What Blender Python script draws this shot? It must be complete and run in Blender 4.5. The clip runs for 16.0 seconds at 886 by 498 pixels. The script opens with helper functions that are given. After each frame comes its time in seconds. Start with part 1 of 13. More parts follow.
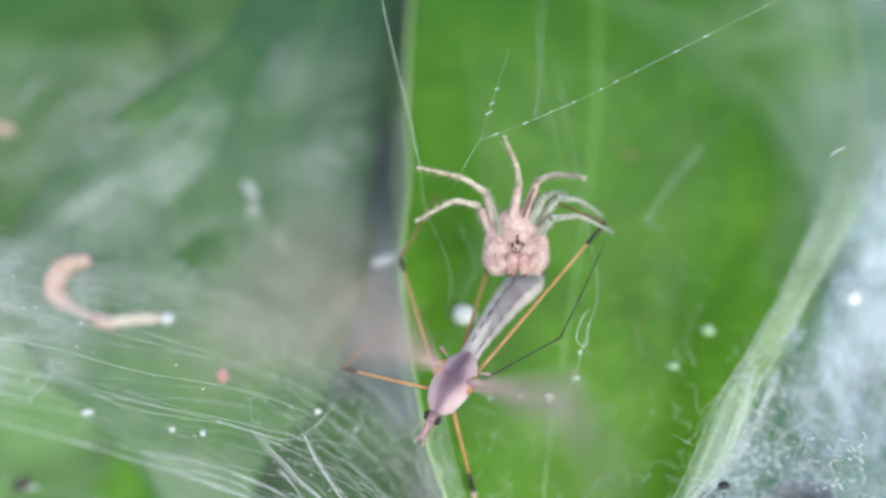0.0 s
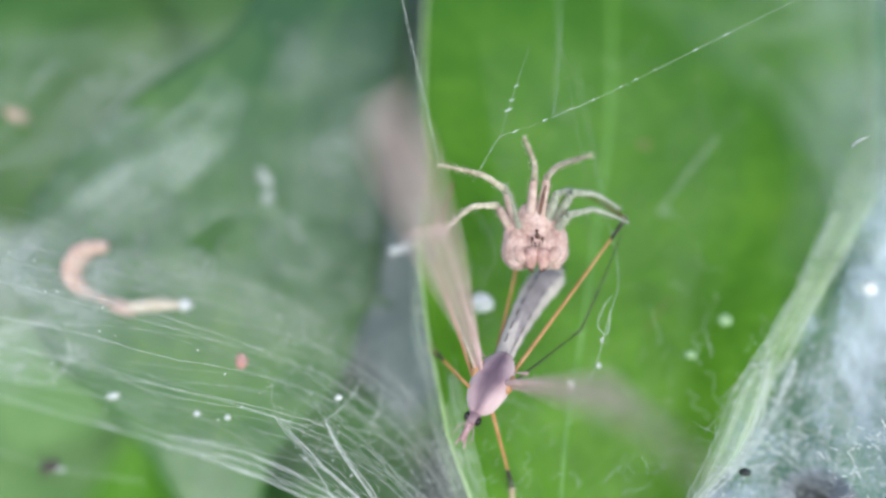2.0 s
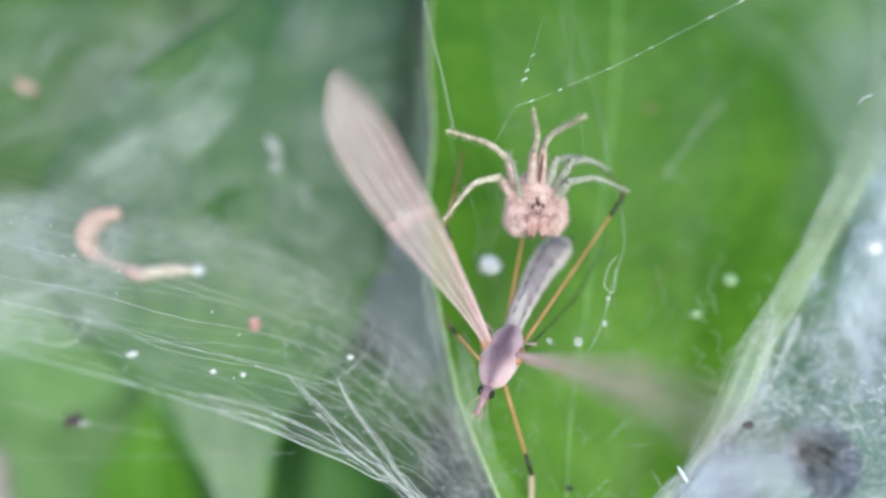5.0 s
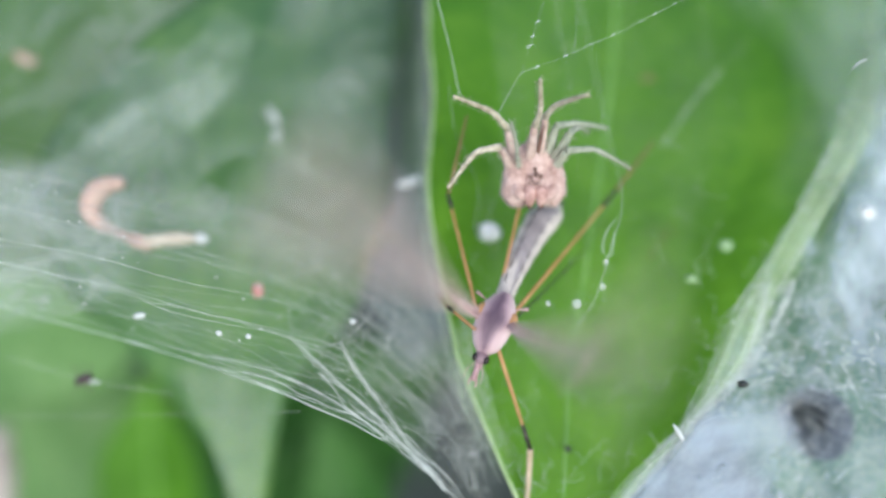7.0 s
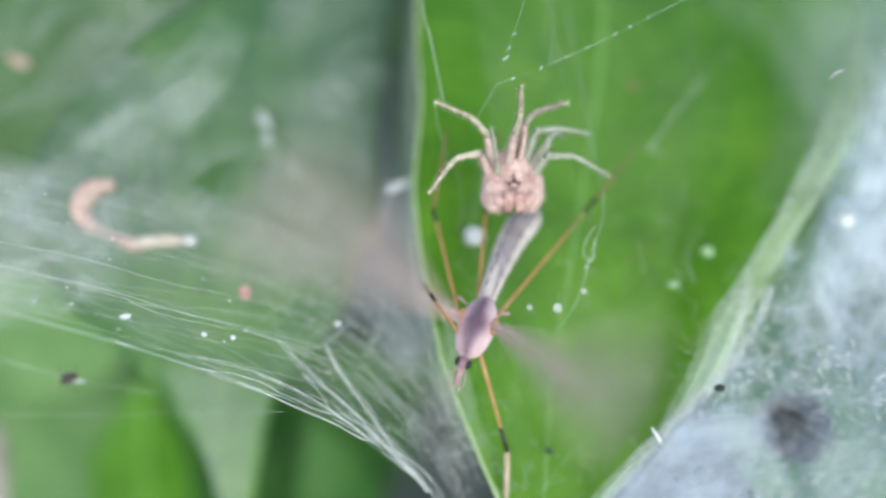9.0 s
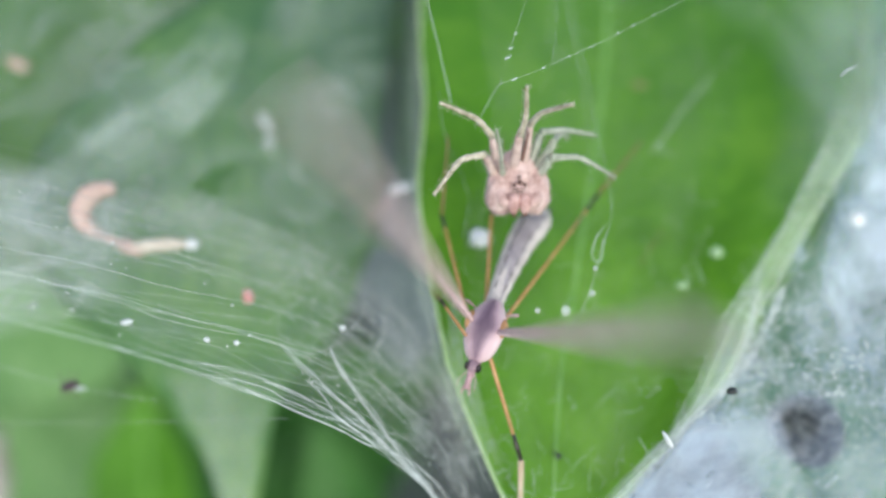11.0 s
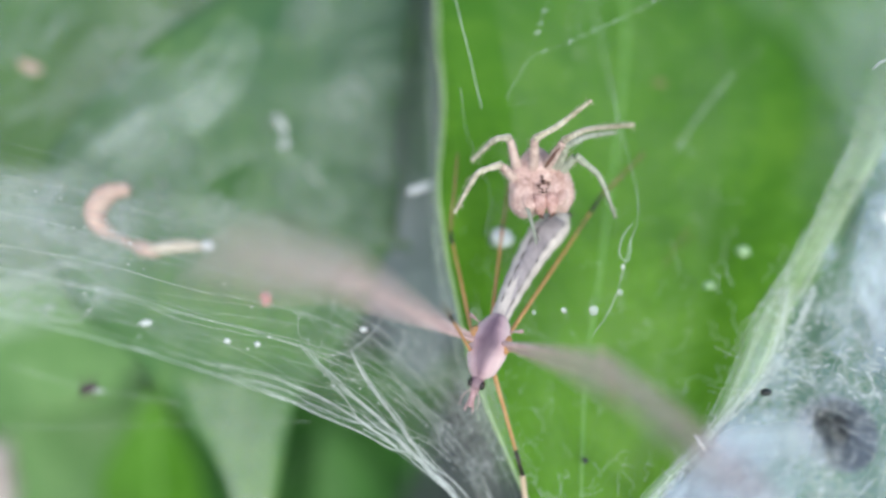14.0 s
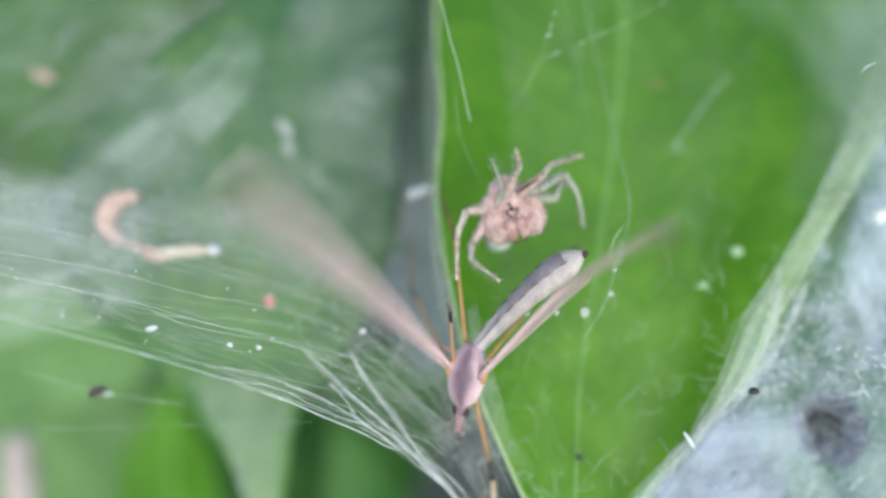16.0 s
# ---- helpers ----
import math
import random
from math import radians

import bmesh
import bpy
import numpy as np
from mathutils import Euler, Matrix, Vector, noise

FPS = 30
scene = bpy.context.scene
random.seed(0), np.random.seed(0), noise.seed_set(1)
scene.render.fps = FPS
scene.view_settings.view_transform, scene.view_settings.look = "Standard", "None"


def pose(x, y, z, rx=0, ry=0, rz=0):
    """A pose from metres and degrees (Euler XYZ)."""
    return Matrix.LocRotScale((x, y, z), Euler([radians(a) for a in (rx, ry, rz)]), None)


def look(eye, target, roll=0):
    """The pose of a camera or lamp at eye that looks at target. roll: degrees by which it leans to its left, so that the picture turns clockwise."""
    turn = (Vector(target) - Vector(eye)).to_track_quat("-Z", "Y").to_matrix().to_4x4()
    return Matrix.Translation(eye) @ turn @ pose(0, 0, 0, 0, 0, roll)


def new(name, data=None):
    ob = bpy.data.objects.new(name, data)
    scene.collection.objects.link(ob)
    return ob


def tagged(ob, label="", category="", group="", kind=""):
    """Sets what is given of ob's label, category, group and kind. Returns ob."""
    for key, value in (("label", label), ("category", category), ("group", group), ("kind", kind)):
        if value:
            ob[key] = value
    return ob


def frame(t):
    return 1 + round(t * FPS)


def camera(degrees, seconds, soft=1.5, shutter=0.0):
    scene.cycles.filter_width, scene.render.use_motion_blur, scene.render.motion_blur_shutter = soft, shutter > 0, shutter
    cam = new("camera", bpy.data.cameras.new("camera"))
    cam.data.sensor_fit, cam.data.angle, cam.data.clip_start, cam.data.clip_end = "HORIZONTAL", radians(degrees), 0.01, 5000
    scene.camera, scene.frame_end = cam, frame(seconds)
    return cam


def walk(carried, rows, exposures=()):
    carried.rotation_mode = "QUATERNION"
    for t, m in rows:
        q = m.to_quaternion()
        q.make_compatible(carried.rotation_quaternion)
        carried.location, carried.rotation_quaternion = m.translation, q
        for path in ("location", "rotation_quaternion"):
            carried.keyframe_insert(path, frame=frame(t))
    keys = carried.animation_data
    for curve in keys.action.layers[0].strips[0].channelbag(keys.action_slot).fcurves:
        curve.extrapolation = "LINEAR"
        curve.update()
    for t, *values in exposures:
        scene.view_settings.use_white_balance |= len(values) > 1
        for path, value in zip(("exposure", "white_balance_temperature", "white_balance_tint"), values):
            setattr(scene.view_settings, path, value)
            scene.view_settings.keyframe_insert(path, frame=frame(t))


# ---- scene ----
cam = camera(65.0, 16.0, soft=2.7, shutter=0.5)
cam.data.dof.use_dof = True
cam.data.dof.focus_distance = 0.0418
cam.data.dof.aperture_fstop = 9.4
walk(cam, [
    (0.000, pose(0.00000, 0.00000, 0.25000, 50.0, 0.0, 0.0)),
    (0.500, pose(0.00012, -0.00022, 0.24971, 50.1, 0.4, -0.1)),
    (1.000, pose(-0.00078, -0.00011, 0.24999, 49.9, -0.3, -0.1)),
    (1.500, pose(-0.00141, -0.00012, 0.25039, 49.4, -0.4, -0.2)),
    (2.000, pose(-0.00175, -0.00035, 0.24961, 49.6, -0.6, -0.1)),
    (2.500, pose(-0.00236, 0.00005, 0.24972, 49.3, -1.0, -0.2)),
    (3.000, pose(-0.00165, -0.00052, 0.24961, 49.3, -0.6, -0.0)),
    (3.500, pose(-0.00172, -0.00053, 0.24954, 48.8, -0.5, -0.1)),
    (4.000, pose(-0.00178, -0.00070, 0.24948, 48.4, -0.1, -0.1)),
    (6.500, pose(-0.00200, -0.00255, 0.24908, 46.4, 0.3, -0.1)),
    (7.000, pose(-0.00208, -0.00275, 0.24898, 46.2, 0.2, -0.4)),
    (7.500, pose(-0.00170, -0.00310, 0.24924, 46.2, 0.0, -0.4)),
    (8.000, pose(-0.00149, -0.00306, 0.24934, 46.3, -0.2, -0.3)),
    (8.500, pose(-0.00132, -0.00295, 0.24953, 46.2, -0.2, -0.3)),
    (9.000, pose(-0.00111, -0.00320, 0.24954, 46.4, -0.2, -0.2)),
    (11.500, pose(-0.00154, -0.00260, 0.24897, 46.7, 0.1, -0.5)),
    (12.000, pose(-0.00136, -0.00288, 0.24895, 46.9, -0.1, -0.6)),
    (12.500, pose(-0.00134, -0.00252, 0.24871, 47.0, 0.2, -0.4)),
    (13.000, pose(-0.00165, -0.00271, 0.24856, 47.3, 0.4, -0.4)),
    (13.500, pose(-0.00214, -0.00263, 0.24845, 47.2, 0.5, -0.3)),
    (14.000, pose(-0.00273, -0.00234, 0.24792, 47.3, 0.5, -0.4)),
    (14.500, pose(-0.00202, -0.00210, 0.24768, 47.5, 1.0, -0.2)),
    (15.000, pose(-0.00170, -0.00237, 0.24840, 47.2, 1.2, -0.0)),
    (15.500, pose(-0.00179, -0.00280, 0.24857, 47.5, 1.1, 0.2)),
    (16.000, pose(-0.00143, -0.00273, 0.24939, 46.6, 1.7, 0.2)),
])

# ---------------------------------------------------------------- world, sun, exposure
world = bpy.data.worlds.new("overcast_sky")
scene.world = world
world.use_nodes = True
wn = world.node_tree
wn.nodes.clear()
w_out = wn.nodes.new("ShaderNodeOutputWorld")
w_bg = wn.nodes.new("ShaderNodeBackground")
w_sky = wn.nodes.new("ShaderNodeTexSky")
w_sky.sky_type, w_sky.sun_disc = "NISHITA", False
w_sky.sun_elevation, w_sky.sun_rotation = radians(48), radians(210)
w_sky.air_density, w_sky.dust_density, w_sky.ozone_density = 1.0, 1.7, 1.2
w_bg.inputs["Strength"].default_value = 0.13
wn.links.new(w_sky.outputs[0], w_bg.inputs[0])
wn.links.new(w_bg.outputs[0], w_out.inputs[0])

sun_data = bpy.data.lights.new("sun", "SUN")
sun_data.energy, sun_data.angle, sun_data.color = 1.9, radians(40), (1.0, 0.965, 0.885)
sun = new("sun", sun_data)
sun.matrix_world = look((0.5, -0.82, 0.7), (0, 0.03, 0.2))
scene.view_settings.exposure = 0.66

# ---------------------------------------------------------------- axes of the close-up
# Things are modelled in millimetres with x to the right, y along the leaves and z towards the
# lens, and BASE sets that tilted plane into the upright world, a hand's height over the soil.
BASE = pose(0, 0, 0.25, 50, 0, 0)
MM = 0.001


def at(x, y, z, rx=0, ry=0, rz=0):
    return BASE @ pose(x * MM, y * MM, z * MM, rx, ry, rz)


# ---------------------------------------------------------------- materials
def material(name):
    m = bpy.data.materials.new(name)
    m.use_nodes = True
    nt = m.node_tree
    nt.nodes.clear()
    out = nt.nodes.new("ShaderNodeOutputMaterial")
    return m, nt, out


def node(nt, kind, **values):
    n = nt.nodes.new(kind)
    for key, value in values.items():
        key = key.replace("_", " ")
        if key in n.inputs:
            n.inputs[key].default_value = value
    return n


def noise_tex(nt, vec, scale, detail=4.0, rough=0.55, distortion=0.0):
    n = node(nt, "ShaderNodeTexNoise", Scale=scale, Detail=detail, Roughness=rough, Distortion=distortion)
    if vec is not None:
        nt.links.new(vec, n.inputs["Vector"])
    return n.outputs["Fac"]


def ramp(nt, fac, stops):
    n = nt.nodes.new("ShaderNodeValToRGB")
    e = n.color_ramp.elements
    while len(e) < len(stops):
        e.new(0.5)
    for el, (p, c) in zip(e, stops):
        el.position, el.color = p, (*c, 1) if len(c) == 3 else c
    nt.links.new(fac, n.inputs[0])
    return n.outputs[0]


def maths(nt, op, a, b=None, clamp=False):
    n = nt.nodes.new("ShaderNodeMath")
    n.operation, n.use_clamp = op, clamp
    for i, x in enumerate((a, b)):
        if x is None:
            continue
        if isinstance(x, (int, float)):
            n.inputs[i].default_value = x
        else:
            nt.links.new(x, n.inputs[i])
    return n.outputs[0]


def mix_col(nt, fac, a, b, blend="MIX"):
    n = nt.nodes.new("ShaderNodeMix")
    n.data_type, n.blend_type = "RGBA", blend
    for i, x in ((0, fac), (6, a), (7, b)):
        if isinstance(x, (int, float)):
            n.inputs[i].default_value = x
        elif isinstance(x, tuple):
            n.inputs[i].default_value = (*x, 1)
        else:
            nt.links.new(x, n.inputs[i])
    return n.outputs[2]


def stretched(nt, source, sx, sy, sz, rot=0.0):
    mp = nt.nodes.new("ShaderNodeMapping")
    mp.inputs["Scale"].default_value = (sx, sy, sz)
    mp.inputs["Rotation"].default_value = (0, 0, rot)
    nt.links.new(source, mp.inputs["Vector"])
    return mp.outputs[0]


def bump(nt, height, strength, distance):
    b = node(nt, "ShaderNodeBump", Strength=strength, Distance=distance)
    nt.links.new(height, b.inputs["Height"])
    return b.outputs[0]


def skin(name, dark, mid, light, scale, rough=0.55, fine=6.0, bump_d=0.00003, translucent=0.0, sheen=0.0):
    """An organic surface: two scales of mottling, fine relief, optional light let through."""
    m, nt, out = material(name)
    co = nt.nodes.new("ShaderNodeTexCoord").outputs["Object"]
    big = noise_tex(nt, co, scale, 3)
    small = noise_tex(nt, co, scale * fine, 4)
    f = maths(nt, "ADD", maths(nt, "MULTIPLY", big, 0.6), maths(nt, "MULTIPLY", small, 0.4))
    col = ramp(nt, f, [(0.34, dark), (0.5, mid), (0.66, light)])
    p = node(nt, "ShaderNodeBsdfPrincipled", Roughness=rough)
    p.inputs["Sheen Weight"].default_value = sheen
    nt.links.new(col, p.inputs["Base Color"])
    nt.links.new(bump(nt, small, 0.6, bump_d), p.inputs["Normal"])
    last = p.outputs[0]
    if translucent:
        tr = nt.nodes.new("ShaderNodeBsdfTranslucent")
        nt.links.new(col, tr.inputs["Color"])
        mx = node(nt, "ShaderNodeMixShader", Fac=translucent)
        nt.links.new(last, mx.inputs[1])
        nt.links.new(tr.outputs[0], mx.inputs[2])
        last = mx.outputs[0]
    nt.links.new(last, out.inputs[0])
    return m


def leaf_material(name, dark, mid, light, vein, mottle=0.5, rough=0.5, veins=26.0, base_shade=0.6, cool=(0.03, 0.17, 0.05)):
    """Blade of a broad leaf: UV runs along and across it; side veins slant from the midrib."""
    m, nt, out = material(name)
    tc = nt.nodes.new("ShaderNodeTexCoord")
    co, uv = tc.outputs["Object"], tc.outputs["UV"]
    sep = nt.nodes.new("ShaderNodeSeparateXYZ")
    nt.links.new(uv, sep.inputs[0])
    across = maths(nt, "ABSOLUTE", maths(nt, "SUBTRACT", sep.outputs[1], 0.5))
    wob = maths(nt, "MULTIPLY", noise_tex(nt, co, 160, 2), 0.05)
    slant = maths(nt, "ADD", maths(nt, "ADD", sep.outputs[0], maths(nt, "MULTIPLY", across, 0.55)), wob)
    saw = maths(nt, "FRACT", maths(nt, "MULTIPLY", slant, veins))
    line = maths(nt, "SUBTRACT", 1.0, maths(nt, "MULTIPLY", maths(nt, "ABSOLUTE", maths(nt, "SUBTRACT", saw, 0.5)), 9.0), clamp=True)
    big = noise_tex(nt, co, 70, 3)
    mid_n = noise_tex(nt, co, 420, 4, distortion=0.6)
    fine = noise_tex(nt, co, 3800, 2)
    f = maths(nt, "ADD", maths(nt, "MULTIPLY", big, 1 - mottle * 0.5), maths(nt, "MULTIPLY", mid_n, mottle * 0.5))
    col = ramp(nt, f, [(0.36, dark), (0.5, mid), (0.64, light)])
    col = mix_col(nt, maths(nt, "MULTIPLY", fine, 0.25), col, light)
    col = mix_col(nt, maths(nt, "MULTIPLY", line, 0.1), col, vein)
    # the base is tinted darker and bluer for its shade; paler beside the midrib
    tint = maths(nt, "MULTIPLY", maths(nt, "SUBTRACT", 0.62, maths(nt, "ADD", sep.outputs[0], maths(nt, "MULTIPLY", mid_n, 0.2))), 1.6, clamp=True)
    col = mix_col(nt, maths(nt, "MULTIPLY", tint, base_shade), col, cool)
    band = maths(nt, "SUBTRACT", 1.0, maths(nt, "MULTIPLY", across, 9.0), clamp=True)
    col = mix_col(nt, maths(nt, "MULTIPLY", band, 0.16), col, light)
    # scattered pale specks
    vor = node(nt, "ShaderNodeTexVoronoi", Scale=230.0)
    nt.links.new(co, vor.inputs["Vector"])
    spot = maths(nt, "LESS_THAN", vor.outputs["Distance"], 0.07)
    col = mix_col(nt, maths(nt, "MULTIPLY", spot, 0.5), col, (0.42, 0.5, 0.36))
    p = node(nt, "ShaderNodeBsdfPrincipled", Roughness=rough)
    p.inputs["Specular IOR Level"].default_value = 0.22
    nt.links.new(col, p.inputs["Base Color"])
    h = maths(nt, "ADD", maths(nt, "MULTIPLY", fine, 0.25), maths(nt, "SUBTRACT", mid_n, maths(nt, "MULTIPLY", line, 0.2)))
    nt.links.new(bump(nt, h, 0.5, 0.00015), p.inputs["Normal"])
    tr = nt.nodes.new("ShaderNodeBsdfTranslucent")
    nt.links.new(mix_col(nt, 0.5, col, light), tr.inputs["Color"])
    mx = node(nt, "ShaderNodeMixShader", Fac=0.28)
    nt.links.new(p.outputs[0], mx.inputs[1])
    nt.links.new(tr.outputs[0], mx.inputs[2])
    nt.links.new(mx.outputs[0], out.inputs[0])
    return m


def silk_material(name, low, high, color=(0.86, 0.88, 0.9), streak=(3.0, 60.0), patch=90.0, edge=0.0, weights=(0.42, 0.18, 0.28, 0.12), span=(0.38, 0.64), fine=12.0, mouth=None):
    """A sheet of felted silk: thin enough to see through, denser in fibres and patches."""
    m, nt, out = material(name)
    tc = nt.nodes.new("ShaderNodeTexCoord")
    uv, co = tc.outputs["UV"], tc.outputs["Object"]
    fib = noise_tex(nt, stretched(nt, uv, streak[0], streak[1], 1), 1.0, 6, 0.7, 0.4)
    fib2 = noise_tex(nt, stretched(nt, uv, streak[1] * 0.4, streak[0] * 2.5, 1, 0.5), 1.0, 5, 0.7, 0.8)
    pat = noise_tex(nt, co, patch, 4, 0.6, 1.2)
    tan = noise_tex(nt, co, patch * fine, 4, 0.75, 1.5)
    f = maths(nt, "ADD", maths(nt, "MULTIPLY", fib, weights[0]), maths(nt, "MULTIPLY", fib2, weights[1]))
    f = maths(nt, "ADD", f, maths(nt, "MULTIPLY", pat, weights[2]))
    f = maths(nt, "ADD", f, maths(nt, "MULTIPLY", tan, weights[3]))
    mr = nt.nodes.new("ShaderNodeMapRange")
    mr.inputs["From Min"].default_value, mr.inputs["From Max"].default_value = span
    mr.inputs["To Min"].default_value, mr.inputs["To Max"].default_value = low, high
    nt.links.new(f, mr.inputs["Value"])
    # thins out towards its free borders
    sep = nt.nodes.new("ShaderNodeSeparateXYZ")
    nt.links.new(uv, sep.inputs[0])
    fade = None
    for i in (0, 1):
        d = maths(nt, "MINIMUM", sep.outputs[i], maths(nt, "SUBTRACT", 1.0, sep.outputs[i]))
        gain = 6.0
        if i == 1 and edge:
            gain = maths(nt, "ADD", 4.0, maths(nt, "MULTIPLY", maths(nt, "MULTIPLY", maths(nt, "SUBTRACT", sep.outputs[0], 0.25), edge, clamp=True), 22.0))
        d = maths(nt, "MULTIPLY", d, gain, clamp=True)
        fade = d if fade is None else maths(nt, "MULTIPLY", fade, d)
    dens = maths(nt, "MULTIPLY", mr.outputs[0], fade)
    if mouth:
        # the silk wears thin round the mouth of the funnel
        d = nt.nodes.new("ShaderNodeVectorMath")
        d.operation = "DISTANCE"
        nt.links.new(co, d.inputs[0])
        d.inputs[1].default_value = [c * 0.001 for c in mouth[:3]]
        near = maths(nt, "SUBTRACT", 1.0, maths(nt, "MULTIPLY", d.outputs["Value"], 1000.0 / mouth[3]), clamp=True)
        near = maths(nt, "MULTIPLY", maths(nt, "POWER", near, 0.7), maths(nt, "ADD", 0.45, tan), clamp=True)
        dens = maths(nt, "MULTIPLY", dens, maths(nt, "SUBTRACT", 1.0, maths(nt, "MULTIPLY", near, 0.8)))
    tr = nt.nodes.new("ShaderNodeBsdfTransparent")
    df = nt.nodes.new("ShaderNodeBsdfDiffuse")
    tl = nt.nodes.new("ShaderNodeBsdfTranslucent")
    for s in (df, tl):
        s.inputs["Color"].default_value = (*color, 1)
    silk = node(nt, "ShaderNodeMixShader", Fac=0.4)
    nt.links.new(df.outputs[0], silk.inputs[1])
    nt.links.new(tl.outputs[0], silk.inputs[2])
    mx = nt.nodes.new("ShaderNodeMixShader")
    nt.links.new(dens, mx.inputs[0])
    nt.links.new(tr.outputs[0], mx.inputs[1])
    nt.links.new(silk.outputs[0], mx.inputs[2])
    nt.links.new(mx.outputs[0], out.inputs[0])
    return m


def thread_material(name, alpha):
    m, nt, out = material(name)
    co = nt.nodes.new("ShaderNodeTexCoord").outputs["Object"]
    n = noise_tex(nt, co, 900, 3)
    a = maths(nt, "MULTIPLY", maths(nt, "ADD", n, 0.15), alpha * 1.5, clamp=True)
    p = node(nt, "ShaderNodeBsdfPrincipled", Roughness=0.35)
    p.inputs["Base Color"].default_value = (0.84, 0.91, 0.87, 1)
    tr = nt.nodes.new("ShaderNodeBsdfTransparent")
    mx = nt.nodes.new("ShaderNodeMixShader")
    nt.links.new(a, mx.inputs[0])
    nt.links.new(tr.outputs[0], mx.inputs[1])
    nt.links.new(p.outputs[0], mx.inputs[2])
    nt.links.new(mx.outputs[0], out.inputs[0])
    return m


def wing_material():
    """Smoky membrane: see-through, with a brown tint and finer mottling."""
    m, nt, out = material("wing_membrane")
    co = nt.nodes.new("ShaderNodeTexCoord").outputs["Object"]
    n = noise_tex(nt, stretched(nt, co, 160, 700, 300), 1.0, 4)
    col = ramp(nt, n, [(0.3, (0.8, 0.6, 0.57)), (0.7, (0.95, 0.82, 0.8))])
    p = node(nt, "ShaderNodeBsdfPrincipled", Roughness=0.3)
    nt.links.new(col, p.inputs["Base Color"])
    tl = nt.nodes.new("ShaderNodeBsdfTranslucent")
    nt.links.new(col, tl.inputs["Color"])
    body = node(nt, "ShaderNodeMixShader", Fac=0.5)
    nt.links.new(p.outputs[0], body.inputs[1])
    nt.links.new(tl.outputs[0], body.inputs[2])
    tr = nt.nodes.new("ShaderNodeBsdfTransparent")
    tr.inputs["Color"].default_value = (0.97, 0.94, 0.92, 1)
    mx = node(nt, "ShaderNodeMixShader")
    nt.links.new(maths(nt, "ADD", maths(nt, "MULTIPLY", n, 0.3), 0.24), mx.inputs[0])
    nt.links.new(tr.outputs[0], mx.inputs[1])
    nt.links.new(body.outputs[0], mx.inputs[2])
    nt.links.new(mx.outputs[0], out.inputs[0])
    return m


def droplet_material():
    m, nt, out = material("clear_droplet")
    p = node(nt, "ShaderNodeBsdfPrincipled", Roughness=0.03, IOR=1.33)
    p.inputs["Transmission Weight"].default_value = 0.75
    p.inputs["Base Color"].default_value = (0.95, 1, 0.97, 1)
    nt.links.new(p.outputs[0], out.inputs[0])
    return m


LEAF_BRIGHT = leaf_material("bright_leaf_blade", (0.057, 0.19, 0.006), (0.096, 0.28, 0.012), (0.16, 0.375, 0.03), (0.23, 0.48, 0.1), 0.6, base_shade=0.85, cool=(0.025, 0.12, 0.03))
LEAF_TEAL = leaf_material("shaded_leaf_blade", (0.045, 0.135, 0.045), (0.08, 0.205, 0.065), (0.15, 0.3, 0.085), (0.16, 0.32, 0.12), 0.9, base_shade=0.85, cool=(0.034, 0.095, 0.072))
LEAF_MOTTLED = leaf_material("mottled_leaf_blade", (0.036, 0.1, 0.018), (0.065, 0.175, 0.032), (0.14, 0.26, 0.085), (0.18, 0.27, 0.13), 0.8)
LEAF_YOUNG = leaf_material("young_leaf_blade", (0.06, 0.25, 0.01), (0.1, 0.34, 0.015), (0.16, 0.42, 0.03), (0.25, 0.5, 0.12), 0.3)
LEAF_LOW = leaf_material("low_leaf_blade", (0.045, 0.165, 0.006), (0.07, 0.235, 0.012), (0.12, 0.31, 0.025), (0.16, 0.34, 0.06), 0.3, base_shade=0.0)
LEAF_SOFT = leaf_material("soft_leaf_blade", (0.08, 0.215, 0.06), (0.15, 0.325, 0.1), (0.27, 0.45, 0.195), (0.24, 0.4, 0.18), 0.9, base_shade=0.0)
# deep shade of the undergrowth is set in these dark greens
LEAF_SHADE = leaf_material("shade_leaf_blade", (0.009, 0.06, 0.007), (0.023, 0.11, 0.014), (0.06, 0.18, 0.035), (0.1, 0.24, 0.1), 0.6, base_shade=0.0)
# dim tones of the gap itself, put on an added leaf
LEAF_GAP = leaf_material("gap_shade_leaf_blade", (0.05, 0.082, 0.083), (0.112, 0.16, 0.162), (0.26, 0.3, 0.31), (0.09, 0.13, 0.12), 0.8, base_shade=0.0)
# dimness of the hollows behind the silk is put into these dark stops
LEAF_DEEP = leaf_material("deep_leaf_blade", (0.014, 0.035, 0.04), (0.035, 0.1, 0.065), (0.07, 0.24, 0.08), (0.09, 0.24, 0.1), 0.9, base_shade=0.0)
RIB = skin("leaf_rib", (0.1, 0.28, 0.04), (0.16, 0.38, 0.07), (0.24, 0.46, 0.12), 500, 0.5)
MARGIN = skin("leaf_margin_pale", (0.25, 0.42, 0.14), (0.38, 0.55, 0.24), (0.5, 0.66, 0.36), 700, 0.5)
RIB_DARK = skin("dark_leaf_rib", (0.05, 0.13, 0.04), (0.08, 0.19, 0.06), (0.12, 0.25, 0.1), 500, 0.5)
SOIL = skin("leaf_litter_soil", (0.02, 0.026, 0.022), (0.045, 0.06, 0.052), (0.1, 0.125, 0.11), 22, 0.9, 7.0, 0.004)
SILK = silk_material("silk_sheet_left", 0.0, 0.24, (0.88, 0.88, 0.8), streak=(2.0, 46.0), edge=9.0)
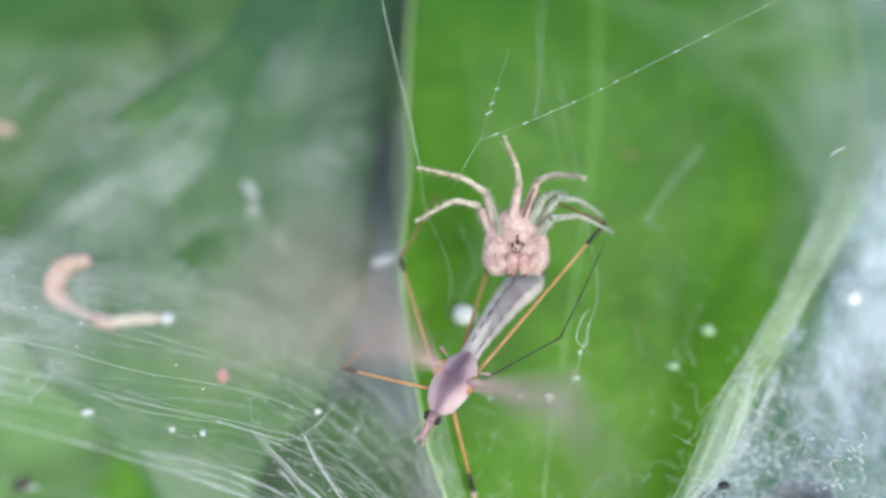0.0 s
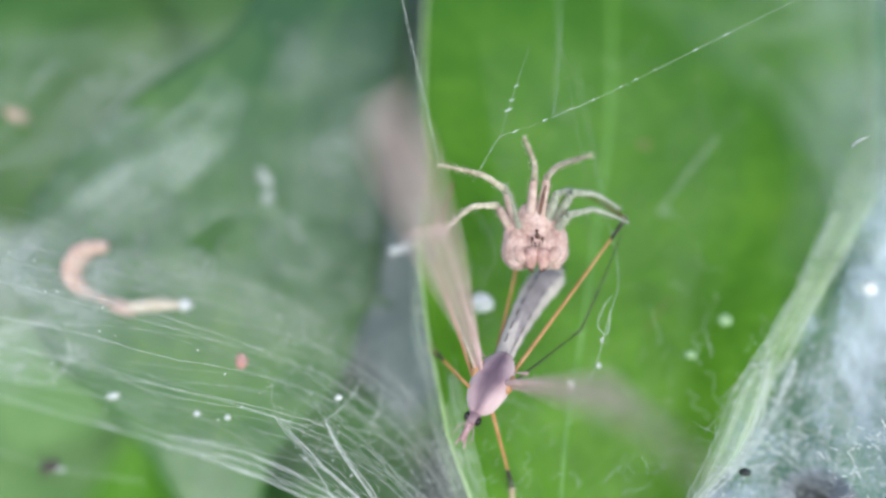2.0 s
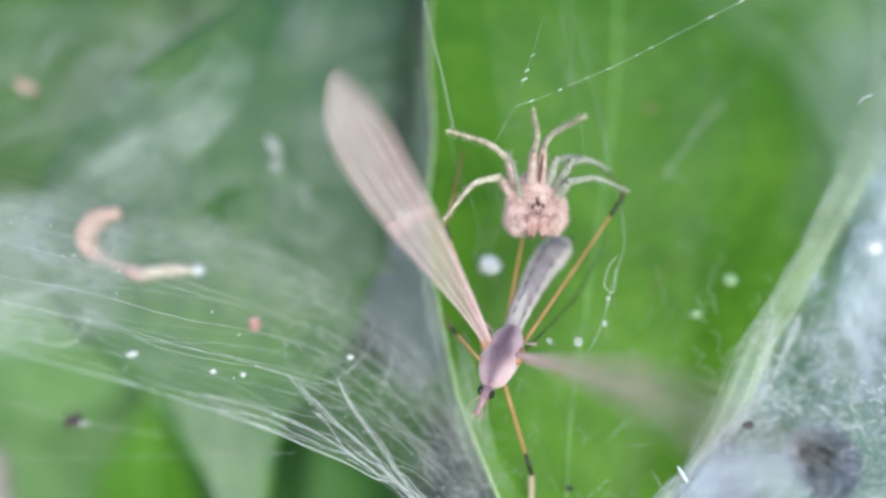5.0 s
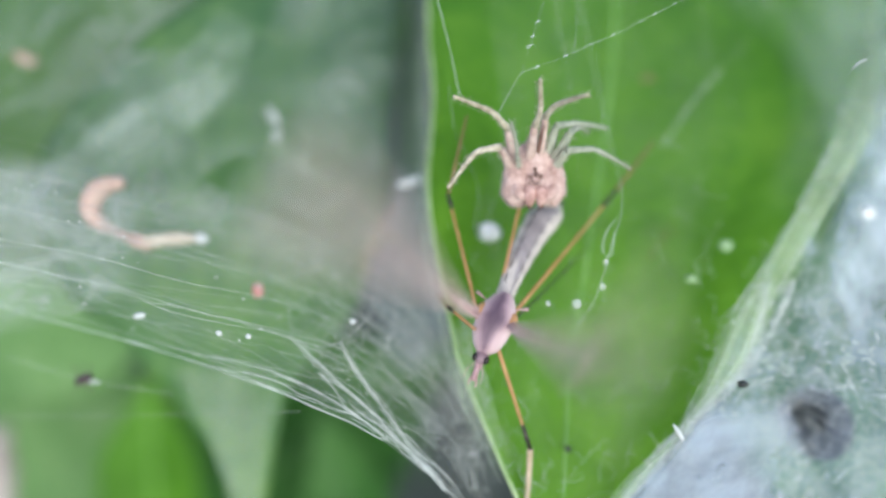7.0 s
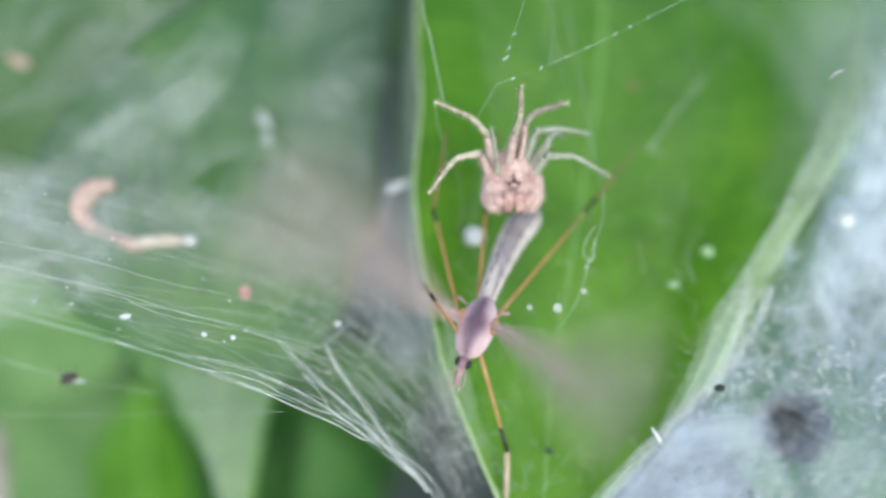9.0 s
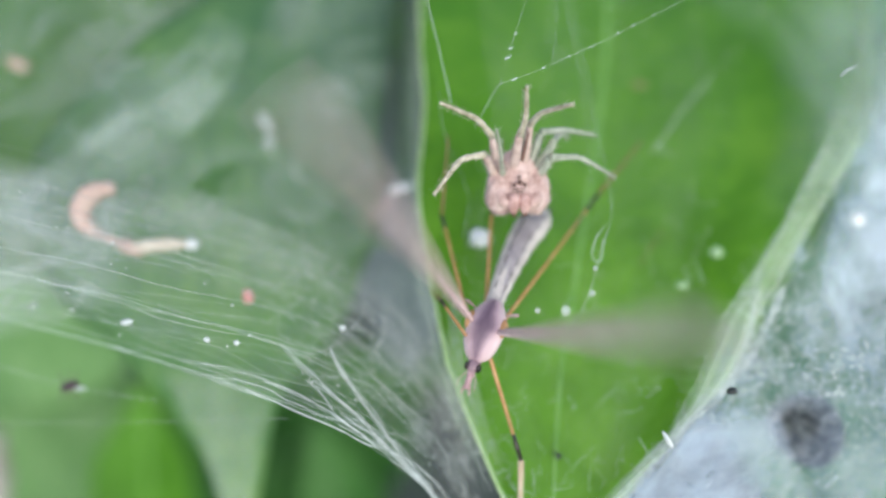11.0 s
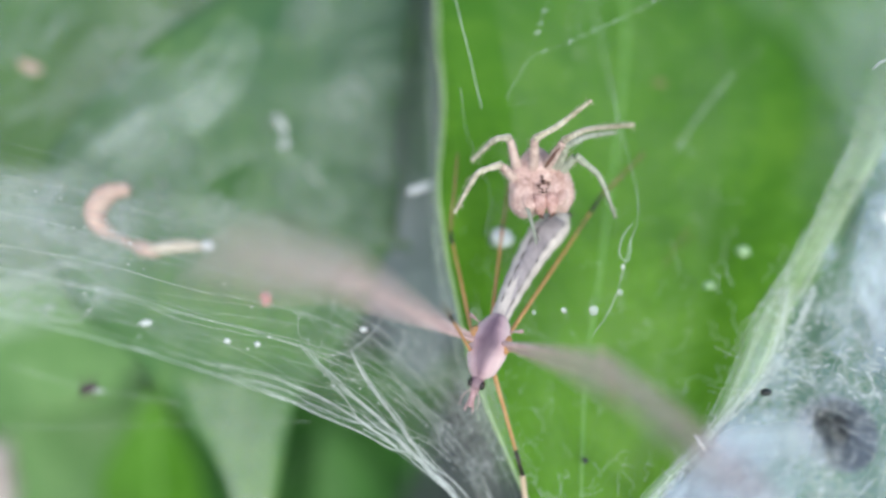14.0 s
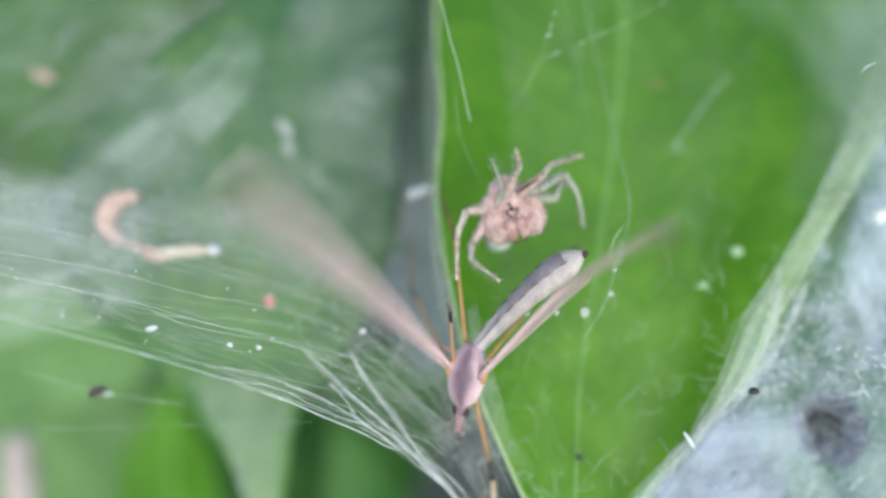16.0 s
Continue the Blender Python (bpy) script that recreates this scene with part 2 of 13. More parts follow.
SILK_R = silk_material("silk_sheet_right", 0.0, 0.59, (0.7, 0.84, 1.0), streak=(7.0, 9.0), patch=110.0, edge=3.0, weights=(0.05, 0.1, 0.52, 0.33), span=(0.44, 0.57), fine=5.5, mouth=(25.6, -18.6, -47.0, 9.0))
SILK_HAZE = silk_material("silk_haze", 0.05, 0.41, (0.68, 0.78, 0.69), streak=(7.0, 6.0), patch=85.0, weights=(0.06, 0.1, 0.5, 0.34), span=(0.41, 0.6), fine=3.6, mouth=(-21.0, 10.3, -61.5, 9.0))
SILK_TOP = silk_material("silk_top", 0.0, 0.2, (0.62, 0.74, 0.66), streak=(7.0, 6.0), patch=95.0, weights=(0.15, 0.15, 0.55, 0.15), span=(0.42, 0.64))
SILK_BAND = silk_material("silk_band", 0.03, 0.33, (0.74, 0.85, 0.78), streak=(3.0, 3.0), patch=170.0, weights=(0.1, 0.15, 0.6, 0.15), span=(0.42, 0.6), fine=3.0)
SILK_RIM = silk_material("silk_rim", 0.22, 0.5, (0.74, 0.92, 0.62), streak=(3.0, 5.0), patch=120.0, weights=(0.3, 0.15, 0.4, 0.15), span=(0.38, 0.6))
SILK_TIP = silk_material("silk_tip", 0.02, 0.28, (0.78, 0.87, 0.76), streak=(3.0, 5.0), patch=120.0, weights=(0.3, 0.15, 0.4, 0.15), span=(0.38, 0.6))
SILK_PATCH = silk_material("silk_patch", 0.06, 0.44, (0.76, 0.83, 0.82), streak=(4.0, 5.0), patch=140.0, weights=(0.2, 0.15, 0.5, 0.15), span=(0.4, 0.6))
SILK_CORNER = silk_material("silk_corner", 0.06, 0.44, (0.5, 0.64, 0.56), streak=(3.0, 3.0), patch=60.0, weights=(0.1, 0.1, 0.75, 0.05), span=(0.4, 0.62))
SILK_FRINGE = silk_material("silk_fringe", 0.1, 0.52, (0.66, 0.8, 0.6), streak=(6.0, 4.0), patch=140.0, weights=(0.3, 0.2, 0.35, 0.15), span=(0.38, 0.62))
SILK_NEAR = silk_material("silk_near", 0.1, 0.4, (0.74, 0.86, 0.84), streak=(3.0, 3.0), patch=70.0, weights=(0.2, 0.1, 0.65, 0.05))
SILK_SMOOTH = silk_material("silk_smooth", 0.12, 0.52, (0.72, 0.83, 0.96), streak=(2.0, 3.0), patch=130.0, weights=(0.15, 0.1, 0.65, 0.1), span=(0.38, 0.62), fine=3.0)
SILK_UPPER = silk_material("silk_upper", 0.2, 0.76, (0.8, 0.91, 1.0), streak=(5.0, 6.0), patch=140.0, weights=(0.1, 0.15, 0.55, 0.2), span=(0.4, 0.6), fine=5.0)
SILK_MOUTH = silk_material("silk_mouth", 0.0, 0.16, (0.7, 0.8, 0.9), streak=(5.0, 6.0), patch=160.0, weights=(0.15, 0.15, 0.5, 0.2), span=(0.4, 0.6), fine=5.0)
SILK_VEIL = silk_material("silk_veil", 0.0, 0.1, (0.8, 0.88, 0.74), streak=(6.0, 14.0), patch=110.0, weights=(0.3, 0.25, 0.25, 0.2))
THREAD = thread_material("silk_thread_dense", 1.1)
THREAD_FINE = thread_material("silk_thread_fine", 0.55)
THREAD_FAINT = thread_material("silk_thread_faint", 0.32)
FLECK = skin("glossy_silk_fleck", (0.8, 0.82, 0.84), (0.9, 0.92, 0.93), (0.95, 0.96, 0.96), 1500, 0.25)
FUNNEL = skin("shaded_funnel_silk", (0.06, 0.08, 0.1), (0.13, 0.16, 0.19), (0.26, 0.3, 0.34), 500, 0.7)
CLOT_GREY = skin("grey_silk_clot", (0.3, 0.36, 0.33), (0.42, 0.48, 0.45), (0.54, 0.6, 0.56), 1500, 0.6)
CLOT_DIM = skin("dim_silk_clot", (0.2, 0.36, 0.16), (0.32, 0.5, 0.26), (0.45, 0.6, 0.38), 1500, 0.6)
WHITE = skin("white_silk_clot", (0.5, 0.56, 0.54), (0.7, 0.75, 0.74), (0.84, 0.87, 0.87), 1500, 0.6)
DROP = droplet_material()
HUSK = skin("tan_husk", (0.42, 0.27, 0.21), (0.55, 0.39, 0.32), (0.66, 0.52, 0.44), 1400, 0.6)
HUSK_PALE = skin("pale_husk_tip", (0.42, 0.36, 0.25), (0.57, 0.5, 0.38), (0.7, 0.66, 0.54), 900, 0.6)
BLOTCH = skin("brown_leaf_blotch", (0.12, 0.16, 0.04), (0.2, 0.2, 0.07), (0.3, 0.26, 0.12), 700, 0.6)
STALK = skin("dry_stalk_skin", (0.28, 0.24, 0.22), (0.42, 0.37, 0.34), (0.54, 0.5, 0.46), 120, 0.7)
RED = skin("pale_red_mite", (0.42, 0.14, 0.12), (0.56, 0.24, 0.21), (0.66, 0.38, 0.34), 1500, 0.5)
BLACK = skin("black_grain", (0.008, 0.012, 0.012), (0.02, 0.028, 0.026), (0.05, 0.06, 0.055), 2500, 0.4)
BUG = skin("dead_bug_shell", (0.02, 0.015, 0.015), (0.06, 0.045, 0.045), (0.16, 0.12, 0.12), 1800, 0.4)
FLY_ORANGE = skin("orange_fly_cuticle", (0.42, 0.2, 0.075), (0.58, 0.31, 0.13), (0.7, 0.43, 0.21), 900, 0.4, translucent=0.2)
FLY_DARK = skin("dark_fly_cuticle", (0.012, 0.012, 0.01), (0.03, 0.026, 0.02), (0.07, 0.055, 0.04), 900, 0.4)
FLY_GREY = skin("grey_fly_abdomen", (0.2, 0.18, 0.185), (0.29, 0.265, 0.27), (0.4, 0.37, 0.37), 900, 0.55)
FLY_CREAM = skin("cream_fly_flank", (0.4, 0.36, 0.33), (0.53, 0.49, 0.45), (0.67, 0.63, 0.57), 1400, 0.5)
FLY_PINK = skin("rosy_fly_thorax", (0.28, 0.15, 0.16), (0.42, 0.26, 0.27), (0.55, 0.4, 0.4), 900, 0.45)
FLY_STRIPE = skin("plum_thorax_stripe", (0.13, 0.08, 0.1), (0.21, 0.135, 0.16), (0.31, 0.21, 0.23), 900, 0.45)
FLY_SHIN = skin("brown_fly_cuticle", (0.1, 0.05, 0.02), (0.19, 0.1, 0.045), (0.3, 0.17, 0.08), 900, 0.4)
FLY_PALE = skin("pale_fly_cuticle", (0.36, 0.28, 0.17), (0.5, 0.4, 0.27), (0.62, 0.52, 0.38), 900, 0.45)


def thorax_material():
    """Rosy flanks with a broad plum stripe along the back."""
    m, nt, out = material("striped_fly_thorax")
    co = nt.nodes.new("ShaderNodeTexCoord").outputs["Object"]
    sep = nt.nodes.new("ShaderNodeSeparateXYZ")
    nt.links.new(co, sep.inputs[0])
    grain_n = noise_tex(nt, co, 900, 4)
    side = maths(nt, "ADD", maths(nt, "MULTIPLY", maths(nt, "ABSOLUTE", sep.outputs[1]), 1000.0), maths(nt, "MULTIPLY", grain_n, 0.5))
    ends = maths(nt, "MULTIPLY", maths(nt, "ABSOLUTE", sep.outputs[0]), 260.0)
    f = maths(nt, "ADD", side, ends)
    col = ramp(nt, maths(nt, "MULTIPLY", f, 0.6), [(0.3, (0.13, 0.085, 0.115)), (0.47, (0.23, 0.155, 0.19)), (0.64, (0.5, 0.355, 0.38)), (0.9, (0.74, 0.58, 0.59))])
    p = node(nt, "ShaderNodeBsdfPrincipled", Roughness=0.45)
    nt.links.new(col, p.inputs["Base Color"])
    nt.links.new(bump(nt, noise_tex(nt, co, 5000, 3), 0.5, 0.00003), p.inputs["Normal"])
    nt.links.new(p.outputs[0], out.inputs[0])
    return m


FLY_BACK = thorax_material()
FLY_EYE = skin("fly_eye_facets", (0.006, 0.006, 0.006), (0.015, 0.012, 0.01), (0.04, 0.03, 0.03), 4000, 0.2)
WING = wing_material()
VEIN = skin("wing_vein", (0.5, 0.34, 0.32), (0.64, 0.47, 0.45), (0.76, 0.6, 0.58), 900, 0.5)
SPIDER_JAW = skin("spider_jaw", (0.26, 0.13, 0.11), (0.5, 0.31, 0.27), (0.66, 0.47, 0.42), 1500, 0.5)
SPIDER_BODY = skin("rosy_spider_cuticle", (0.42, 0.26, 0.22), (0.6, 0.42, 0.37), (0.76, 0.6, 0.55), 1100, 0.5, 4.0, 0.00006, 0.12, 0.3)
SPIDER_LEG = skin("pale_spider_leg", (0.24, 0.2, 0.12), (0.56, 0.51, 0.37), (0.8, 0.76, 0.62), 1700, 0.55, 3.0, 0.00004, 0.12, 0.3)
SPIDER_GREY = skin("grey_spider_leg", (0.32, 0.36, 0.26), (0.49, 0.54, 0.42), (0.66, 0.7, 0.58), 1500, 0.55, 3.0, 0.00004, 0.35, 0.3)
SPIDER_THIGH = skin("tan_spider_thigh", (0.38, 0.25, 0.2), (0.57, 0.43, 0.37), (0.75, 0.62, 0.55), 1300, 0.5, 3.5, 0.00005, 0.12, 0.3)
SPIDER_HAIR = skin("spider_bristle", (0.35, 0.28, 0.22), (0.55, 0.48, 0.4), (0.7, 0.64, 0.55), 900, 0.5)
SPIDER_EYE = skin("spider_eye_glass", (0.004, 0.003, 0.003), (0.01, 0.008, 0.008), (0.025, 0.02, 0.02), 900, 0.08)
SPIDER_BROWN = skin("brown_spider_mark", (0.05, 0.025, 0.02), (0.12, 0.06, 0.045), (0.22, 0.12, 0.09), 1200, 0.55)


# ---------------------------------------------------------------- mesh helpers (millimetres)
def link_mesh(name, bm, mat, parent=None, smooth=True):
    me = bpy.data.meshes.new(name)
    for f in bm.faces:
        f.smooth = smooth
    bm.to_mesh(me)
    bm.free()
    for one in mat if isinstance(mat, (list, tuple)) else (mat,):
        me.materials.append(one)
    ob = new(name, me)
    if parent is not None:
        ob.parent = parent
    return ob


def part(name, bm, mat, parent, label=""):
    ob = link_mesh(name, bm, mat, parent)
    if label:
        tagged(ob, label)
    return ob


def thing(name, m, label, category, group="", kind=""):
    ob = new(name)
    ob.empty_display_size = 0.002
    ob.matrix_basis = m
    return tagged(ob, label, category, group, kind)


def smooth_path(pts, n):
    """n points on a smooth curve through the given points."""
    pts = [Vector(p) for p in pts]
    if len(pts) == 2:
        return [pts[0].lerp(pts[1], i / (n - 1)) for i in range(n)]
    ext = [pts[0] * 2 - pts[1]] + pts + [pts[-1] * 2 - pts[-2]]
    res = []
    for i in range(n):
        s = i / (n - 1) * (len(pts) - 1)
        k = min(int(s), len(pts) - 2)
        u = s - k
        a, b, c, d = ext[k:k + 4]
        res.append(0.5 * ((2 * b) + (c - a) * u + (2 * a - 5 * b + 4 * c - d) * u * u + (3 * b - a - 3 * c + d) * u ** 3))
    return res


def blend(values, s):
    """Value at s in 0..1 of evenly spaced values, eased."""
    x = s * (len(values) - 1)
    k = min(int(x), len(values) - 2)
    return values[k] + (values[k + 1] - values[k]) * (x - k)


def tube(bm, pts, radii, sides=8, flat=1.0, ref=(0, 0, 1)):
    """A closed, tapered tube along the points."""
    pts = [Vector(p) * MM for p in pts]
    rings = []
    ref = Vector(ref)
    for i, p in enumerate(pts):
        t = (pts[min(i + 1, len(pts) - 1)] - pts[max(i - 1, 0)]).normalized()
        a = ref.cross(t)
        if a.length < 1e-4:
            a = Vector((1, 0, 0)).cross(t)
        a.normalize()
        b = t.cross(a)
        r = (radii[i] if isinstance(radii, (list, tuple)) else radii) * MM
        rings.append([bm.verts.new(p + a * math.cos(2 * math.pi * k / sides) * r + b * math.sin(2 * math.pi * k / sides) * r * flat) for k in range(sides)])
    for r0, r1 in zip(rings, rings[1:]):
        for k in range(sides):
            bm.faces.new((r0[k], r0[(k + 1) % sides], r1[(k + 1) % sides], r1[k]))
    bm.faces.new(rings[0][::-1])
    bm.faces.new(rings[-1])
    return bm


def blob(bm, centre, radii, rough=0.0, seed=0, seg=16, turn=None):
    """A rounded lump with an uneven skin."""
    m = Matrix.Translation(Vector(centre) * MM) @ (turn or Matrix.Identity(4)) @ Matrix.Diagonal((*[r * MM for r in radii], 1))
    res = bmesh.ops.create_uvsphere(bm, u_segments=seg, v_segments=max(6, seg * 2 // 3), radius=1)
    for vert in res["verts"]:
        n = noise.noise(vert.co * 2.3 + Vector((seed * 7.1, seed, 3))) * rough
        vert.co = m @ (vert.co * (1 + n))
    return bm


def strands(name, lines, radius, mat, parent=None, sides=3):
    """Many fine threads as one mesh."""
    verts, faces = [], []
    for line in lines:
        line = [Vector(p) * MM for p in line]
        r = radius * MM * random.uniform(0.6, 1.25)
        for i, p in enumerate(line):
            t = (line[min(i + 1, len(line) - 1)] - line[max(i - 1, 0)]).normalized()
            a = Vector((0.3, 0.2, 1)).cross(t).normalized()
            b = t.cross(a)
            for k in range(sides):
                w = 2 * math.pi * k / sides
                verts.append(p + (a * math.cos(w) + b * math.sin(w)) * r)
            if i:
                o = len(verts) - 2 * sides
                for k in range(sides):
                    faces.append((o + k, o + (k + 1) % sides, o + sides + (k + 1) % sides, o + sides + k))
    me = bpy.data.meshes.new(name)
    me.from_pydata(verts, [], faces)
    me.materials.append(mat)
    for p in me.polygons:
        p.use_smooth = True
    ob = new(name, me)
    ob.parent = parent
    return ob


def wavy(a, b, n, amp, sag=(0, 0, 0)):
    """A thread from a to b that sags and wanders a little."""
    a, b = Vector(a), Vector(b)
    off = Vector((random.random() * 50, random.random() * 50, 0))
    res = []
    for i in range(n):
        s = i / (n - 1)
        p = a.lerp(b, s) + Vector(sag) * (4 * s * (1 - s))
        w = Vector((noise.noise(off + Vector((s * 3, 0, 0))), noise.noise(off + Vector((s * 3, 9, 0))), noise.noise(off + Vector((s * 3, 0, 9)))))
        res.append(p + w * amp * min(1, 6 * s, 6 * (1 - s)))
    return res


# ---------------------------------------------------------------- soil under the plants
bm = bmesh.new()
ring, centre = [], bm.verts.new((0, 0, 0))
steps = [0.05 * 1.25 ** k for k in range(52)]
for r in steps:
    ring.append([bm.verts.new((r * math.cos(a * math.pi / 24), r * math.sin(a * math.pi / 24),
                               0.012 * noise.noise(Vector((r * math.cos(a * math.pi / 24) * 9, r * math.sin(a * math.pi / 24) * 9, 0))) if r < 4 else 0)) for a in range(48)])
for k in range(48):
    bm.faces.new((centre, ring[0][k], ring[0][(k + 1) % 48]))
for r0, r1 in zip(ring, ring[1:]):
    for k in range(48):
        bm.faces.new((r0[k], r1[k], r1[(k + 1) % 48], r0[(k + 1) % 48]))
tagged(link_mesh("ground", bm, SOIL), "dark greyish soil with leaf litter under the plants", "ground", kind="structure")


# ---------------------------------------------------------------- leaves
def leaf(label, mat, rib_mat, spine, widths, facing=(0, 0, 1), fold=0.12, wave=0.3, rib=0.45, rows=64, cols=20, rib_label="", seed=0, rim=None, far=1.0, wider=None, curl=0.0):
    """A leaf: blade with a folded, wavy cross-section, raised midrib, stalk down to the soil."""
    root = thing("leaf", BASE, label, "leaf")
    spine, widths = [[c * far for c in p] for p in spine], [w * far for w in widths]
    path = smooth_path(spine, rows)
    face = Vector(facing).normalized()
    bm = bmesh.new()
    uv = bm.loops.layers.uv.new("UVMap")
    grid, rib_pts, edges = [], [], ([], [])
    for i, p in enumerate(path):
        s = i / (rows - 1)
        t = (path[min(i + 1, rows - 1)] - path[max(i - 1, 0)]).normalized()
        side = t.cross(face).normalized()
        up = side.cross(t).normalized()
        row = []
        for j in range(cols + 1):
            c = j / cols * 2 - 1
            w = blend(wider if wider and c < 0 else widths, s)
            ww = w * (1 + 0.02 * noise.noise(Vector((s * 14, c * 0.5 + seed, 2))))
            lift = fold * w * abs(c) ** 1.3 + wave * noise.noise(Vector((s * 5 + seed * 3, c * 1.6, seed)))
            lift -= curl * w * 3 * max(0.0, -c - 0.68) ** 2
            q = p + side * (c * ww) + up * lift
            row.append(bm.verts.new(q * MM))
            if j == 0:
                edges[0].append(q)
            if j == cols:
                edges[1].append(q)
            if j == cols // 2:
                rib_pts.append(q + up * 0.05)
        grid.append(row)
    for i in range(rows - 1):
        for j in range(cols):
            f = bm.faces.new((grid[i][j], grid[i][j + 1], grid[i + 1][j + 1], grid[i + 1][j]))
            for loop, (a, b) in zip(f.loops, ((i, j), (i, j + 1), (i + 1, j + 1), (i + 1, j))):
                loop[uv].uv = (a / (rows - 1), b / cols)
    blade = part("blade", bm, mat, root)
    sol = blade.modifiers.new("thickness", "SOLIDIFY")
    sol.thickness, sol.offset = 0.28 * MM, -1
    part("midrib", tube(bmesh.new(), rib_pts, [rib * (1 - 0.75 * i / (rows - 1)) for i in range(rows)], 8, 0.6), rib_mat, root, rib_label)
    if rim is not None:
        for edge in edges:
            part("leaf_margin", tube(bmesh.new(), edge[:-1], 0.125, 6), rim, root, "thin pale leaf margin")
    # stalk from the blade's base, bending down into the soil
    inv = BASE.inverted()
    base = Vector(spine[0])
    ground_pt = BASE @ (base * MM)
    out_dir = Vector((ground_pt.x, ground_pt.y, 0)).normalized()
    foot = inv @ Vector((ground_pt.x + out_dir.x * 0.03, ground_pt.y + out_dir.y * 0.05, -0.02)) / MM
    rise = (Vector(spine[0]) - Vector(spine[1])).normalized() * 14
    part("stalk", tube(bmesh.new(), smooth_path([base, base + rise, (base + rise * 1.2).lerp(foot, 0.4), foot], 24), [0.6 + 0.04 * i for i in range(24)], 8), rib_mat, root)
    return root


leaf("large bright green leaf with smooth margins hanging tip down", LEAF_BRIGHT, RIB,
     [(17.4, 44, -78), (13.8, 12.1, -63), (9.2, -6.5, -52.4), (7.0, -15.6, -47.5), (5.4, -27, -42)],
     [19.2, 17.6, 12.7, 8.2, 0.3], wider=[26.4, 23.6, 15.2, 9.8, 0.4], fold=0.17, curl=0.42, wave=0.5, rib=0.22, rib_label="faint pale green midrib", seed=1, rim=MARGIN)
leaf("broad dull blue-green leaf veiled by spider silk", LEAF_TEAL, RIB_DARK,
     [(-9.3, 37, -77), (-13.9, 17.3, -68), (-18.7, 5.9, -64), (-22.1, -3.3, -62), (-21.6, -12.0, -62), (-21.4, -19.4, -62), (-20.6, -26, -62.5), (-20.3, -35, -63)],
     [5.7, 8.2, 13.4, 16.9, 12.0, 5.4, 2.7, 0.6], fold=0.05, wave=0.7, rib=0.12, seed=2)
leaf("mottled yellow-green leaf far behind the silk", LEAF_MOTTLED, RIB_DARK,
     [(-75, 40, -96), (-62, 20, -90), (-50, 6, -86), (-38, -8, -84)],
     [16, 26, 24, 3], facing=(0.2, 0, 1), fold=0.08, wave=1.0, seed=3, far=1.3)
leaf("bright young leaf in soft light behind the others", LEAF_YOUNG, RIB,
     [(-100, 62, -118), (-82, 46, -112), (-66, 36, -110), (-56, 30, -108)],
     [8, 13, 10, 1], fold=0.08, seed=4, far=1.3)
leaf("upright bright green young leaf below the web", LEAF_LOW, RIB,
     [(-42, -67, -92), (-40.8, -49, -91), (-40.4, -35, -90), (-40.2, -24.5, -90)],
     [3.4, 7.4, 6.2, 0.3], fold=0.3, seed=5, far=1.3)
leaf("upright leaf coloured dark green for deep shade", LEAF_SHADE, RIB_DARK,
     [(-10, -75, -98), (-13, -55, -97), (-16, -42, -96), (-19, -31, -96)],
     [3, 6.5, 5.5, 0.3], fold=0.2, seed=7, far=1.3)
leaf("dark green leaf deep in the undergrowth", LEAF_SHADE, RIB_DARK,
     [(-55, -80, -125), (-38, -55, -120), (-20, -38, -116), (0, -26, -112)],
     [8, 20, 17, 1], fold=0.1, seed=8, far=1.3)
leaf("broad soft green leaf deep below the web", LEAF_SOFT, RIB_DARK,
     [(-98, -80, -112), (-74, -56, -108), (-52, -40, -104), (-30, -32, -100)],
     [10, 19, 17, 2], fold=0.1, seed=9, far=1.6)
leaf("wide green leaf lying low behind the silk", LEAF_SOFT, RIB_DARK,
     [(-105, -20, -106), (-78, -15, -101), (-52, -10, -97), (-30, -8, -93)],
     [12, 20, 18, 2], fold=0.08, wave=1.0, seed=12, far=1.3)
leaf("dull blue-green leaf far behind the silk", LEAF_TEAL, RIB_DARK,
     [(-34, 75, -120), (-32, 48, -114), (-30, 22, -108), (-28, 0, -102)],
     [18, 26, 24, 4], fold=0.06, seed=13, far=1.1)
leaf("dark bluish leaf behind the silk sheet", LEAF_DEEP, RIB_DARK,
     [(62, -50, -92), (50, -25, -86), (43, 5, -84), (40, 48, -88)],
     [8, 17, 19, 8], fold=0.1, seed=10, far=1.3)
leaf("added leaf coloured as the dim gap between two broad leaves", LEAF_GAP, RIB_DARK,
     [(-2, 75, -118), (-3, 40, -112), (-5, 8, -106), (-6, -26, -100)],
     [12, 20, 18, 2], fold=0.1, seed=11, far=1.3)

# pale dry stalk far below the web
stalk = thing("dry_stalk", at(-76.5, -45, -112), "pale pinkish dry stalk standing below the web", "plant stalk")
part("stem", tube(bmesh.new(), smooth_path([(-2, -110, -8), (-0.5, -60, -2), (0, -20, 0), (0.6, 6, 1)], 24), [3.4 - 0.04 * i + 0.2 * math.sin(i) for i in range(24)], 12), STALK, stalk)
for k in range(3):
    part("stem_node", blob(bmesh.new(), (0.2, -30 + 14 * k, 0), (3.3, 0.9, 3.3), 0.1, k, 14), STALK, stalk)


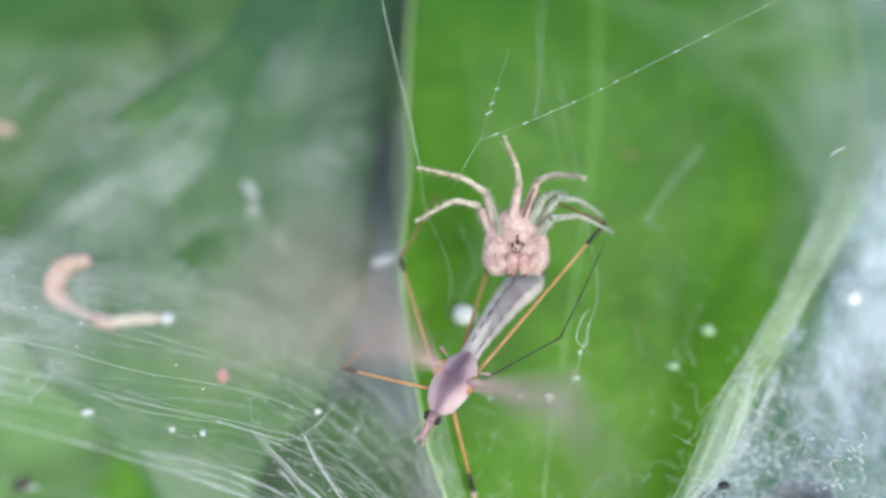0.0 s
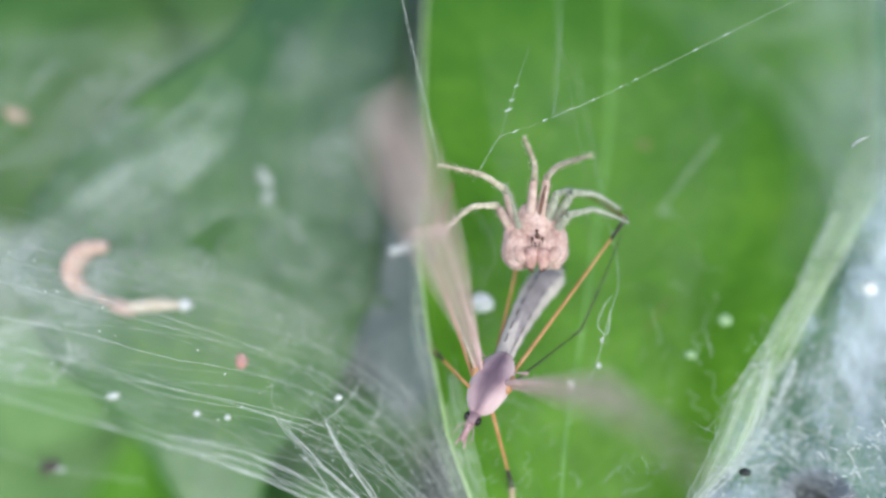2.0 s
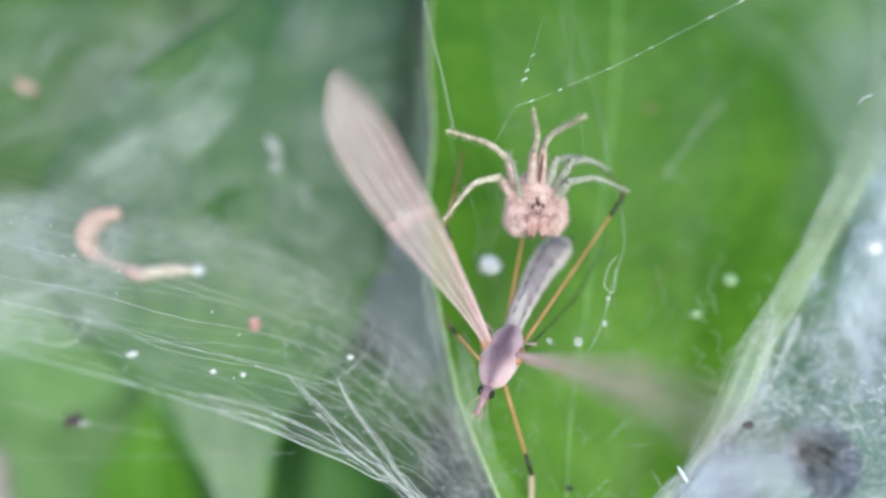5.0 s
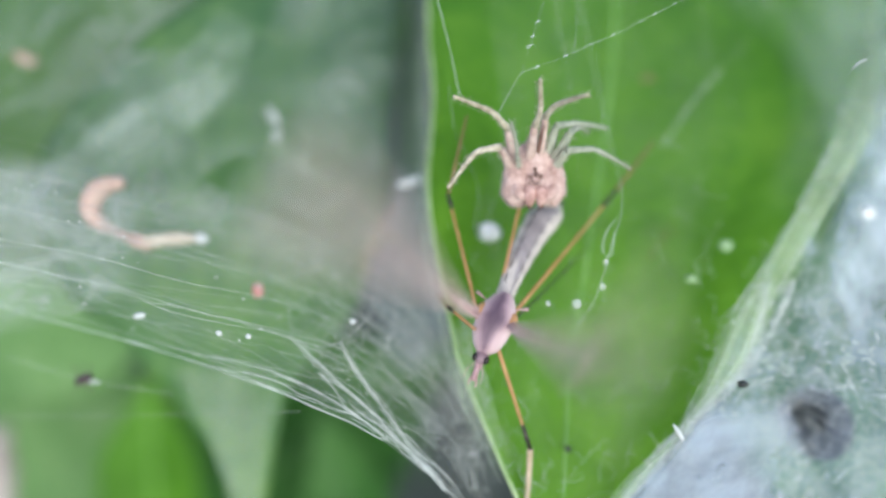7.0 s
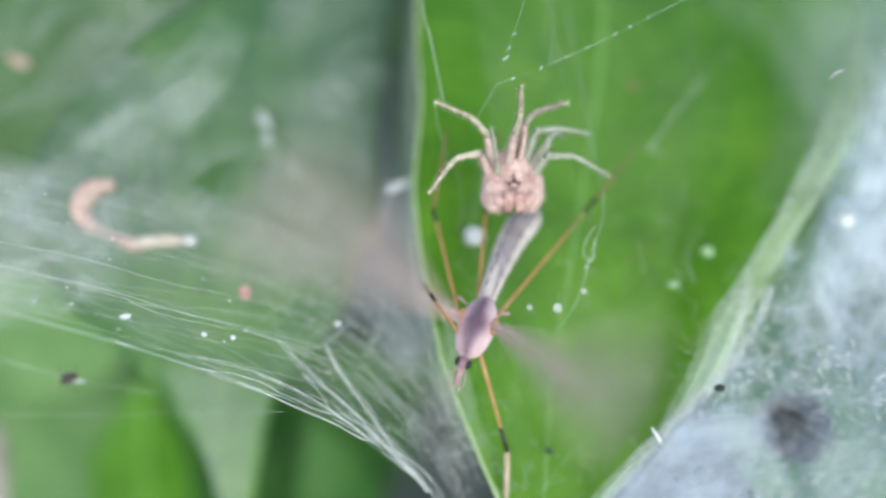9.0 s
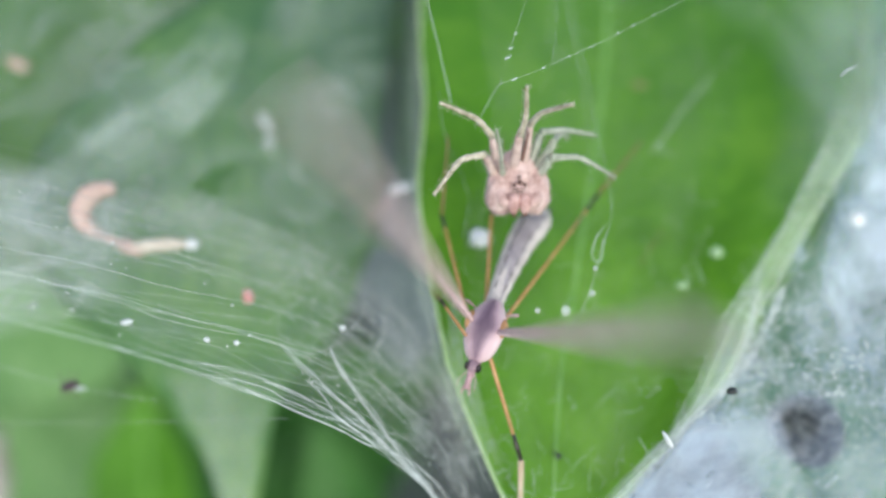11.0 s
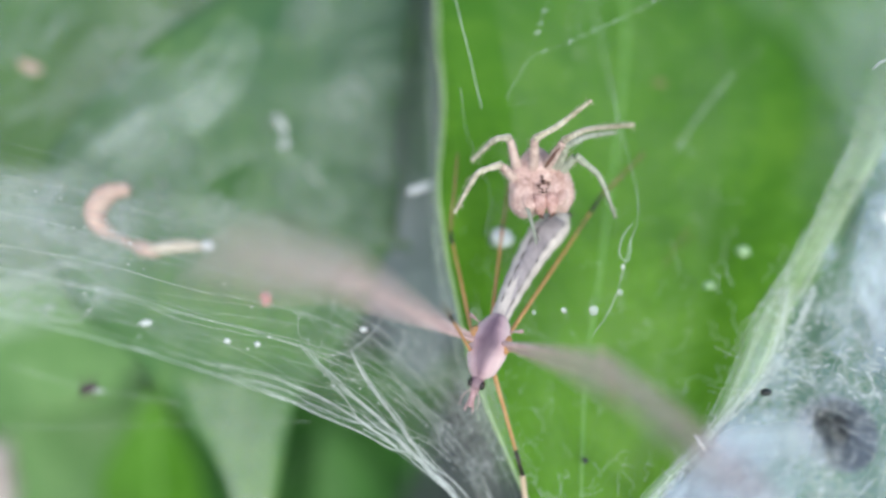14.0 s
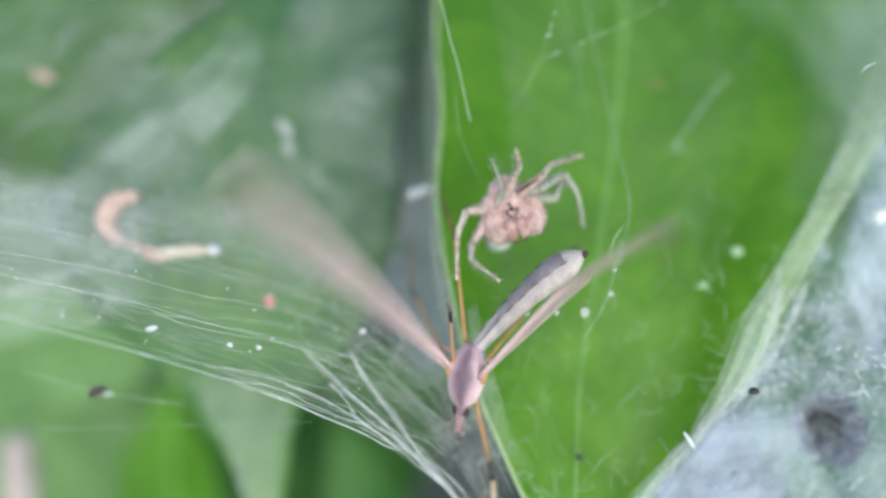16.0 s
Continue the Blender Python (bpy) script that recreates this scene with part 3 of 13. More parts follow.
# ---------------------------------------------------------------- silk sheets
def sheet(name, label, mat, near_edge, far_edge, n=60, k=30, bulge=0.0, seed=0, amp=0.3, hole=None, pit=0.0):
    """A sheet of silk between two edge curves; returns the thing and a function that gives places on it."""
    root = thing(name, BASE, label, "spider web")
    e0, e1 = smooth_path(near_edge, n), smooth_path(far_edge, n)

    def place(u, v, lift=0.0):
        x = u * (n - 1)
        i = min(int(x), n - 2)
        a, b = e0[i].lerp(e0[i + 1], x - i), e1[i].lerp(e1[i + 1], x - i)
        p = a.lerp(b, v)
        p.z += bulge * 4 * v * (1 - v) + amp * noise.noise(Vector((u * 5, v * 4, seed))) + lift
        if hole:
            p.z -= pit * math.exp(-((p.x - hole[0]) ** 2 + (p.y - hole[1]) ** 2) / (2.6 * hole[2] ** 2))
        return p

    bm = bmesh.new()
    uv = bm.loops.layers.uv.new("UVMap")
    g = [[bm.verts.new(place(i / (n - 1), j / k) * MM) for j in range(k + 1)] for i in range(n)]
    for i in range(n - 1):
        for j in range(k):
            if hole:
                c = g[i][j].co / MM
                if math.hypot(c.x - hole[0], (c.y - hole[1]) * 1.2) < hole[2] * (1 + 0.9 * noise.noise(c * 0.8 + Vector((seed, 0, 0)))):
                    continue
            f = bm.faces.new((g[i][j], g[i][j + 1], g[i + 1][j + 1], g[i + 1][j]))
            for loop, (a, b) in zip(f.loops, ((i, j), (i, j + 1), (i + 1, j + 1), (i + 1, j))):
                loop[uv].uv = (a / (n - 1), b / k)
    part("silk_film", bm, mat, root)
    return root, place


def run_threads(place, count, u0, u1, v0, v1, drift, n=22, lift=0.25):
    """Threads that run along a sheet, each at its own height on it."""
    lines = []
    for _ in range(count):
        a, b = sorted((random.uniform(u0, u1), random.uniform(u0, u1)))
        a = u0 if random.random() < 0.6 else a
        b = min(u1, max(b, a + 0.5 * (u1 - u0)))
        v = v0 + (v1 - v0) * random.random() ** 1.3
        dv = random.uniform(-drift, drift)
        up = random.uniform(-lift, lift)
        ph = random.random() * 40
        lines.append([place(a + (b - a) * i / (n - 1), min(0.995, max(0.005, v + dv * (i / (n - 1) - 0.5) + 0.03 * noise.noise(Vector((ph, i * 0.16, 0))) + 0.008 * noise.noise(Vector((ph, i * 0.7, 5))))), up) for i in range(n)])
    return lines


def tangle(place, count, size, u0=0.03, u1=0.97, v0=0.03, v1=0.97, lift=0.0):
    """Short curled fibres felted into a sheet."""
    lines = []
    for _ in range(count):
        u, v = random.uniform(u0, u1), random.uniform(v0, v1)
        p = place(u, v, lift)
        d = Vector((random.uniform(-1, 1), random.uniform(-1, 1), random.uniform(-0.3, 0.3))).normalized()
        ln = size * random.uniform(0.4, 1.6)
        lines.append(wavy(p, p + d * ln, 7, ln * 0.35))
    return lines

def rope(points, count, wander, radius, parent, mat, n=40):
    """A loose strand of many fine threads that run together."""
    lines = []
    for _ in range(count):
        off = Vector((random.random() * 60, random.random() * 60, 0))
        shift = Vector((random.gauss(0, 1), random.gauss(0, 1), random.gauss(0, 0.5))) * wander * 0.6
        line, first = [], int(n * 0.35 * random.random() ** 1.5)
        for i, p in list(enumerate(smooth_path(points, n)))[first:]:
            w = Vector((noise.noise(off + Vector((i * 0.16, 0, 0))), noise.noise(off + Vector((i * 0.16, 9, 0))), 0))
            line.append(p + shift + w * wander)
        lines.append(line)
    return strands("silk_rope", lines, radius, mat, parent)


random.seed(11)
left_web, left_at = sheet("silk_sheet", "fine white sheet web stretched in a fan of threads", SILK,
                          [(-34, -4.7, -33.6), (-24.9, -7.8, -34.3), (-17.7, -10.4, -35.8), (-11.6, -13.3, -38.2), (-7.0, -15.9, -39.8), (-4.0, -18.6, -41), (-1.4, -21.8, -42.6), (0.4, -26, -44.5)],
                          [(-36, 3.0, -46), (-29, 1.5, -46), (-23, -0.5, -47), (-15, -3.0, -49), (-8.5, -6.5, -50), (-3.4, -10.5, -49.2), (0.3, -17, -46.2), (2.2, -25, -43.6)],
                          bulge=-1.2, seed=1)
strands("thread_layer", run_threads(left_at, 34, 0, 1, 0.0, 0.85, 0.6, lift=0.8), 0.012, THREAD_FAINT, left_web)
strands("main_threads", run_threads(left_at, 9, 0.0, 1, 0.0, 0.6, 0.35, 30, 0.3), 0.016, THREAD_FINE, left_web)
strands("gathered_threads", run_threads(left_at, 16, 0.5, 1, 0.0, 0.8, 0.3, 30, 0.25), 0.012, THREAD, left_web)
strands("rim_layer", run_threads(left_at, 4, 0, 1, 0.0, 0.03, 0.05, 34, 0.12), 0.018, THREAD, left_web)
for cord in run_threads(left_at, 3, 0.55, 1, 0.0, 0.16, 0.12, 30, 0.2):
    strands("gathered_cord", [cord], 0.02, THREAD, left_web)
rope([(-14.5, -12.1, -37.5), (-11.5, -13.4, -38.2), (-9.8, -14.4, -38.8), (-7.5, -15.7, -39.5), (-6.0, -16.9, -40.4), (-4.5, -17.8, -41.4), (-2.1, -20.8, -42.3)], 3, 0.06, 0.017, left_web, THREAD)
rope([(-11.8, -10.8, -42.5), (-10.1, -12.5, -41.9), (-8.2, -14.1, -41.5), (-6.1, -16.1, -41.5), (-4.6, -17.9, -41.9), (-2.1, -21.0, -42.6)], 6, 0.2, 0.016, left_web, THREAD)
rope([(-8.8, -11.6, -43.5), (-7.5, -13.6, -43.1), (-6.0, -15.5, -42.7), (-4.8, -17.3, -42.5), (-3.2, -19.5, -42.6), (-1.9, -21.2, -42.6)], 6, 0.20, 0.018, left_web, THREAD)
rope([(-16.1, -11.0, -37.5), (-12.6, -12.1, -38.5), (-10.5, -13.3, -39.5), (-8.8, -14.5, -40.2), (-7.4, -15.6, -40.6), (-5.9, -16.9, -41.0)], 4, 0.12, 0.017, left_web, THREAD)
rope([(-10.1, -12.6, -41.0), (-8.6, -14.3, -41.0), (-8.1, -15.3, -41.0), (-6.7, -15.9, -41.0), (-5.0, -17.3, -41.0)], 4, 0.15, 0.015, left_web, THREAD)
strands("silk_fleck", tangle(left_at, 70, 0.09, 0.05, 0.95, 0.01, 0.7), 0.05, WHITE, left_web)
strands("felted_silk", tangle(left_at, 150, 1.6, 0.45, 0.9, 0.2, 0.95), 0.012, THREAD_FINE, left_web)

right_web, right_at = sheet("silk_sheet", "dense bluish-white silk sheet beside the bright leaf", SILK_R,
                            [(34.4, 12.4, -57.3), (29.9, 4.5, -53.5), (25.3, -1.9, -49.9), (21.2, -7.4, -47.7), (19.0, -10.4, -46.7), (16.3, -14.7, -45.2), (13.6, -18.4, -43.9), (9.7, -21.5, -42.6), (5.5, -27.7, -40.7)],
                            [(56, 14, -58), (52, 6, -55), (47, -2, -52), (44, -9, -50), (40, -15, -47), (36, -21, -44), (33, -27, -42), (31, -32, -40)],
                            bulge=-2.5, seed=2, amp=0.8, n=170, k=130, hole=(25.7, -18.9, 1.35), pit=5.0)
strands("thread_layer", run_threads(right_at, 46, 0.3, 1, 0.0, 0.6, 0.6), 0.016, THREAD_FAINT, right_web)
strands("rim_layer", run_threads(right_at, 8, 0.4, 1, 0.0, 0.06, 0.08, 30, 0.15), 0.022, THREAD_FINE, right_web)
strands("felted_silk", tangle(right_at, 420, 1.2, 0.35, 1.0, 0.02, 0.6), 0.022, THREAD, right_web)

strands("silk_fleck", tangle(right_at, 110, 0.4, 0.4, 0.95, 0.02, 0.5, 0.6), 0.04, FLECK, right_web)
flecks = []
for k in range(44):
    a = Vector((23.4 + random.gauss(0, 3.0), -13.2 + random.gauss(0, 1.3), -42.6 + random.uniform(-0.8, 0.8)))
    a.y -= 0.12 * (a.x - 23.2)
    flecks.append(wavy(a, a + Vector((random.uniform(0.05, 0.6), random.uniform(-0.45, 0.3), 0.1)), 6, 0.1))
for fleck in flecks:
    strands("bright_fleck", [fleck], 0.03, FLECK, right_web)
strands("crossing_threads", [wavy((17.0 + random.uniform(-1, 1), -13.5 + random.uniform(-2, 1), -43.6), (24 + random.uniform(-2, 4), -17 + random.uniform(-3, 3), -43.4), 14, 0.5) for _ in range(6)], 0.011, THREAD_FINE, right_web)
strands("loose_fibre", [wavy(p, p + Vector((random.gauss(0, 1.3), random.gauss(0, 1.0), random.uniform(-0.3, 0.3))), 9, 0.5) for p in (Vector((24.5 + random.gauss(0, 4.2), -14.5 + random.gauss(0, 2.4), -43 + random.uniform(-0.9, 0.9))) for _ in range(150)) if p.x > 15 - 0.9 * (p.y + 14)], 0.012, THREAD_FINE, right_web)
strands("rim_cord", run_threads(right_at, 5, 0.35, 1, 0.0, 0.012, 0.02, 34, 0.12), 0.024, THREAD, right_web)
# the funnel goes back from the hole in the sheet; its silk is coloured dark for the shade inside
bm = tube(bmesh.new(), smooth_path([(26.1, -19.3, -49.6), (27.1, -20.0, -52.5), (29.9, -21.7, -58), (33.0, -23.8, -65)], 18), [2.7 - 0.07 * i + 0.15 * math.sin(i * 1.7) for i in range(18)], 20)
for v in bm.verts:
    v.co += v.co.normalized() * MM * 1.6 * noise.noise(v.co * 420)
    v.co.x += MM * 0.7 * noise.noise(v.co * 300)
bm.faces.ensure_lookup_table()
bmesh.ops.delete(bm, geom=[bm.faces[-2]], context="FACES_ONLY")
part("funnel", bm, FUNNEL, right_web, "funnel of matted silk, coloured dark for its shade")
mouth_web, mouth_at = sheet("silk_sheet", "loose bluish threads of silk over the funnel's mouth", SILK_MOUTH,
                          [(21.5, -14.8, -45.2), (24.5, -13.8, -45.6), (28, -13.6, -46), (31, -14.4, -46.4)],
                          [(21.0, -22.6, -44.4), (24.5, -23.6, -44.8), (28, -23.6, -45.2), (31, -22.6, -45.6)], bulge=-0.6, seed=51, amp=0.4)
strands("felted_silk", tangle(mouth_at, 60, 2.4, 0.1, 0.9, 0.1, 0.9), 0.016, THREAD_FINE, mouth_web)
tagged(mouth_web, group="silk sheets")
near_web, _ = sheet("silk_sheet", "soft pale strip of silk hanging close below the sheet", SILK_NEAR,
                          [(11.7, -12.3, -31.0), (13.0, -14.6, -31.0), (14.3, -16.9, -31.0), (15.7, -19.5, -31.0)],
                          [(13.7, -12.3, -31.0), (15.4, -14.6, -31.0), (17.0, -17.0, -31.0), (18.5, -19.5, -31.0)], bulge=0.4, seed=31, amp=0.2)
tagged(near_web, group="silk sheets")
smooth_web, _ = sheet("silk_sheet", "smooth bluish film of silk in the sheet's lower corner", SILK_SMOOTH,
                              [(15.3, -15.5, -43.0), (12.7, -17.9, -42.6), (10.8, -19.5, -42.2), (9.0, -21.2, -41.8), (6.9, -23.5, -41.0)],
                              [(20.4, -14.7, -43.0), (21.1, -17.9, -42.4), (21.1, -20.3, -42.0), (20.5, -22.7, -41.5), (19.0, -26.1, -41.0)], bulge=0.3, seed=33, amp=0.2)
tagged(smooth_web, group="silk sheets")
low_web, _ = sheet("silk_sheet", "soft bluish tuft of silk close to the sheet's corner", SILK_NEAR,
                        [(16.6, -13.9, -31.0), (19.1, -13.2, -31.0), (21.8, -12.8, -31.0)],
                        [(16.7, -17.0, -31.0), (19.3, -17.7, -31.0), (22.0, -18.4, -31.0)], bulge=0.4, seed=32, amp=0.2)
tagged(low_web, group="silk sheets")
upper_web, _ = sheet("silk_sheet", "second bluish-white layer of silk over the dense sheet", SILK_UPPER,
                            [(37.0, 14, -57.4), (31.2, 5, -52.6), (27.2, -2.0, -49.2), (23.8, -7.2, -46.8), (20.2, -11.8, -44.8)],
                            [(55, 14, -58), (49, 3, -53), (45, -6, -50), (40, -12.5, -47), (36, -17.5, -44.6)], bulge=-1.4, seed=41, amp=0.6)
tagged(upper_web, group="silk sheets")
corner_web, _ = sheet("silk_sheet", "soft bluish veil of silk beside the leaf's upper rim", SILK_CORNER,
                              [(28, 36, -66), (28, 24, -64), (27.5, 12, -60), (25, 2, -55), (22, -4, -52)],
                              [(60, 40, -70), (58, 26, -67), (56, 12, -63), (54, 0, -58), (52, -6, -55)], bulge=1.0, seed=15, amp=0.8)
tagged(corner_web, group="silk sheets")
rim_web, rim_at = sheet("silk_sheet", "pale greenish film of silk over the leaf's rim", SILK_RIM,
                        [(33.4, 12.3, -57.0), (29.0, 4.4, -53.2), (24.4, -1.9, -49.6), (20.4, -7.4, -47.4), (18.2, -10.3, -46.4), (15.5, -14.7, -44.9), (12.8, -18.3, -43.6), (9.0, -21.3, -42.3), (4.8, -27.5, -40.4)],
                        [(37.7, 11.5, -56.8), (32.4, 3.5, -53.0), (26.7, -2.5, -49.3), (22.7, -7.5, -47.2), (20.8, -9.6, -46.2), (18.2, -13.9, -44.7), (15.0, -16.6, -43.8), (10.3, -21.1, -42.1), (5.7, -27.8, -40.3)], bulge=0.4, seed=9, amp=0.3)
strands("felted_silk", tangle(rim_at, 160, 1.0, 0.1, 1.0, 0.1, 1.0), 0.014, THREAD_FINE, rim_web)
strands("rim_edge", run_threads(rim_at, 4, 0.3, 1, 0.0, 0.08, 0.1, 30, 0.15) + run_threads(rim_at, 4, 0.2, 1, 0.9, 1.0, 0.1, 30, 0.15), 0.014, THREAD_FINE, rim_web)
rope([(9.0, -22.3, -42.0), (10.4, -21.0, -42.7), (13.1, -18.1, -43.3), (15.7, -15.7, -44.0), (17.7, -14.0, -44.6), (18.9, -12.1, -45.2), (19.8, -10.0, -45.9), (20.4, -8.4, -46.5)], 16, 0.3, 0.026, rim_web, THREAD_FINE)
rope([(15.2, -12.9, -45.0), (18.1, -9.9, -45.8), (19.8, -8.2, -46.7), (21.4, -6.5, -47.5), (23.2, -4.0, -48.5), (25.3, -0.9, -49.5), (27.3, 2.0, -50.5)], 5, 0.25, 0.018, rim_web, THREAD_FAINT)
rope([(9.3, -21.7, -42.0), (11.0, -20.0, -42.7), (12.5, -18.6, -43.2), (15.4, -16.5, -43.8), (17.4, -14.9, -44.3), (19.2, -13.1, -44.9), (20.8, -10.9, -45.6), (22.3, -8.2, -46.4)], 8, 0.16, 0.02, rim_web, THREAD_FINE)
strands("silk_fleck", tangle(rim_at, 130, 0.12, 0.2, 1.0, 0.1, 1.0), 0.035, WHITE, rim_web)
tagged(rim_web, group="silk sheets")
haze_web, _ = sheet("silk_sheet", "thin greyish veil of silk over the shaded leaf", SILK_HAZE,
                          [(-44, -7, -47), (-34, -8, -48), (-24, -8, -50), (-14, -10, -53), (-5, -13, -53), (-1.5, -16, -50)],
                          [(-54, 22, -72), (-46, 22, -72), (-38, 22.5, -72), (-28, 23, -72), (-17, 24, -71), (-4, 25, -70)], bulge=1.0, seed=3, amp=1.0, n=120, k=90, hole=(-20.5, -0.1, 1.5))
band_web, _ = sheet("silk_sheet", "pale band of silk along the dull leaf's edge", SILK_BAND,
                          [(-37.8, -10.0, -57.0), (-33.3, -4.8, -57.0), (-29.4, -1.9, -57.0), (-25.3, 0.9, -57.0), (-21.7, 3.8, -57.0), (-18.8, 6.8, -57.0), (-17.3, 9.8, -57.0), (-16.8, 12.6, -57.0)],
                          [(-43.8, -5.7, -57.0), (-38.4, -1.9, -57.0), (-34.0, 1.6, -57.0), (-30.4, 4.9, -57.0), (-27.0, 7.3, -57.0), (-24.3, 9.6, -57.0), (-22.0, 11.7, -57.0), (-20.5, 14.0, -57.0)], bulge=0.8, seed=8, amp=0.6)
tagged(band_web, group="silk sheets")
tip_web, _ = sheet("silk_sheet", "pale veil of silk over the shaded leaf's tip", SILK_TIP,
                        [(-26.0, -15.5, -57), (-24.6, -18.3, -57), (-22.4, -23, -57), (-20.2, -30, -57)],
                        [(-15.5, -15.5, -57), (-15.6, -20, -57), (-16.8, -24, -57), (-17.8, -30, -57)], bulge=0.5, seed=17, amp=0.4)
tagged(tip_web, group="silk sheets")
smudge_web, _ = sheet("silk_sheet", "dense whitish patch of silk over the leaves", SILK_PATCH,
                              [(-44, -14, -47), (-36, -12.5, -47.5), (-29, -11, -48), (-23.5, -9, -49)],
                              [(-44, 2.5, -51), (-36, 2.0, -51.5), (-29, 0.5, -52), (-24, -1.5, -53)], bulge=0.8, seed=12, amp=0.6)
tagged(smudge_web, group="silk sheets")
top_web, _ = sheet("silk_sheet", "thin veil of silk over the upper bright leaf", SILK_TOP,
                        [(0, 34, -70), (10, 24, -63), (20, 14, -57), (27, 4, -52), (30, -4, -50)],
                        [(10, 44, -74), (20, 40, -70), (30, 32, -64), (40, 20, -58), (46, 8, -54)], bulge=1.0, seed=4, amp=0.6)
leaf_web, leaf_at = sheet("silk_sheet", "barely visible film of silk on the bright leaf", SILK_VEIL,
                          [(-3, 20, -64), (-2.4, 8, -58), (-1.6, -4, -51.5), (0, -12, -47.6), (2, -18, -44.8), (4, -24, -42.4)],
                          [(26, 20, -64), (25, 8, -58), (20, -4, -51.5), (16, -11, -47.6), (13, -17, -44.8), (8, -24, -42.4)], bulge=0.6, seed=6, amp=0.4)
strands("felted_silk", tangle(leaf_at, 130, 1.6, 0.05, 0.98), 0.011, THREAD_FINE, leaf_web)
edge_web, edge_at = sheet("silk_sheet", "soft pale fringe of silk along the leaf's margin", SILK_FRINGE,
                          [(-3.4, 26, -67.6), (-4.3, 12, -61), (-4.1, 2, -55), (-3.7, -6.5, -50), (-2.6, -11, -47.6), (-1.3, -15.6, -45.4), (1.0, -21, -43.2)],
                          [(0.4, 26, -67.2), (-1.0, 12, -60.6), (-1.0, 2, -54.6), (-0.7, -6.5, -49.6), (0.3, -11, -47.2), (1.4, -15.6, -45), (3.2, -21, -42.8)], bulge=0.2, seed=21, amp=0.3)
strands("felted_silk", tangle(edge_at, 150, 0.9), 0.012, THREAD_FINE, edge_web)
strands("edge_threads", run_threads(edge_at, 8, 0, 1, 0.2, 0.9, 0.5), 0.012, THREAD_FINE, edge_web)
tagged(edge_web, group="silk sheets")
strands("margin_fuzz", tangle(leaf_at, 90, 0.9, 0.15, 0.98, 0.0, 0.05), 0.013, THREAD_FINE, leaf_web)
tagged(leaf_web, group="silk sheets"), tagged(haze_web, group="silk sheets"), tagged(top_web, group="silk sheets"), tagged(left_web, group="silk sheets"), tagged(right_web, group="silk sheets")


# ---------------------------------------------------------------- single threads of silk
def thread(pts, r=0.03, mat=THREAD, n=40, label="fine white silk thread strung between the leaves"):
    root = thing("silk_thread", BASE, label, "silk thread", "silk threads")
    strands("strand", [smooth_path(pts, n)], r, mat, root, 5)
    return root


random.seed(5)
swaying = [
    thread([(-4.8, 20, -44.5), (-3.1, 12.3, -44.5), (-2.3, 9.1, -44.5), (-1.5, 5.4, -44.5)], 0.022, THREAD_FINE),
    thread([(26, 18, -43), (17.3, 13.7, -43.0), (12.8, 11.4, -43.0), (8.6, 9.3, -43.0), (5.6, 8.0, -43.0)], 0.0085, THREAD_FINE),
    thread([(5.6, 8.0, -43.0), (4.5, 7.5, -42.8), (3.2, 7.0, -42.5)], 0.008, THREAD_FAINT),
    thread([(3.2, 7.0, -42.5), (2.3, 6.7, -43.0), (1.6, 5.6, -43), (0.7, 4.0, -43.6)], 0.009, THREAD_FINE),
    thread([(2.3, 6.7, -43), (2.75, 8.2, -43), (3.4, 10.2, -43), (4.2, 12.6, -43.6)], 0.008, THREAD_FAINT),
    thread([(5.6, 8.0, -43), (6.2, 10.4, -45), (6.6, 13.6, -47), (7.6, 18.5, -51)], 0.011, THREAD_FAINT),
]
drifting = thread([(6.4, 14.8, -46.0), (7.0, 11.4, -46.0), (7.8, 7.3, -46.0), (8.4, 3.9, -46.0), (8.8, -1.0, -46.0)], 0.012, THREAD_FAINT)
thread([(7.2, 10.2, -55), (7.7, 15, -55), (7.6, 20, -55), (9, 30, -58)], 0.018, THREAD_FAINT)
thread([(9.2, 14, -56), (9.9, 4.0, -50), (10.0, -2.2, -45), (9.0, -5.2, -43.5), (7.9, -8.6, -43), (6.4, -10.6, -42.2)], 0.013, THREAD_FINE)
thread([(9.1, -4.6, -43.4), (8.9, -6.0, -43.2), (8.3, -5.6, -43.2), (8.6, -4.4, -43.2), (9.2, -3.7, -43.4)], 0.014)
thread([(16.4, 2.0, -57), (18.6, 5.2, -57), (21.2, 8.4, -57)], 0.04, THREAD_FAINT)
thread([(-31, -13.2, -33.5), (-20, -13.6, -34.5), (-10, -14.2, -37)], 0.014, THREAD_FAINT)
thread([(-24.6, -10.4, -34.2), (-20.6, -11.5, -34.0), (-16.4, -12.6, -35)], 0.012, THREAD_FINE)
thread([(-11.2, -11.2, -42), (-9.2, -11.6, -42.4), (-7.4, -10.5, -43), (-6.4, -9.0, -43.6)], 0.032, THREAD_FAINT)
thread([(-1.5, 5.3, -45.5), (-1.1, 2.5, -46), (0.5, -1.5, -47), (0.2, -4.5, -47)], 0.012, THREAD_FAINT)
thread([(1.2, 1.5, -47), (2.2, -1.2, -47), (1.3, -3.2, -47), (1.0, -4.5, -48)], 0.014, THREAD_FAINT)
for k in range(26):
    x = random.uniform(1, 22)
    y = random.uniform(-22, -6)
    zz = -49 + 0.33 * (-(y + 8)) * 0.55 + 1.0
    thread(wavy((x, y, zz), (x + random.uniform(-2.6, 2.6), y + random.uniform(-3, 3), zz + 0.3), 12, 0.7), 0.009, THREAD, 24, "loose curled wisp of silk over the leaf")


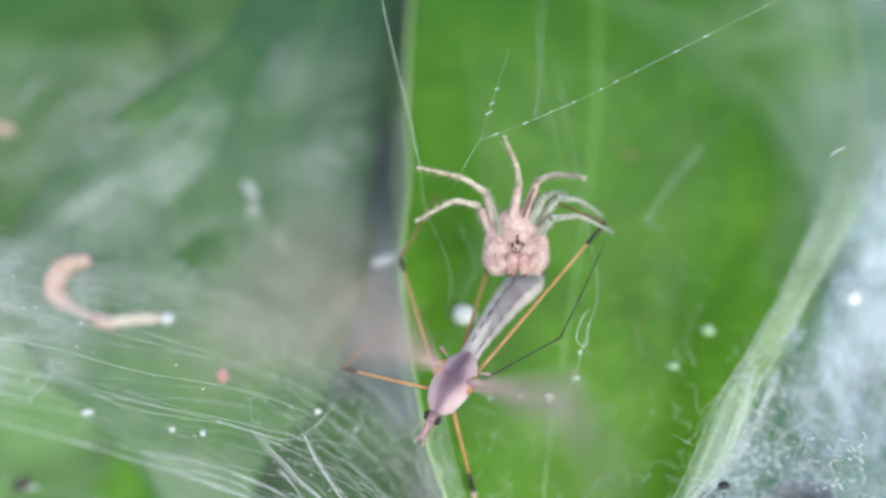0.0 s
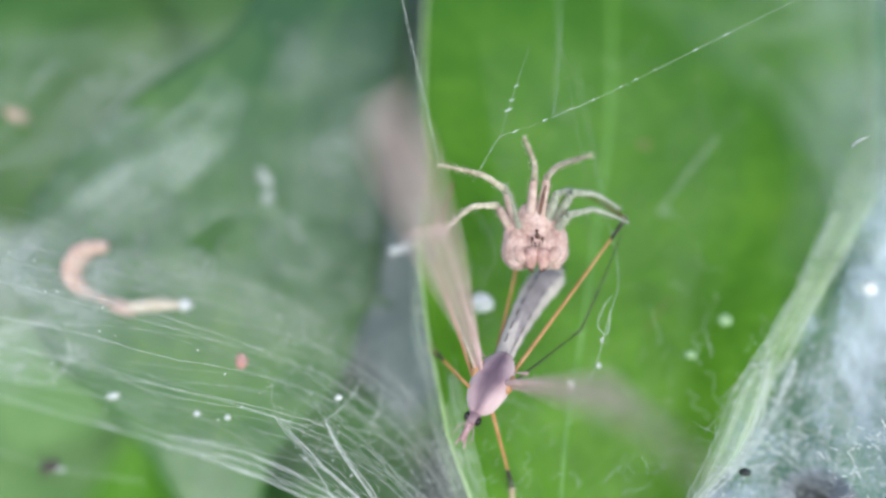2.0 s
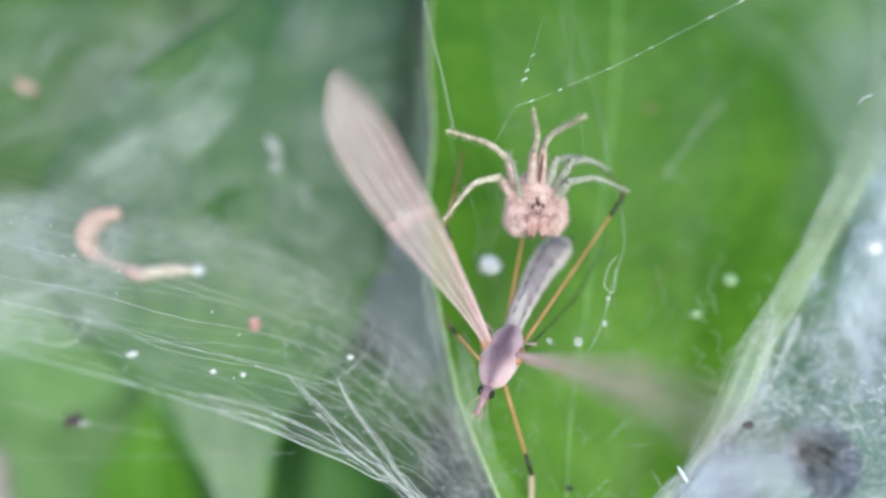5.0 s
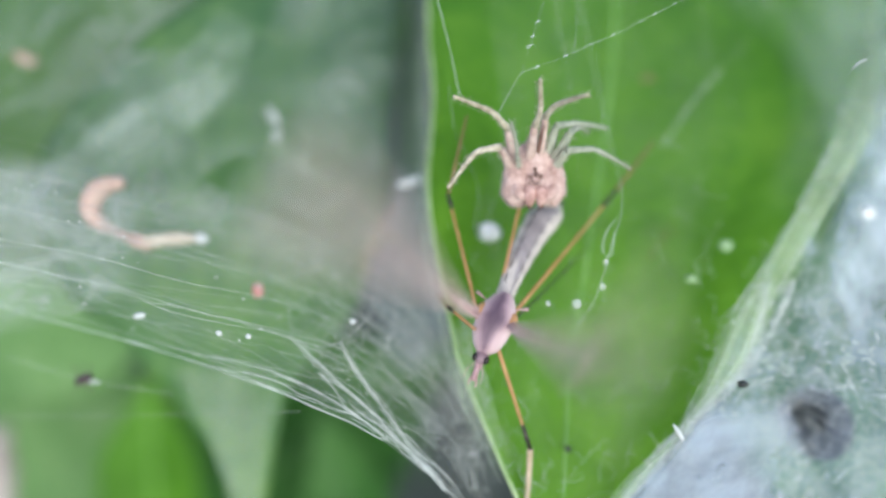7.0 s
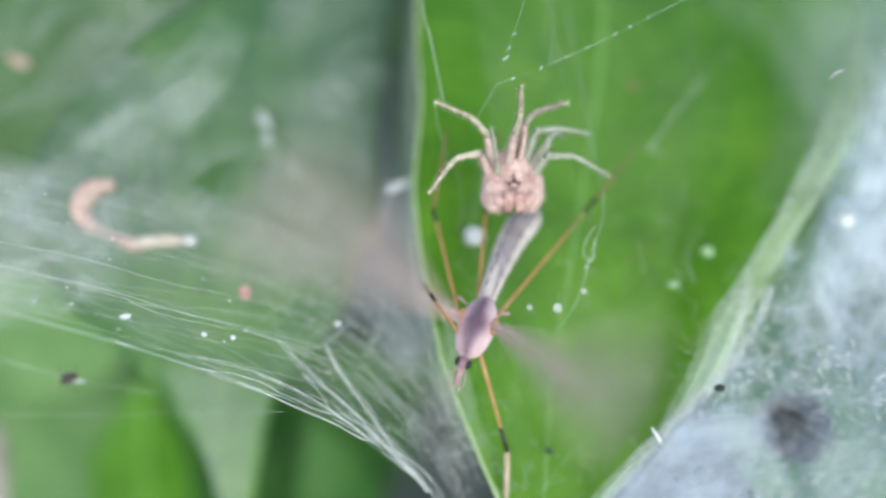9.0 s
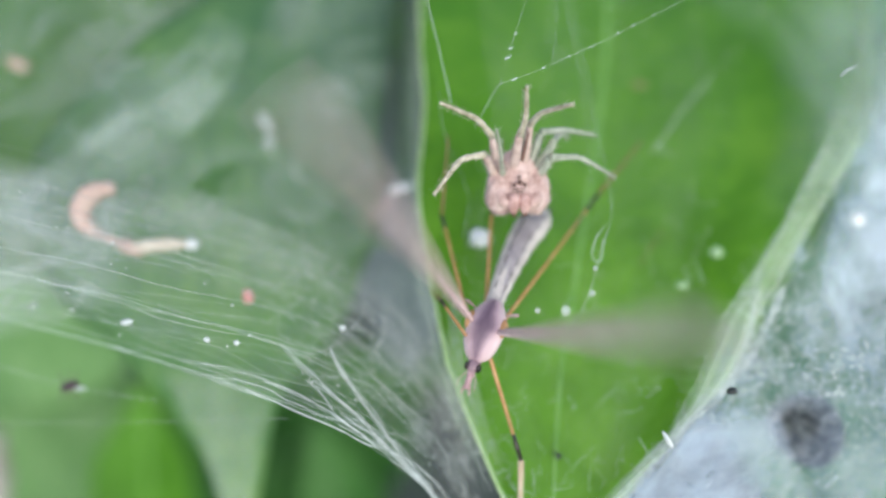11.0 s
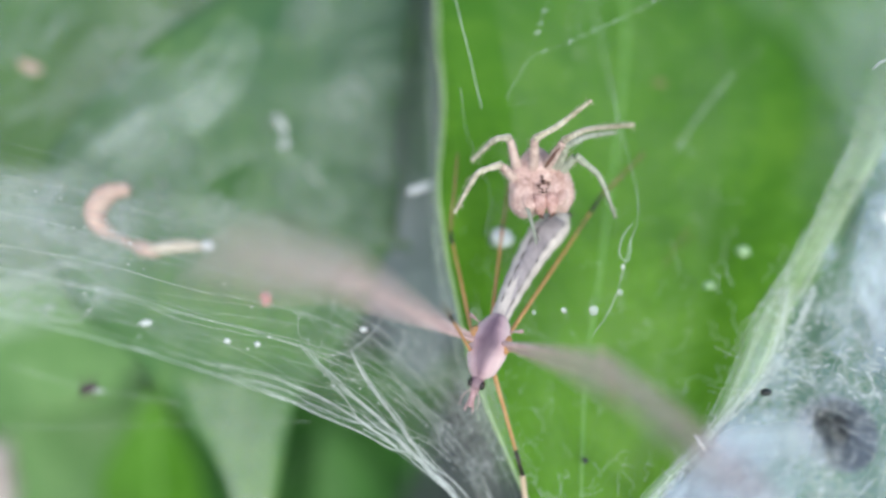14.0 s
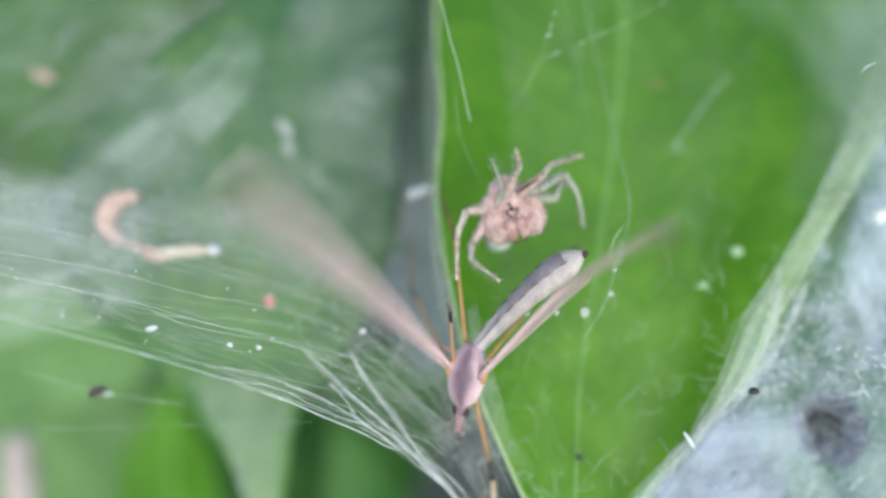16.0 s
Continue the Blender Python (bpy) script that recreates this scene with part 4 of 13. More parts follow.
# ---------------------------------------------------------------- bits caught in the web
def grain(name, label, category, mat, place, radii, rough=0.25, seed=0, turn=0.0, group=""):
    bm = blob(bmesh.new(), (0, 0, 0), radii, rough, seed, 14)
    ob = link_mesh(name, bm, mat)
    ob.matrix_basis = at(*place, 0, 0, turn)
    return tagged(ob, label, category, group)


grain("silk_clot", "round white clot of silk on the leaf", "silk clot", WHITE, (1.55, -4.75, -50.2), (0.8, 0.72, 0.45), 0.45, 1)
grain("silk_clot", "bright white clot in the silk sheet", "silk clot", WHITE, (29.2, -3.5, -49.6), (0.65, 0.55, 0.4), 0.3, 2)
grain("silk_clot", "pale blurred clot on the shaded leaf", "silk clot", CLOT_GREY, (-16.5, 3.4, -60.5), (0.5, 0.5, 0.3), 0.3, 3)
grain("silk_clot", "pale blurred clot on the shaded leaf", "silk clot", CLOT_GREY, (-16.9, 5.2, -61), (0.4, 1.0, 0.3), 0.5, 4, 30)
grain("silk_clot", "small pale clot on the bright leaf", "silk clot", CLOT_DIM, (19.2, -5.9, -50.4), (0.5, 0.42, 0.3), 0.3, 5)
grain("silk_clot", "small pale clot on the bright leaf", "silk clot", CLOT_DIM, (16.1, -8.2, -48.8), (0.42, 0.3, 0.3), 0.4, 6)
grain("silk_clot", "dim pale spot high on the bright leaf", "silk clot", CLOT_DIM, (3.4, 12.6, -63.2), (0.8, 0.9, 0.3), 0.3, 7)
grain("silk_clot", "white clot on the sheet web", "silk clot", WHITE, (-18.9, -8.7, -37.0), (0.34, 0.16, 0.15), 0.3, 8, 10)
grain("silk_clot", "small white clot on the sheet web", "silk clot", WHITE, (-15.0, -10.0, -38.5), (0.18, 0.14, 0.13), 0.3, 9)
grain("silk_clot", "small white clot on the sheet web", "silk clot", WHITE, (-13.3, -10.2, -38.5), (0.16, 0.14, 0.13), 0.3, 10)
grain("silk_clot", "pale clot beside the shaded leaf", "silk clot", WHITE, (-8.0, -10.4, -44.5), (0.24, 0.18, 0.15), 0.3, 11)
grain("silk_clot", "tan blurred clot on the mottled leaf", "silk clot", HUSK, (-41.6, 11.4, -66), (1.2, 0.5, 0.4), 0.5, 12, -20)
grain("red_mite", "tiny red mite on the silk", "mite", RED, (-15.2, -8.7, -48.0), (0.42, 0.55, 0.35), 0.15, 14)
grain("seed_grain", "tiny black grain stuck to the silk", "grain", BLACK, (16.4, -13.8, -40.6), (0.34, 0.22, 0.25), 0.3, 15)
grain("seed_grain", "tiny black grain stuck on the leaf", "grain", BLACK, (6.5, -19.4, -45.0), (0.22, 0.2, 0.2), 0.3, 16)
for place, r in (((6.4, -8.95, -41.8), 0.3), ((8.5, -6.4, -43.0), 0.16), ((8.3, -8.0, -43.0), 0.2), ((2.9, -9.2, -43.0), 0.13), ((4.7, -9.0, -42.4), 0.18)):
    grain("dew_drop", "clear drop of water hanging on a thread", "water drop", DROP, place, (r, r * 1.15, r), 0.06, place[0])

for a, b, k in (((17.3, 13.7, -43), (12.8, 11.4, -43), 2), ((12.8, 11.4, -43), (8.6, 9.3, -43), 3), ((8.6, 9.3, -43), (5.6, 8.0, -43), 2), ((5.6, 8.0, -43), (4.5, 7.5, -42.8), 1), ((3.4, 7.1, -42.6), (3.1, 6.95, -42.5), 1), ((2.75, 8.2, -43), (3.5, 10.4, -43), 3)):
    for i in range(k):
        w = (i + random.uniform(0.1, 0.9)) / k
        place = Vector(a).lerp(Vector(b), w)
        swaying.append(grain("silk_bead", "minute bead of glue on a silk thread", "silk bead", WHITE, place, (random.uniform(0.06, 0.3), 0.035, 0.035), 0.2, i, 28))

grain("leaf_blotch", "faint reddish brown blotch on the bright leaf", "leaf spot", BLOTCH, (16.3, 7.8, -61.0), (0.9, 0.7, 0.2), 0.5, 17, 30)
# shadows that threads cast on the leaf, drawn as thin dark strands
thread([(12.3, -8.9, -53.0), (14.3, -7.6, -53.0), (16.7, -4.6, -53.0)], 0.03, FLY_SHIN, 16, "thin dark line drawn as a thread shadow on the bright leaf")
thread([(13.4, -7.8, -52.0), (14.4, -6.3, -52.0), (15.7, -4.2, -52.0)], 0.03, FLY_SHIN, 16, "thin dark line drawn as a thread shadow on the bright leaf")
thread([(-29.4, -5.8, -47.0), (-27.1, -6.6, -47.0), (-26.5, -8.4, -47.0), (-28.0, -10.0, -47.0), (-30.3, -9.6, -47.0)], 0.045, THREAD_FAINT, 30, "pale curl of silk over the shaded leaf")

# white rod of debris
bm = tube(bmesh.new(), smooth_path([(-1.0, -0.32, 0), (-0.4, -0.1, 0.05), (0.3, 0.1, 0.0), (1.0, 0.36, 0.05)], 10), [0.2, 0.32, 0.36, 0.34, 0.33, 0.35, 0.34, 0.33, 0.3, 0.2], 10)
rod = tagged(link_mesh("plant_fibre", bm, WHITE), "short white plant fibre caught at the leaf edge", "plant fibre")
rod.matrix_basis = at(-4.5, -0.9, -54.4)
bm = tube(bmesh.new(), smooth_path([(-0.7, -0.5, 0), (-0.1, 0.1, 0.05), (0.7, 0.4, 0)], 8), [0.03, 0.08, 0.1, 0.12, 0.1, 0.09, 0.07, 0.03], 8)
rod = tagged(link_mesh("plant_fibre", bm, CLOT_GREY), "thin white sliver caught in the silk", "plant fibre")
rod.matrix_basis = at(24.4, 6.0, -43) @ Matrix.Scale(0.7, 4)
bm = tube(bmesh.new(), smooth_path([(-0.3, 0.5, 0), (0, 0, 0.1), (0.35, -0.55, 0)], 8), [0.04, 0.09, 0.12, 0.15, 0.15, 0.12, 0.1, 0.05], 8)
rod = tagged(link_mesh("plant_fibre", bm, WHITE), "white splinter at the silk's rim", "plant fibre")
rod.matrix_basis = at(12.6, -16.9, -41)

# curled tan husk with a pale tip
husk = thing("curled_husk", at(-24.9, -3.5, -51.0) @ Matrix.Scale(1.2, 4), "curled tan plant husk with a pale tip in the silk", "plant husk")
path = smooth_path([(-0.92, 2.25, -0.4), (-2.17, 1.92, 0), (-2.83, 0.83, 0.2), (-2.42, -0.25, 0.2), (-0.92, -1.08, 0.1), (0.83, -1.75, 0)], 26)
part("husk_body", tube(bmesh.new(), path, [0.26 + 0.42 * math.sin(math.pi * min(1, i / 18)) ** 0.6 * (1 if i < 9 else 0.9) + 0.1 * noise.noise(Vector((i * 0.6, 0, 0))) if i < 22 else 0.5 - 0.04 * (i - 22) for i in range(26)], 12), HUSK, husk)
bm = tube(bmesh.new(), smooth_path([(0.33, -1.58, 0), (2.08, -1.33, 0.1), (3.75, -1.33, 0)], 10), [0.35, 0.42, 0.45, 0.4, 0.42, 0.45, 0.4, 0.36, 0.3, 0.2], 10)
part("husk_tip", bm, HUSK_PALE, husk, "pale tan flared tip")
part("silk_bead", blob(bmesh.new(), (3.92, -1.33, 0), (0.45, 0.36, 0.3), 0.2, 4), WHITE, husk, "pale greenish silk bead")

# small dead bug wrapped in the web
bug = thing("dead_bug", at(-20.6, -11.5, -34.0), "tiny dark dead bug wrapped in silk threads", "bug")
part("bug_body", blob(bmesh.new(), (0, 0, 0), (0.5, 0.26, 0.25), 0.25, 2, 16, Euler((0, 0, radians(20))).to_matrix().to_4x4()), BUG, bug)
for s in (-1, 1):
    for k in range(3):
        part("bug_leg", tube(bmesh.new(), smooth_path([(-0.25 + k * 0.25, 0.1 * s, 0), (-0.35 + k * 0.35, 0.45 * s, 0.15), (-0.5 + k * 0.5, 0.75 * s, 0)], 6), 0.025, 5), BUG, bug)
part("silk_wrap", blob(bmesh.new(), (0.5, -0.15, 0), (0.3, 0.1, 0.1), 0.5, 6), CLOT_GREY, bug, "white silk wrapping")


# ---------------------------------------------------------------- crane fly (x runs to the tail, z to its back)
fly = thing("crane_fly", at(0.5, -8, -41, 0, 0, 52), "slender grey and rosy crane fly held in the web", "crane fly")
bm = bmesh.new()
ab_path = smooth_path([(-0.4, 0, 0), (1.8, 0.12, 0.15), (4.4, 0.15, 0.25), (7.0, 0.02, 0.2), (9.5, -0.55, 0.1)], 30)
ab_r = [0.5 + 0.022 * i if i < 8 else min(1.15, 0.68 + 0.032 * (i - 8)) for i in range(30)]
ab_r[-5:] = [1.1, 1.02, 0.88, 0.62, 0.28]
# rings: the tergites swell a little between joints
ab_r = [r * (1 + 0.035 * math.sin(i * 2 * math.pi / 3.6)) for i, r in enumerate(ab_r)]
abdomen = part("abdomen", tube(bm, ab_path, ab_r, 16, 0.72), FLY_CREAM, fly, "cream flanked abdomen")
abdomen.location = (1.2 * MM, 0, -0.1 * MM)


def along(path, radii, offset, width, lift, a, b, flat=0.72):
    """A narrow strip lying on a tube's back, from index a to b."""
    pts, rad = [], []
    for i in range(a, b):
        p = Vector(path[i])
        off = offset * radii[i]
        pts.append(p + Vector((0, off, radii[i] * flat * math.sqrt(max(0.02, 1 - offset * offset)) + lift)))
        rad.append(max(0.02, width * radii[i]))
    return pts, rad


pts, rad = along(ab_path, ab_r, -0.06, 0.56, -0.1, 1, 27)
part("back_plate", tube(bmesh.new(), pts, rad, 12, 0.22), FLY_GREY, abdomen, "grey dorsal plate")
for off in (-0.58, 0.42):
    bm = bmesh.new()
    for a in range(6, 27, 3):
        pts, rad = along(ab_path, ab_r, off + 0.03 * math.sin(a * 2.1), 0.06, 0.02, a, a + 3)
        tube(bm, pts, [r * f for r, f in zip(rad, (0.6, 1.25, 0.7))], 6, 0.5)
    part("side_line", bm, FLY_DARK, abdomen, "broken dark line along the abdomen")
part("tail_tip", blob(bmesh.new(), (9.55, -0.75, 0.1), (0.26, 0.2, 0.2), 0.2, 3, 12), FLY_DARK, abdomen, "dark tail tip")

bm = blob(bmesh.new(), (-0.1, 0, 0), (2.15, 1.22, 1.1), 0.05, 5, 24)
thorax = part("thorax", bm, FLY_BACK, fly, "rosy thorax with a plum stripe")
part("waist_plate", blob(bmesh.new(), (1.25, 0.0, 0.2), (0.62, 0.5, 0.45), 0.06, 7, 16), FLY_GREY, thorax, "grey waist plate")
for s in (-1, 1):
    part("wing_base", blob(bmesh.new(), (0.25, 1.05 * s, 0.4), (0.62, 0.34, 0.3), 0.2, 8 + s, 14), FLY_ORANGE, thorax, "orange-pink wing base")
    part("haltere", tube(bmesh.new(), [(0.9, 0.6 * s, 0.2), (1.2, 1.2 * s, 0.3), (1.35, 1.6 * s, 0.3), (1.42, 1.75 * s, 0.3)], [0.05, 0.05, 0.12, 0.1], 8), FLY_PINK, thorax)
head = part("head", blob(bmesh.new(), (-2.35, 0, -0.1), (0.6, 0.42, 0.42), 0.05, 9, 18), FLY_STRIPE, fly, "plum head")
for s in (-1, 1):
    part("eye", blob(bmesh.new(), (-2.5, 0.36 * s, 0.0), (0.28, 0.2, 0.28), 0.02, 3, 14), FLY_EYE, head, "black compound eye")
    part("antenna", tube(bmesh.new(), smooth_path([(-2.8, 0.15 * s, 0.1), (-3.4, 0.5 * s, 0.3), (-4.0, 0.55 * s, 0.2)], 10), [0.035, 0.035, 0.033, 0.03, 0.028, 0.025, 0.022, 0.02, 0.018, 0.015], 6), FLY_PINK, head)
    part("palp", tube(bmesh.new(), smooth_path([(-3.5, 0.1 * s, -0.2), (-3.9, 0.22 * s, -0.35), (-4.2, 0.25 * s, -0.5)], 8), 0.06, 6), FLY_PINK, head)
part("snout", tube(bmesh.new(), smooth_path([(-2.7, 0, -0.15), (-3.3, 0.02, -0.2), (-3.9, 0, -0.3)], 10), [0.3, 0.27, 0.24, 0.22, 0.2, 0.2, 0.2, 0.2, 0.18, 0.12], 10), FLY_PINK, head, "rosy snout")


WING_LENGTH, WING_FOLD = 18.8, 9.5


def wing_section(s, c, side):
    """Place on the wing: s from root to tip, c from the leading to the trailing edge."""
    lead = 0.25 + 0.85 * min(1, s * 2.2) ** 0.8 - 1.1 * max(0, s - 0.72) ** 2 * 12
    trail = -0.2 - 2.1 * math.sin(min(1, s * 1.35) * math.pi / 2) ** 1.6 + 2.1 * max(0, (s - 0.74) / 0.26) ** 2.2
    y = (lead * (1 - c) + trail * c) * side
    z = 0.3 * math.sin(s * math.pi) * (1 - c) - 0.4 * s * s * c + 0.06 * math.sin(c * 20)
    return Vector((WING_LENGTH * s, y, z))


def wing_sheet(bm, s0, s1, side, n=22, k=8):
    """Membrane between two sections, its origin at the first; returns the lines of its veins."""
    base = Vector((WING_LENGTH * s0, 0, 0))
    grid = [[bm.verts.new((wing_section(s0 + (s1 - s0) * i / (n - 1), j / k, side) - base) * MM) for j in range(k + 1)] for i in range(n)]
    for i in range(n - 1):
        for j in range(k):
            bm.faces.new((grid[i][j], grid[i][j + 1], grid[i + 1][j + 1], grid[i + 1][j]))
    veins = []
    for c in (0, 2, 3, 5, 7):
        last = n if s1 < 1 else n - 1 - c // 2
        veins.append([Vector(grid[i][c].co) / MM + Vector((0, 0, 0.03)) for i in range(0, last)])
    return veins


def veined_sheet(s0, s1, side, base, n=24):
    """Membrane in one piece with a rolled leading edge and narrow raised veins (second material)."""
    bm = bmesh.new()
    columns = [(0.0, 0.13 * math.cos(a * math.pi / 4), 0.13 * math.sin(a * math.pi / 4), 1) for a in range(-3, 4)]
    for c in (0.2, 0.36, 0.6, 0.84):
        columns += [(c - 0.022, 0, 0, 1), (c, 0, 0.05, 1), (c + 0.022, 0, 0, 0)]
    columns.append((1.0, 0, 0, 0))
    grid = []
    for i in range(n):
        s = s0 + (s1 - s0) * i / (n - 1)
        taper = min(1.0, 4 * (1.02 - s))
        grid.append([bm.verts.new((wing_section(s, c, side) + Vector((0, dy * side * taper, dz * taper)) - base) * MM) for c, dy, dz, _ in columns])
    for i in range(n - 1):
        for j in range(len(columns) - 1):
            face = bm.faces.new((grid[i][j], grid[i][j + 1], grid[i + 1][j + 1], grid[i + 1][j]))
            face.material_index = 1 if columns[j][3] and columns[j + 1][0] - columns[j][0] < 0.03 else 0
    return bm


def make_wing(side):
    """A long narrow wing with its veins, in an inner and an outer half that bends on it; x runs to
    the tip, side +1 puts the leading edge at +y."""
    fold = WING_FOLD / WING_LENGTH
    bm = bmesh.new()
    veins = wing_sheet(bm, 0, fold, side)
    wing = part("wing", bm, WING, fly, "smoky translucent pinkish wing")
    for i, line in enumerate(veins):
        part("vein", tube(bmesh.new(), line[::2] + [line[-1]], 0.15 if i == 0 else 0.05, 6), VEIN, wing, "pinkish brown wing vein")
    outer = part("wing_tip", veined_sheet(fold - 0.05, 1, side, Vector((WING_FOLD, 0, -0.04))), (WING, VEIN), wing, "smoky translucent outer half of the wing")
    outer.location = (WING_FOLD * MM, 0, 0)
    return wing, outer


wing_left, wing_left_tip = make_wing(1)
wing_right, wing_right_tip = make_wing(-1)


def fly_leg(l1, l2, thigh, shank, fine=1.0, band=0.16):
    """A thread-thin leg: thigh with a dark knee, and a finer shin of three joints."""
    n = 16
    bm = tube(bmesh.new(), [(l1 * i / (n - 1), 0, 0.12 * math.sin(math.pi * i / (n - 1))) for i in range(n)], [fine * (0.138 - 0.004 * i if i < 12 else 0.09 + 0.006 * (i - 12)) for i in range(n)], 8)
    leg = part("leg", bm, thigh, fly, "thin orange leg" if thigh is FLY_ORANGE else "thin dark brown leg")
    part("knee", tube(bmesh.new(), [(l1 * (1 - band), 0, 0.06), (l1 * (1 - band * 0.5), 0, 0.04), (l1 + 0.05, 0, 0)], [0.12 * fine, 0.15 * fine, 0.13 * fine], 8), FLY_DARK, leg, "dark knee band")
    bm = tube(bmesh.new(), [(l2 * i / (n - 1), 0, 0.2 * math.sin(math.pi * i / (n - 1))) for i in range(n)], [fine * ((0.2 if shank is FLY_PALE else 0.115) - 0.003 * i - (0.015 if i in (7, 11) else 0)) for i in range(n)], 7)
    shin = part("shin", bm, shank, leg, "pale tan shin" if shank is FLY_PALE else "thin brown shin")
    shin.location = (l1 * MM, 0, 0)
    return leg, shin


fly_legs, fly_legs_shins = [], []
for l1, l2, thigh, shank, fine, band in ((9.4, 5.5, FLY_ORANGE, FLY_SHIN, 0.95, 0.12), (8.2, 6.5, FLY_ORANGE, FLY_SHIN, 1.0, 0.03), (13.2, 5.5, FLY_ORANGE, FLY_SHIN, 0.95, 0.14),
                                   (6.5, 7.0, FLY_DARK, FLY_DARK, 0.5, 0.06), (7.6, 4.5, FLY_ORANGE, FLY_PALE, 1.05, 0.24), (6.0, 4.0, FLY_ORANGE, FLY_SHIN, 0.85, 0.15)):
    a, b = fly_leg(l1, l2, thigh, shank, fine, band)
    fly_legs.append(a), fly_legs_shins.append(b)


# ---------------------------------------------------------------- spider (y from the jaws to the tail, z to its back)
spider = thing("spider", at(4.7, 0, -44.5), "small rosy-tan hairy spider biting the crane fly", "spider")


def bristles(bm, points, normals, length, r=0.012):
    for p, d in zip(points, normals):
        a = Vector(p)
        tube(bm, [a, a + Vector(d).normalized() * length], [r, r * 0.3], 3)


def body_hair(bm, centre, radii, count, length):
    pts, nor = [], []
    for _ in range(count):
        d = Vector((random.gauss(0, 1), random.gauss(0, 1), random.gauss(0, 1))).normalized()
        pts.append(Vector(centre) + Vector([d[i] * radii[i] * 0.98 for i in range(3)]))
        nor.append(d + Vector((random.uniform(-.6, .6), random.uniform(-.3, .9), random.uniform(-.6, .6))))
    bristles(bm, pts, nor, length)
    return bm


random.seed(21)
bm = blob(bmesh.new(), (0, 0.62, -0.15), (1.36, 1.85, 0.95), 0.1, 3, 28)
blob(bm, (0, -0.5, 0.22), (0.95, 1.0, 0.92), 0.08, 4, 24)
for x, y, r in ((-1.25, 0.75, 0.62), (-1.45, 0.2, 0.6), (1.3, 0.75, 0.6), (1.45, 0.2, 0.6), (-0.5, 1.3, 0.5), (0.45, 1.35, 0.5)):
    part("leg_base", blob(bmesh.new(), (x, y, 0.05), (r, r * 1.25, 0.6), 0.12, 30 + int(9 * x), 14), SPIDER_BODY, spider)
shield = part("head_shield", bm, SPIDER_BODY, spider)
for x, y, r in ((0.02, 0.16, 0.15), (-0.3, -0.02, 0.12), (0.34, 0.0, 0.12), (0.0, 0.5, 0.09)):
    part("brow_mark", blob(bmesh.new(), (x, y, 0.95 - 0.12 * abs(x) - 0.12 * y), (r, r * 1.3, 0.2), 0.4, 5 + int(20 * x), 12), SPIDER_BROWN, shield, "brown mark behind the eyes")
part("body_hair", body_hair(bmesh.new(), (0, 0.3, -0.15), (1.28, 1.53, 0.93), 360, 0.32), SPIDER_HAIR, shield, "short pale bristles")
for x, y, r in ((-0.13, 0.0, 0.12), (0.13, 0.0, 0.12), (-0.36, 0.06, 0.1), (0.36, 0.06, 0.1), (-0.16, 0.24, 0.1), (0.17, 0.23, 0.1), (-0.4, 0.3, 0.07), (0.4, 0.3, 0.07)):
    part("eye", blob(bmesh.new(), (0.85 * x, 0.8 * y - 0.44, 1.12 - 0.25 * abs(x)), (0.78 * r, 0.78 * r, r), 0, 0, 12), SPIDER_EYE, shield, "glossy black eye")
for s in (-1, 1):
    bm = tube(bmesh.new(), smooth_path([(0.32 * s, -0.6, 0.95), (0.4 * s, -1.2, 1.05), (0.36 * s, -1.85, 0.85)], 12), [0.3, 0.37, 0.41, 0.43, 0.43, 0.42, 0.41, 0.39, 0.36, 0.33, 0.28, 0.2], 14)
    jaw = part("jaw", bm, SPIDER_JAW, spider, "rosy jaw")
    part("fang", tube(bmesh.new(), smooth_path([(0.42 * s, -1.7, 1.02), (0.36 * s, -1.95, 0.9), (0.12 * s, -2.1, 0.7)], 8), [0.19, 0.18, 0.15, 0.12, 0.08, 0.06, 0.04, 0.02], 8), SPIDER_BROWN, jaw, "dark brown fang")
    bm = tube(bmesh.new(), smooth_path([(0.85 * s, -0.1, 0.4), (1.15 * s, -0.7, 0.75), (0.95 * s, -1.1, 0.9), (0.62 * s, -1.25, 0.9)], 18), [0.3 + 0.12 * math.sin(i / 17 * math.pi) for i in range(18)], 12)
    blob(bm, (1.12 * s, -0.55, 0.15), (1.0, 1.45, 0.86), 0.14, 7 + s, 20)
    palp = part("palp", bm, SPIDER_BODY, spider, "stout rosy palp")
    for q in range(5):
        part("freckle", blob(bmesh.new(), (s * (0.95 + 0.14 * q), -0.9 + 0.17 * ((q * 3) % 5), 0.98 - 0.05 * q), (0.07, 0.06, 0.05), 0.2, q, 8), SPIDER_BROWN, palp, "brown freckle")
    part("palp_hair", body_hair(bmesh.new(), (1.12 * s, -0.6, 0.15), (0.97, 1.31, 0.85), 200, 0.3), SPIDER_HAIR, palp, "short pale bristles")
bm = blob(bmesh.new(), (0, 0.55, -1.7), (1.15, 1.15, 1.0), 0.08, 9, 26)
belly = part("abdomen", bm, SPIDER_BODY, spider, "rosy hairy abdomen")
part("abdomen_hair", body_hair(bmesh.new(), (0, 0.55, -1.7), (1.13, 1.13, 0.98), 260, 0.35), SPIDER_HAIR, belly, "short pale bristles")


def kink(s, bow):
    """Sideways offset of a shin: straight joints with a bend at two fifths."""
    u = s / 0.38 if s < 0.38 else (1 - s) / 0.62
    return bow * 0.9 * (1 - math.sqrt((1 - u) ** 2 + 0.02) + 0.14 * (1 - u))


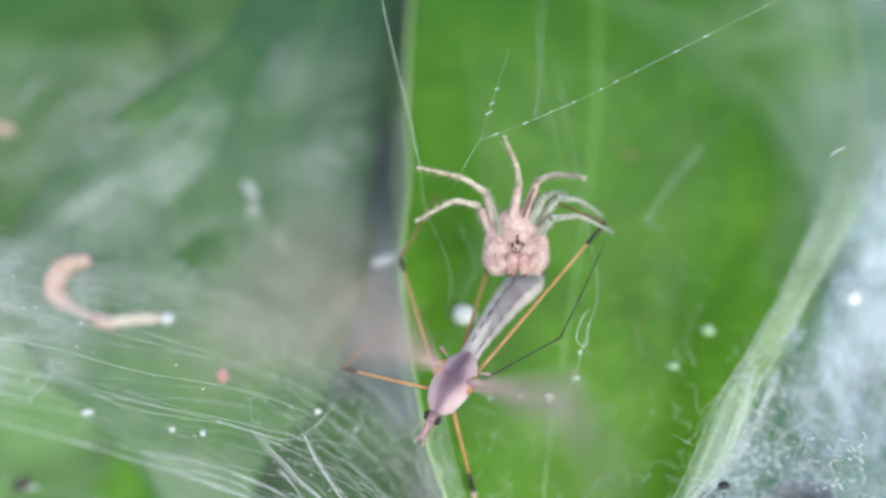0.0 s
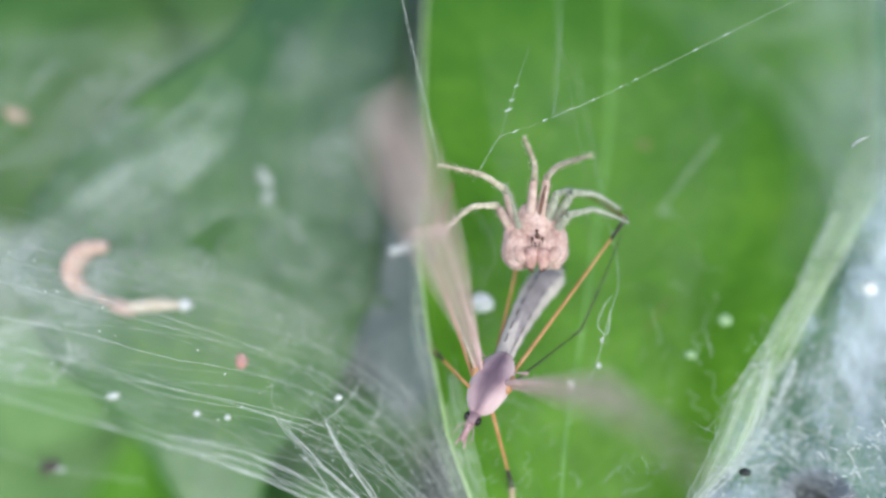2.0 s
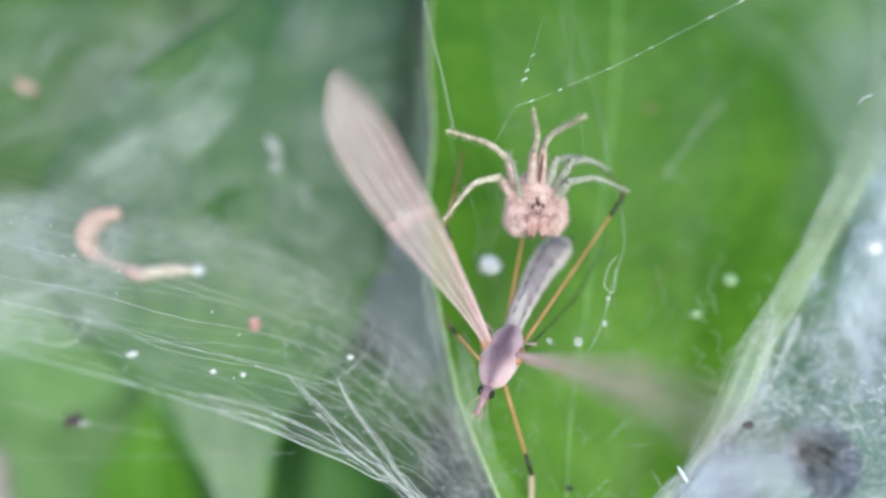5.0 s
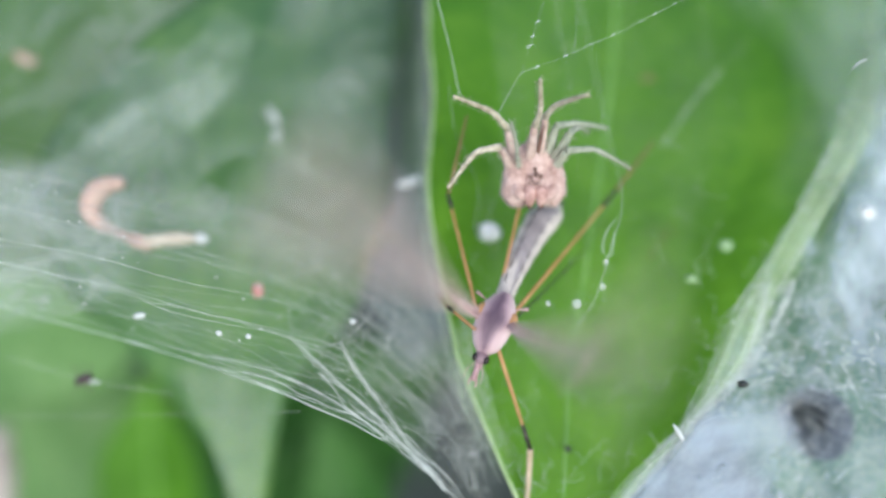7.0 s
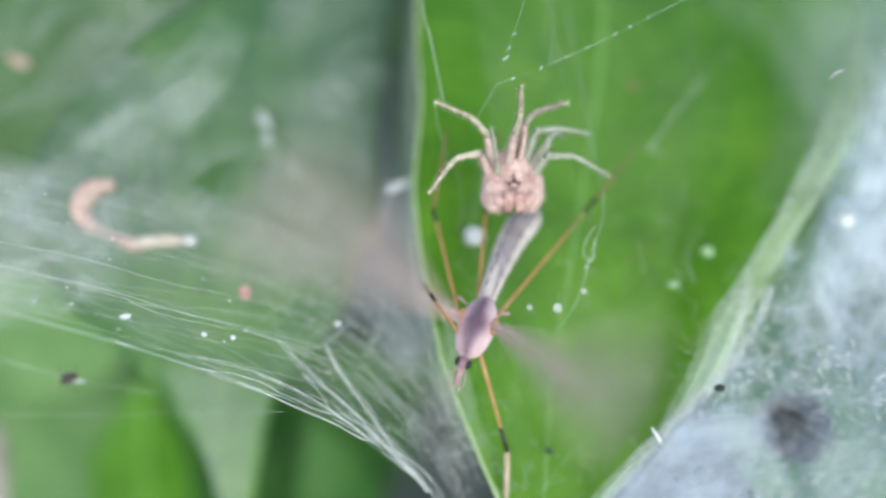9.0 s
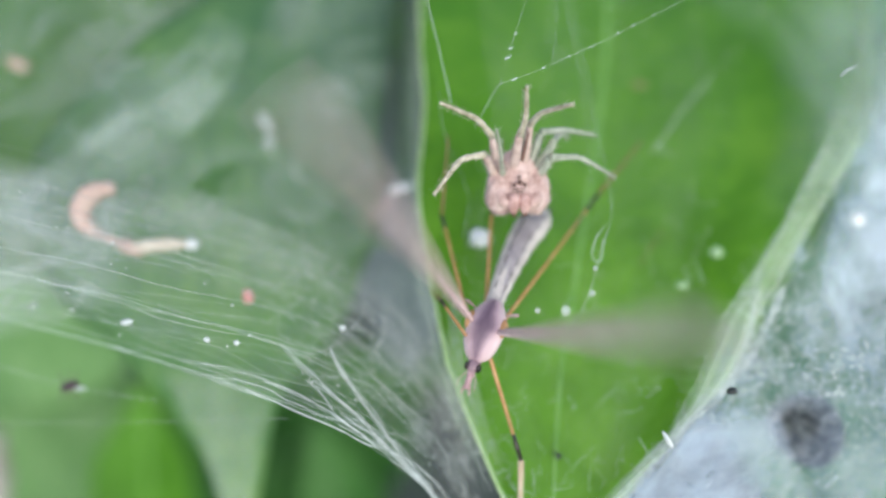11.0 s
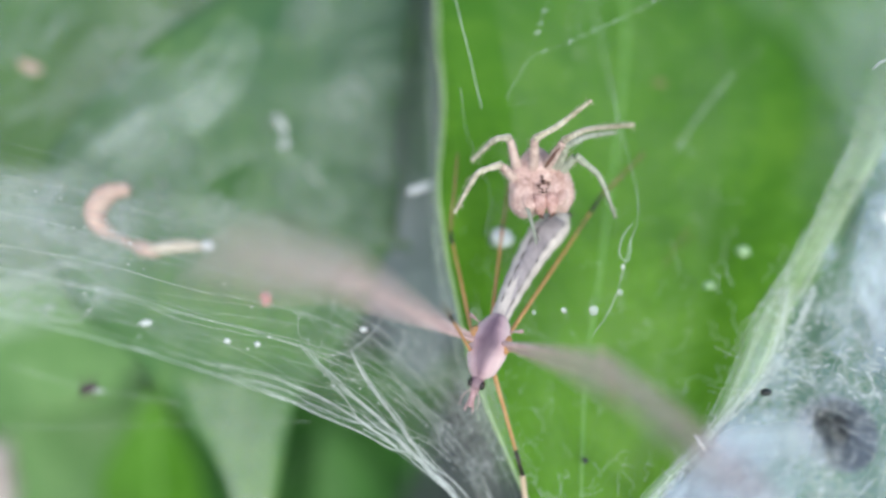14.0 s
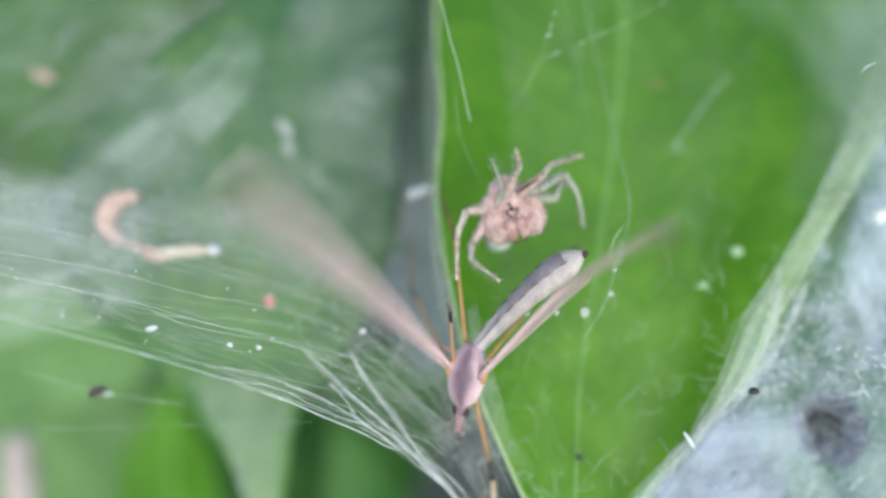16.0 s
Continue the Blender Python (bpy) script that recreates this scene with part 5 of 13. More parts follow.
def leg_hair(bm, length, r, count, bow=0.0):
    for _ in range(count):
        a = random.random() * 2 * math.pi
        x = random.uniform(0.1, 0.98) * length
        p = Vector((x, r * math.cos(a) * 0.8 + kink(x / length, bow), r * math.sin(a) * 0.8))
        tube(bm, [p, p + Vector((0.16, 0.2 * math.cos(a), 0.2 * math.sin(a)))], [0.011, 0.004], 3)
    return bm


def spider_leg(l1, l2, bow, thigh=None, shank=None, fine=1.0):
    """A banded leg: stout thigh, then a tapering shin with its joints and foot."""
    n = 20
    bm = tube(bmesh.new(), [(l1 * i / (n - 1) - 0.1, 0, 0.14 * math.sin(math.pi * i / (n - 1))) for i in range(n)], [fine * (0.44 - 0.2 * (i / (n - 1)) ** 0.8) * (1 - 0.3 * max(0, 1 - i / 4)) for i in range(n)], 12)
    leg = part("leg", bm, thigh or SPIDER_THIGH, spider, "greyish translucent hairy leg" if thigh else "rosy tan hairy leg")
    part("leg_hair", leg_hair(bmesh.new(), l1, 0.34, 90), SPIDER_HAIR, leg, "short pale bristles")
    n = 26
    rad = []
    for i in range(n):
        s = i / (n - 1)
        r = 0.23 - 0.12 * s + 0.03 * noise.noise(Vector((s * 9, l1, l2)))
        for joint in (0.22, 0.6, 0.82):
            r -= 0.05 * math.exp(-((s - joint) / 0.02) ** 2)
        rad.append(max(0.05, r * fine))
    bm = tube(bmesh.new(), [(l2 * i / (n - 1), kink(i / (n - 1), bow), 0.2 * math.sin(math.pi * i / (n - 1))) for i in range(n)], rad, 10)
    leg_hair(bm, l2, 0.2, 90, bow)
    shin = part("shin", bm, shank or SPIDER_LEG, leg, "pale straw-coloured shin with faint bands")
    shin.location = (l1 * MM, 0, 0)
    return leg, shin


spider_legs, spider_legs_shins = [], []
for l1, l2, bow, grey in ((2.75, 5.0, -0.5, 0), (2.5, 5.0, -0.95, 0), (3.25, 4.0, -0.25, 0), (3.45, 4.6, 0.45, 0),
                          (2.9, 4.4, 0.5, 1), (2.4, 4.8, 0.75, 1), (2.0, 3.4, 0.0, 2), (2.85, 4.6, 0.3, 1)):
    a, b = spider_leg(l1, l2, bow, SPIDER_GREY if grey else None, SPIDER_GREY if grey else None, 0.65 if grey == 2 else 1.0)
    spider_legs.append(a), spider_legs_shins.append(b)
# dark streak along the back of one thigh
part("leg_streak", tube(bmesh.new(), [(0.5, 0.1, 0.3), (1.4, 0.12, 0.37), (2.4, 0.1, 0.33), (3.1, 0.05, 0.25)], [0.05, 0.13, 0.12, 0.05], 8), SPIDER_BROWN, spider_legs[3], "dark brown streak")


def motions():
    # the threads that the spider hangs from give way a little as it settles
    give = ((0, 0.00, 0.00, 0), (1, -0.10, -0.30, 0), (2, -0.25, -0.60, 0), (3, -0.10, -0.90, 0), (4, 0.00, -1.20, 0), (6.5, 0.80, -1.00, 0), (7, 0.75, -1.15, 0), (8, 0.00, -1.60, 0), (9, 0.30, -1.40, 0), (11.5, 0.00, -1.50, 0), (12, 0.50, -0.80, -1.5), (12.5, 0.30, 0.20, -3.5), (13, 0.70, 0.60, -4), (13.5, 1.20, 1.00, -4.5), (14.5, 0.80, 0.80, -4.5), (15, 1.60, 1.10, -5), (15.5, 2.10, 1.40, -5), (16, 2.30, 1.30, -5))
    left_give = ((0, 0, 0, 0), (1, -0.1, -0.3, 0), (2, -0.25, -0.6, 0), (3, -0.1, -0.9, 0), (4, 0, -1.2, 0), (6.5, 0.8, -1.0, 0), (7, 0.75, -1.15, 0), (8, 0.7, -1.3, 0), (8.5, 0.55, -1.5, 0), (9, 0.7, -1.1, 0),
                 (11.5, 0.8, -1.0, 0), (12, 0.7, -1.3, 0), (13, 1.0, -1.4, 0), (14, 1.3, -1.6, 0), (14.5, -0.1, -1.5, 0), (15, 1.8, -1.8, 0), (16, 1.0, -2.0, 0))
    for ob in swaying:
        rest = ob.matrix_basis.copy()
        walk(ob, [(t, BASE @ pose(dx * MM, dy * MM, dz * MM) @ BASE.inverted() @ rest) for t, dx, dy, dz in (left_give if ob is swaying[0] else give)])
    drift = ((0, -0.30), (2, -0.40), (4, -0.60), (6.5, -1.40), (8, -1.50), (9, -0.70), (11.5, 0.00), (12.5, 0.30), (13, 0.80), (13.5, 0.70), (14.5, 0.10), (15.5, -0.80), (16, -1.00))
    walk(drifting, [(t, BASE @ pose(dx * MM, 0, 0)) for t, dx in drift])
    walk(abdomen, [
        (0.000, pose(0.00120, 0.00000, -0.00010, 1.1, 18.4, -2.1)),
        (0.500, pose(0.00120, 0.00000, -0.00010, 1.1, 18.8, -2.0)),
        (1.000, pose(0.00120, 0.00000, -0.00010, 0.9, 18.5, -1.7)),
        (1.500, pose(0.00120, 0.00000, -0.00010, -0.7, 19.4, 1.2)),
        (2.000, pose(0.00120, 0.00000, -0.00010, -1.2, 18.6, 2.2)),
        (2.500, pose(0.00120, 0.00000, -0.00010, -0.8, 19.7, 1.4)),
        (3.000, pose(0.00120, 0.00000, -0.00010, -1.0, 17.9, 2.0)),
        (3.500, pose(0.00120, 0.00000, -0.00010, -1.7, 17.4, 3.5)),
        (4.000, pose(0.00120, 0.00000, -0.00010, -0.2, 19.4, 0.5)),
        (5.200, pose(0.00120, 0.00000, -0.00010, 0.4, 18.1, -0.9)),
        (6.500, pose(0.00120, 0.00000, -0.00010, -0.1, 15.7, 0.2)),
        (7.000, pose(0.00120, 0.00000, -0.00010, 0.5, 17.5, -1.2)),
        (7.500, pose(0.00120, 0.00000, -0.00010, 0.7, 17.5, -1.5)),
        (8.000, pose(0.00120, 0.00000, -0.00010, 0.5, 17.7, -1.1)),
        (8.500, pose(0.00120, 0.00000, -0.00010, 0.6, 17.4, -1.5)),
        (9.000, pose(0.00120, 0.00000, -0.00010, 0.2, 17.8, -0.5)),
        (10.300, pose(0.00120, 0.00000, -0.00010, 0.1, 18.0, -0.3)),
        (11.500, pose(0.00120, 0.00000, -0.00010, 1.5, 18.5, -3.5)),
        (12.000, pose(0.00120, 0.00000, -0.00010, 0.9, 18.6, -1.9)),
        (12.500, pose(0.00120, 0.00000, -0.00010, 0.5, 18.3, -1.1)),
        (13.000, pose(0.00120, 0.00000, -0.00010, 0.4, 18.2, -1.0)),
        (13.500, pose(0.00120, 0.00000, -0.00010, 1.0, 17.0, -2.5)),
        (14.000, pose(0.00120, 0.00000, -0.00010, 2.1, 14.2, -7.2)),
        (14.300, pose(0.00120, 0.00000, -0.00010, -21.0, 6.2, -17.1)),
        (14.500, pose(0.00120, 0.00000, -0.00010, -42.5, 3.1, -19.9)),
        (14.750, pose(0.00120, 0.00000, -0.00010, -50.0, 4.0, -23.4)),
        (15.000, pose(0.00120, 0.00000, -0.00010, -49.6, 4.0, -23.5)),
        (15.500, pose(0.00120, 0.00000, -0.00010, -48.6, 9.7, -24.7)),
        (15.800, pose(0.00120, 0.00000, -0.00010, -48.3, 6.7, -32.1)),
        (16.000, pose(0.00120, 0.00000, -0.00010, -51.6, 5.8, -34.6)),
    ])
    walk(fly, [
        (0.000, pose(0.00065, 0.02702, 0.21686, 10.6, -21.7, 56.8)),
        (0.500, pose(0.00051, 0.02695, 0.21678, 10.2, -21.5, 57.3)),
        (1.000, pose(0.00078, 0.02688, 0.21669, 10.0, -21.7, 57.5)),
        (1.500, pose(0.00130, 0.02674, 0.21653, 9.3, -20.5, 58.6)),
        (2.000, pose(0.00160, 0.02648, 0.21622, 8.7, -21.3, 59.3)),
        (2.500, pose(0.00168, 0.02640, 0.21613, 7.8, -21.0, 60.5)),
        (3.000, pose(0.00186, 0.02626, 0.21595, 7.5, -22.6, 60.8)),
        (3.500, pose(0.00199, 0.02611, 0.21578, 6.8, -23.1, 61.7)),
        (4.000, pose(0.00124, 0.02618, 0.21586, 6.1, -22.4, 62.6)),
        (5.200, pose(0.00175, 0.02579, 0.21539, 5.5, -24.3, 63.3)),
        (6.500, pose(0.00171, 0.02545, 0.21499, 4.9, -26.5, 64.0)),
        (7.000, pose(0.00128, 0.02571, 0.21529, 4.1, -25.6, 65.0)),
        (7.500, pose(0.00128, 0.02569, 0.21527, 3.9, -25.8, 65.3)),
        (8.000, pose(0.00132, 0.02564, 0.21522, 3.5, -25.6, 65.8)),
        (8.500, pose(0.00112, 0.02547, 0.21501, 3.3, -26.1, 66.0)),
        (9.000, pose(0.00127, 0.02564, 0.21522, 2.9, -25.5, 66.7)),
        (10.300, pose(0.00152, 0.02562, 0.21520, 2.3, -25.6, 67.5)),
        (11.500, pose(0.00128, 0.02569, 0.21528, 1.8, -26.2, 68.0)),
        (12.000, pose(0.00157, 0.02553, 0.21509, 1.5, -25.8, 68.4)),
        (12.500, pose(0.00177, 0.02548, 0.21503, 1.3, -25.9, 68.7)),
        (13.000, pose(0.00168, 0.02552, 0.21508, 1.4, -25.9, 68.5)),
        (13.500, pose(0.00140, 0.02534, 0.21486, 1.9, -27.3, 67.8)),
        (14.000, pose(0.00004, 0.02508, 0.21455, 3.1, -31.2, 66.2)),
        (14.300, pose(-0.00055, 0.02419, 0.21349, 3.7, -42.6, 65.2)),
        (14.500, pose(-0.00093, 0.02357, 0.21275, 4.0, -49.6, 64.8)),
        (14.750, pose(-0.00154, 0.02318, 0.21229, 7.0, -48.3, 60.7)),
        (15.000, pose(-0.00165, 0.02280, 0.21183, 9.9, -47.2, 56.6)),
        (15.500, pose(-0.00092, 0.02339, 0.21254, 4.7, -39.4, 63.9)),
        (15.800, pose(-0.00126, 0.02384, 0.21307, 0.3, -42.8, 70.0)),
        (16.000, pose(-0.00104, 0.02396, 0.21322, -1.4, -51.1, 72.3)),
    ])
    walk(wing_left, [
        (0.000, pose(0.00010, 0.00100, 0.00050, 144.6, -56.5, 108.3)),
        (0.033, pose(0.00010, 0.00100, 0.00050, 162.9, -19.3, 167.4)),
        (0.067, pose(0.00010, 0.00100, 0.00050, 141.7, -42.9, 141.4)),
        (0.133, pose(0.00010, 0.00100, 0.00050, 131.2, -72.0, 113.1)),
        (0.200, pose(0.00010, 0.00100, 0.00050, 146.0, -30.0, 83.4)),
        (0.300, pose(0.00010, 0.00100, 0.00050, 111.6, -65.9, 112.6)),
        (0.367, pose(0.00010, 0.00100, 0.00050, 137.2, -28.8, 69.4)),
        (0.467, pose(0.00010, 0.00100, 0.00050, 138.0, -34.9, 44.0)),
        (0.500, pose(0.00010, 0.00100, 0.00050, 129.6, -44.2, 65.4)),
        (0.533, pose(0.00010, 0.00100, 0.00050, 115.5, -50.1, 91.9)),
        (0.633, pose(0.00010, 0.00100, 0.00050, 115.1, -56.4, 83.8)),
        (0.700, pose(0.00010, 0.00100, 0.00050, 137.5, -14.1, 46.7)),
        (0.800, pose(0.00010, 0.00100, 0.00050, 106.3, -55.2, 93.7)),
        (0.867, pose(0.00010, 0.00100, 0.00050, 133.0, -14.7, 47.5)),
        (0.967, pose(0.00010, 0.00100, 0.00050, 127.5, -17.8, 52.4)),
        (1.000, pose(0.00010, 0.00100, 0.00050, 123.9, -31.3, 63.4)),
        (1.033, pose(0.00010, 0.00100, 0.00050, 116.1, -43.8, 77.6)),
        (1.133, pose(0.00010, 0.00100, 0.00050, 112.2, -53.5, 83.9)),
        (1.200, pose(0.00010, 0.00100, 0.00050, 133.8, -14.0, 49.0)),
        (1.300, pose(0.00010, 0.00100, 0.00050, 110.7, -53.6, 85.7)),
        (1.367, pose(0.00010, 0.00100, 0.00050, 138.8, -15.3, 44.1)),
        (1.467, pose(0.00010, 0.00100, 0.00050, 143.5, -44.6, 33.0)),
        (1.500, pose(0.00010, 0.00100, 0.00050, 132.5, -40.7, 56.1)),
        (1.533, pose(0.00010, 0.00100, 0.00050, 124.7, -34.1, 76.4)),
        (1.633, pose(0.00010, 0.00100, 0.00050, 119.3, -56.5, 74.0)),
        (1.700, pose(0.00010, 0.00100, 0.00050, 142.5, -17.3, 39.8)),
        (1.800, pose(0.00010, 0.00100, 0.00050, 115.0, -65.6, 78.4)),
        (1.867, pose(0.00010, 0.00100, 0.00050, 142.1, -18.6, 41.7)),
        (1.967, pose(0.00010, 0.00100, 0.00050, 141.8, -33.4, 33.5)),
        (2.000, pose(0.00010, 0.00100, 0.00050, 134.9, -44.6, 50.9)),
        (2.033, pose(0.00010, 0.00100, 0.00050, 121.4, -53.2, 74.2)),
        (2.133, pose(0.00010, 0.00100, 0.00050, 113.8, -67.4, 70.5)),
        (2.200, pose(0.00010, 0.00100, 0.00050, 136.9, -30.5, 34.6)),
        (2.300, pose(0.00010, 0.00100, 0.00050, 75.0, -66.6, 99.2)),
        (2.367, pose(0.00010, 0.00100, 0.00050, 133.4, -45.6, 25.7)),
        (2.467, pose(0.00010, 0.00100, 0.00050, 130.3, -58.8, 11.4)),
        (2.500, pose(0.00010, 0.00100, 0.00050, 115.4, -64.2, 40.1)),
        (2.533, pose(0.00010, 0.00100, 0.00050, 94.5, -65.2, 74.7)),
        (2.633, pose(0.00010, 0.00100, 0.00050, 68.3, -71.0, 108.3)),
        (2.700, pose(0.00010, 0.00100, 0.00050, 147.5, -29.8, 34.5)),
        (2.800, pose(0.00010, 0.00100, 0.00050, 137.3, -68.7, 66.0)),
        (2.867, pose(0.00010, 0.00100, 0.00050, 159.3, -21.5, 58.2)),
        (2.967, pose(0.00010, 0.00100, 0.00050, 171.4, 6.7, 16.5)),
        (3.000, pose(0.00010, 0.00100, 0.00050, 168.1, -38.7, 64.0)),
        (3.033, pose(0.00010, 0.00100, 0.00050, 103.8, -51.9, 159.0)),
        (3.133, pose(0.00010, 0.00100, 0.00050, 171.0, -60.6, 55.5)),
        (3.200, pose(0.00010, 0.00100, 0.00050, 160.7, -7.5, 62.4)),
        (3.300, pose(0.00010, 0.00100, 0.00050, 155.0, -60.0, 62.0)),
        (3.367, pose(0.00010, 0.00100, 0.00050, 153.2, -5.4, 50.5)),
        (3.467, pose(0.00010, 0.00100, 0.00050, 149.7, -28.9, 45.3)),
        (3.500, pose(0.00010, 0.00100, 0.00050, 145.4, -27.1, 55.4)),
        (3.533, pose(0.00010, 0.00100, 0.00050, 141.6, -24.7, 65.1)),
        (3.633, pose(0.00010, 0.00100, 0.00050, 148.7, -57.1, 61.7)),
        (3.700, pose(0.00010, 0.00100, 0.00050, 158.6, -2.1, 52.0)),
        (3.800, pose(0.00010, 0.00100, 0.00050, 159.1, -57.2, 59.4)),
        (3.867, pose(0.00010, 0.00100, 0.00050, 167.5, -6.2, 56.7)),
        (3.967, pose(0.00010, 0.00100, 0.00050, 178.8, -8.8, 23.2)),
        (4.000, pose(0.00010, 0.00100, 0.00050, 171.7, -35.3, 54.2)),
        (4.033, pose(0.00010, 0.00100, 0.00050, 141.2, -51.6, 103.9)),
        (4.133, pose(0.00010, 0.00100, 0.00050, 175.4, -53.9, 50.5)),
        (4.200, pose(0.00010, 0.00100, 0.00050, 171.9, -6.8, 61.5)),
        (4.300, pose(0.00010, 0.00100, 0.00050, -178.8, -50.6, 43.0)),
        (4.367, pose(0.00010, 0.00100, 0.00050, 171.9, -13.2, 57.4)),
        (4.467, pose(0.00010, 0.00100, 0.00050, -178.5, -52.9, 43.5)),
        (4.533, pose(0.00010, 0.00100, 0.00050, 172.9, -6.1, 56.1)),
        (4.633, pose(0.00010, 0.00100, 0.00050, 175.5, -56.8, 51.8)),
        (4.700, pose(0.00010, 0.00100, 0.00050, 172.6, -7.5, 58.5)),
        (4.800, pose(0.00010, 0.00100, 0.00050, -174.2, -59.9, 40.8)),
        (4.867, pose(0.00010, 0.00100, 0.00050, 171.7, -9.3, 63.4)),
        (4.967, pose(0.00010, 0.00100, 0.00050, 176.2, -51.2, 51.3)),
        (5.033, pose(0.00010, 0.00100, 0.00050, 173.0, -8.2, 57.4)),
        (5.133, pose(0.00010, 0.00100, 0.00050, 178.7, -49.0, 48.2)),
        (5.200, pose(0.00010, 0.00100, 0.00050, 173.1, -7.3, 58.4)),
        (5.300, pose(0.00010, 0.00100, 0.00050, -178.4, -46.2, 44.2)),
        (5.367, pose(0.00010, 0.00100, 0.00050, 171.8, -10.3, 64.3)),
        (5.467, pose(0.00010, 0.00100, 0.00050, 179.7, -57.8, 49.2)),
        (5.533, pose(0.00010, 0.00100, 0.00050, 172.9, -8.0, 61.5)),
        (5.633, pose(0.00010, 0.00100, 0.00050, -178.7, -53.5, 47.0)),
        (5.700, pose(0.00010, 0.00100, 0.00050, 173.2, -5.9, 62.3)),
        (5.800, pose(0.00010, 0.00100, 0.00050, -178.7, -57.1, 48.1)),
        (5.867, pose(0.00010, 0.00100, 0.00050, 173.1, -7.1, 63.4)),
        (5.967, pose(0.00010, 0.00100, 0.00050, 178.6, -46.5, 50.4)),
        (6.033, pose(0.00010, 0.00100, 0.00050, 174.6, 1.1, 61.6)),
        (6.133, pose(0.00010, 0.00100, 0.00050, 176.9, -50.2, 53.6)),
        (6.200, pose(0.00010, 0.00100, 0.00050, 173.6, -6.2, 63.1)),
        (6.300, pose(0.00010, 0.00100, 0.00050, -179.7, -42.1, 48.0)),
        (6.367, pose(0.00010, 0.00100, 0.00050, 174.4, -2.9, 59.8)),
        (6.467, pose(0.00010, 0.00100, 0.00050, 178.9, -27.6, 44.4)),
        (6.500, pose(0.00010, 0.00100, 0.00050, 174.2, -26.4, 57.5)),
        (6.533, pose(0.00010, 0.00100, 0.00050, 169.9, -24.4, 70.2)),
        (6.633, pose(0.00010, 0.00100, 0.00050, 139.2, -57.7, 64.8)),
        (6.700, pose(0.00010, 0.00100, 0.00050, 129.0, -24.7, 33.2)),
        (6.800, pose(0.00010, 0.00100, 0.00050, 50.5, -48.6, 102.0)),
        (6.867, pose(0.00010, 0.00100, 0.00050, 61.3, -59.1, 49.3)),
        (6.967, pose(0.00010, 0.00100, 0.00050, 19.8, -46.7, 26.7)),
        (7.000, pose(0.00010, 0.00100, 0.00050, -1.4, -49.4, 88.3)),
        (7.033, pose(0.00010, 0.00100, 0.00050, -14.7, -38.6, 143.5)),
        (7.133, pose(0.00010, 0.00100, 0.00050, 0.5, -25.0, 106.1)),
        (7.200, pose(0.00010, 0.00100, 0.00050, 38.0, -60.7, 68.9)),
        (7.300, pose(0.00010, 0.00100, 0.00050, 15.2, -27.9, 114.6)),
        (7.367, pose(0.00010, 0.00100, 0.00050, 58.7, -56.6, 69.8)),
        (7.467, pose(0.00010, 0.00100, 0.00050, 39.8, -36.7, 130.7)),
        (7.500, pose(0.00010, 0.00100, 0.00050, 42.0, -47.6, 103.2)),
        (7.533, pose(0.00010, 0.00100, 0.00050, 53.5, -56.1, 68.2)),
        (7.633, pose(0.00010, 0.00100, 0.00050, 43.5, -46.4, 129.7)),
        (7.700, pose(0.00010, 0.00100, 0.00050, 112.2, -42.1, 65.4)),
        (7.800, pose(0.00010, 0.00100, 0.00050, 80.9, -62.1, 128.0)),
        (7.867, pose(0.00010, 0.00100, 0.00050, 150.0, -26.0, 69.7)),
        (7.967, pose(0.00010, 0.00100, 0.00050, 175.2, -14.0, 12.5)),
        (8.000, pose(0.00010, 0.00100, 0.00050, 167.8, -45.7, 71.3)),
        (8.033, pose(0.00010, 0.00100, 0.00050, 119.9, -47.8, 162.2)),
        (8.133, pose(0.00010, 0.00100, 0.00050, 151.5, -60.4, 74.5)),
        (8.200, pose(0.00010, 0.00100, 0.00050, 148.0, -11.9, 55.2)),
        (8.300, pose(0.00010, 0.00100, 0.00050, 122.5, -48.9, 74.6)),
        (8.367, pose(0.00010, 0.00100, 0.00050, 126.0, -12.6, 37.9)),
        (8.467, pose(0.00010, 0.00100, 0.00050, 108.8, -28.6, 43.5)),
        (8.500, pose(0.00010, 0.00100, 0.00050, 105.7, -28.0, 52.0)),
        (8.533, pose(0.00010, 0.00100, 0.00050, 102.7, -27.1, 60.3)),
        (8.633, pose(0.00010, 0.00100, 0.00050, 74.6, -39.8, 77.8)),
        (8.700, pose(0.00010, 0.00100, 0.00050, 96.3, -39.1, 20.4)),
        (8.800, pose(0.00010, 0.00100, 0.00050, 31.2, -31.7, 92.3)),
        (8.867, pose(0.00010, 0.00100, 0.00050, 54.6, -62.4, 40.7)),
        (8.967, pose(0.00010, 0.00100, 0.00050, 25.2, -53.8, 18.0)),
        (9.000, pose(0.00010, 0.00100, 0.00050, -3.3, -52.1, 88.7)),
        (9.033, pose(0.00010, 0.00100, 0.00050, -12.3, -36.2, 142.9)),
        (9.133, pose(0.00010, 0.00100, 0.00050, -2.2, -25.2, 95.8)),
        (9.200, pose(0.00010, 0.00100, 0.00050, 25.7, -68.2, 64.4)),
        (9.300, pose(0.00010, 0.00100, 0.00050, 5.3, -31.6, 94.5)),
        (9.367, pose(0.00010, 0.00100, 0.00050, 63.2, -67.2, 31.4)),
        (9.467, pose(0.00010, 0.00100, 0.00050, 12.5, -37.8, 94.1)),
        (9.533, pose(0.00010, 0.00100, 0.00050, 71.3, -63.3, 28.4)),
        (9.633, pose(0.00010, 0.00100, 0.00050, 19.1, -30.7, 97.4)),
        (9.700, pose(0.00010, 0.00100, 0.00050, 61.9, -56.8, 44.5)),
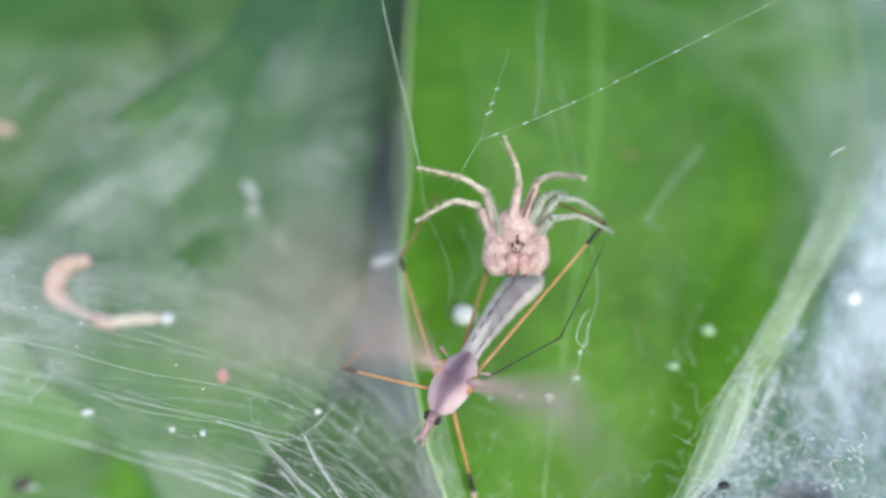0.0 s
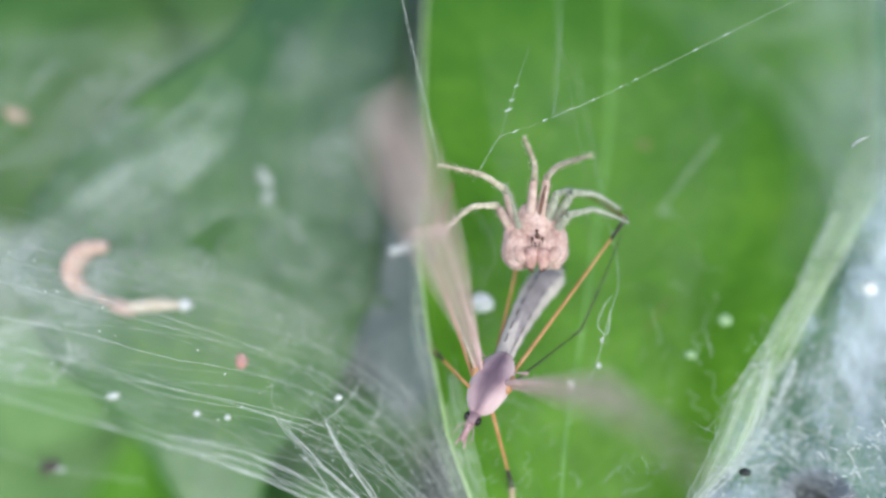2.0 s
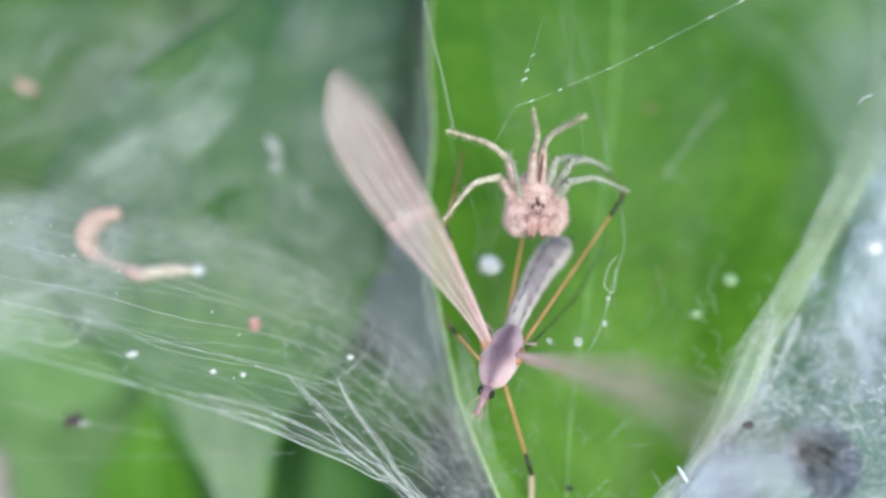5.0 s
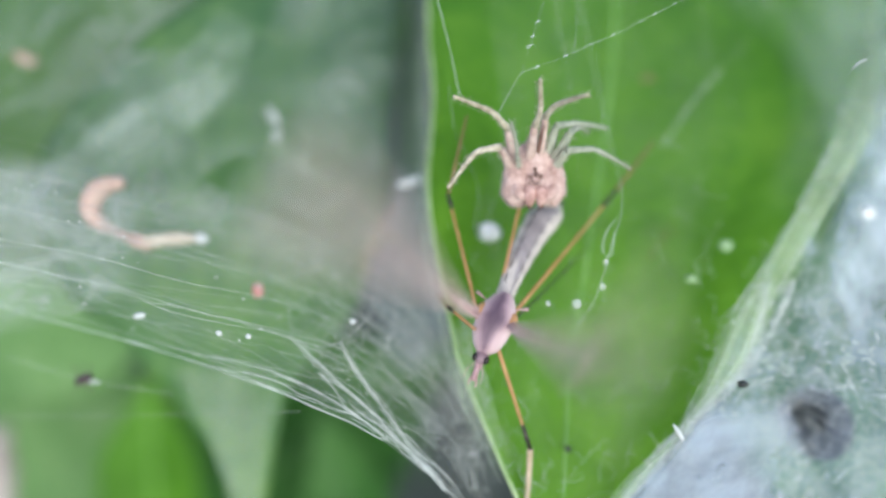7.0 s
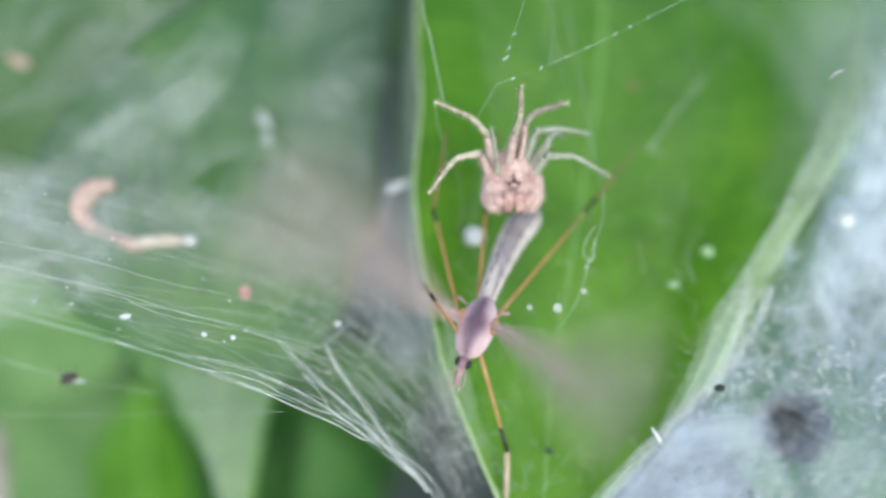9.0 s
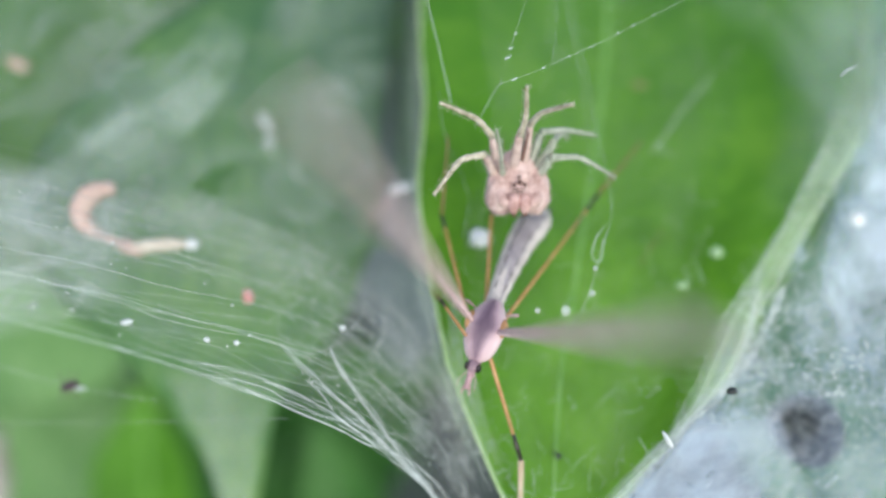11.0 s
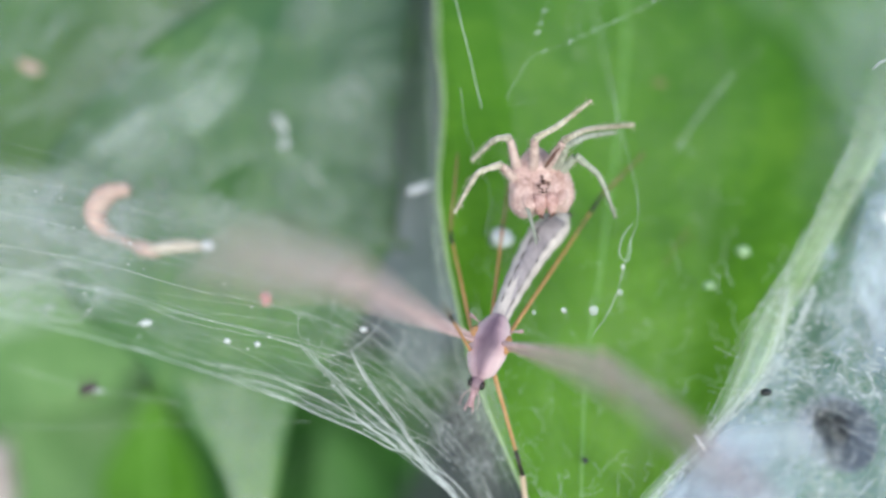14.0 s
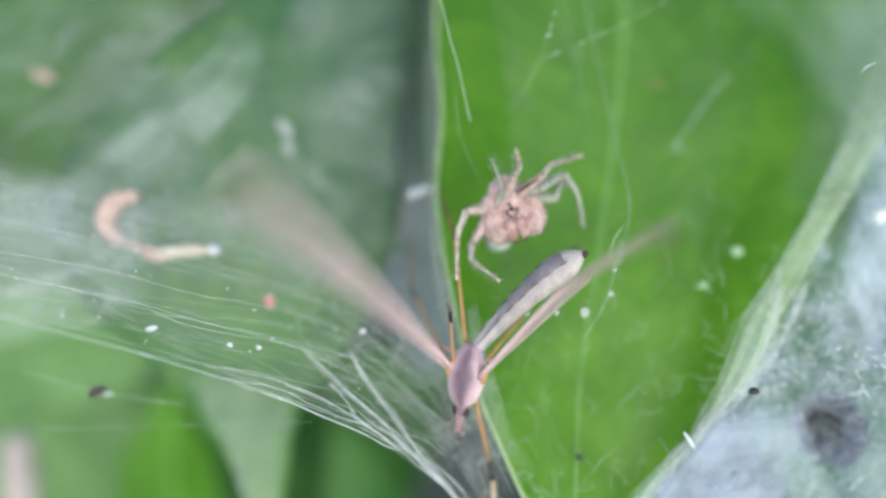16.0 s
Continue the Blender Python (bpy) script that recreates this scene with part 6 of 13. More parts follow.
        (9.800, pose(0.00010, 0.00100, 0.00050, 26.6, -32.3, 97.2)),
        (9.867, pose(0.00010, 0.00100, 0.00050, 74.9, -52.9, 36.4)),
        (9.967, pose(0.00010, 0.00100, 0.00050, 35.0, -38.8, 94.5)),
        (10.033, pose(0.00010, 0.00100, 0.00050, 92.1, -50.4, 22.8)),
        (10.133, pose(0.00010, 0.00100, 0.00050, 43.7, -46.6, 91.3)),
        (10.200, pose(0.00010, 0.00100, 0.00050, 95.7, -39.7, 25.0)),
        (10.300, pose(0.00010, 0.00100, 0.00050, 49.2, -43.6, 95.4)),
        (10.367, pose(0.00010, 0.00100, 0.00050, 101.3, -39.0, 24.6)),
        (10.467, pose(0.00010, 0.00100, 0.00050, 55.6, -41.8, 98.0)),
        (10.533, pose(0.00010, 0.00100, 0.00050, 102.3, -32.7, 31.2)),
        (10.633, pose(0.00010, 0.00100, 0.00050, 69.8, -43.1, 86.6)),
        (10.700, pose(0.00010, 0.00100, 0.00050, 103.2, -32.2, 39.1)),
        (10.800, pose(0.00010, 0.00100, 0.00050, 75.2, -42.1, 90.4)),
        (10.867, pose(0.00010, 0.00100, 0.00050, 113.2, -25.0, 31.8)),
        (10.967, pose(0.00010, 0.00100, 0.00050, 79.7, -44.7, 95.4)),
        (11.033, pose(0.00010, 0.00100, 0.00050, 117.5, -14.6, 35.3)),
        (11.133, pose(0.00010, 0.00100, 0.00050, 88.7, -45.2, 93.1)),
        (11.200, pose(0.00010, 0.00100, 0.00050, 117.2, -17.2, 49.6)),
        (11.300, pose(0.00010, 0.00100, 0.00050, 105.9, -42.3, 77.1)),
        (11.367, pose(0.00010, 0.00100, 0.00050, 125.9, -9.8, 43.6)),
        (11.467, pose(0.00010, 0.00100, 0.00050, 129.6, -29.8, 40.8)),
        (11.500, pose(0.00010, 0.00100, 0.00050, 121.8, -28.0, 61.1)),
        (11.533, pose(0.00010, 0.00100, 0.00050, 115.4, -23.9, 80.5)),
        (11.633, pose(0.00010, 0.00100, 0.00050, 83.7, -47.1, 83.9)),
        (11.700, pose(0.00010, 0.00100, 0.00050, 98.5, -38.9, 25.6)),
        (11.800, pose(0.00010, 0.00100, 0.00050, 27.8, -43.7, 91.2)),
        (11.867, pose(0.00010, 0.00100, 0.00050, 55.5, -70.0, 30.8)),
        (11.967, pose(0.00010, 0.00100, 0.00050, 0.8, -46.8, 16.8)),
        (12.000, pose(0.00010, 0.00100, 0.00050, -23.9, -56.2, 91.0)),
        (12.033, pose(0.00010, 0.00100, 0.00050, -44.9, -44.2, 162.1)),
        (12.133, pose(0.00010, 0.00100, 0.00050, -20.8, -36.0, 88.5)),
        (12.200, pose(0.00010, 0.00100, 0.00050, -22.4, -80.1, 92.3)),
        (12.300, pose(0.00010, 0.00100, 0.00050, -24.8, -36.8, 95.1)),
        (12.367, pose(0.00010, 0.00100, 0.00050, -47.0, -84.6, 118.8)),
        (12.467, pose(0.00010, 0.00100, 0.00050, -1.9, -47.6, 25.5)),
        (12.500, pose(0.00010, 0.00100, 0.00050, -25.0, -55.9, 94.1)),
        (12.533, pose(0.00010, 0.00100, 0.00050, -45.6, -45.8, 160.6)),
        (12.633, pose(0.00010, 0.00100, 0.00050, -18.7, -28.7, 86.9)),
        (12.700, pose(0.00010, 0.00100, 0.00050, -24.4, -78.9, 96.4)),
        (12.800, pose(0.00010, 0.00100, 0.00050, -23.2, -36.0, 94.0)),
        (12.867, pose(0.00010, 0.00100, 0.00050, -23.7, -71.0, 95.5)),
        (12.967, pose(0.00010, 0.00100, 0.00050, 8.1, -57.2, 20.9)),
        (13.000, pose(0.00010, 0.00100, 0.00050, -24.2, -49.9, 95.0)),
        (13.033, pose(0.00010, 0.00100, 0.00050, -27.6, -29.8, 145.0)),
        (13.133, pose(0.00010, 0.00100, 0.00050, -13.6, -27.1, 98.9)),
        (13.200, pose(0.00010, 0.00100, 0.00050, 10.2, -72.9, 84.2)),
        (13.300, pose(0.00010, 0.00100, 0.00050, 3.8, -32.1, 107.0)),
        (13.367, pose(0.00010, 0.00100, 0.00050, 35.4, -58.2, 80.4)),
        (13.467, pose(0.00010, 0.00100, 0.00050, 24.7, -41.1, 124.3)),
        (13.500, pose(0.00010, 0.00100, 0.00050, 30.0, -45.3, 101.3)),
        (13.533, pose(0.00010, 0.00100, 0.00050, 37.7, -47.7, 76.3)),
        (13.633, pose(0.00010, 0.00100, 0.00050, 19.1, -22.1, 123.4)),
        (13.700, pose(0.00010, 0.00100, 0.00050, 48.8, -50.3, 73.2)),
        (13.800, pose(0.00010, 0.00100, 0.00050, 22.1, -27.7, 111.2)),
        (13.867, pose(0.00010, 0.00100, 0.00050, 52.4, -49.8, 64.1)),
        (13.967, pose(0.00010, 0.00100, 0.00050, 32.6, -15.0, 106.9)),
        (14.000, pose(0.00010, 0.00100, 0.00050, 31.3, -39.6, 89.2)),
        (14.033, pose(0.00010, 0.00100, 0.00050, 45.1, -62.7, 60.0)),
        (14.133, pose(0.00010, 0.00100, 0.00050, 42.1, -29.3, 105.4)),
        (14.200, pose(0.00010, 0.00100, 0.00050, 92.1, -31.0, 49.1)),
        (14.300, pose(0.00010, 0.00100, 0.00050, 91.0, -40.2, 82.6)),
        (14.367, pose(0.00010, 0.00100, 0.00050, 126.1, -4.0, 43.2)),
        (14.467, pose(0.00010, 0.00100, 0.00050, 141.0, -10.3, 42.4)),
        (14.500, pose(0.00010, 0.00100, 0.00050, 138.6, -15.6, 60.0)),
        (14.533, pose(0.00010, 0.00100, 0.00050, 134.5, -20.0, 78.3)),
        (14.633, pose(0.00010, 0.00100, 0.00050, 142.0, -38.2, 68.3)),
        (14.700, pose(0.00010, 0.00100, 0.00050, 151.9, -8.1, 62.3)),
        (14.800, pose(0.00010, 0.00100, 0.00050, 150.0, -62.4, 75.1)),
        (14.867, pose(0.00010, 0.00100, 0.00050, 163.3, -16.4, 67.0)),
        (14.967, pose(0.00010, 0.00100, 0.00050, 162.9, -22.5, 42.1)),
        (15.000, pose(0.00010, 0.00100, 0.00050, 168.1, -50.8, 66.5)),
        (15.033, pose(0.00010, 0.00100, 0.00050, 132.4, -75.7, 126.9)),
        (15.133, pose(0.00010, 0.00100, 0.00050, 130.5, -73.4, 91.1)),
        (15.200, pose(0.00010, 0.00100, 0.00050, 136.1, -33.3, 64.1)),
        (15.300, pose(0.00010, 0.00100, 0.00050, 69.4, -60.8, 125.1)),
        (15.367, pose(0.00010, 0.00100, 0.00050, 103.9, -44.3, 60.5)),
        (15.467, pose(0.00010, 0.00100, 0.00050, 54.5, -42.9, 115.9)),
        (15.500, pose(0.00010, 0.00100, 0.00050, 59.4, -47.7, 95.4)),
        (15.533, pose(0.00010, 0.00100, 0.00050, 67.1, -51.0, 72.6)),
        (15.633, pose(0.00010, 0.00100, 0.00050, 57.3, -46.0, 116.1)),
        (15.700, pose(0.00010, 0.00100, 0.00050, 109.7, -29.8, 54.4)),
        (15.800, pose(0.00010, 0.00100, 0.00050, 102.6, -49.6, 84.2)),
        (15.867, pose(0.00010, 0.00100, 0.00050, 134.3, -1.1, 41.1)),
        (15.967, pose(0.00010, 0.00100, 0.00050, 142.7, -9.7, 38.0)),
        (16.000, pose(0.00010, 0.00100, 0.00050, 140.7, -15.4, 55.4)),
    ])
    walk(wing_left_tip, [
        (0.000, pose(0.00950, 0.00000, 0.00000, 0.8, 20.5, 4.2)),
        (0.033, pose(0.00950, 0.00000, 0.00000, 2.9, 31.6, 10.3)),
        (0.067, pose(0.00950, 0.00000, 0.00000, 1.3, 21.9, 6.9)),
        (0.133, pose(0.00950, 0.00000, 0.00000, 0.4, 12.1, 4.0)),
        (0.200, pose(0.00950, 0.00000, 0.00000, 0.6, 11.9, 5.7)),
        (0.300, pose(0.00950, 0.00000, 0.00000, 0.7, 11.7, 7.3)),
        (0.367, pose(0.00950, 0.00000, 0.00000, 0.9, 11.5, 8.9)),
        (0.467, pose(0.00950, 0.00000, 0.00000, 3.2, 20.4, 17.9)),
        (0.500, pose(0.00950, 0.00000, 0.00000, 2.9, 18.6, 17.9)),
        (0.533, pose(0.00950, 0.00000, 0.00000, 2.6, 16.7, 17.9)),
        (0.633, pose(0.00950, 0.00000, 0.00000, 1.1, 11.1, 10.8)),
        (0.700, pose(0.00950, 0.00000, 0.00000, 1.1, 11.0, 11.2)),
        (0.800, pose(0.00950, 0.00000, 0.00000, 1.1, 10.9, 11.5)),
        (0.867, pose(0.00950, 0.00000, 0.00000, 1.1, 10.8, 11.9)),
        (0.967, pose(0.00950, 0.00000, 0.00000, 3.8, 19.3, 22.0)),
        (1.000, pose(0.00950, 0.00000, 0.00000, 3.3, 17.5, 20.9)),
        (1.033, pose(0.00950, 0.00000, 0.00000, 2.8, 15.8, 19.8)),
        (1.133, pose(0.00950, 0.00000, 0.00000, 1.1, 10.8, 11.7)),
        (1.200, pose(0.00950, 0.00000, 0.00000, 1.1, 10.9, 11.1)),
        (1.300, pose(0.00950, 0.00000, 0.00000, 1.0, 11.0, 10.4)),
        (1.367, pose(0.00950, 0.00000, 0.00000, 1.0, 11.1, 9.8)),
        (1.467, pose(0.00950, 0.00000, 0.00000, 2.5, 18.7, 14.9)),
        (1.500, pose(0.00950, 0.00000, 0.00000, 2.6, 18.6, 15.8)),
        (1.533, pose(0.00950, 0.00000, 0.00000, 2.7, 18.5, 16.6)),
        (1.633, pose(0.00950, 0.00000, 0.00000, 0.9, 11.3, 9.1)),
        (1.700, pose(0.00950, 0.00000, 0.00000, 0.9, 11.3, 9.1)),
        (1.800, pose(0.00950, 0.00000, 0.00000, 0.9, 11.3, 9.0)),
        (1.867, pose(0.00950, 0.00000, 0.00000, 0.9, 11.3, 8.9)),
        (1.967, pose(0.00950, 0.00000, 0.00000, 2.7, 19.8, 15.2)),
        (2.000, pose(0.00950, 0.00000, 0.00000, 2.5, 18.7, 15.0)),
        (2.033, pose(0.00950, 0.00000, 0.00000, 2.3, 17.6, 14.8)),
        (2.133, pose(0.00950, 0.00000, 0.00000, 0.8, 10.3, 9.0)),
        (2.200, pose(0.00950, 0.00000, 0.00000, 0.7, 9.2, 9.2)),
        (2.300, pose(0.00950, 0.00000, 0.00000, 0.7, 8.2, 9.3)),
        (2.367, pose(0.00950, 0.00000, 0.00000, 0.6, 7.2, 9.5)),
        (2.467, pose(0.00950, 0.00000, 0.00000, 1.8, 12.1, 17.0)),
        (2.500, pose(0.00950, 0.00000, 0.00000, 1.5, 10.1, 16.3)),
        (2.533, pose(0.00950, 0.00000, 0.00000, 1.1, 8.2, 15.6)),
        (2.633, pose(0.00950, 0.00000, 0.00000, 0.5, 7.6, 8.0)),
        (2.700, pose(0.00950, 0.00000, 0.00000, 0.5, 9.0, 6.2)),
        (2.800, pose(0.00950, 0.00000, 0.00000, 0.4, 10.5, 4.4)),
        (2.867, pose(0.00950, 0.00000, 0.00000, 0.3, 11.9, 2.6)),
        (2.967, pose(0.00950, 0.00000, 0.00000, -0.5, 21.4, -2.4)),
        (3.000, pose(0.00950, 0.00000, 0.00000, 0.3, 22.2, 1.3)),
        (3.033, pose(0.00950, 0.00000, 0.00000, 1.0, 22.8, 5.1)),
        (3.133, pose(0.00950, 0.00000, 0.00000, 0.2, 12.6, 1.6)),
        (3.200, pose(0.00950, 0.00000, 0.00000, 0.3, 11.8, 2.5)),
        (3.300, pose(0.00950, 0.00000, 0.00000, 0.3, 11.1, 3.4)),
        (3.367, pose(0.00950, 0.00000, 0.00000, 0.4, 10.4, 4.2)),
        (3.467, pose(0.00950, 0.00000, 0.00000, 0.0, -1.9, -1.5)),
        (3.500, pose(0.00950, 0.00000, 0.00000, 1.2, 16.0, 8.6)),
        (3.533, pose(0.00950, 0.00000, 0.00000, 6.3, 33.4, 20.8)),
        (3.633, pose(0.00950, 0.00000, 0.00000, 0.4, 10.9, 4.2)),
        (3.700, pose(0.00950, 0.00000, 0.00000, 0.3, 12.1, 3.3)),
        (3.800, pose(0.00950, 0.00000, 0.00000, 0.3, 13.4, 2.3)),
        (3.867, pose(0.00950, 0.00000, 0.00000, 0.2, 14.6, 1.4)),
        (3.967, pose(0.00950, 0.00000, 0.00000, -0.4, 32.1, -1.5)),
        (4.000, pose(0.00950, 0.00000, 0.00000, 0.2, 26.4, 0.8)),
        (4.033, pose(0.00950, 0.00000, 0.00000, 0.5, 20.7, 3.0)),
        (4.133, pose(0.00950, 0.00000, 0.00000, 0.1, 15.6, 0.5)),
        (4.200, pose(0.00950, 0.00000, 0.00000, 0.1, 15.3, 0.4)),
        (4.300, pose(0.00950, 0.00000, 0.00000, 0.1, 15.0, 0.4)),
        (4.367, pose(0.00950, 0.00000, 0.00000, 0.1, 14.7, 0.4)),
        (4.467, pose(0.00950, 0.00000, 0.00000, 0.0, 14.4, 0.4)),
        (4.533, pose(0.00950, 0.00000, 0.00000, 0.0, 14.1, 0.4)),
        (4.633, pose(0.00950, 0.00000, 0.00000, 0.0, 13.8, 0.4)),
        (4.700, pose(0.00950, 0.00000, 0.00000, 0.0, 13.5, 0.4)),
        (4.800, pose(0.00950, 0.00000, 0.00000, 0.0, 13.3, 0.3)),
        (4.867, pose(0.00950, 0.00000, 0.00000, 0.0, 13.0, 0.3)),
        (4.967, pose(0.00950, 0.00000, 0.00000, 0.0, 12.7, 0.3)),
        (5.033, pose(0.00950, 0.00000, 0.00000, 0.0, 12.4, 0.3)),
        (5.133, pose(0.00950, 0.00000, 0.00000, 0.0, 12.1, 0.3)),
        (5.200, pose(0.00950, 0.00000, 0.00000, 0.0, 11.8, 0.3)),
        (5.300, pose(0.00950, 0.00000, 0.00000, 0.0, 11.5, 0.2)),
        (5.367, pose(0.00950, 0.00000, 0.00000, 0.0, 11.2, 0.2)),
        (5.467, pose(0.00950, 0.00000, 0.00000, 0.0, 11.0, 0.2)),
        (5.533, pose(0.00950, 0.00000, 0.00000, 0.0, 10.7, 0.2)),
        (5.633, pose(0.00950, 0.00000, 0.00000, 0.0, 10.4, 0.2)),
        (5.700, pose(0.00950, 0.00000, 0.00000, 0.0, 10.1, 0.2)),
        (5.800, pose(0.00950, 0.00000, 0.00000, 0.0, 9.8, 0.2)),
        (5.867, pose(0.00950, 0.00000, 0.00000, 0.0, 9.5, 0.1)),
        (5.967, pose(0.00950, 0.00000, 0.00000, 0.0, 9.2, 0.1)),
        (6.033, pose(0.00950, 0.00000, 0.00000, 0.0, 8.9, 0.1)),
        (6.133, pose(0.00950, 0.00000, 0.00000, 0.0, 8.7, 0.1)),
        (6.200, pose(0.00950, 0.00000, 0.00000, 0.0, 8.4, 0.1)),
        (6.300, pose(0.00950, 0.00000, 0.00000, 0.0, 8.1, 0.1)),
        (6.367, pose(0.00950, 0.00000, 0.00000, 0.0, 7.8, 0.1)),
        (6.467, pose(0.00950, 0.00000, 0.00000, -0.0, 12.9, -0.3)),
        (6.500, pose(0.00950, 0.00000, 0.00000, 0.0, 12.5, 0.1)),
        (6.533, pose(0.00950, 0.00000, 0.00000, 0.0, 12.1, 0.4)),
        (6.633, pose(0.00950, 0.00000, 0.00000, 0.0, 3.5, 1.5)),
        (6.700, pose(0.00950, 0.00000, 0.00000, -0.0, -0.5, 2.9)),
        (6.800, pose(0.00950, 0.00000, 0.00000, -0.2, -4.5, 4.3)),
        (6.867, pose(0.00950, 0.00000, 0.00000, -0.4, -8.5, 5.8)),
        (6.967, pose(0.00950, 0.00000, 0.00000, -2.8, -20.2, 15.8)),
        (7.000, pose(0.00950, 0.00000, 0.00000, -2.3, -20.7, 12.4)),
        (7.033, pose(0.00950, 0.00000, 0.00000, -1.7, -21.3, 9.0)),
        (7.133, pose(0.00950, 0.00000, 0.00000, -0.8, -10.0, 9.1)),
        (7.200, pose(0.00950, 0.00000, 0.00000, -0.7, -7.6, 11.0)),
        (7.300, pose(0.00950, 0.00000, 0.00000, -0.6, -5.1, 12.9)),
        (7.367, pose(0.00950, 0.00000, 0.00000, -0.3, -2.6, 14.8)),
        (7.467, pose(0.00950, 0.00000, 0.00000, -0.5, -1.8, 29.6)),
        (7.500, pose(0.00950, 0.00000, 0.00000, -0.0, -0.2, 27.7)),
        (7.533, pose(0.00950, 0.00000, 0.00000, 0.3, 1.4, 25.8)),
        (7.633, pose(0.00950, 0.00000, 0.00000, 0.3, 2.9, 13.5)),
        (7.700, pose(0.00950, 0.00000, 0.00000, 0.5, 5.8, 10.3)),
        (7.800, pose(0.00950, 0.00000, 0.00000, 0.6, 8.8, 7.2)),
        (7.867, pose(0.00950, 0.00000, 0.00000, 0.4, 11.8, 4.0)),
        (7.967, pose(0.00950, 0.00000, 0.00000, -0.5, 33.5, -1.5)),
        (8.000, pose(0.00950, 0.00000, 0.00000, 0.3, 24.5, 1.2)),
        (8.033, pose(0.00950, 0.00000, 0.00000, 0.5, 15.5, 3.7)),
        (8.133, pose(0.00950, 0.00000, 0.00000, 0.3, 12.4, 2.6)),
        (8.200, pose(0.00950, 0.00000, 0.00000, 0.4, 10.2, 4.5)),
        (8.300, pose(0.00950, 0.00000, 0.00000, 0.4, 7.9, 6.4)),
        (8.367, pose(0.00950, 0.00000, 0.00000, 0.4, 5.7, 8.2)),
        (8.467, pose(0.00950, 0.00000, 0.00000, 0.0, -1.3, -4.4)),
        (8.500, pose(0.00950, 0.00000, 0.00000, 0.8, 5.6, 16.8)),
        (8.533, pose(0.00950, 0.00000, 0.00000, 4.1, 11.7, 38.4)),
        (8.633, pose(0.00950, 0.00000, 0.00000, 0.0, 0.2, 9.5)),
        (8.700, pose(0.00950, 0.00000, 0.00000, -0.2, -2.9, 9.1)),
        (8.800, pose(0.00950, 0.00000, 0.00000, -0.5, -6.0, 8.6)),
        (8.867, pose(0.00950, 0.00000, 0.00000, -0.6, -9.2, 8.1)),
        (8.967, pose(0.00950, 0.00000, 0.00000, -2.3, -17.9, 14.8)),
        (9.000, pose(0.00950, 0.00000, 0.00000, -2.4, -20.4, 13.0)),
        (9.033, pose(0.00950, 0.00000, 0.00000, -2.3, -22.9, 11.2)),
        (9.133, pose(0.00950, 0.00000, 0.00000, -0.8, -11.6, 7.7)),
        (9.200, pose(0.00950, 0.00000, 0.00000, -0.7, -10.9, 7.8)),
        (9.300, pose(0.00950, 0.00000, 0.00000, -0.7, -10.2, 7.8)),
        (9.367, pose(0.00950, 0.00000, 0.00000, -0.7, -9.5, 7.9)),
        (9.467, pose(0.00950, 0.00000, 0.00000, -0.6, -8.9, 8.0)),
        (9.533, pose(0.00950, 0.00000, 0.00000, -0.6, -8.2, 8.1)),
        (9.633, pose(0.00950, 0.00000, 0.00000, -0.5, -7.5, 8.2)),
        (9.700, pose(0.00950, 0.00000, 0.00000, -0.5, -6.8, 8.2)),
        (9.800, pose(0.00950, 0.00000, 0.00000, -0.4, -6.1, 8.3)),
        (9.867, pose(0.00950, 0.00000, 0.00000, -0.4, -5.4, 8.4)),
        (9.967, pose(0.00950, 0.00000, 0.00000, -0.3, -4.7, 8.5)),
        (10.033, pose(0.00950, 0.00000, 0.00000, -0.3, -4.0, 8.6)),
        (10.133, pose(0.00950, 0.00000, 0.00000, -0.3, -3.3, 8.6)),
        (10.200, pose(0.00950, 0.00000, 0.00000, -0.2, -2.6, 8.7)),
        (10.300, pose(0.00950, 0.00000, 0.00000, -0.1, -1.9, 8.8)),
        (10.367, pose(0.00950, 0.00000, 0.00000, -0.1, -1.2, 8.9)),
        (10.467, pose(0.00950, 0.00000, 0.00000, -0.0, -0.6, 9.0)),
        (10.533, pose(0.00950, 0.00000, 0.00000, 0.0, 0.1, 9.0)),
        (10.633, pose(0.00950, 0.00000, 0.00000, 0.1, 0.8, 9.1)),
        (10.700, pose(0.00950, 0.00000, 0.00000, 0.1, 1.5, 9.2)),
        (10.800, pose(0.00950, 0.00000, 0.00000, 0.2, 2.2, 9.3)),
        (10.867, pose(0.00950, 0.00000, 0.00000, 0.2, 2.9, 9.4)),
        (10.967, pose(0.00950, 0.00000, 0.00000, 0.3, 3.6, 9.5)),
        (11.033, pose(0.00950, 0.00000, 0.00000, 0.4, 4.3, 9.5)),
        (11.133, pose(0.00950, 0.00000, 0.00000, 0.4, 5.0, 9.6)),
        (11.200, pose(0.00950, 0.00000, 0.00000, 0.5, 5.7, 9.7)),
        (11.300, pose(0.00950, 0.00000, 0.00000, 0.5, 6.4, 9.8)),
        (11.367, pose(0.00950, 0.00000, 0.00000, 0.6, 7.0, 9.9)),
        (11.467, pose(0.00950, 0.00000, 0.00000, 0.8, -8.3, -11.3)),
        (11.500, pose(0.00950, 0.00000, 0.00000, 1.9, 12.8, 16.8)),
        (11.533, pose(0.00950, 0.00000, 0.00000, 14.3, 30.5, 49.4)),
        (11.633, pose(0.00950, 0.00000, 0.00000, 0.2, 3.7, 7.7)),
        (11.700, pose(0.00950, 0.00000, 0.00000, -0.0, -0.3, 5.5)),
        (11.800, pose(0.00950, 0.00000, 0.00000, -0.1, -4.4, 3.3)),
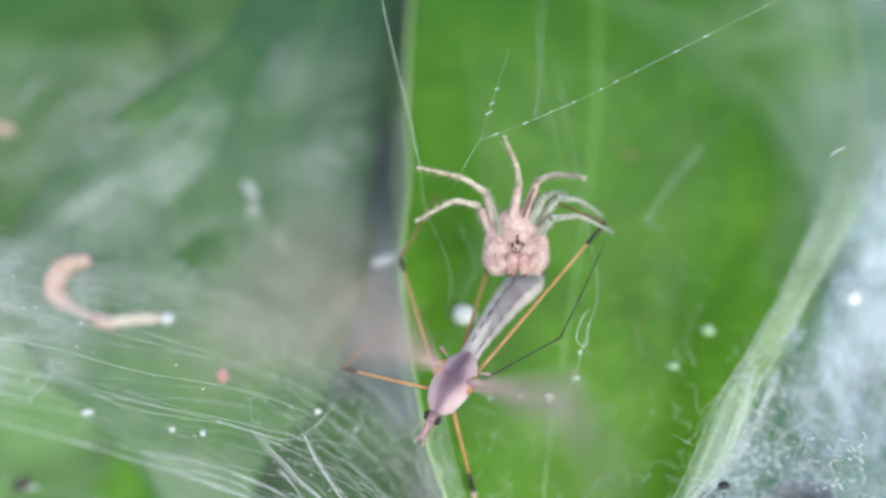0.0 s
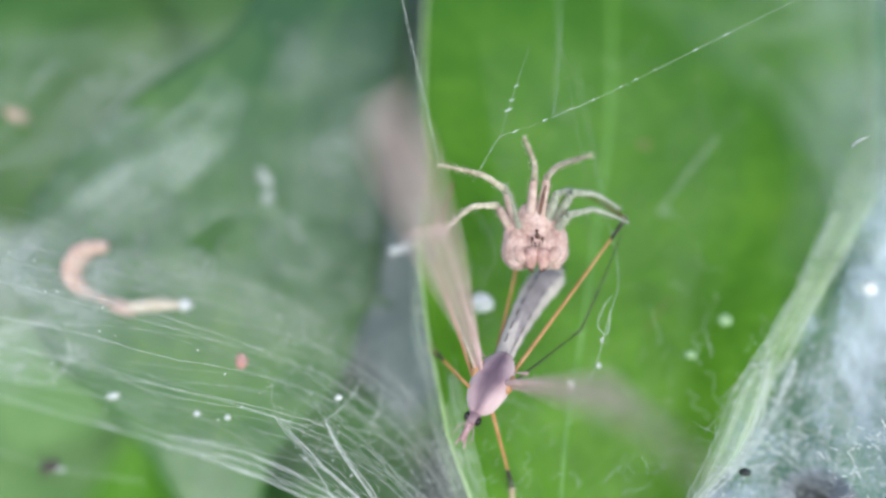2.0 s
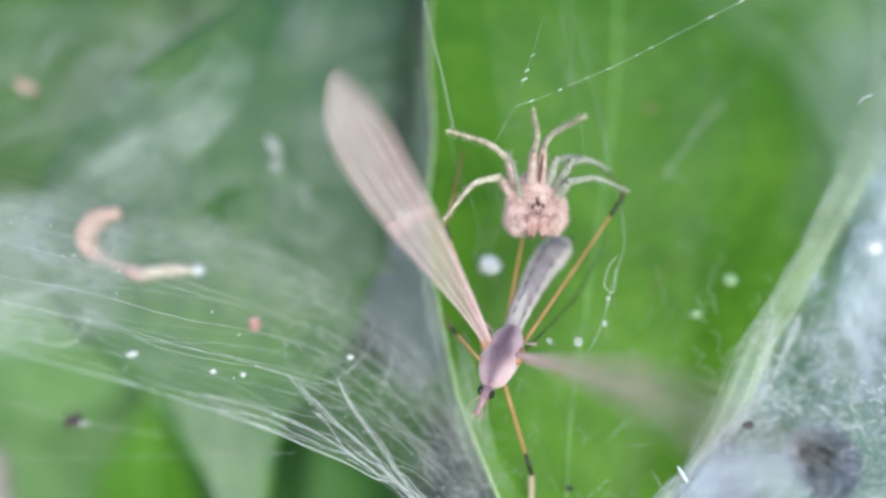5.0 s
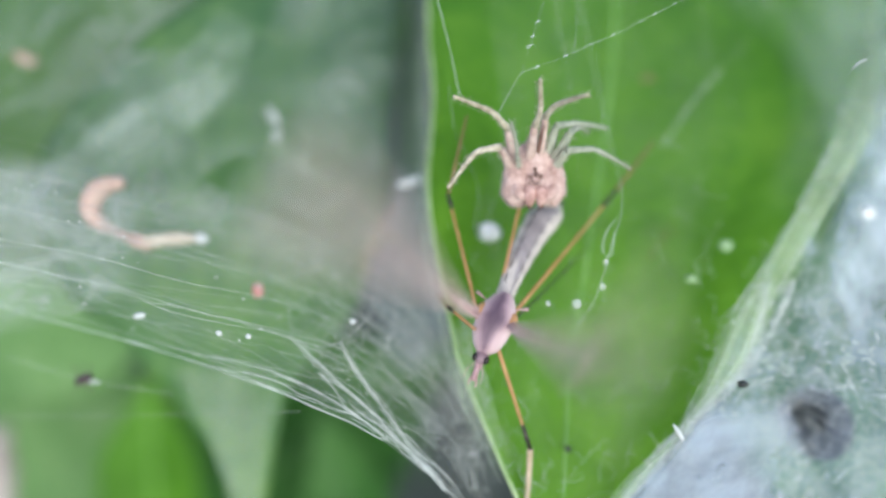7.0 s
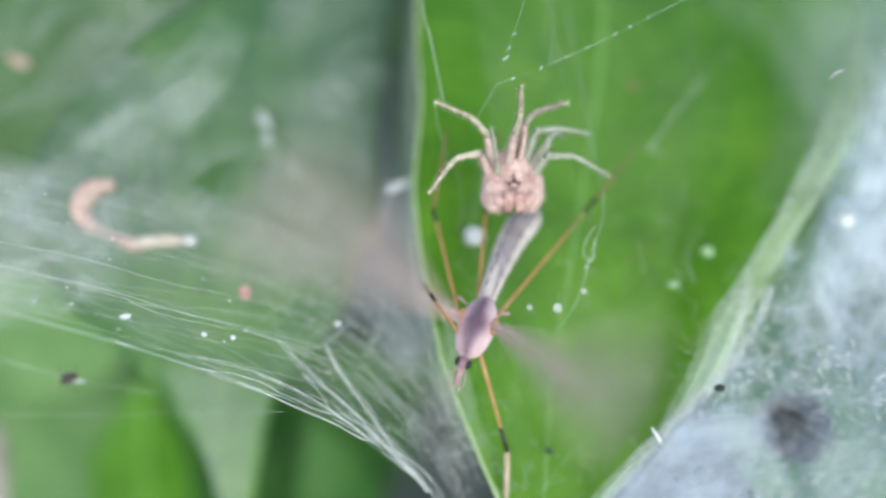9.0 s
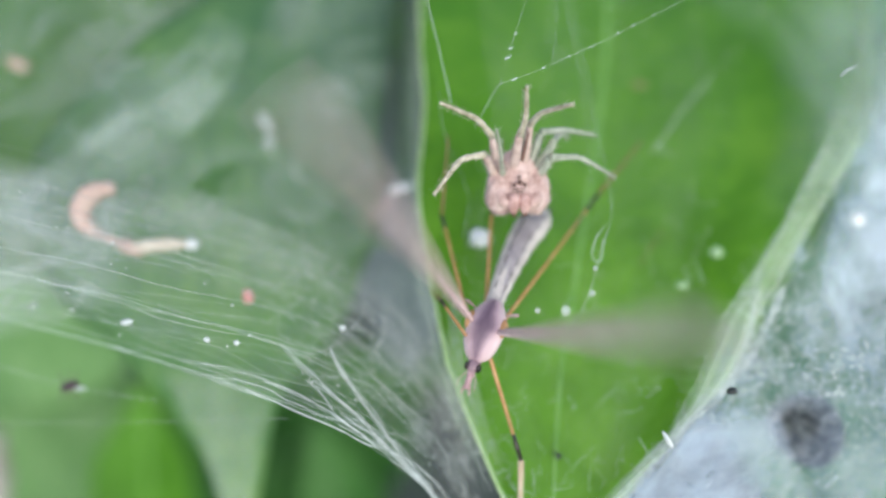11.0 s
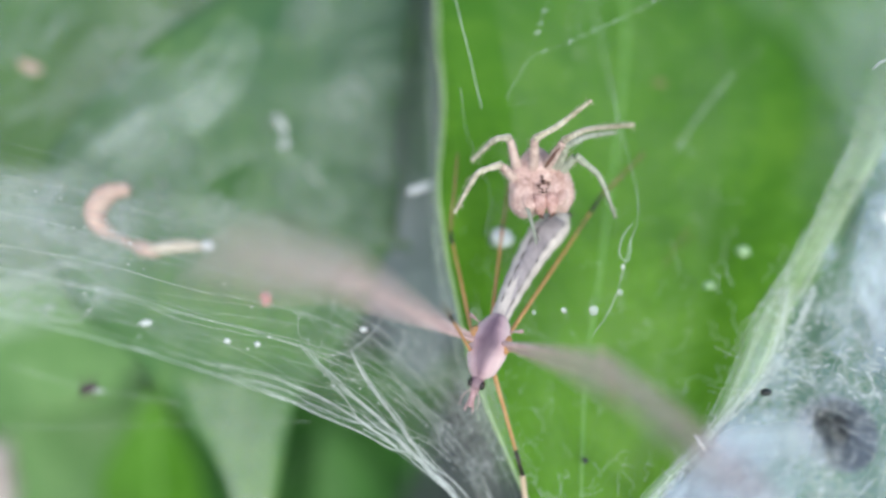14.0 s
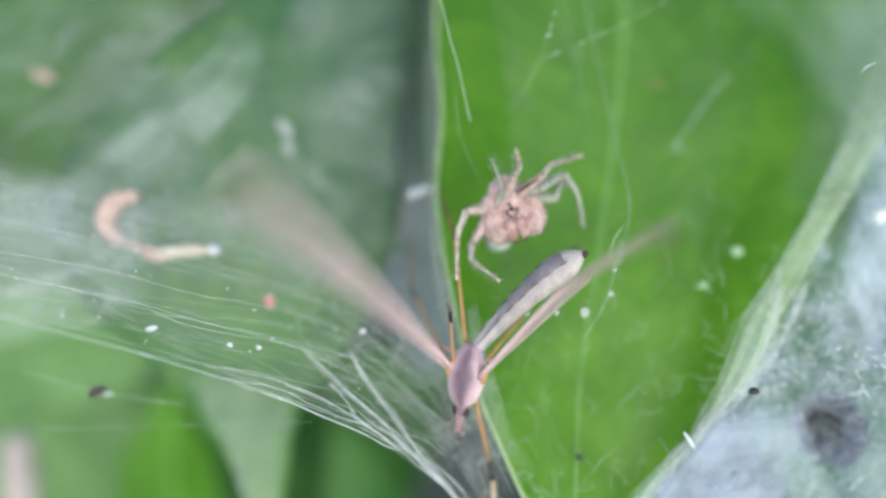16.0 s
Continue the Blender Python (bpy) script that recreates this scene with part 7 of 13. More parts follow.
        (11.867, pose(0.00950, 0.00000, 0.00000, -0.1, -8.4, 1.1)),
        (11.967, pose(0.00950, 0.00000, 0.00000, -0.2, -24.4, 0.8)),
        (12.000, pose(0.00950, 0.00000, 0.00000, 0.4, -20.8, -2.0)),
        (12.033, pose(0.00950, 0.00000, 0.00000, 0.7, -17.1, -4.8)),
        (12.133, pose(0.00950, 0.00000, 0.00000, 0.1, -12.4, -1.2)),
        (12.200, pose(0.00950, 0.00000, 0.00000, 0.1, -12.4, -1.2)),
        (12.300, pose(0.00950, 0.00000, 0.00000, 0.1, -12.4, -1.2)),
        (12.367, pose(0.00950, 0.00000, 0.00000, 0.1, -12.4, -1.3)),
        (12.467, pose(0.00950, 0.00000, 0.00000, -0.1, -24.3, 0.7)),
        (12.500, pose(0.00950, 0.00000, 0.00000, 0.4, -20.6, -2.2)),
        (12.533, pose(0.00950, 0.00000, 0.00000, 0.7, -16.9, -4.9)),
        (12.633, pose(0.00950, 0.00000, 0.00000, 0.1, -12.6, -1.3)),
        (12.700, pose(0.00950, 0.00000, 0.00000, 0.1, -12.8, -1.3)),
        (12.800, pose(0.00950, 0.00000, 0.00000, 0.1, -13.1, -1.3)),
        (12.867, pose(0.00950, 0.00000, 0.00000, 0.1, -13.3, -1.3)),
        (12.967, pose(0.00950, 0.00000, 0.00000, -0.1, -19.9, 0.8)),
        (13.000, pose(0.00950, 0.00000, 0.00000, 0.4, -22.5, -2.2)),
        (13.033, pose(0.00950, 0.00000, 0.00000, 1.2, -25.1, -5.3)),
        (13.133, pose(0.00950, 0.00000, 0.00000, -0.2, -12.4, 1.5)),
        (13.200, pose(0.00950, 0.00000, 0.00000, -0.4, -11.2, 4.2)),
        (13.300, pose(0.00950, 0.00000, 0.00000, -0.6, -10.1, 7.0)),
        (13.367, pose(0.00950, 0.00000, 0.00000, -0.8, -8.9, 9.7)),
        (13.467, pose(0.00950, 0.00000, 0.00000, -2.5, -14.0, 20.4)),
        (13.500, pose(0.00950, 0.00000, 0.00000, -2.3, -12.7, 20.9)),
        (13.533, pose(0.00950, 0.00000, 0.00000, -2.1, -11.3, 21.3)),
        (13.633, pose(0.00950, 0.00000, 0.00000, -0.9, -7.7, 13.3)),
        (13.700, pose(0.00950, 0.00000, 0.00000, -1.0, -7.7, 14.3)),
        (13.800, pose(0.00950, 0.00000, 0.00000, -1.0, -7.7, 15.2)),
        (13.867, pose(0.00950, 0.00000, 0.00000, -1.1, -7.7, 16.1)),
        (13.967, pose(0.00950, 0.00000, 0.00000, -5.6, -16.4, 37.4)),
        (14.000, pose(0.00950, 0.00000, 0.00000, -3.2, -12.6, 28.7)),
        (14.033, pose(0.00950, 0.00000, 0.00000, -1.5, -8.5, 20.3)),
        (14.133, pose(0.00950, 0.00000, 0.00000, -0.7, -4.9, 15.9)),
        (14.200, pose(0.00950, 0.00000, 0.00000, -0.3, -2.1, 14.8)),
        (14.300, pose(0.00950, 0.00000, 0.00000, 0.1, 0.7, 13.7)),
        (14.367, pose(0.00950, 0.00000, 0.00000, 0.4, 3.6, 12.6)),
        (14.467, pose(0.00950, 0.00000, 0.00000, 0.8, -6.8, -13.9)),
        (14.500, pose(0.00950, 0.00000, 0.00000, 1.8, 10.5, 19.4)),
        (14.533, pose(0.00950, 0.00000, 0.00000, 13.1, 24.3, 56.1)),
        (14.633, pose(0.00950, 0.00000, 0.00000, 0.7, 7.0, 10.9)),
        (14.700, pose(0.00950, 0.00000, 0.00000, 0.7, 7.6, 10.1)),
        (14.800, pose(0.00950, 0.00000, 0.00000, 0.7, 8.3, 9.4)),
        (14.867, pose(0.00950, 0.00000, 0.00000, 0.7, 8.9, 8.7)),
        (14.967, pose(0.00950, 0.00000, 0.00000, 2.5, 20.7, 13.5)),
        (15.000, pose(0.00950, 0.00000, 0.00000, 1.9, 15.7, 13.6)),
        (15.033, pose(0.00950, 0.00000, 0.00000, 1.3, 10.7, 13.7)),
        (15.133, pose(0.00950, 0.00000, 0.00000, 0.5, 6.1, 9.0)),
        (15.200, pose(0.00950, 0.00000, 0.00000, 0.2, 2.8, 10.0)),
        (15.300, pose(0.00950, 0.00000, 0.00000, -0.1, -0.5, 11.0)),
        (15.367, pose(0.00950, 0.00000, 0.00000, -0.4, -3.9, 12.0)),
        (15.467, pose(0.00950, 0.00000, 0.00000, -3.0, -13.6, 24.7)),
        (15.500, pose(0.00950, 0.00000, 0.00000, -2.3, -11.8, 22.0)),
        (15.533, pose(0.00950, 0.00000, 0.00000, -1.7, -9.9, 19.3)),
        (15.633, pose(0.00950, 0.00000, 0.00000, -0.5, -5.0, 11.7)),
        (15.700, pose(0.00950, 0.00000, 0.00000, -0.3, -2.9, 10.4)),
        (15.800, pose(0.00950, 0.00000, 0.00000, -0.1, -0.7, 9.1)),
        (15.867, pose(0.00950, 0.00000, 0.00000, 0.1, 1.5, 7.7)),
        (15.967, pose(0.00950, 0.00000, 0.00000, 0.7, 7.0, 11.3)),
        (16.000, pose(0.00950, 0.00000, 0.00000, 0.6, 6.1, 10.7)),
    ])
    walk(wing_right, [
        (0.000, pose(0.00010, -0.00100, 0.00050, -110.9, -50.4, -92.4)),
        (0.033, pose(0.00010, -0.00100, 0.00050, -114.1, -49.6, -126.9)),
        (0.133, pose(0.00010, -0.00100, 0.00050, -73.9, -47.1, -132.5)),
        (0.200, pose(0.00010, -0.00100, 0.00050, -125.0, -47.2, -60.3)),
        (0.300, pose(0.00010, -0.00100, 0.00050, -80.2, -48.7, -111.6)),
        (0.367, pose(0.00010, -0.00100, 0.00050, -127.0, -48.6, -45.4)),
        (0.467, pose(0.00010, -0.00100, 0.00050, -101.4, -51.2, -56.2)),
        (0.500, pose(0.00010, -0.00100, 0.00050, -94.2, -54.9, -81.8)),
        (0.533, pose(0.00010, -0.00100, 0.00050, -84.4, -56.2, -109.7)),
        (0.633, pose(0.00010, -0.00100, 0.00050, -63.9, -45.4, -120.6)),
        (0.700, pose(0.00010, -0.00100, 0.00050, -126.0, -48.0, -42.6)),
        (0.800, pose(0.00010, -0.00100, 0.00050, -76.4, -48.6, -107.0)),
        (0.867, pose(0.00010, -0.00100, 0.00050, -115.5, -51.0, -58.6)),
        (0.967, pose(0.00010, -0.00100, 0.00050, -103.1, -48.6, -57.8)),
        (1.000, pose(0.00010, -0.00100, 0.00050, -97.8, -52.2, -82.4)),
        (1.033, pose(0.00010, -0.00100, 0.00050, -90.1, -54.1, -109.1)),
        (1.133, pose(0.00010, -0.00100, 0.00050, -68.9, -47.1, -124.6)),
        (1.200, pose(0.00010, -0.00100, 0.00050, -120.0, -48.1, -64.0)),
        (1.300, pose(0.00010, -0.00100, 0.00050, -70.5, -47.5, -133.1)),
        (1.367, pose(0.00010, -0.00100, 0.00050, -123.5, -49.2, -70.1)),
        (1.467, pose(0.00010, -0.00100, 0.00050, -103.9, -55.8, -67.9)),
        (1.500, pose(0.00010, -0.00100, 0.00050, -107.6, -51.3, -96.9)),
        (1.533, pose(0.00010, -0.00100, 0.00050, -113.9, -48.4, -124.0)),
        (1.633, pose(0.00010, -0.00100, 0.00050, -85.0, -48.4, -121.7)),
        (1.700, pose(0.00010, -0.00100, 0.00050, -128.9, -44.4, -59.7)),
        (1.800, pose(0.00010, -0.00100, 0.00050, -68.2, -44.9, -136.2)),
        (1.867, pose(0.00010, -0.00100, 0.00050, -126.0, -43.2, -56.5)),
        (1.967, pose(0.00010, -0.00100, 0.00050, -96.7, -53.4, -62.9)),
        (2.000, pose(0.00010, -0.00100, 0.00050, -96.7, -51.7, -92.5)),
        (2.033, pose(0.00010, -0.00100, 0.00050, -97.9, -50.1, -121.0)),
        (2.133, pose(0.00010, -0.00100, 0.00050, -64.4, -43.9, -134.1)),
        (2.200, pose(0.00010, -0.00100, 0.00050, -120.1, -49.0, -62.7)),
        (2.300, pose(0.00010, -0.00100, 0.00050, -59.0, -41.4, -141.1)),
        (2.367, pose(0.00010, -0.00100, 0.00050, -103.6, -56.5, -85.3)),
        (2.467, pose(0.00010, -0.00100, 0.00050, -65.1, -58.4, -107.6)),
        (2.500, pose(0.00010, -0.00100, 0.00050, -77.4, -54.3, -117.8)),
        (2.533, pose(0.00010, -0.00100, 0.00050, -89.7, -51.5, -128.4)),
        (2.633, pose(0.00010, -0.00100, 0.00050, -45.4, -33.8, -135.4)),
        (2.700, pose(0.00010, -0.00100, 0.00050, -62.5, -61.2, -87.8)),
        (2.800, pose(0.00010, -0.00100, 0.00050, -24.4, -28.8, -111.0)),
        (2.867, pose(0.00010, -0.00100, 0.00050, -19.4, -71.0, -91.7)),
        (2.967, pose(0.00010, -0.00100, 0.00050, 8.0, -51.8, -89.5)),
        (3.000, pose(0.00010, -0.00100, 0.00050, 2.3, -46.1, -93.9)),
        (3.033, pose(0.00010, -0.00100, 0.00050, -3.5, -40.8, -98.7)),
        (3.133, pose(0.00010, -0.00100, 0.00050, -15.1, -28.6, -98.1)),
        (3.200, pose(0.00010, -0.00100, 0.00050, -58.6, -66.1, -70.6)),
        (3.300, pose(0.00010, -0.00100, 0.00050, -48.5, -40.8, -108.5)),
        (3.367, pose(0.00010, -0.00100, 0.00050, -121.1, -50.9, -42.3)),
        (3.467, pose(0.00010, -0.00100, 0.00050, -109.5, -56.6, -56.0)),
        (3.500, pose(0.00010, -0.00100, 0.00050, -107.0, -54.9, -86.1)),
        (3.533, pose(0.00010, -0.00100, 0.00050, -106.3, -52.7, -114.7)),
        (3.633, pose(0.00010, -0.00100, 0.00050, -72.7, -48.2, -126.6)),
        (3.700, pose(0.00010, -0.00100, 0.00050, -124.8, -42.2, -53.6)),
        (3.800, pose(0.00010, -0.00100, 0.00050, -75.4, -39.9, -120.8)),
        (3.867, pose(0.00010, -0.00100, 0.00050, -114.0, -39.5, -60.0)),
        (3.967, pose(0.00010, -0.00100, 0.00050, -93.5, -36.0, -78.0)),
        (4.000, pose(0.00010, -0.00100, 0.00050, -93.7, -38.0, -88.5)),
        (4.033, pose(0.00010, -0.00100, 0.00050, -93.4, -40.1, -99.3)),
        (4.133, pose(0.00010, -0.00100, 0.00050, -74.2, -32.9, -122.2)),
        (4.200, pose(0.00010, -0.00100, 0.00050, -107.9, -39.1, -68.4)),
        (4.300, pose(0.00010, -0.00100, 0.00050, -75.2, -32.8, -123.3)),
        (4.367, pose(0.00010, -0.00100, 0.00050, -112.8, -37.1, -63.2)),
        (4.467, pose(0.00010, -0.00100, 0.00050, -84.0, -36.3, -112.0)),
        (4.533, pose(0.00010, -0.00100, 0.00050, -112.0, -37.9, -68.2)),
        (4.633, pose(0.00010, -0.00100, 0.00050, -83.7, -37.0, -115.2)),
        (4.700, pose(0.00010, -0.00100, 0.00050, -118.2, -35.6, -60.4)),
        (4.800, pose(0.00010, -0.00100, 0.00050, -85.3, -36.5, -115.7)),
        (4.867, pose(0.00010, -0.00100, 0.00050, -117.4, -36.9, -65.7)),
        (4.967, pose(0.00010, -0.00100, 0.00050, -83.0, -38.2, -122.1)),
        (5.033, pose(0.00010, -0.00100, 0.00050, -116.5, -36.0, -70.9)),
        (5.133, pose(0.00010, -0.00100, 0.00050, -85.4, -38.9, -121.1)),
        (5.200, pose(0.00010, -0.00100, 0.00050, -118.0, -37.0, -71.9)),
        (5.300, pose(0.00010, -0.00100, 0.00050, -88.6, -38.9, -119.1)),
        (5.367, pose(0.00010, -0.00100, 0.00050, -120.0, -38.7, -72.0)),
        (5.467, pose(0.00010, -0.00100, 0.00050, -87.7, -40.2, -123.0)),
        (5.533, pose(0.00010, -0.00100, 0.00050, -124.1, -35.7, -68.0)),
        (5.633, pose(0.00010, -0.00100, 0.00050, -84.2, -41.0, -130.5)),
        (5.700, pose(0.00010, -0.00100, 0.00050, -125.6, -35.2, -68.9)),
        (5.800, pose(0.00010, -0.00100, 0.00050, -84.7, -42.4, -132.3)),
        (5.867, pose(0.00010, -0.00100, 0.00050, -129.1, -33.3, -65.7)),
        (5.967, pose(0.00010, -0.00100, 0.00050, -91.3, -44.1, -125.6)),
        (6.033, pose(0.00010, -0.00100, 0.00050, -126.9, -37.1, -73.9)),
        (6.133, pose(0.00010, -0.00100, 0.00050, -89.3, -43.1, -130.7)),
        (6.200, pose(0.00010, -0.00100, 0.00050, -132.0, -30.3, -67.6)),
        (6.300, pose(0.00010, -0.00100, 0.00050, -97.8, -45.6, -121.7)),
        (6.367, pose(0.00010, -0.00100, 0.00050, -129.8, -37.5, -76.1)),
        (6.467, pose(0.00010, -0.00100, 0.00050, -108.4, -49.5, -79.3)),
        (6.500, pose(0.00010, -0.00100, 0.00050, -116.9, -43.8, -98.1)),
        (6.533, pose(0.00010, -0.00100, 0.00050, -126.8, -40.3, -116.5)),
        (6.633, pose(0.00010, -0.00100, 0.00050, -69.5, -38.1, -133.3)),
        (6.700, pose(0.00010, -0.00100, 0.00050, -93.4, -55.8, -71.2)),
        (6.800, pose(0.00010, -0.00100, 0.00050, -36.7, -34.4, -116.6)),
        (6.867, pose(0.00010, -0.00100, 0.00050, -44.1, -74.2, -81.3)),
        (6.900, pose(0.00010, -0.00100, 0.00050, 0.1, -73.2, -79.1)),
        (6.967, pose(0.00010, -0.00100, 0.00050, 42.8, -72.9, -75.2)),
        (7.000, pose(0.00010, -0.00100, 0.00050, 4.1, -51.2, -111.0)),
        (7.033, pose(0.00010, -0.00100, 0.00050, -36.7, -45.6, -150.7)),
        (7.133, pose(0.00010, -0.00100, 0.00050, -21.2, -33.5, -115.3)),
        (7.200, pose(0.00010, -0.00100, 0.00050, -71.6, -60.7, -89.1)),
        (7.300, pose(0.00010, -0.00100, 0.00050, -58.5, -36.4, -144.5)),
        (7.367, pose(0.00010, -0.00100, 0.00050, -120.7, -46.6, -98.5)),
        (7.467, pose(0.00010, -0.00100, 0.00050, -98.2, -64.1, -95.1)),
        (7.500, pose(0.00010, -0.00100, 0.00050, -132.5, -51.0, -122.0)),
        (7.533, pose(0.00010, -0.00100, 0.00050, -166.9, -48.4, -151.7)),
        (7.633, pose(0.00010, -0.00100, 0.00050, -95.5, -53.0, -146.6)),
        (7.700, pose(0.00010, -0.00100, 0.00050, -128.9, -42.9, -80.4)),
        (7.800, pose(0.00010, -0.00100, 0.00050, -70.6, -43.9, -136.9)),
        (7.867, pose(0.00010, -0.00100, 0.00050, -116.9, -47.2, -53.4)),
        (7.967, pose(0.00010, -0.00100, 0.00050, -84.7, -49.2, -65.7)),
        (8.000, pose(0.00010, -0.00100, 0.00050, -81.2, -52.9, -78.9)),
        (8.033, pose(0.00010, -0.00100, 0.00050, -76.0, -56.1, -93.6)),
        (8.133, pose(0.00010, -0.00100, 0.00050, -51.6, -36.5, -99.3)),
        (8.200, pose(0.00010, -0.00100, 0.00050, -63.7, -58.6, -63.0)),
        (8.300, pose(0.00010, -0.00100, 0.00050, -27.9, -17.8, -94.4)),
        (8.367, pose(0.00010, -0.00100, 0.00050, -36.5, -65.3, -59.8)),
        (8.467, pose(0.00010, -0.00100, 0.00050, -9.4, -32.0, -57.6)),
        (8.500, pose(0.00010, -0.00100, 0.00050, -9.4, -36.5, -75.0)),
        (8.533, pose(0.00010, -0.00100, 0.00050, -7.6, -40.7, -93.6)),
        (8.633, pose(0.00010, -0.00100, 0.00050, -26.1, -9.0, -94.3)),
        (8.700, pose(0.00010, -0.00100, 0.00050, -62.4, -47.1, -78.1)),
        (8.800, pose(0.00010, -0.00100, 0.00050, -59.8, -23.2, -129.1)),
        (8.867, pose(0.00010, -0.00100, 0.00050, -111.0, -43.1, -88.7)),
        (8.967, pose(0.00010, -0.00100, 0.00050, -84.1, -64.7, -96.7)),
        (9.000, pose(0.00010, -0.00100, 0.00050, -116.9, -51.1, -119.7)),
        (9.033, pose(0.00010, -0.00100, 0.00050, -149.2, -46.3, -146.2)),
        (9.133, pose(0.00010, -0.00100, 0.00050, -77.1, -49.0, -163.4)),
        (9.200, pose(0.00010, -0.00100, 0.00050, -129.6, -40.8, -88.5)),
        (9.300, pose(0.00010, -0.00100, 0.00050, -79.8, -47.2, -149.3)),
        (9.367, pose(0.00010, -0.00100, 0.00050, -125.6, -42.3, -80.6)),
        (9.467, pose(0.00010, -0.00100, 0.00050, -73.1, -43.9, -146.7)),
        (9.533, pose(0.00010, -0.00100, 0.00050, -118.3, -45.0, -78.3)),
        (9.633, pose(0.00010, -0.00100, 0.00050, -73.1, -40.6, -134.4)),
        (9.700, pose(0.00010, -0.00100, 0.00050, -111.3, -46.1, -75.5)),
        (9.800, pose(0.00010, -0.00100, 0.00050, -58.6, -35.2, -143.3)),
        (9.867, pose(0.00010, -0.00100, 0.00050, -100.0, -51.4, -78.7)),
        (9.967, pose(0.00010, -0.00100, 0.00050, -56.8, -33.9, -132.5)),
        (10.033, pose(0.00010, -0.00100, 0.00050, -98.1, -52.6, -69.2)),
        (10.133, pose(0.00010, -0.00100, 0.00050, -53.1, -35.1, -124.4)),
        (10.200, pose(0.00010, -0.00100, 0.00050, -79.3, -55.8, -81.7)),
        (10.300, pose(0.00010, -0.00100, 0.00050, -44.5, -28.4, -124.1)),
        (10.367, pose(0.00010, -0.00100, 0.00050, -85.8, -58.9, -62.4)),
        (10.467, pose(0.00010, -0.00100, 0.00050, -41.7, -32.6, -113.8)),
        (10.533, pose(0.00010, -0.00100, 0.00050, -81.9, -61.9, -56.6)),
        (10.633, pose(0.00010, -0.00100, 0.00050, -34.1, -29.5, -111.6)),
        (10.700, pose(0.00010, -0.00100, 0.00050, -70.4, -66.2, -59.6)),
        (10.800, pose(0.00010, -0.00100, 0.00050, -29.2, -31.1, -104.6)),
        (10.867, pose(0.00010, -0.00100, 0.00050, -51.8, -69.0, -70.2)),
        (10.967, pose(0.00010, -0.00100, 0.00050, -23.7, -30.6, -98.4)),
        (11.033, pose(0.00010, -0.00100, 0.00050, -32.7, -66.0, -81.3)),
        (11.133, pose(0.00010, -0.00100, 0.00050, -17.4, -35.5, -94.4)),
        (11.200, pose(0.00010, -0.00100, 0.00050, -29.0, -77.3, -74.9)),
        (11.300, pose(0.00010, -0.00100, 0.00050, -11.1, -35.4, -90.0)),
        (11.367, pose(0.00010, -0.00100, 0.00050, -3.8, -74.1, -92.0)),
        (11.467, pose(0.00010, -0.00100, 0.00050, -1.8, -56.8, -71.4)),
        (11.500, pose(0.00010, -0.00100, 0.00050, -4.2, -54.2, -87.1)),
        (11.533, pose(0.00010, -0.00100, 0.00050, -7.5, -52.0, -102.2)),
        (11.633, pose(0.00010, -0.00100, 0.00050, -5.1, -25.3, -87.6)),
        (11.700, pose(0.00010, -0.00100, 0.00050, -3.9, -72.2, -93.6)),
        (11.800, pose(0.00010, -0.00100, 0.00050, -6.0, -26.4, -94.6)),
        (11.867, pose(0.00010, -0.00100, 0.00050, -4.4, -66.4, -99.9)),
        (11.967, pose(0.00010, -0.00100, 0.00050, -2.4, -52.1, -118.4)),
        (12.000, pose(0.00010, -0.00100, 0.00050, -8.1, -41.7, -100.0)),
        (12.033, pose(0.00010, -0.00100, 0.00050, -9.0, -30.7, -85.2)),
        (12.133, pose(0.00010, -0.00100, 0.00050, -7.7, -24.3, -99.4)),
        (12.200, pose(0.00010, -0.00100, 0.00050, -10.2, -67.5, -96.0)),
        (12.300, pose(0.00010, -0.00100, 0.00050, -7.2, -15.6, -98.0)),
        (12.367, pose(0.00010, -0.00100, 0.00050, -7.9, -70.2, -97.5)),
        (12.467, pose(0.00010, -0.00100, 0.00050, 4.5, -55.9, -98.9)),
        (12.500, pose(0.00010, -0.00100, 0.00050, -7.3, -42.1, -98.6)),
        (12.533, pose(0.00010, -0.00100, 0.00050, -17.2, -28.5, -101.5)),
        (12.633, pose(0.00010, -0.00100, 0.00050, -25.2, -20.0, -109.9)),
        (12.700, pose(0.00010, -0.00100, 0.00050, -74.8, -56.7, -75.3)),
        (12.800, pose(0.00010, -0.00100, 0.00050, -59.4, -30.9, -134.1)),
        (12.867, pose(0.00010, -0.00100, 0.00050, -122.7, -37.8, -74.2)),
        (12.967, pose(0.00010, -0.00100, 0.00050, -107.4, -54.9, -84.3)),
        (13.000, pose(0.00010, -0.00100, 0.00050, -124.4, -47.0, -109.9)),
        (13.033, pose(0.00010, -0.00100, 0.00050, -143.2, -44.5, -135.2)),
        (13.133, pose(0.00010, -0.00100, 0.00050, -92.0, -52.1, -150.7)),
        (13.200, pose(0.00010, -0.00100, 0.00050, -134.1, -45.7, -96.7)),
        (13.300, pose(0.00010, -0.00100, 0.00050, -81.6, -53.0, -163.2)),
        (13.367, pose(0.00010, -0.00100, 0.00050, -134.9, -44.9, -96.2)),
        (13.467, pose(0.00010, -0.00100, 0.00050, -126.3, -48.9, -141.0)),
        (13.500, pose(0.00010, -0.00100, 0.00050, -107.2, -55.9, -132.8)),
        (13.533, pose(0.00010, -0.00100, 0.00050, -85.5, -64.1, -128.2)),
        (13.633, pose(0.00010, -0.00100, 0.00050, -84.2, -52.8, -154.6)),
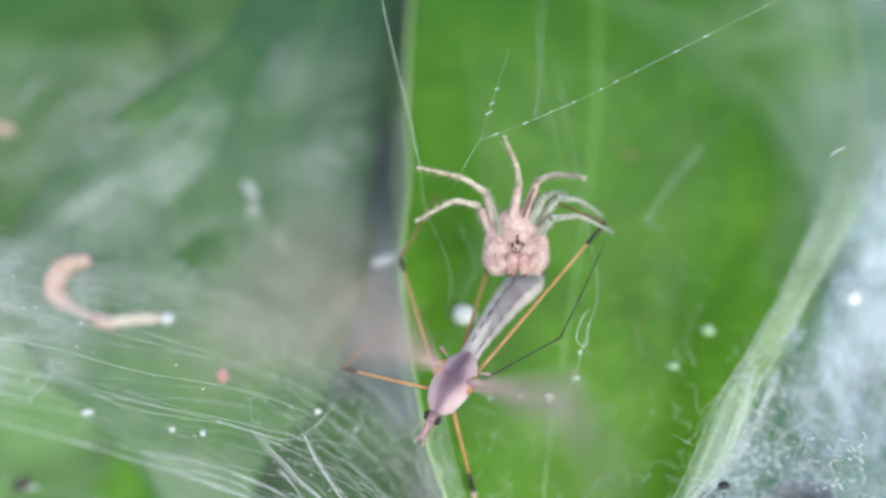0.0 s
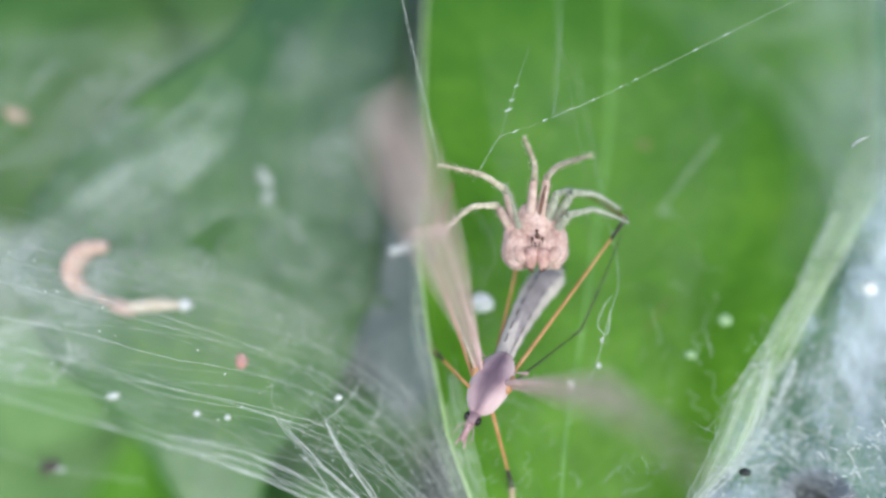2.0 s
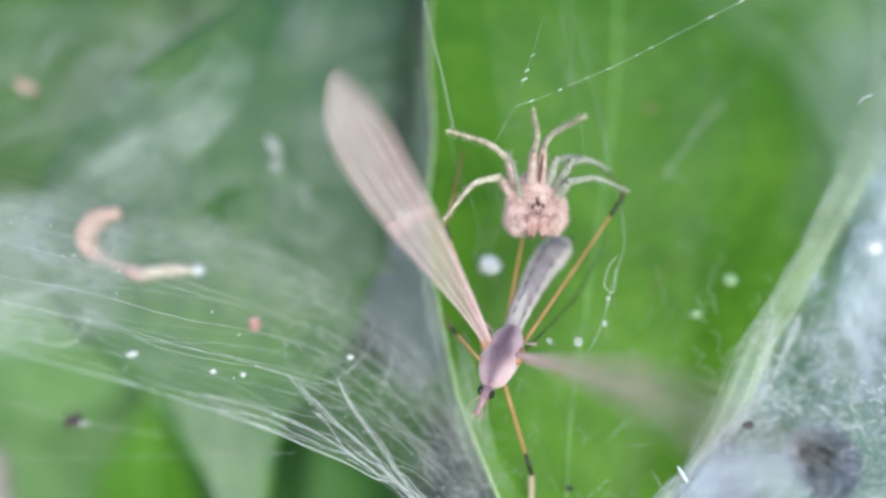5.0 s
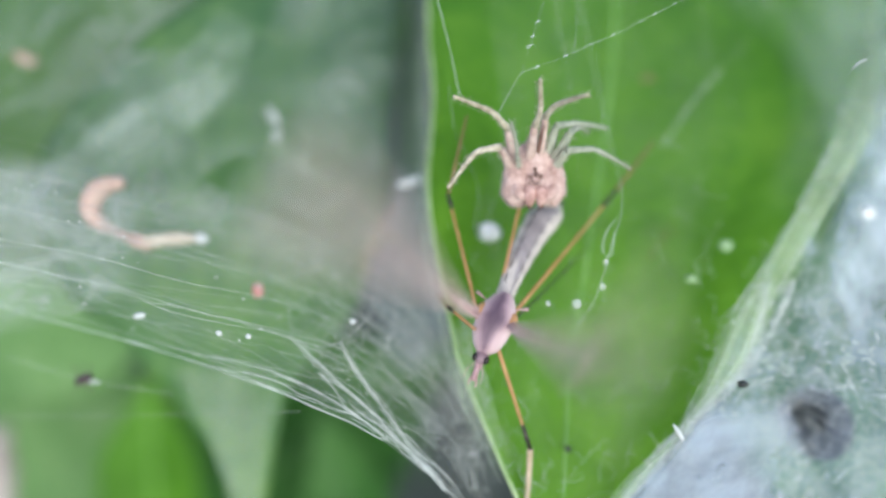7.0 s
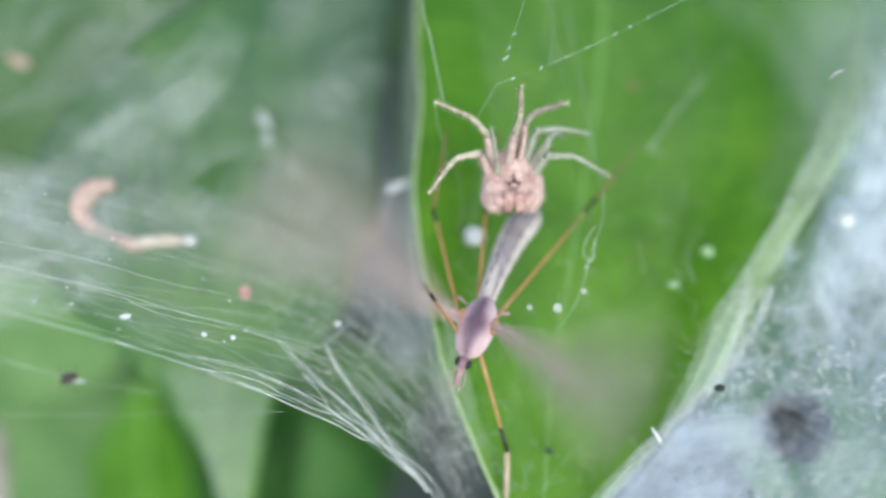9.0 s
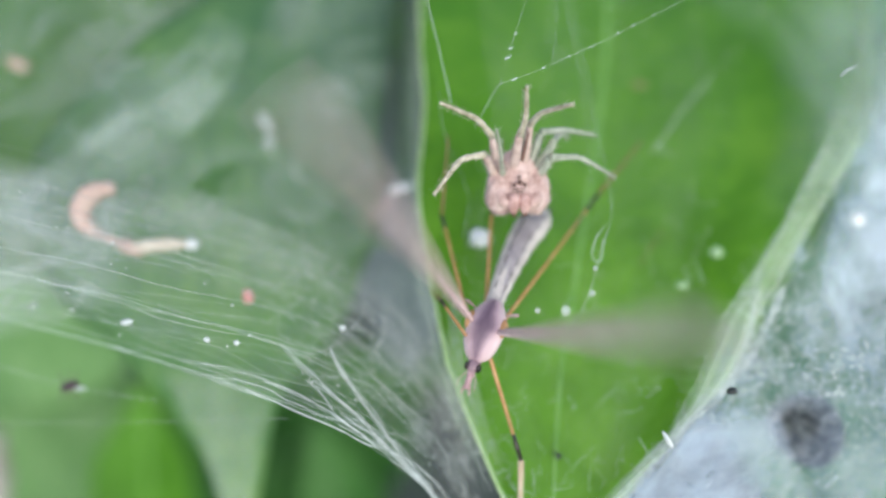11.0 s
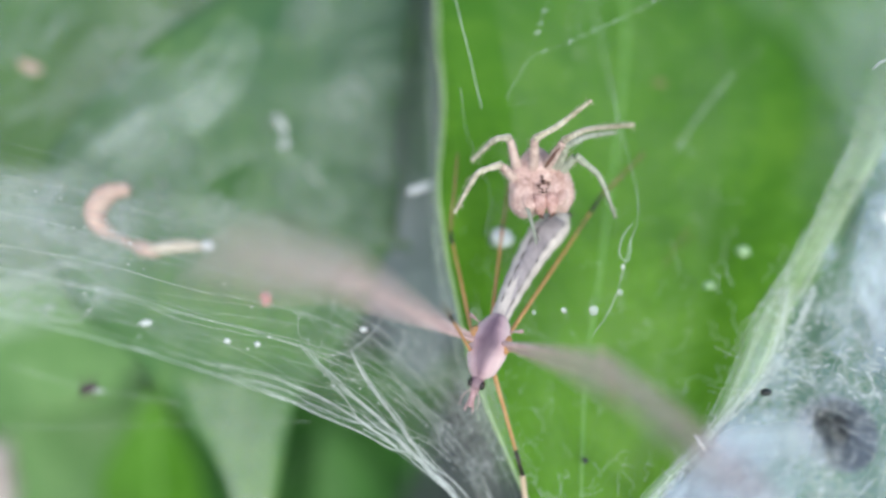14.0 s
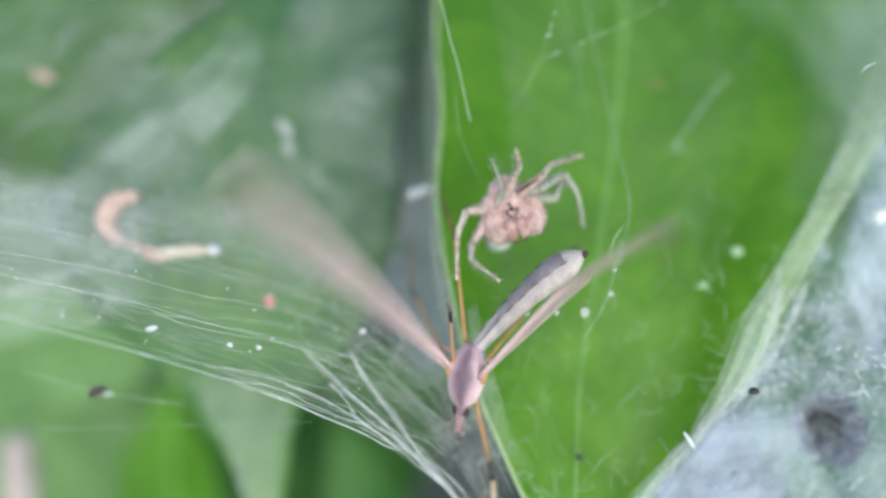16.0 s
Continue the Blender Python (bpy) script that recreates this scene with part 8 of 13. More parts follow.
        (13.700, pose(0.00010, -0.00100, 0.00050, -127.4, -48.4, -94.3)),
        (13.800, pose(0.00010, -0.00100, 0.00050, -80.2, -49.9, -148.3)),
        (13.867, pose(0.00010, -0.00100, 0.00050, -132.1, -41.1, -72.8)),
        (13.967, pose(0.00010, -0.00100, 0.00050, -104.0, -49.2, -81.7)),
        (14.000, pose(0.00010, -0.00100, 0.00050, -110.9, -47.3, -97.0)),
        (14.033, pose(0.00010, -0.00100, 0.00050, -118.1, -46.7, -112.3)),
        (14.133, pose(0.00010, -0.00100, 0.00050, -88.6, -50.5, -126.0)),
        (14.200, pose(0.00010, -0.00100, 0.00050, -142.3, -26.8, -48.9)),
        (14.300, pose(0.00010, -0.00100, 0.00050, -122.4, -46.2, -82.9)),
        (14.367, pose(0.00010, -0.00100, 0.00050, -147.3, -21.1, -42.0)),
        (14.467, pose(0.00010, -0.00100, 0.00050, -143.8, -13.6, -39.6)),
        (14.500, pose(0.00010, -0.00100, 0.00050, -145.7, -29.0, -48.1)),
        (14.533, pose(0.00010, -0.00100, 0.00050, -144.9, -44.5, -57.8)),
        (14.633, pose(0.00010, -0.00100, 0.00050, -123.6, -46.3, -74.2)),
        (14.700, pose(0.00010, -0.00100, 0.00050, -146.1, -27.6, -31.4)),
        (14.800, pose(0.00010, -0.00100, 0.00050, -102.9, -54.6, -87.4)),
        (14.867, pose(0.00010, -0.00100, 0.00050, -143.9, -33.7, -25.5)),
        (14.967, pose(0.00010, -0.00100, 0.00050, -106.8, -47.2, -41.1)),
        (15.000, pose(0.00010, -0.00100, 0.00050, -117.4, -55.1, -58.8)),
        (15.033, pose(0.00010, -0.00100, 0.00050, -125.0, -64.8, -78.3)),
        (15.133, pose(0.00010, -0.00100, 0.00050, -82.6, -54.4, -103.9)),
        (15.200, pose(0.00010, -0.00100, 0.00050, -143.7, -32.8, -28.3)),
        (15.300, pose(0.00010, -0.00100, 0.00050, -99.6, -53.1, -92.3)),
        (15.367, pose(0.00010, -0.00100, 0.00050, -146.9, -23.2, -28.8)),
        (15.400, pose(0.00010, -0.00100, 0.00050, -133.7, -8.9, -10.6)),
        (15.467, pose(0.00010, -0.00100, 0.00050, -117.0, 0.5, 10.0)),
        (15.500, pose(0.00010, -0.00100, 0.00050, -138.4, -39.0, -51.0)),
        (15.533, pose(0.00010, -0.00100, 0.00050, -75.0, -62.2, -171.5)),
        (15.633, pose(0.00010, -0.00100, 0.00050, -109.4, -44.1, -79.4)),
        (15.700, pose(0.00010, -0.00100, 0.00050, -128.2, -22.3, -30.0)),
        (15.800, pose(0.00010, -0.00100, 0.00050, -104.8, -28.4, -59.9)),
        (15.867, pose(0.00010, -0.00100, 0.00050, -110.9, -20.2, -20.4)),
        (15.967, pose(0.00010, -0.00100, 0.00050, -97.6, -4.6, -33.0)),
        (16.000, pose(0.00010, -0.00100, 0.00050, -96.4, -19.1, -34.2)),
    ])
    walk(wing_right_tip, [
        (0.000, pose(0.00950, 0.00000, 0.00000, -3.1, 30.6, -11.3)),
        (0.033, pose(0.00950, 0.00000, 0.00000, -2.3, 14.5, -18.3)),
        (0.133, pose(0.00950, 0.00000, 0.00000, -1.1, 19.3, -6.2)),
        (0.200, pose(0.00950, 0.00000, 0.00000, -1.1, 20.2, -6.0)),
        (0.300, pose(0.00950, 0.00000, 0.00000, -1.1, 21.1, -5.9)),
        (0.367, pose(0.00950, 0.00000, 0.00000, -1.1, 21.9, -5.7)),
        (0.467, pose(0.00950, 0.00000, 0.00000, -7.2, 57.9, -12.9)),
        (0.500, pose(0.00950, 0.00000, 0.00000, -3.6, 37.9, -10.3)),
        (0.533, pose(0.00950, 0.00000, 0.00000, -1.5, 17.9, -9.5)),
        (0.633, pose(0.00950, 0.00000, 0.00000, -1.2, 22.7, -5.8)),
        (0.700, pose(0.00950, 0.00000, 0.00000, -1.2, 22.6, -6.1)),
        (0.800, pose(0.00950, 0.00000, 0.00000, -1.3, 22.4, -6.4)),
        (0.867, pose(0.00950, 0.00000, 0.00000, -1.3, 22.3, -6.7)),
        (0.967, pose(0.00950, 0.00000, 0.00000, -2.7, 54.5, -5.2)),
        (1.000, pose(0.00950, 0.00000, 0.00000, -4.3, 36.8, -12.9)),
        (1.033, pose(0.00950, 0.00000, 0.00000, -3.2, 19.1, -18.9)),
        (1.133, pose(0.00950, 0.00000, 0.00000, -1.3, 21.2, -6.7)),
        (1.200, pose(0.00950, 0.00000, 0.00000, -1.2, 20.2, -6.5)),
        (1.300, pose(0.00950, 0.00000, 0.00000, -1.0, 19.2, -6.2)),
        (1.367, pose(0.00950, 0.00000, 0.00000, -0.9, 18.2, -5.9)),
        (1.467, pose(0.00950, 0.00000, 0.00000, 0.0, 40.4, 0.1)),
        (1.500, pose(0.00950, 0.00000, 0.00000, -2.5, 28.5, -10.0)),
        (1.533, pose(0.00950, 0.00000, 0.00000, -2.7, 16.5, -18.7)),
        (1.633, pose(0.00950, 0.00000, 0.00000, -0.9, 16.6, -6.1)),
        (1.700, pose(0.00950, 0.00000, 0.00000, -0.9, 16.0, -6.6)),
        (1.800, pose(0.00950, 0.00000, 0.00000, -1.0, 15.4, -7.1)),
        (1.867, pose(0.00950, 0.00000, 0.00000, -1.0, 14.8, -7.6)),
        (1.967, pose(0.00950, 0.00000, 0.00000, -4.0, 34.9, -12.6)),
        (2.000, pose(0.00950, 0.00000, 0.00000, -2.9, 23.5, -13.9)),
        (2.033, pose(0.00950, 0.00000, 0.00000, -1.7, 12.2, -15.3)),
        (2.133, pose(0.00950, 0.00000, 0.00000, -0.8, 11.6, -7.5)),
        (2.200, pose(0.00950, 0.00000, 0.00000, -0.6, 9.1, -7.0)),
        (2.300, pose(0.00950, 0.00000, 0.00000, -0.4, 6.5, -6.5)),
        (2.367, pose(0.00950, 0.00000, 0.00000, -0.2, 3.9, -6.0)),
        (2.467, pose(0.00950, 0.00000, 0.00000, -0.1, 5.7, -1.9)),
        (2.500, pose(0.00950, 0.00000, 0.00000, -0.2, 2.2, -9.2)),
        (2.533, pose(0.00950, 0.00000, 0.00000, 0.2, -1.2, -16.4)),
        (2.633, pose(0.00950, 0.00000, 0.00000, 0.1, -4.1, -3.6)),
        (2.700, pose(0.00950, 0.00000, 0.00000, 0.1, -9.5, -1.7)),
        (2.800, pose(0.00950, 0.00000, 0.00000, -0.0, -15.0, 0.3)),
        (2.867, pose(0.00950, 0.00000, 0.00000, -0.4, -20.4, 2.4)),
        (2.967, pose(0.00950, 0.00000, 0.00000, -2.9, -38.9, 8.2)),
        (3.000, pose(0.00950, 0.00000, 0.00000, -3.5, -42.8, 8.8)),
        (3.033, pose(0.00950, 0.00000, 0.00000, -4.1, -46.8, 9.5)),
        (3.133, pose(0.00950, 0.00000, 0.00000, -0.3, -18.6, 2.0)),
        (3.200, pose(0.00950, 0.00000, 0.00000, 0.0, -11.4, -0.3)),
        (3.300, pose(0.00950, 0.00000, 0.00000, 0.1, -4.2, -2.5)),
        (3.367, pose(0.00950, 0.00000, 0.00000, -0.1, 3.0, -4.7)),
        (3.467, pose(0.00950, 0.00000, 0.00000, -2.7, 31.3, -9.5)),
        (3.500, pose(0.00950, 0.00000, 0.00000, -1.8, 16.9, -11.8)),
        (3.533, pose(0.00950, 0.00000, 0.00000, -0.3, 2.6, -14.2)),
        (3.633, pose(0.00950, 0.00000, 0.00000, -0.6, 10.7, -6.8)),
        (3.700, pose(0.00950, 0.00000, 0.00000, -0.7, 11.3, -6.7)),
        (3.800, pose(0.00950, 0.00000, 0.00000, -0.7, 11.8, -6.5)),
        (3.867, pose(0.00950, 0.00000, 0.00000, -0.7, 12.4, -6.4)),
        (3.967, pose(0.00950, 0.00000, 0.00000, -1.9, 24.7, -8.8)),
        (4.000, pose(0.00950, 0.00000, 0.00000, -2.1, 21.4, -10.8)),
        (4.033, pose(0.00950, 0.00000, 0.00000, -2.0, 18.1, -12.8)),
        (4.133, pose(0.00950, 0.00000, 0.00000, -0.7, 12.9, -6.2)),
        (4.200, pose(0.00950, 0.00000, 0.00000, -0.7, 12.9, -6.0)),
        (4.300, pose(0.00950, 0.00000, 0.00000, -0.7, 12.9, -5.9)),
        (4.367, pose(0.00950, 0.00000, 0.00000, -0.7, 12.9, -5.8)),
        (4.467, pose(0.00950, 0.00000, 0.00000, -0.6, 12.9, -5.7)),
        (4.533, pose(0.00950, 0.00000, 0.00000, -0.6, 12.9, -5.5)),
        (4.633, pose(0.00950, 0.00000, 0.00000, -0.6, 13.0, -5.4)),
        (4.700, pose(0.00950, 0.00000, 0.00000, -0.6, 13.0, -5.3)),
        (4.800, pose(0.00950, 0.00000, 0.00000, -0.6, 13.0, -5.2)),
        (4.867, pose(0.00950, 0.00000, 0.00000, -0.6, 13.0, -5.0)),
        (4.967, pose(0.00950, 0.00000, 0.00000, -0.6, 13.0, -4.9)),
        (5.033, pose(0.00950, 0.00000, 0.00000, -0.5, 13.0, -4.8)),
        (5.133, pose(0.00950, 0.00000, 0.00000, -0.5, 13.0, -4.7)),
        (5.200, pose(0.00950, 0.00000, 0.00000, -0.5, 13.0, -4.5)),
        (5.300, pose(0.00950, 0.00000, 0.00000, -0.5, 13.0, -4.4)),
        (5.367, pose(0.00950, 0.00000, 0.00000, -0.5, 13.0, -4.3)),
        (5.467, pose(0.00950, 0.00000, 0.00000, -0.5, 13.0, -4.2)),
        (5.533, pose(0.00950, 0.00000, 0.00000, -0.5, 13.0, -4.0)),
        (5.633, pose(0.00950, 0.00000, 0.00000, -0.4, 13.0, -3.9)),
        (5.700, pose(0.00950, 0.00000, 0.00000, -0.4, 13.1, -3.8)),
        (5.800, pose(0.00950, 0.00000, 0.00000, -0.4, 13.1, -3.6)),
        (5.867, pose(0.00950, 0.00000, 0.00000, -0.4, 13.1, -3.5)),
        (5.967, pose(0.00950, 0.00000, 0.00000, -0.4, 13.1, -3.4)),
        (6.033, pose(0.00950, 0.00000, 0.00000, -0.4, 13.1, -3.3)),
        (6.133, pose(0.00950, 0.00000, 0.00000, -0.4, 13.1, -3.1)),
        (6.200, pose(0.00950, 0.00000, 0.00000, -0.3, 13.1, -3.0)),
        (6.300, pose(0.00950, 0.00000, 0.00000, -0.3, 13.1, -2.9)),
        (6.367, pose(0.00950, 0.00000, 0.00000, -0.3, 13.1, -2.8)),
        (6.467, pose(0.00950, 0.00000, 0.00000, -0.2, 22.4, -0.9)),
        (6.500, pose(0.00950, 0.00000, 0.00000, -0.9, 21.9, -4.5)),
        (6.533, pose(0.00950, 0.00000, 0.00000, -1.5, 21.3, -8.2)),
        (6.633, pose(0.00950, 0.00000, 0.00000, -0.1, 7.8, -0.8)),
        (6.700, pose(0.00950, 0.00000, 0.00000, 0.0, 2.5, 1.0)),
        (6.800, pose(0.00950, 0.00000, 0.00000, -0.1, -2.8, 2.8)),
        (6.867, pose(0.00950, 0.00000, 0.00000, -0.3, -8.1, 4.6)),
        (6.900, pose(0.00950, 0.00000, 0.00000, -4.0, -13.9, 31.9)),
        (6.967, pose(0.00950, 0.00000, 0.00000, -10.1, -17.3, 60.3)),
        (7.000, pose(0.00950, 0.00000, 0.00000, -2.2, -22.2, 11.1)),
        (7.033, pose(0.00950, 0.00000, 0.00000, 7.0, -19.8, -38.8)),
        (7.133, pose(0.00950, 0.00000, 0.00000, -0.4, -9.8, 5.1)),
        (7.200, pose(0.00950, 0.00000, 0.00000, -0.2, -6.2, 3.8)),
        (7.300, pose(0.00950, 0.00000, 0.00000, -0.1, -2.6, 2.6)),
        (7.367, pose(0.00950, 0.00000, 0.00000, 0.0, 1.0, 1.3)),
        (7.467, pose(0.00950, 0.00000, 0.00000, 0.7, 11.1, 7.2)),
        (7.500, pose(0.00950, 0.00000, 0.00000, 0.0, 7.7, 0.1)),
        (7.533, pose(0.00950, 0.00000, 0.00000, -0.3, 4.2, -6.9)),
        (7.633, pose(0.00950, 0.00000, 0.00000, -0.2, 7.1, -2.7)),
        (7.700, pose(0.00950, 0.00000, 0.00000, -0.5, 9.6, -5.4)),
        (7.800, pose(0.00950, 0.00000, 0.00000, -0.9, 12.1, -8.2)),
        (7.867, pose(0.00950, 0.00000, 0.00000, -1.4, 14.5, -11.1)),
        (7.967, pose(0.00950, 0.00000, 0.00000, -8.4, 25.6, -35.7)),
        (8.000, pose(0.00950, 0.00000, 0.00000, -6.1, 27.6, -24.6)),
        (8.033, pose(0.00950, 0.00000, 0.00000, -3.4, 29.2, -13.1)),
        (8.133, pose(0.00950, 0.00000, 0.00000, -0.9, 7.5, -12.9)),
        (8.200, pose(0.00950, 0.00000, 0.00000, 0.2, -1.9, -12.0)),
        (8.300, pose(0.00950, 0.00000, 0.00000, 1.1, -11.3, -11.2)),
        (8.367, pose(0.00950, 0.00000, 0.00000, 1.9, -20.8, -10.3)),
        (8.467, pose(0.00950, 0.00000, 0.00000, -8.7, -66.8, 13.2)),
        (8.500, pose(0.00950, 0.00000, 0.00000, 9.1, -49.8, -19.5)),
        (8.533, pose(0.00950, 0.00000, 0.00000, 10.7, -30.6, -37.8)),
        (8.633, pose(0.00950, 0.00000, 0.00000, 2.0, -24.3, -9.4)),
        (8.700, pose(0.00950, 0.00000, 0.00000, 1.5, -18.5, -9.3)),
        (8.800, pose(0.00950, 0.00000, 0.00000, 1.0, -12.6, -9.3)),
        (8.867, pose(0.00950, 0.00000, 0.00000, 0.5, -6.7, -9.3)),
        (8.967, pose(0.00950, 0.00000, 0.00000, 7.9, -28.1, -30.9)),
        (9.000, pose(0.00950, 0.00000, 0.00000, 0.2, -1.4, -15.6)),
        (9.033, pose(0.00950, 0.00000, 0.00000, -0.6, 26.3, -2.5)),
        (9.133, pose(0.00950, 0.00000, 0.00000, 0.1, -1.2, -9.3)),
        (9.200, pose(0.00950, 0.00000, 0.00000, 0.1, -1.6, -9.3)),
        (9.300, pose(0.00950, 0.00000, 0.00000, 0.2, -2.0, -9.3)),
        (9.367, pose(0.00950, 0.00000, 0.00000, 0.2, -2.4, -9.2)),
        (9.467, pose(0.00950, 0.00000, 0.00000, 0.2, -2.7, -9.2)),
        (9.533, pose(0.00950, 0.00000, 0.00000, 0.3, -3.1, -9.2)),
        (9.633, pose(0.00950, 0.00000, 0.00000, 0.3, -3.5, -9.2)),
        (9.700, pose(0.00950, 0.00000, 0.00000, 0.3, -3.9, -9.1)),
        (9.800, pose(0.00950, 0.00000, 0.00000, 0.3, -4.3, -9.1)),
        (9.867, pose(0.00950, 0.00000, 0.00000, 0.4, -4.6, -9.1)),
        (9.967, pose(0.00950, 0.00000, 0.00000, 0.4, -5.0, -9.1)),
        (10.033, pose(0.00950, 0.00000, 0.00000, 0.4, -5.4, -9.0)),
        (10.133, pose(0.00950, 0.00000, 0.00000, 0.5, -5.8, -9.0)),
        (10.200, pose(0.00950, 0.00000, 0.00000, 0.5, -6.1, -9.0)),
        (10.300, pose(0.00950, 0.00000, 0.00000, 0.5, -6.5, -8.9)),
        (10.367, pose(0.00950, 0.00000, 0.00000, 0.5, -6.9, -8.9)),
        (10.467, pose(0.00950, 0.00000, 0.00000, 0.6, -7.3, -8.9)),
        (10.533, pose(0.00950, 0.00000, 0.00000, 0.6, -7.7, -8.9)),
        (10.633, pose(0.00950, 0.00000, 0.00000, 0.6, -8.0, -8.8)),
        (10.700, pose(0.00950, 0.00000, 0.00000, 0.6, -8.4, -8.8)),
        (10.800, pose(0.00950, 0.00000, 0.00000, 0.7, -8.8, -8.8)),
        (10.867, pose(0.00950, 0.00000, 0.00000, 0.7, -9.2, -8.8)),
        (10.967, pose(0.00950, 0.00000, 0.00000, 0.7, -9.6, -8.7)),
        (11.033, pose(0.00950, 0.00000, 0.00000, 0.8, -9.9, -8.7)),
        (11.133, pose(0.00950, 0.00000, 0.00000, 0.8, -10.3, -8.7)),
        (11.200, pose(0.00950, 0.00000, 0.00000, 0.8, -10.7, -8.6)),
        (11.300, pose(0.00950, 0.00000, 0.00000, 0.8, -11.1, -8.6)),
        (11.367, pose(0.00950, 0.00000, 0.00000, 0.9, -11.4, -8.6)),
        (11.467, pose(0.00950, 0.00000, 0.00000, -22.2, -45.7, 49.9)),
        (11.500, pose(0.00950, 0.00000, 0.00000, 2.5, -19.6, -14.7)),
        (11.533, pose(0.00950, 0.00000, 0.00000, -7.6, 12.0, -64.7)),
        (11.633, pose(0.00950, 0.00000, 0.00000, 0.8, -14.8, -5.8)),
        (11.700, pose(0.00950, 0.00000, 0.00000, 0.5, -17.8, -2.9)),
        (11.800, pose(0.00950, 0.00000, 0.00000, -0.0, -20.7, 0.0)),
        (11.867, pose(0.00950, 0.00000, 0.00000, -0.6, -23.6, 3.1)),
        (11.967, pose(0.00950, 0.00000, 0.00000, -19.7, -49.4, 41.3)),
        (12.000, pose(0.00950, 0.00000, 0.00000, -4.9, -43.8, 12.1)),
        (12.033, pose(0.00950, 0.00000, 0.00000, 3.6, -34.2, -11.7)),
        (12.133, pose(0.00950, 0.00000, 0.00000, -1.5, -27.1, 6.1)),
        (12.200, pose(0.00950, 0.00000, 0.00000, -1.5, -27.8, 6.0)),
        (12.300, pose(0.00950, 0.00000, 0.00000, -1.5, -28.6, 5.9)),
        (12.367, pose(0.00950, 0.00000, 0.00000, -1.5, -29.3, 5.8)),
        (12.467, pose(0.00950, 0.00000, 0.00000, -14.7, -50.0, 30.9)),
        (12.500, pose(0.00950, 0.00000, 0.00000, -5.4, -49.9, 11.7)),
        (12.533, pose(0.00950, 0.00000, 0.00000, 3.0, -47.8, -6.8)),
        (12.633, pose(0.00950, 0.00000, 0.00000, -0.3, -23.8, 1.3)),
        (12.700, pose(0.00950, 0.00000, 0.00000, 0.4, -17.5, -2.7)),
        (12.800, pose(0.00950, 0.00000, 0.00000, 0.6, -11.1, -6.5)),
        (12.867, pose(0.00950, 0.00000, 0.00000, 0.4, -4.7, -10.1)),
        (12.967, pose(0.00950, 0.00000, 0.00000, 0.4, -2.7, -16.4)),
        (13.000, pose(0.00950, 0.00000, 0.00000, -0.6, 2.8, -22.8)),
        (13.033, pose(0.00950, 0.00000, 0.00000, -2.1, 8.1, -29.4)),
        (13.133, pose(0.00950, 0.00000, 0.00000, -0.1, 0.6, -11.8)),
        (13.200, pose(0.00950, 0.00000, 0.00000, 0.0, -0.5, -9.9)),
        (13.300, pose(0.00950, 0.00000, 0.00000, 0.1, -1.6, -8.0)),
        (13.367, pose(0.00950, 0.00000, 0.00000, 0.1, -2.7, -6.1)),
        (13.467, pose(0.00950, 0.00000, 0.00000, 1.1, -7.3, -17.3)),
        (13.500, pose(0.00950, 0.00000, 0.00000, 0.4, -6.3, -7.0)),
        (13.533, pose(0.00950, 0.00000, 0.00000, -0.2, -5.2, 3.3)),
        (13.633, pose(0.00950, 0.00000, 0.00000, 0.0, -1.6, -2.1)),
        (13.700, pose(0.00950, 0.00000, 0.00000, -0.0, 0.6, -0.1)),
        (13.800, pose(0.00950, 0.00000, 0.00000, 0.0, 2.9, 2.0)),
        (13.867, pose(0.00950, 0.00000, 0.00000, 0.2, 5.1, 4.0)),
        (13.967, pose(0.00950, 0.00000, 0.00000, 5.5, 19.4, 31.5)),
        (14.000, pose(0.00950, 0.00000, 0.00000, 1.1, 12.1, 10.2)),
        (14.033, pose(0.00950, 0.00000, 0.00000, -0.3, 3.8, -10.1)),
        (14.133, pose(0.00950, 0.00000, 0.00000, 0.4, 10.5, 4.1)),
        (14.200, pose(0.00950, 0.00000, 0.00000, 0.2, 13.7, 2.1)),
        (14.300, pose(0.00950, 0.00000, 0.00000, 0.0, 16.8, 0.0)),
        (14.367, pose(0.00950, 0.00000, 0.00000, -0.4, 20.0, -2.1)),
        (14.467, pose(0.00950, 0.00000, 0.00000, -3.8, 41.6, -10.0)),
        (14.500, pose(0.00950, 0.00000, 0.00000, -2.8, 38.4, -8.0)),
        (14.533, pose(0.00950, 0.00000, 0.00000, -2.0, 35.2, -6.3)),
        (14.633, pose(0.00950, 0.00000, 0.00000, -0.7, 19.0, -4.1)),
        (14.700, pose(0.00950, 0.00000, 0.00000, -0.5, 15.0, -3.9)),
        (14.800, pose(0.00950, 0.00000, 0.00000, -0.4, 10.9, -3.7)),
        (14.867, pose(0.00950, 0.00000, 0.00000, -0.2, 6.8, -3.6)),
        (14.967, pose(0.00950, 0.00000, 0.00000, 0.5, 8.1, 7.0)),
        (15.000, pose(0.00950, 0.00000, 0.00000, -0.2, 4.6, -5.7)),
        (15.033, pose(0.00950, 0.00000, 0.00000, -0.2, 0.9, -18.4)),
        (15.133, pose(0.00950, 0.00000, 0.00000, -0.2, 6.6, -2.7)),
        (15.200, pose(0.00950, 0.00000, 0.00000, -0.2, 10.4, -2.0)),
        (15.300, pose(0.00950, 0.00000, 0.00000, -0.2, 14.3, -1.3)),
        (15.367, pose(0.00950, 0.00000, 0.00000, -0.1, 18.1, -0.6)),
        (15.400, pose(0.00950, 0.00000, 0.00000, 3.7, 56.9, 6.8)),
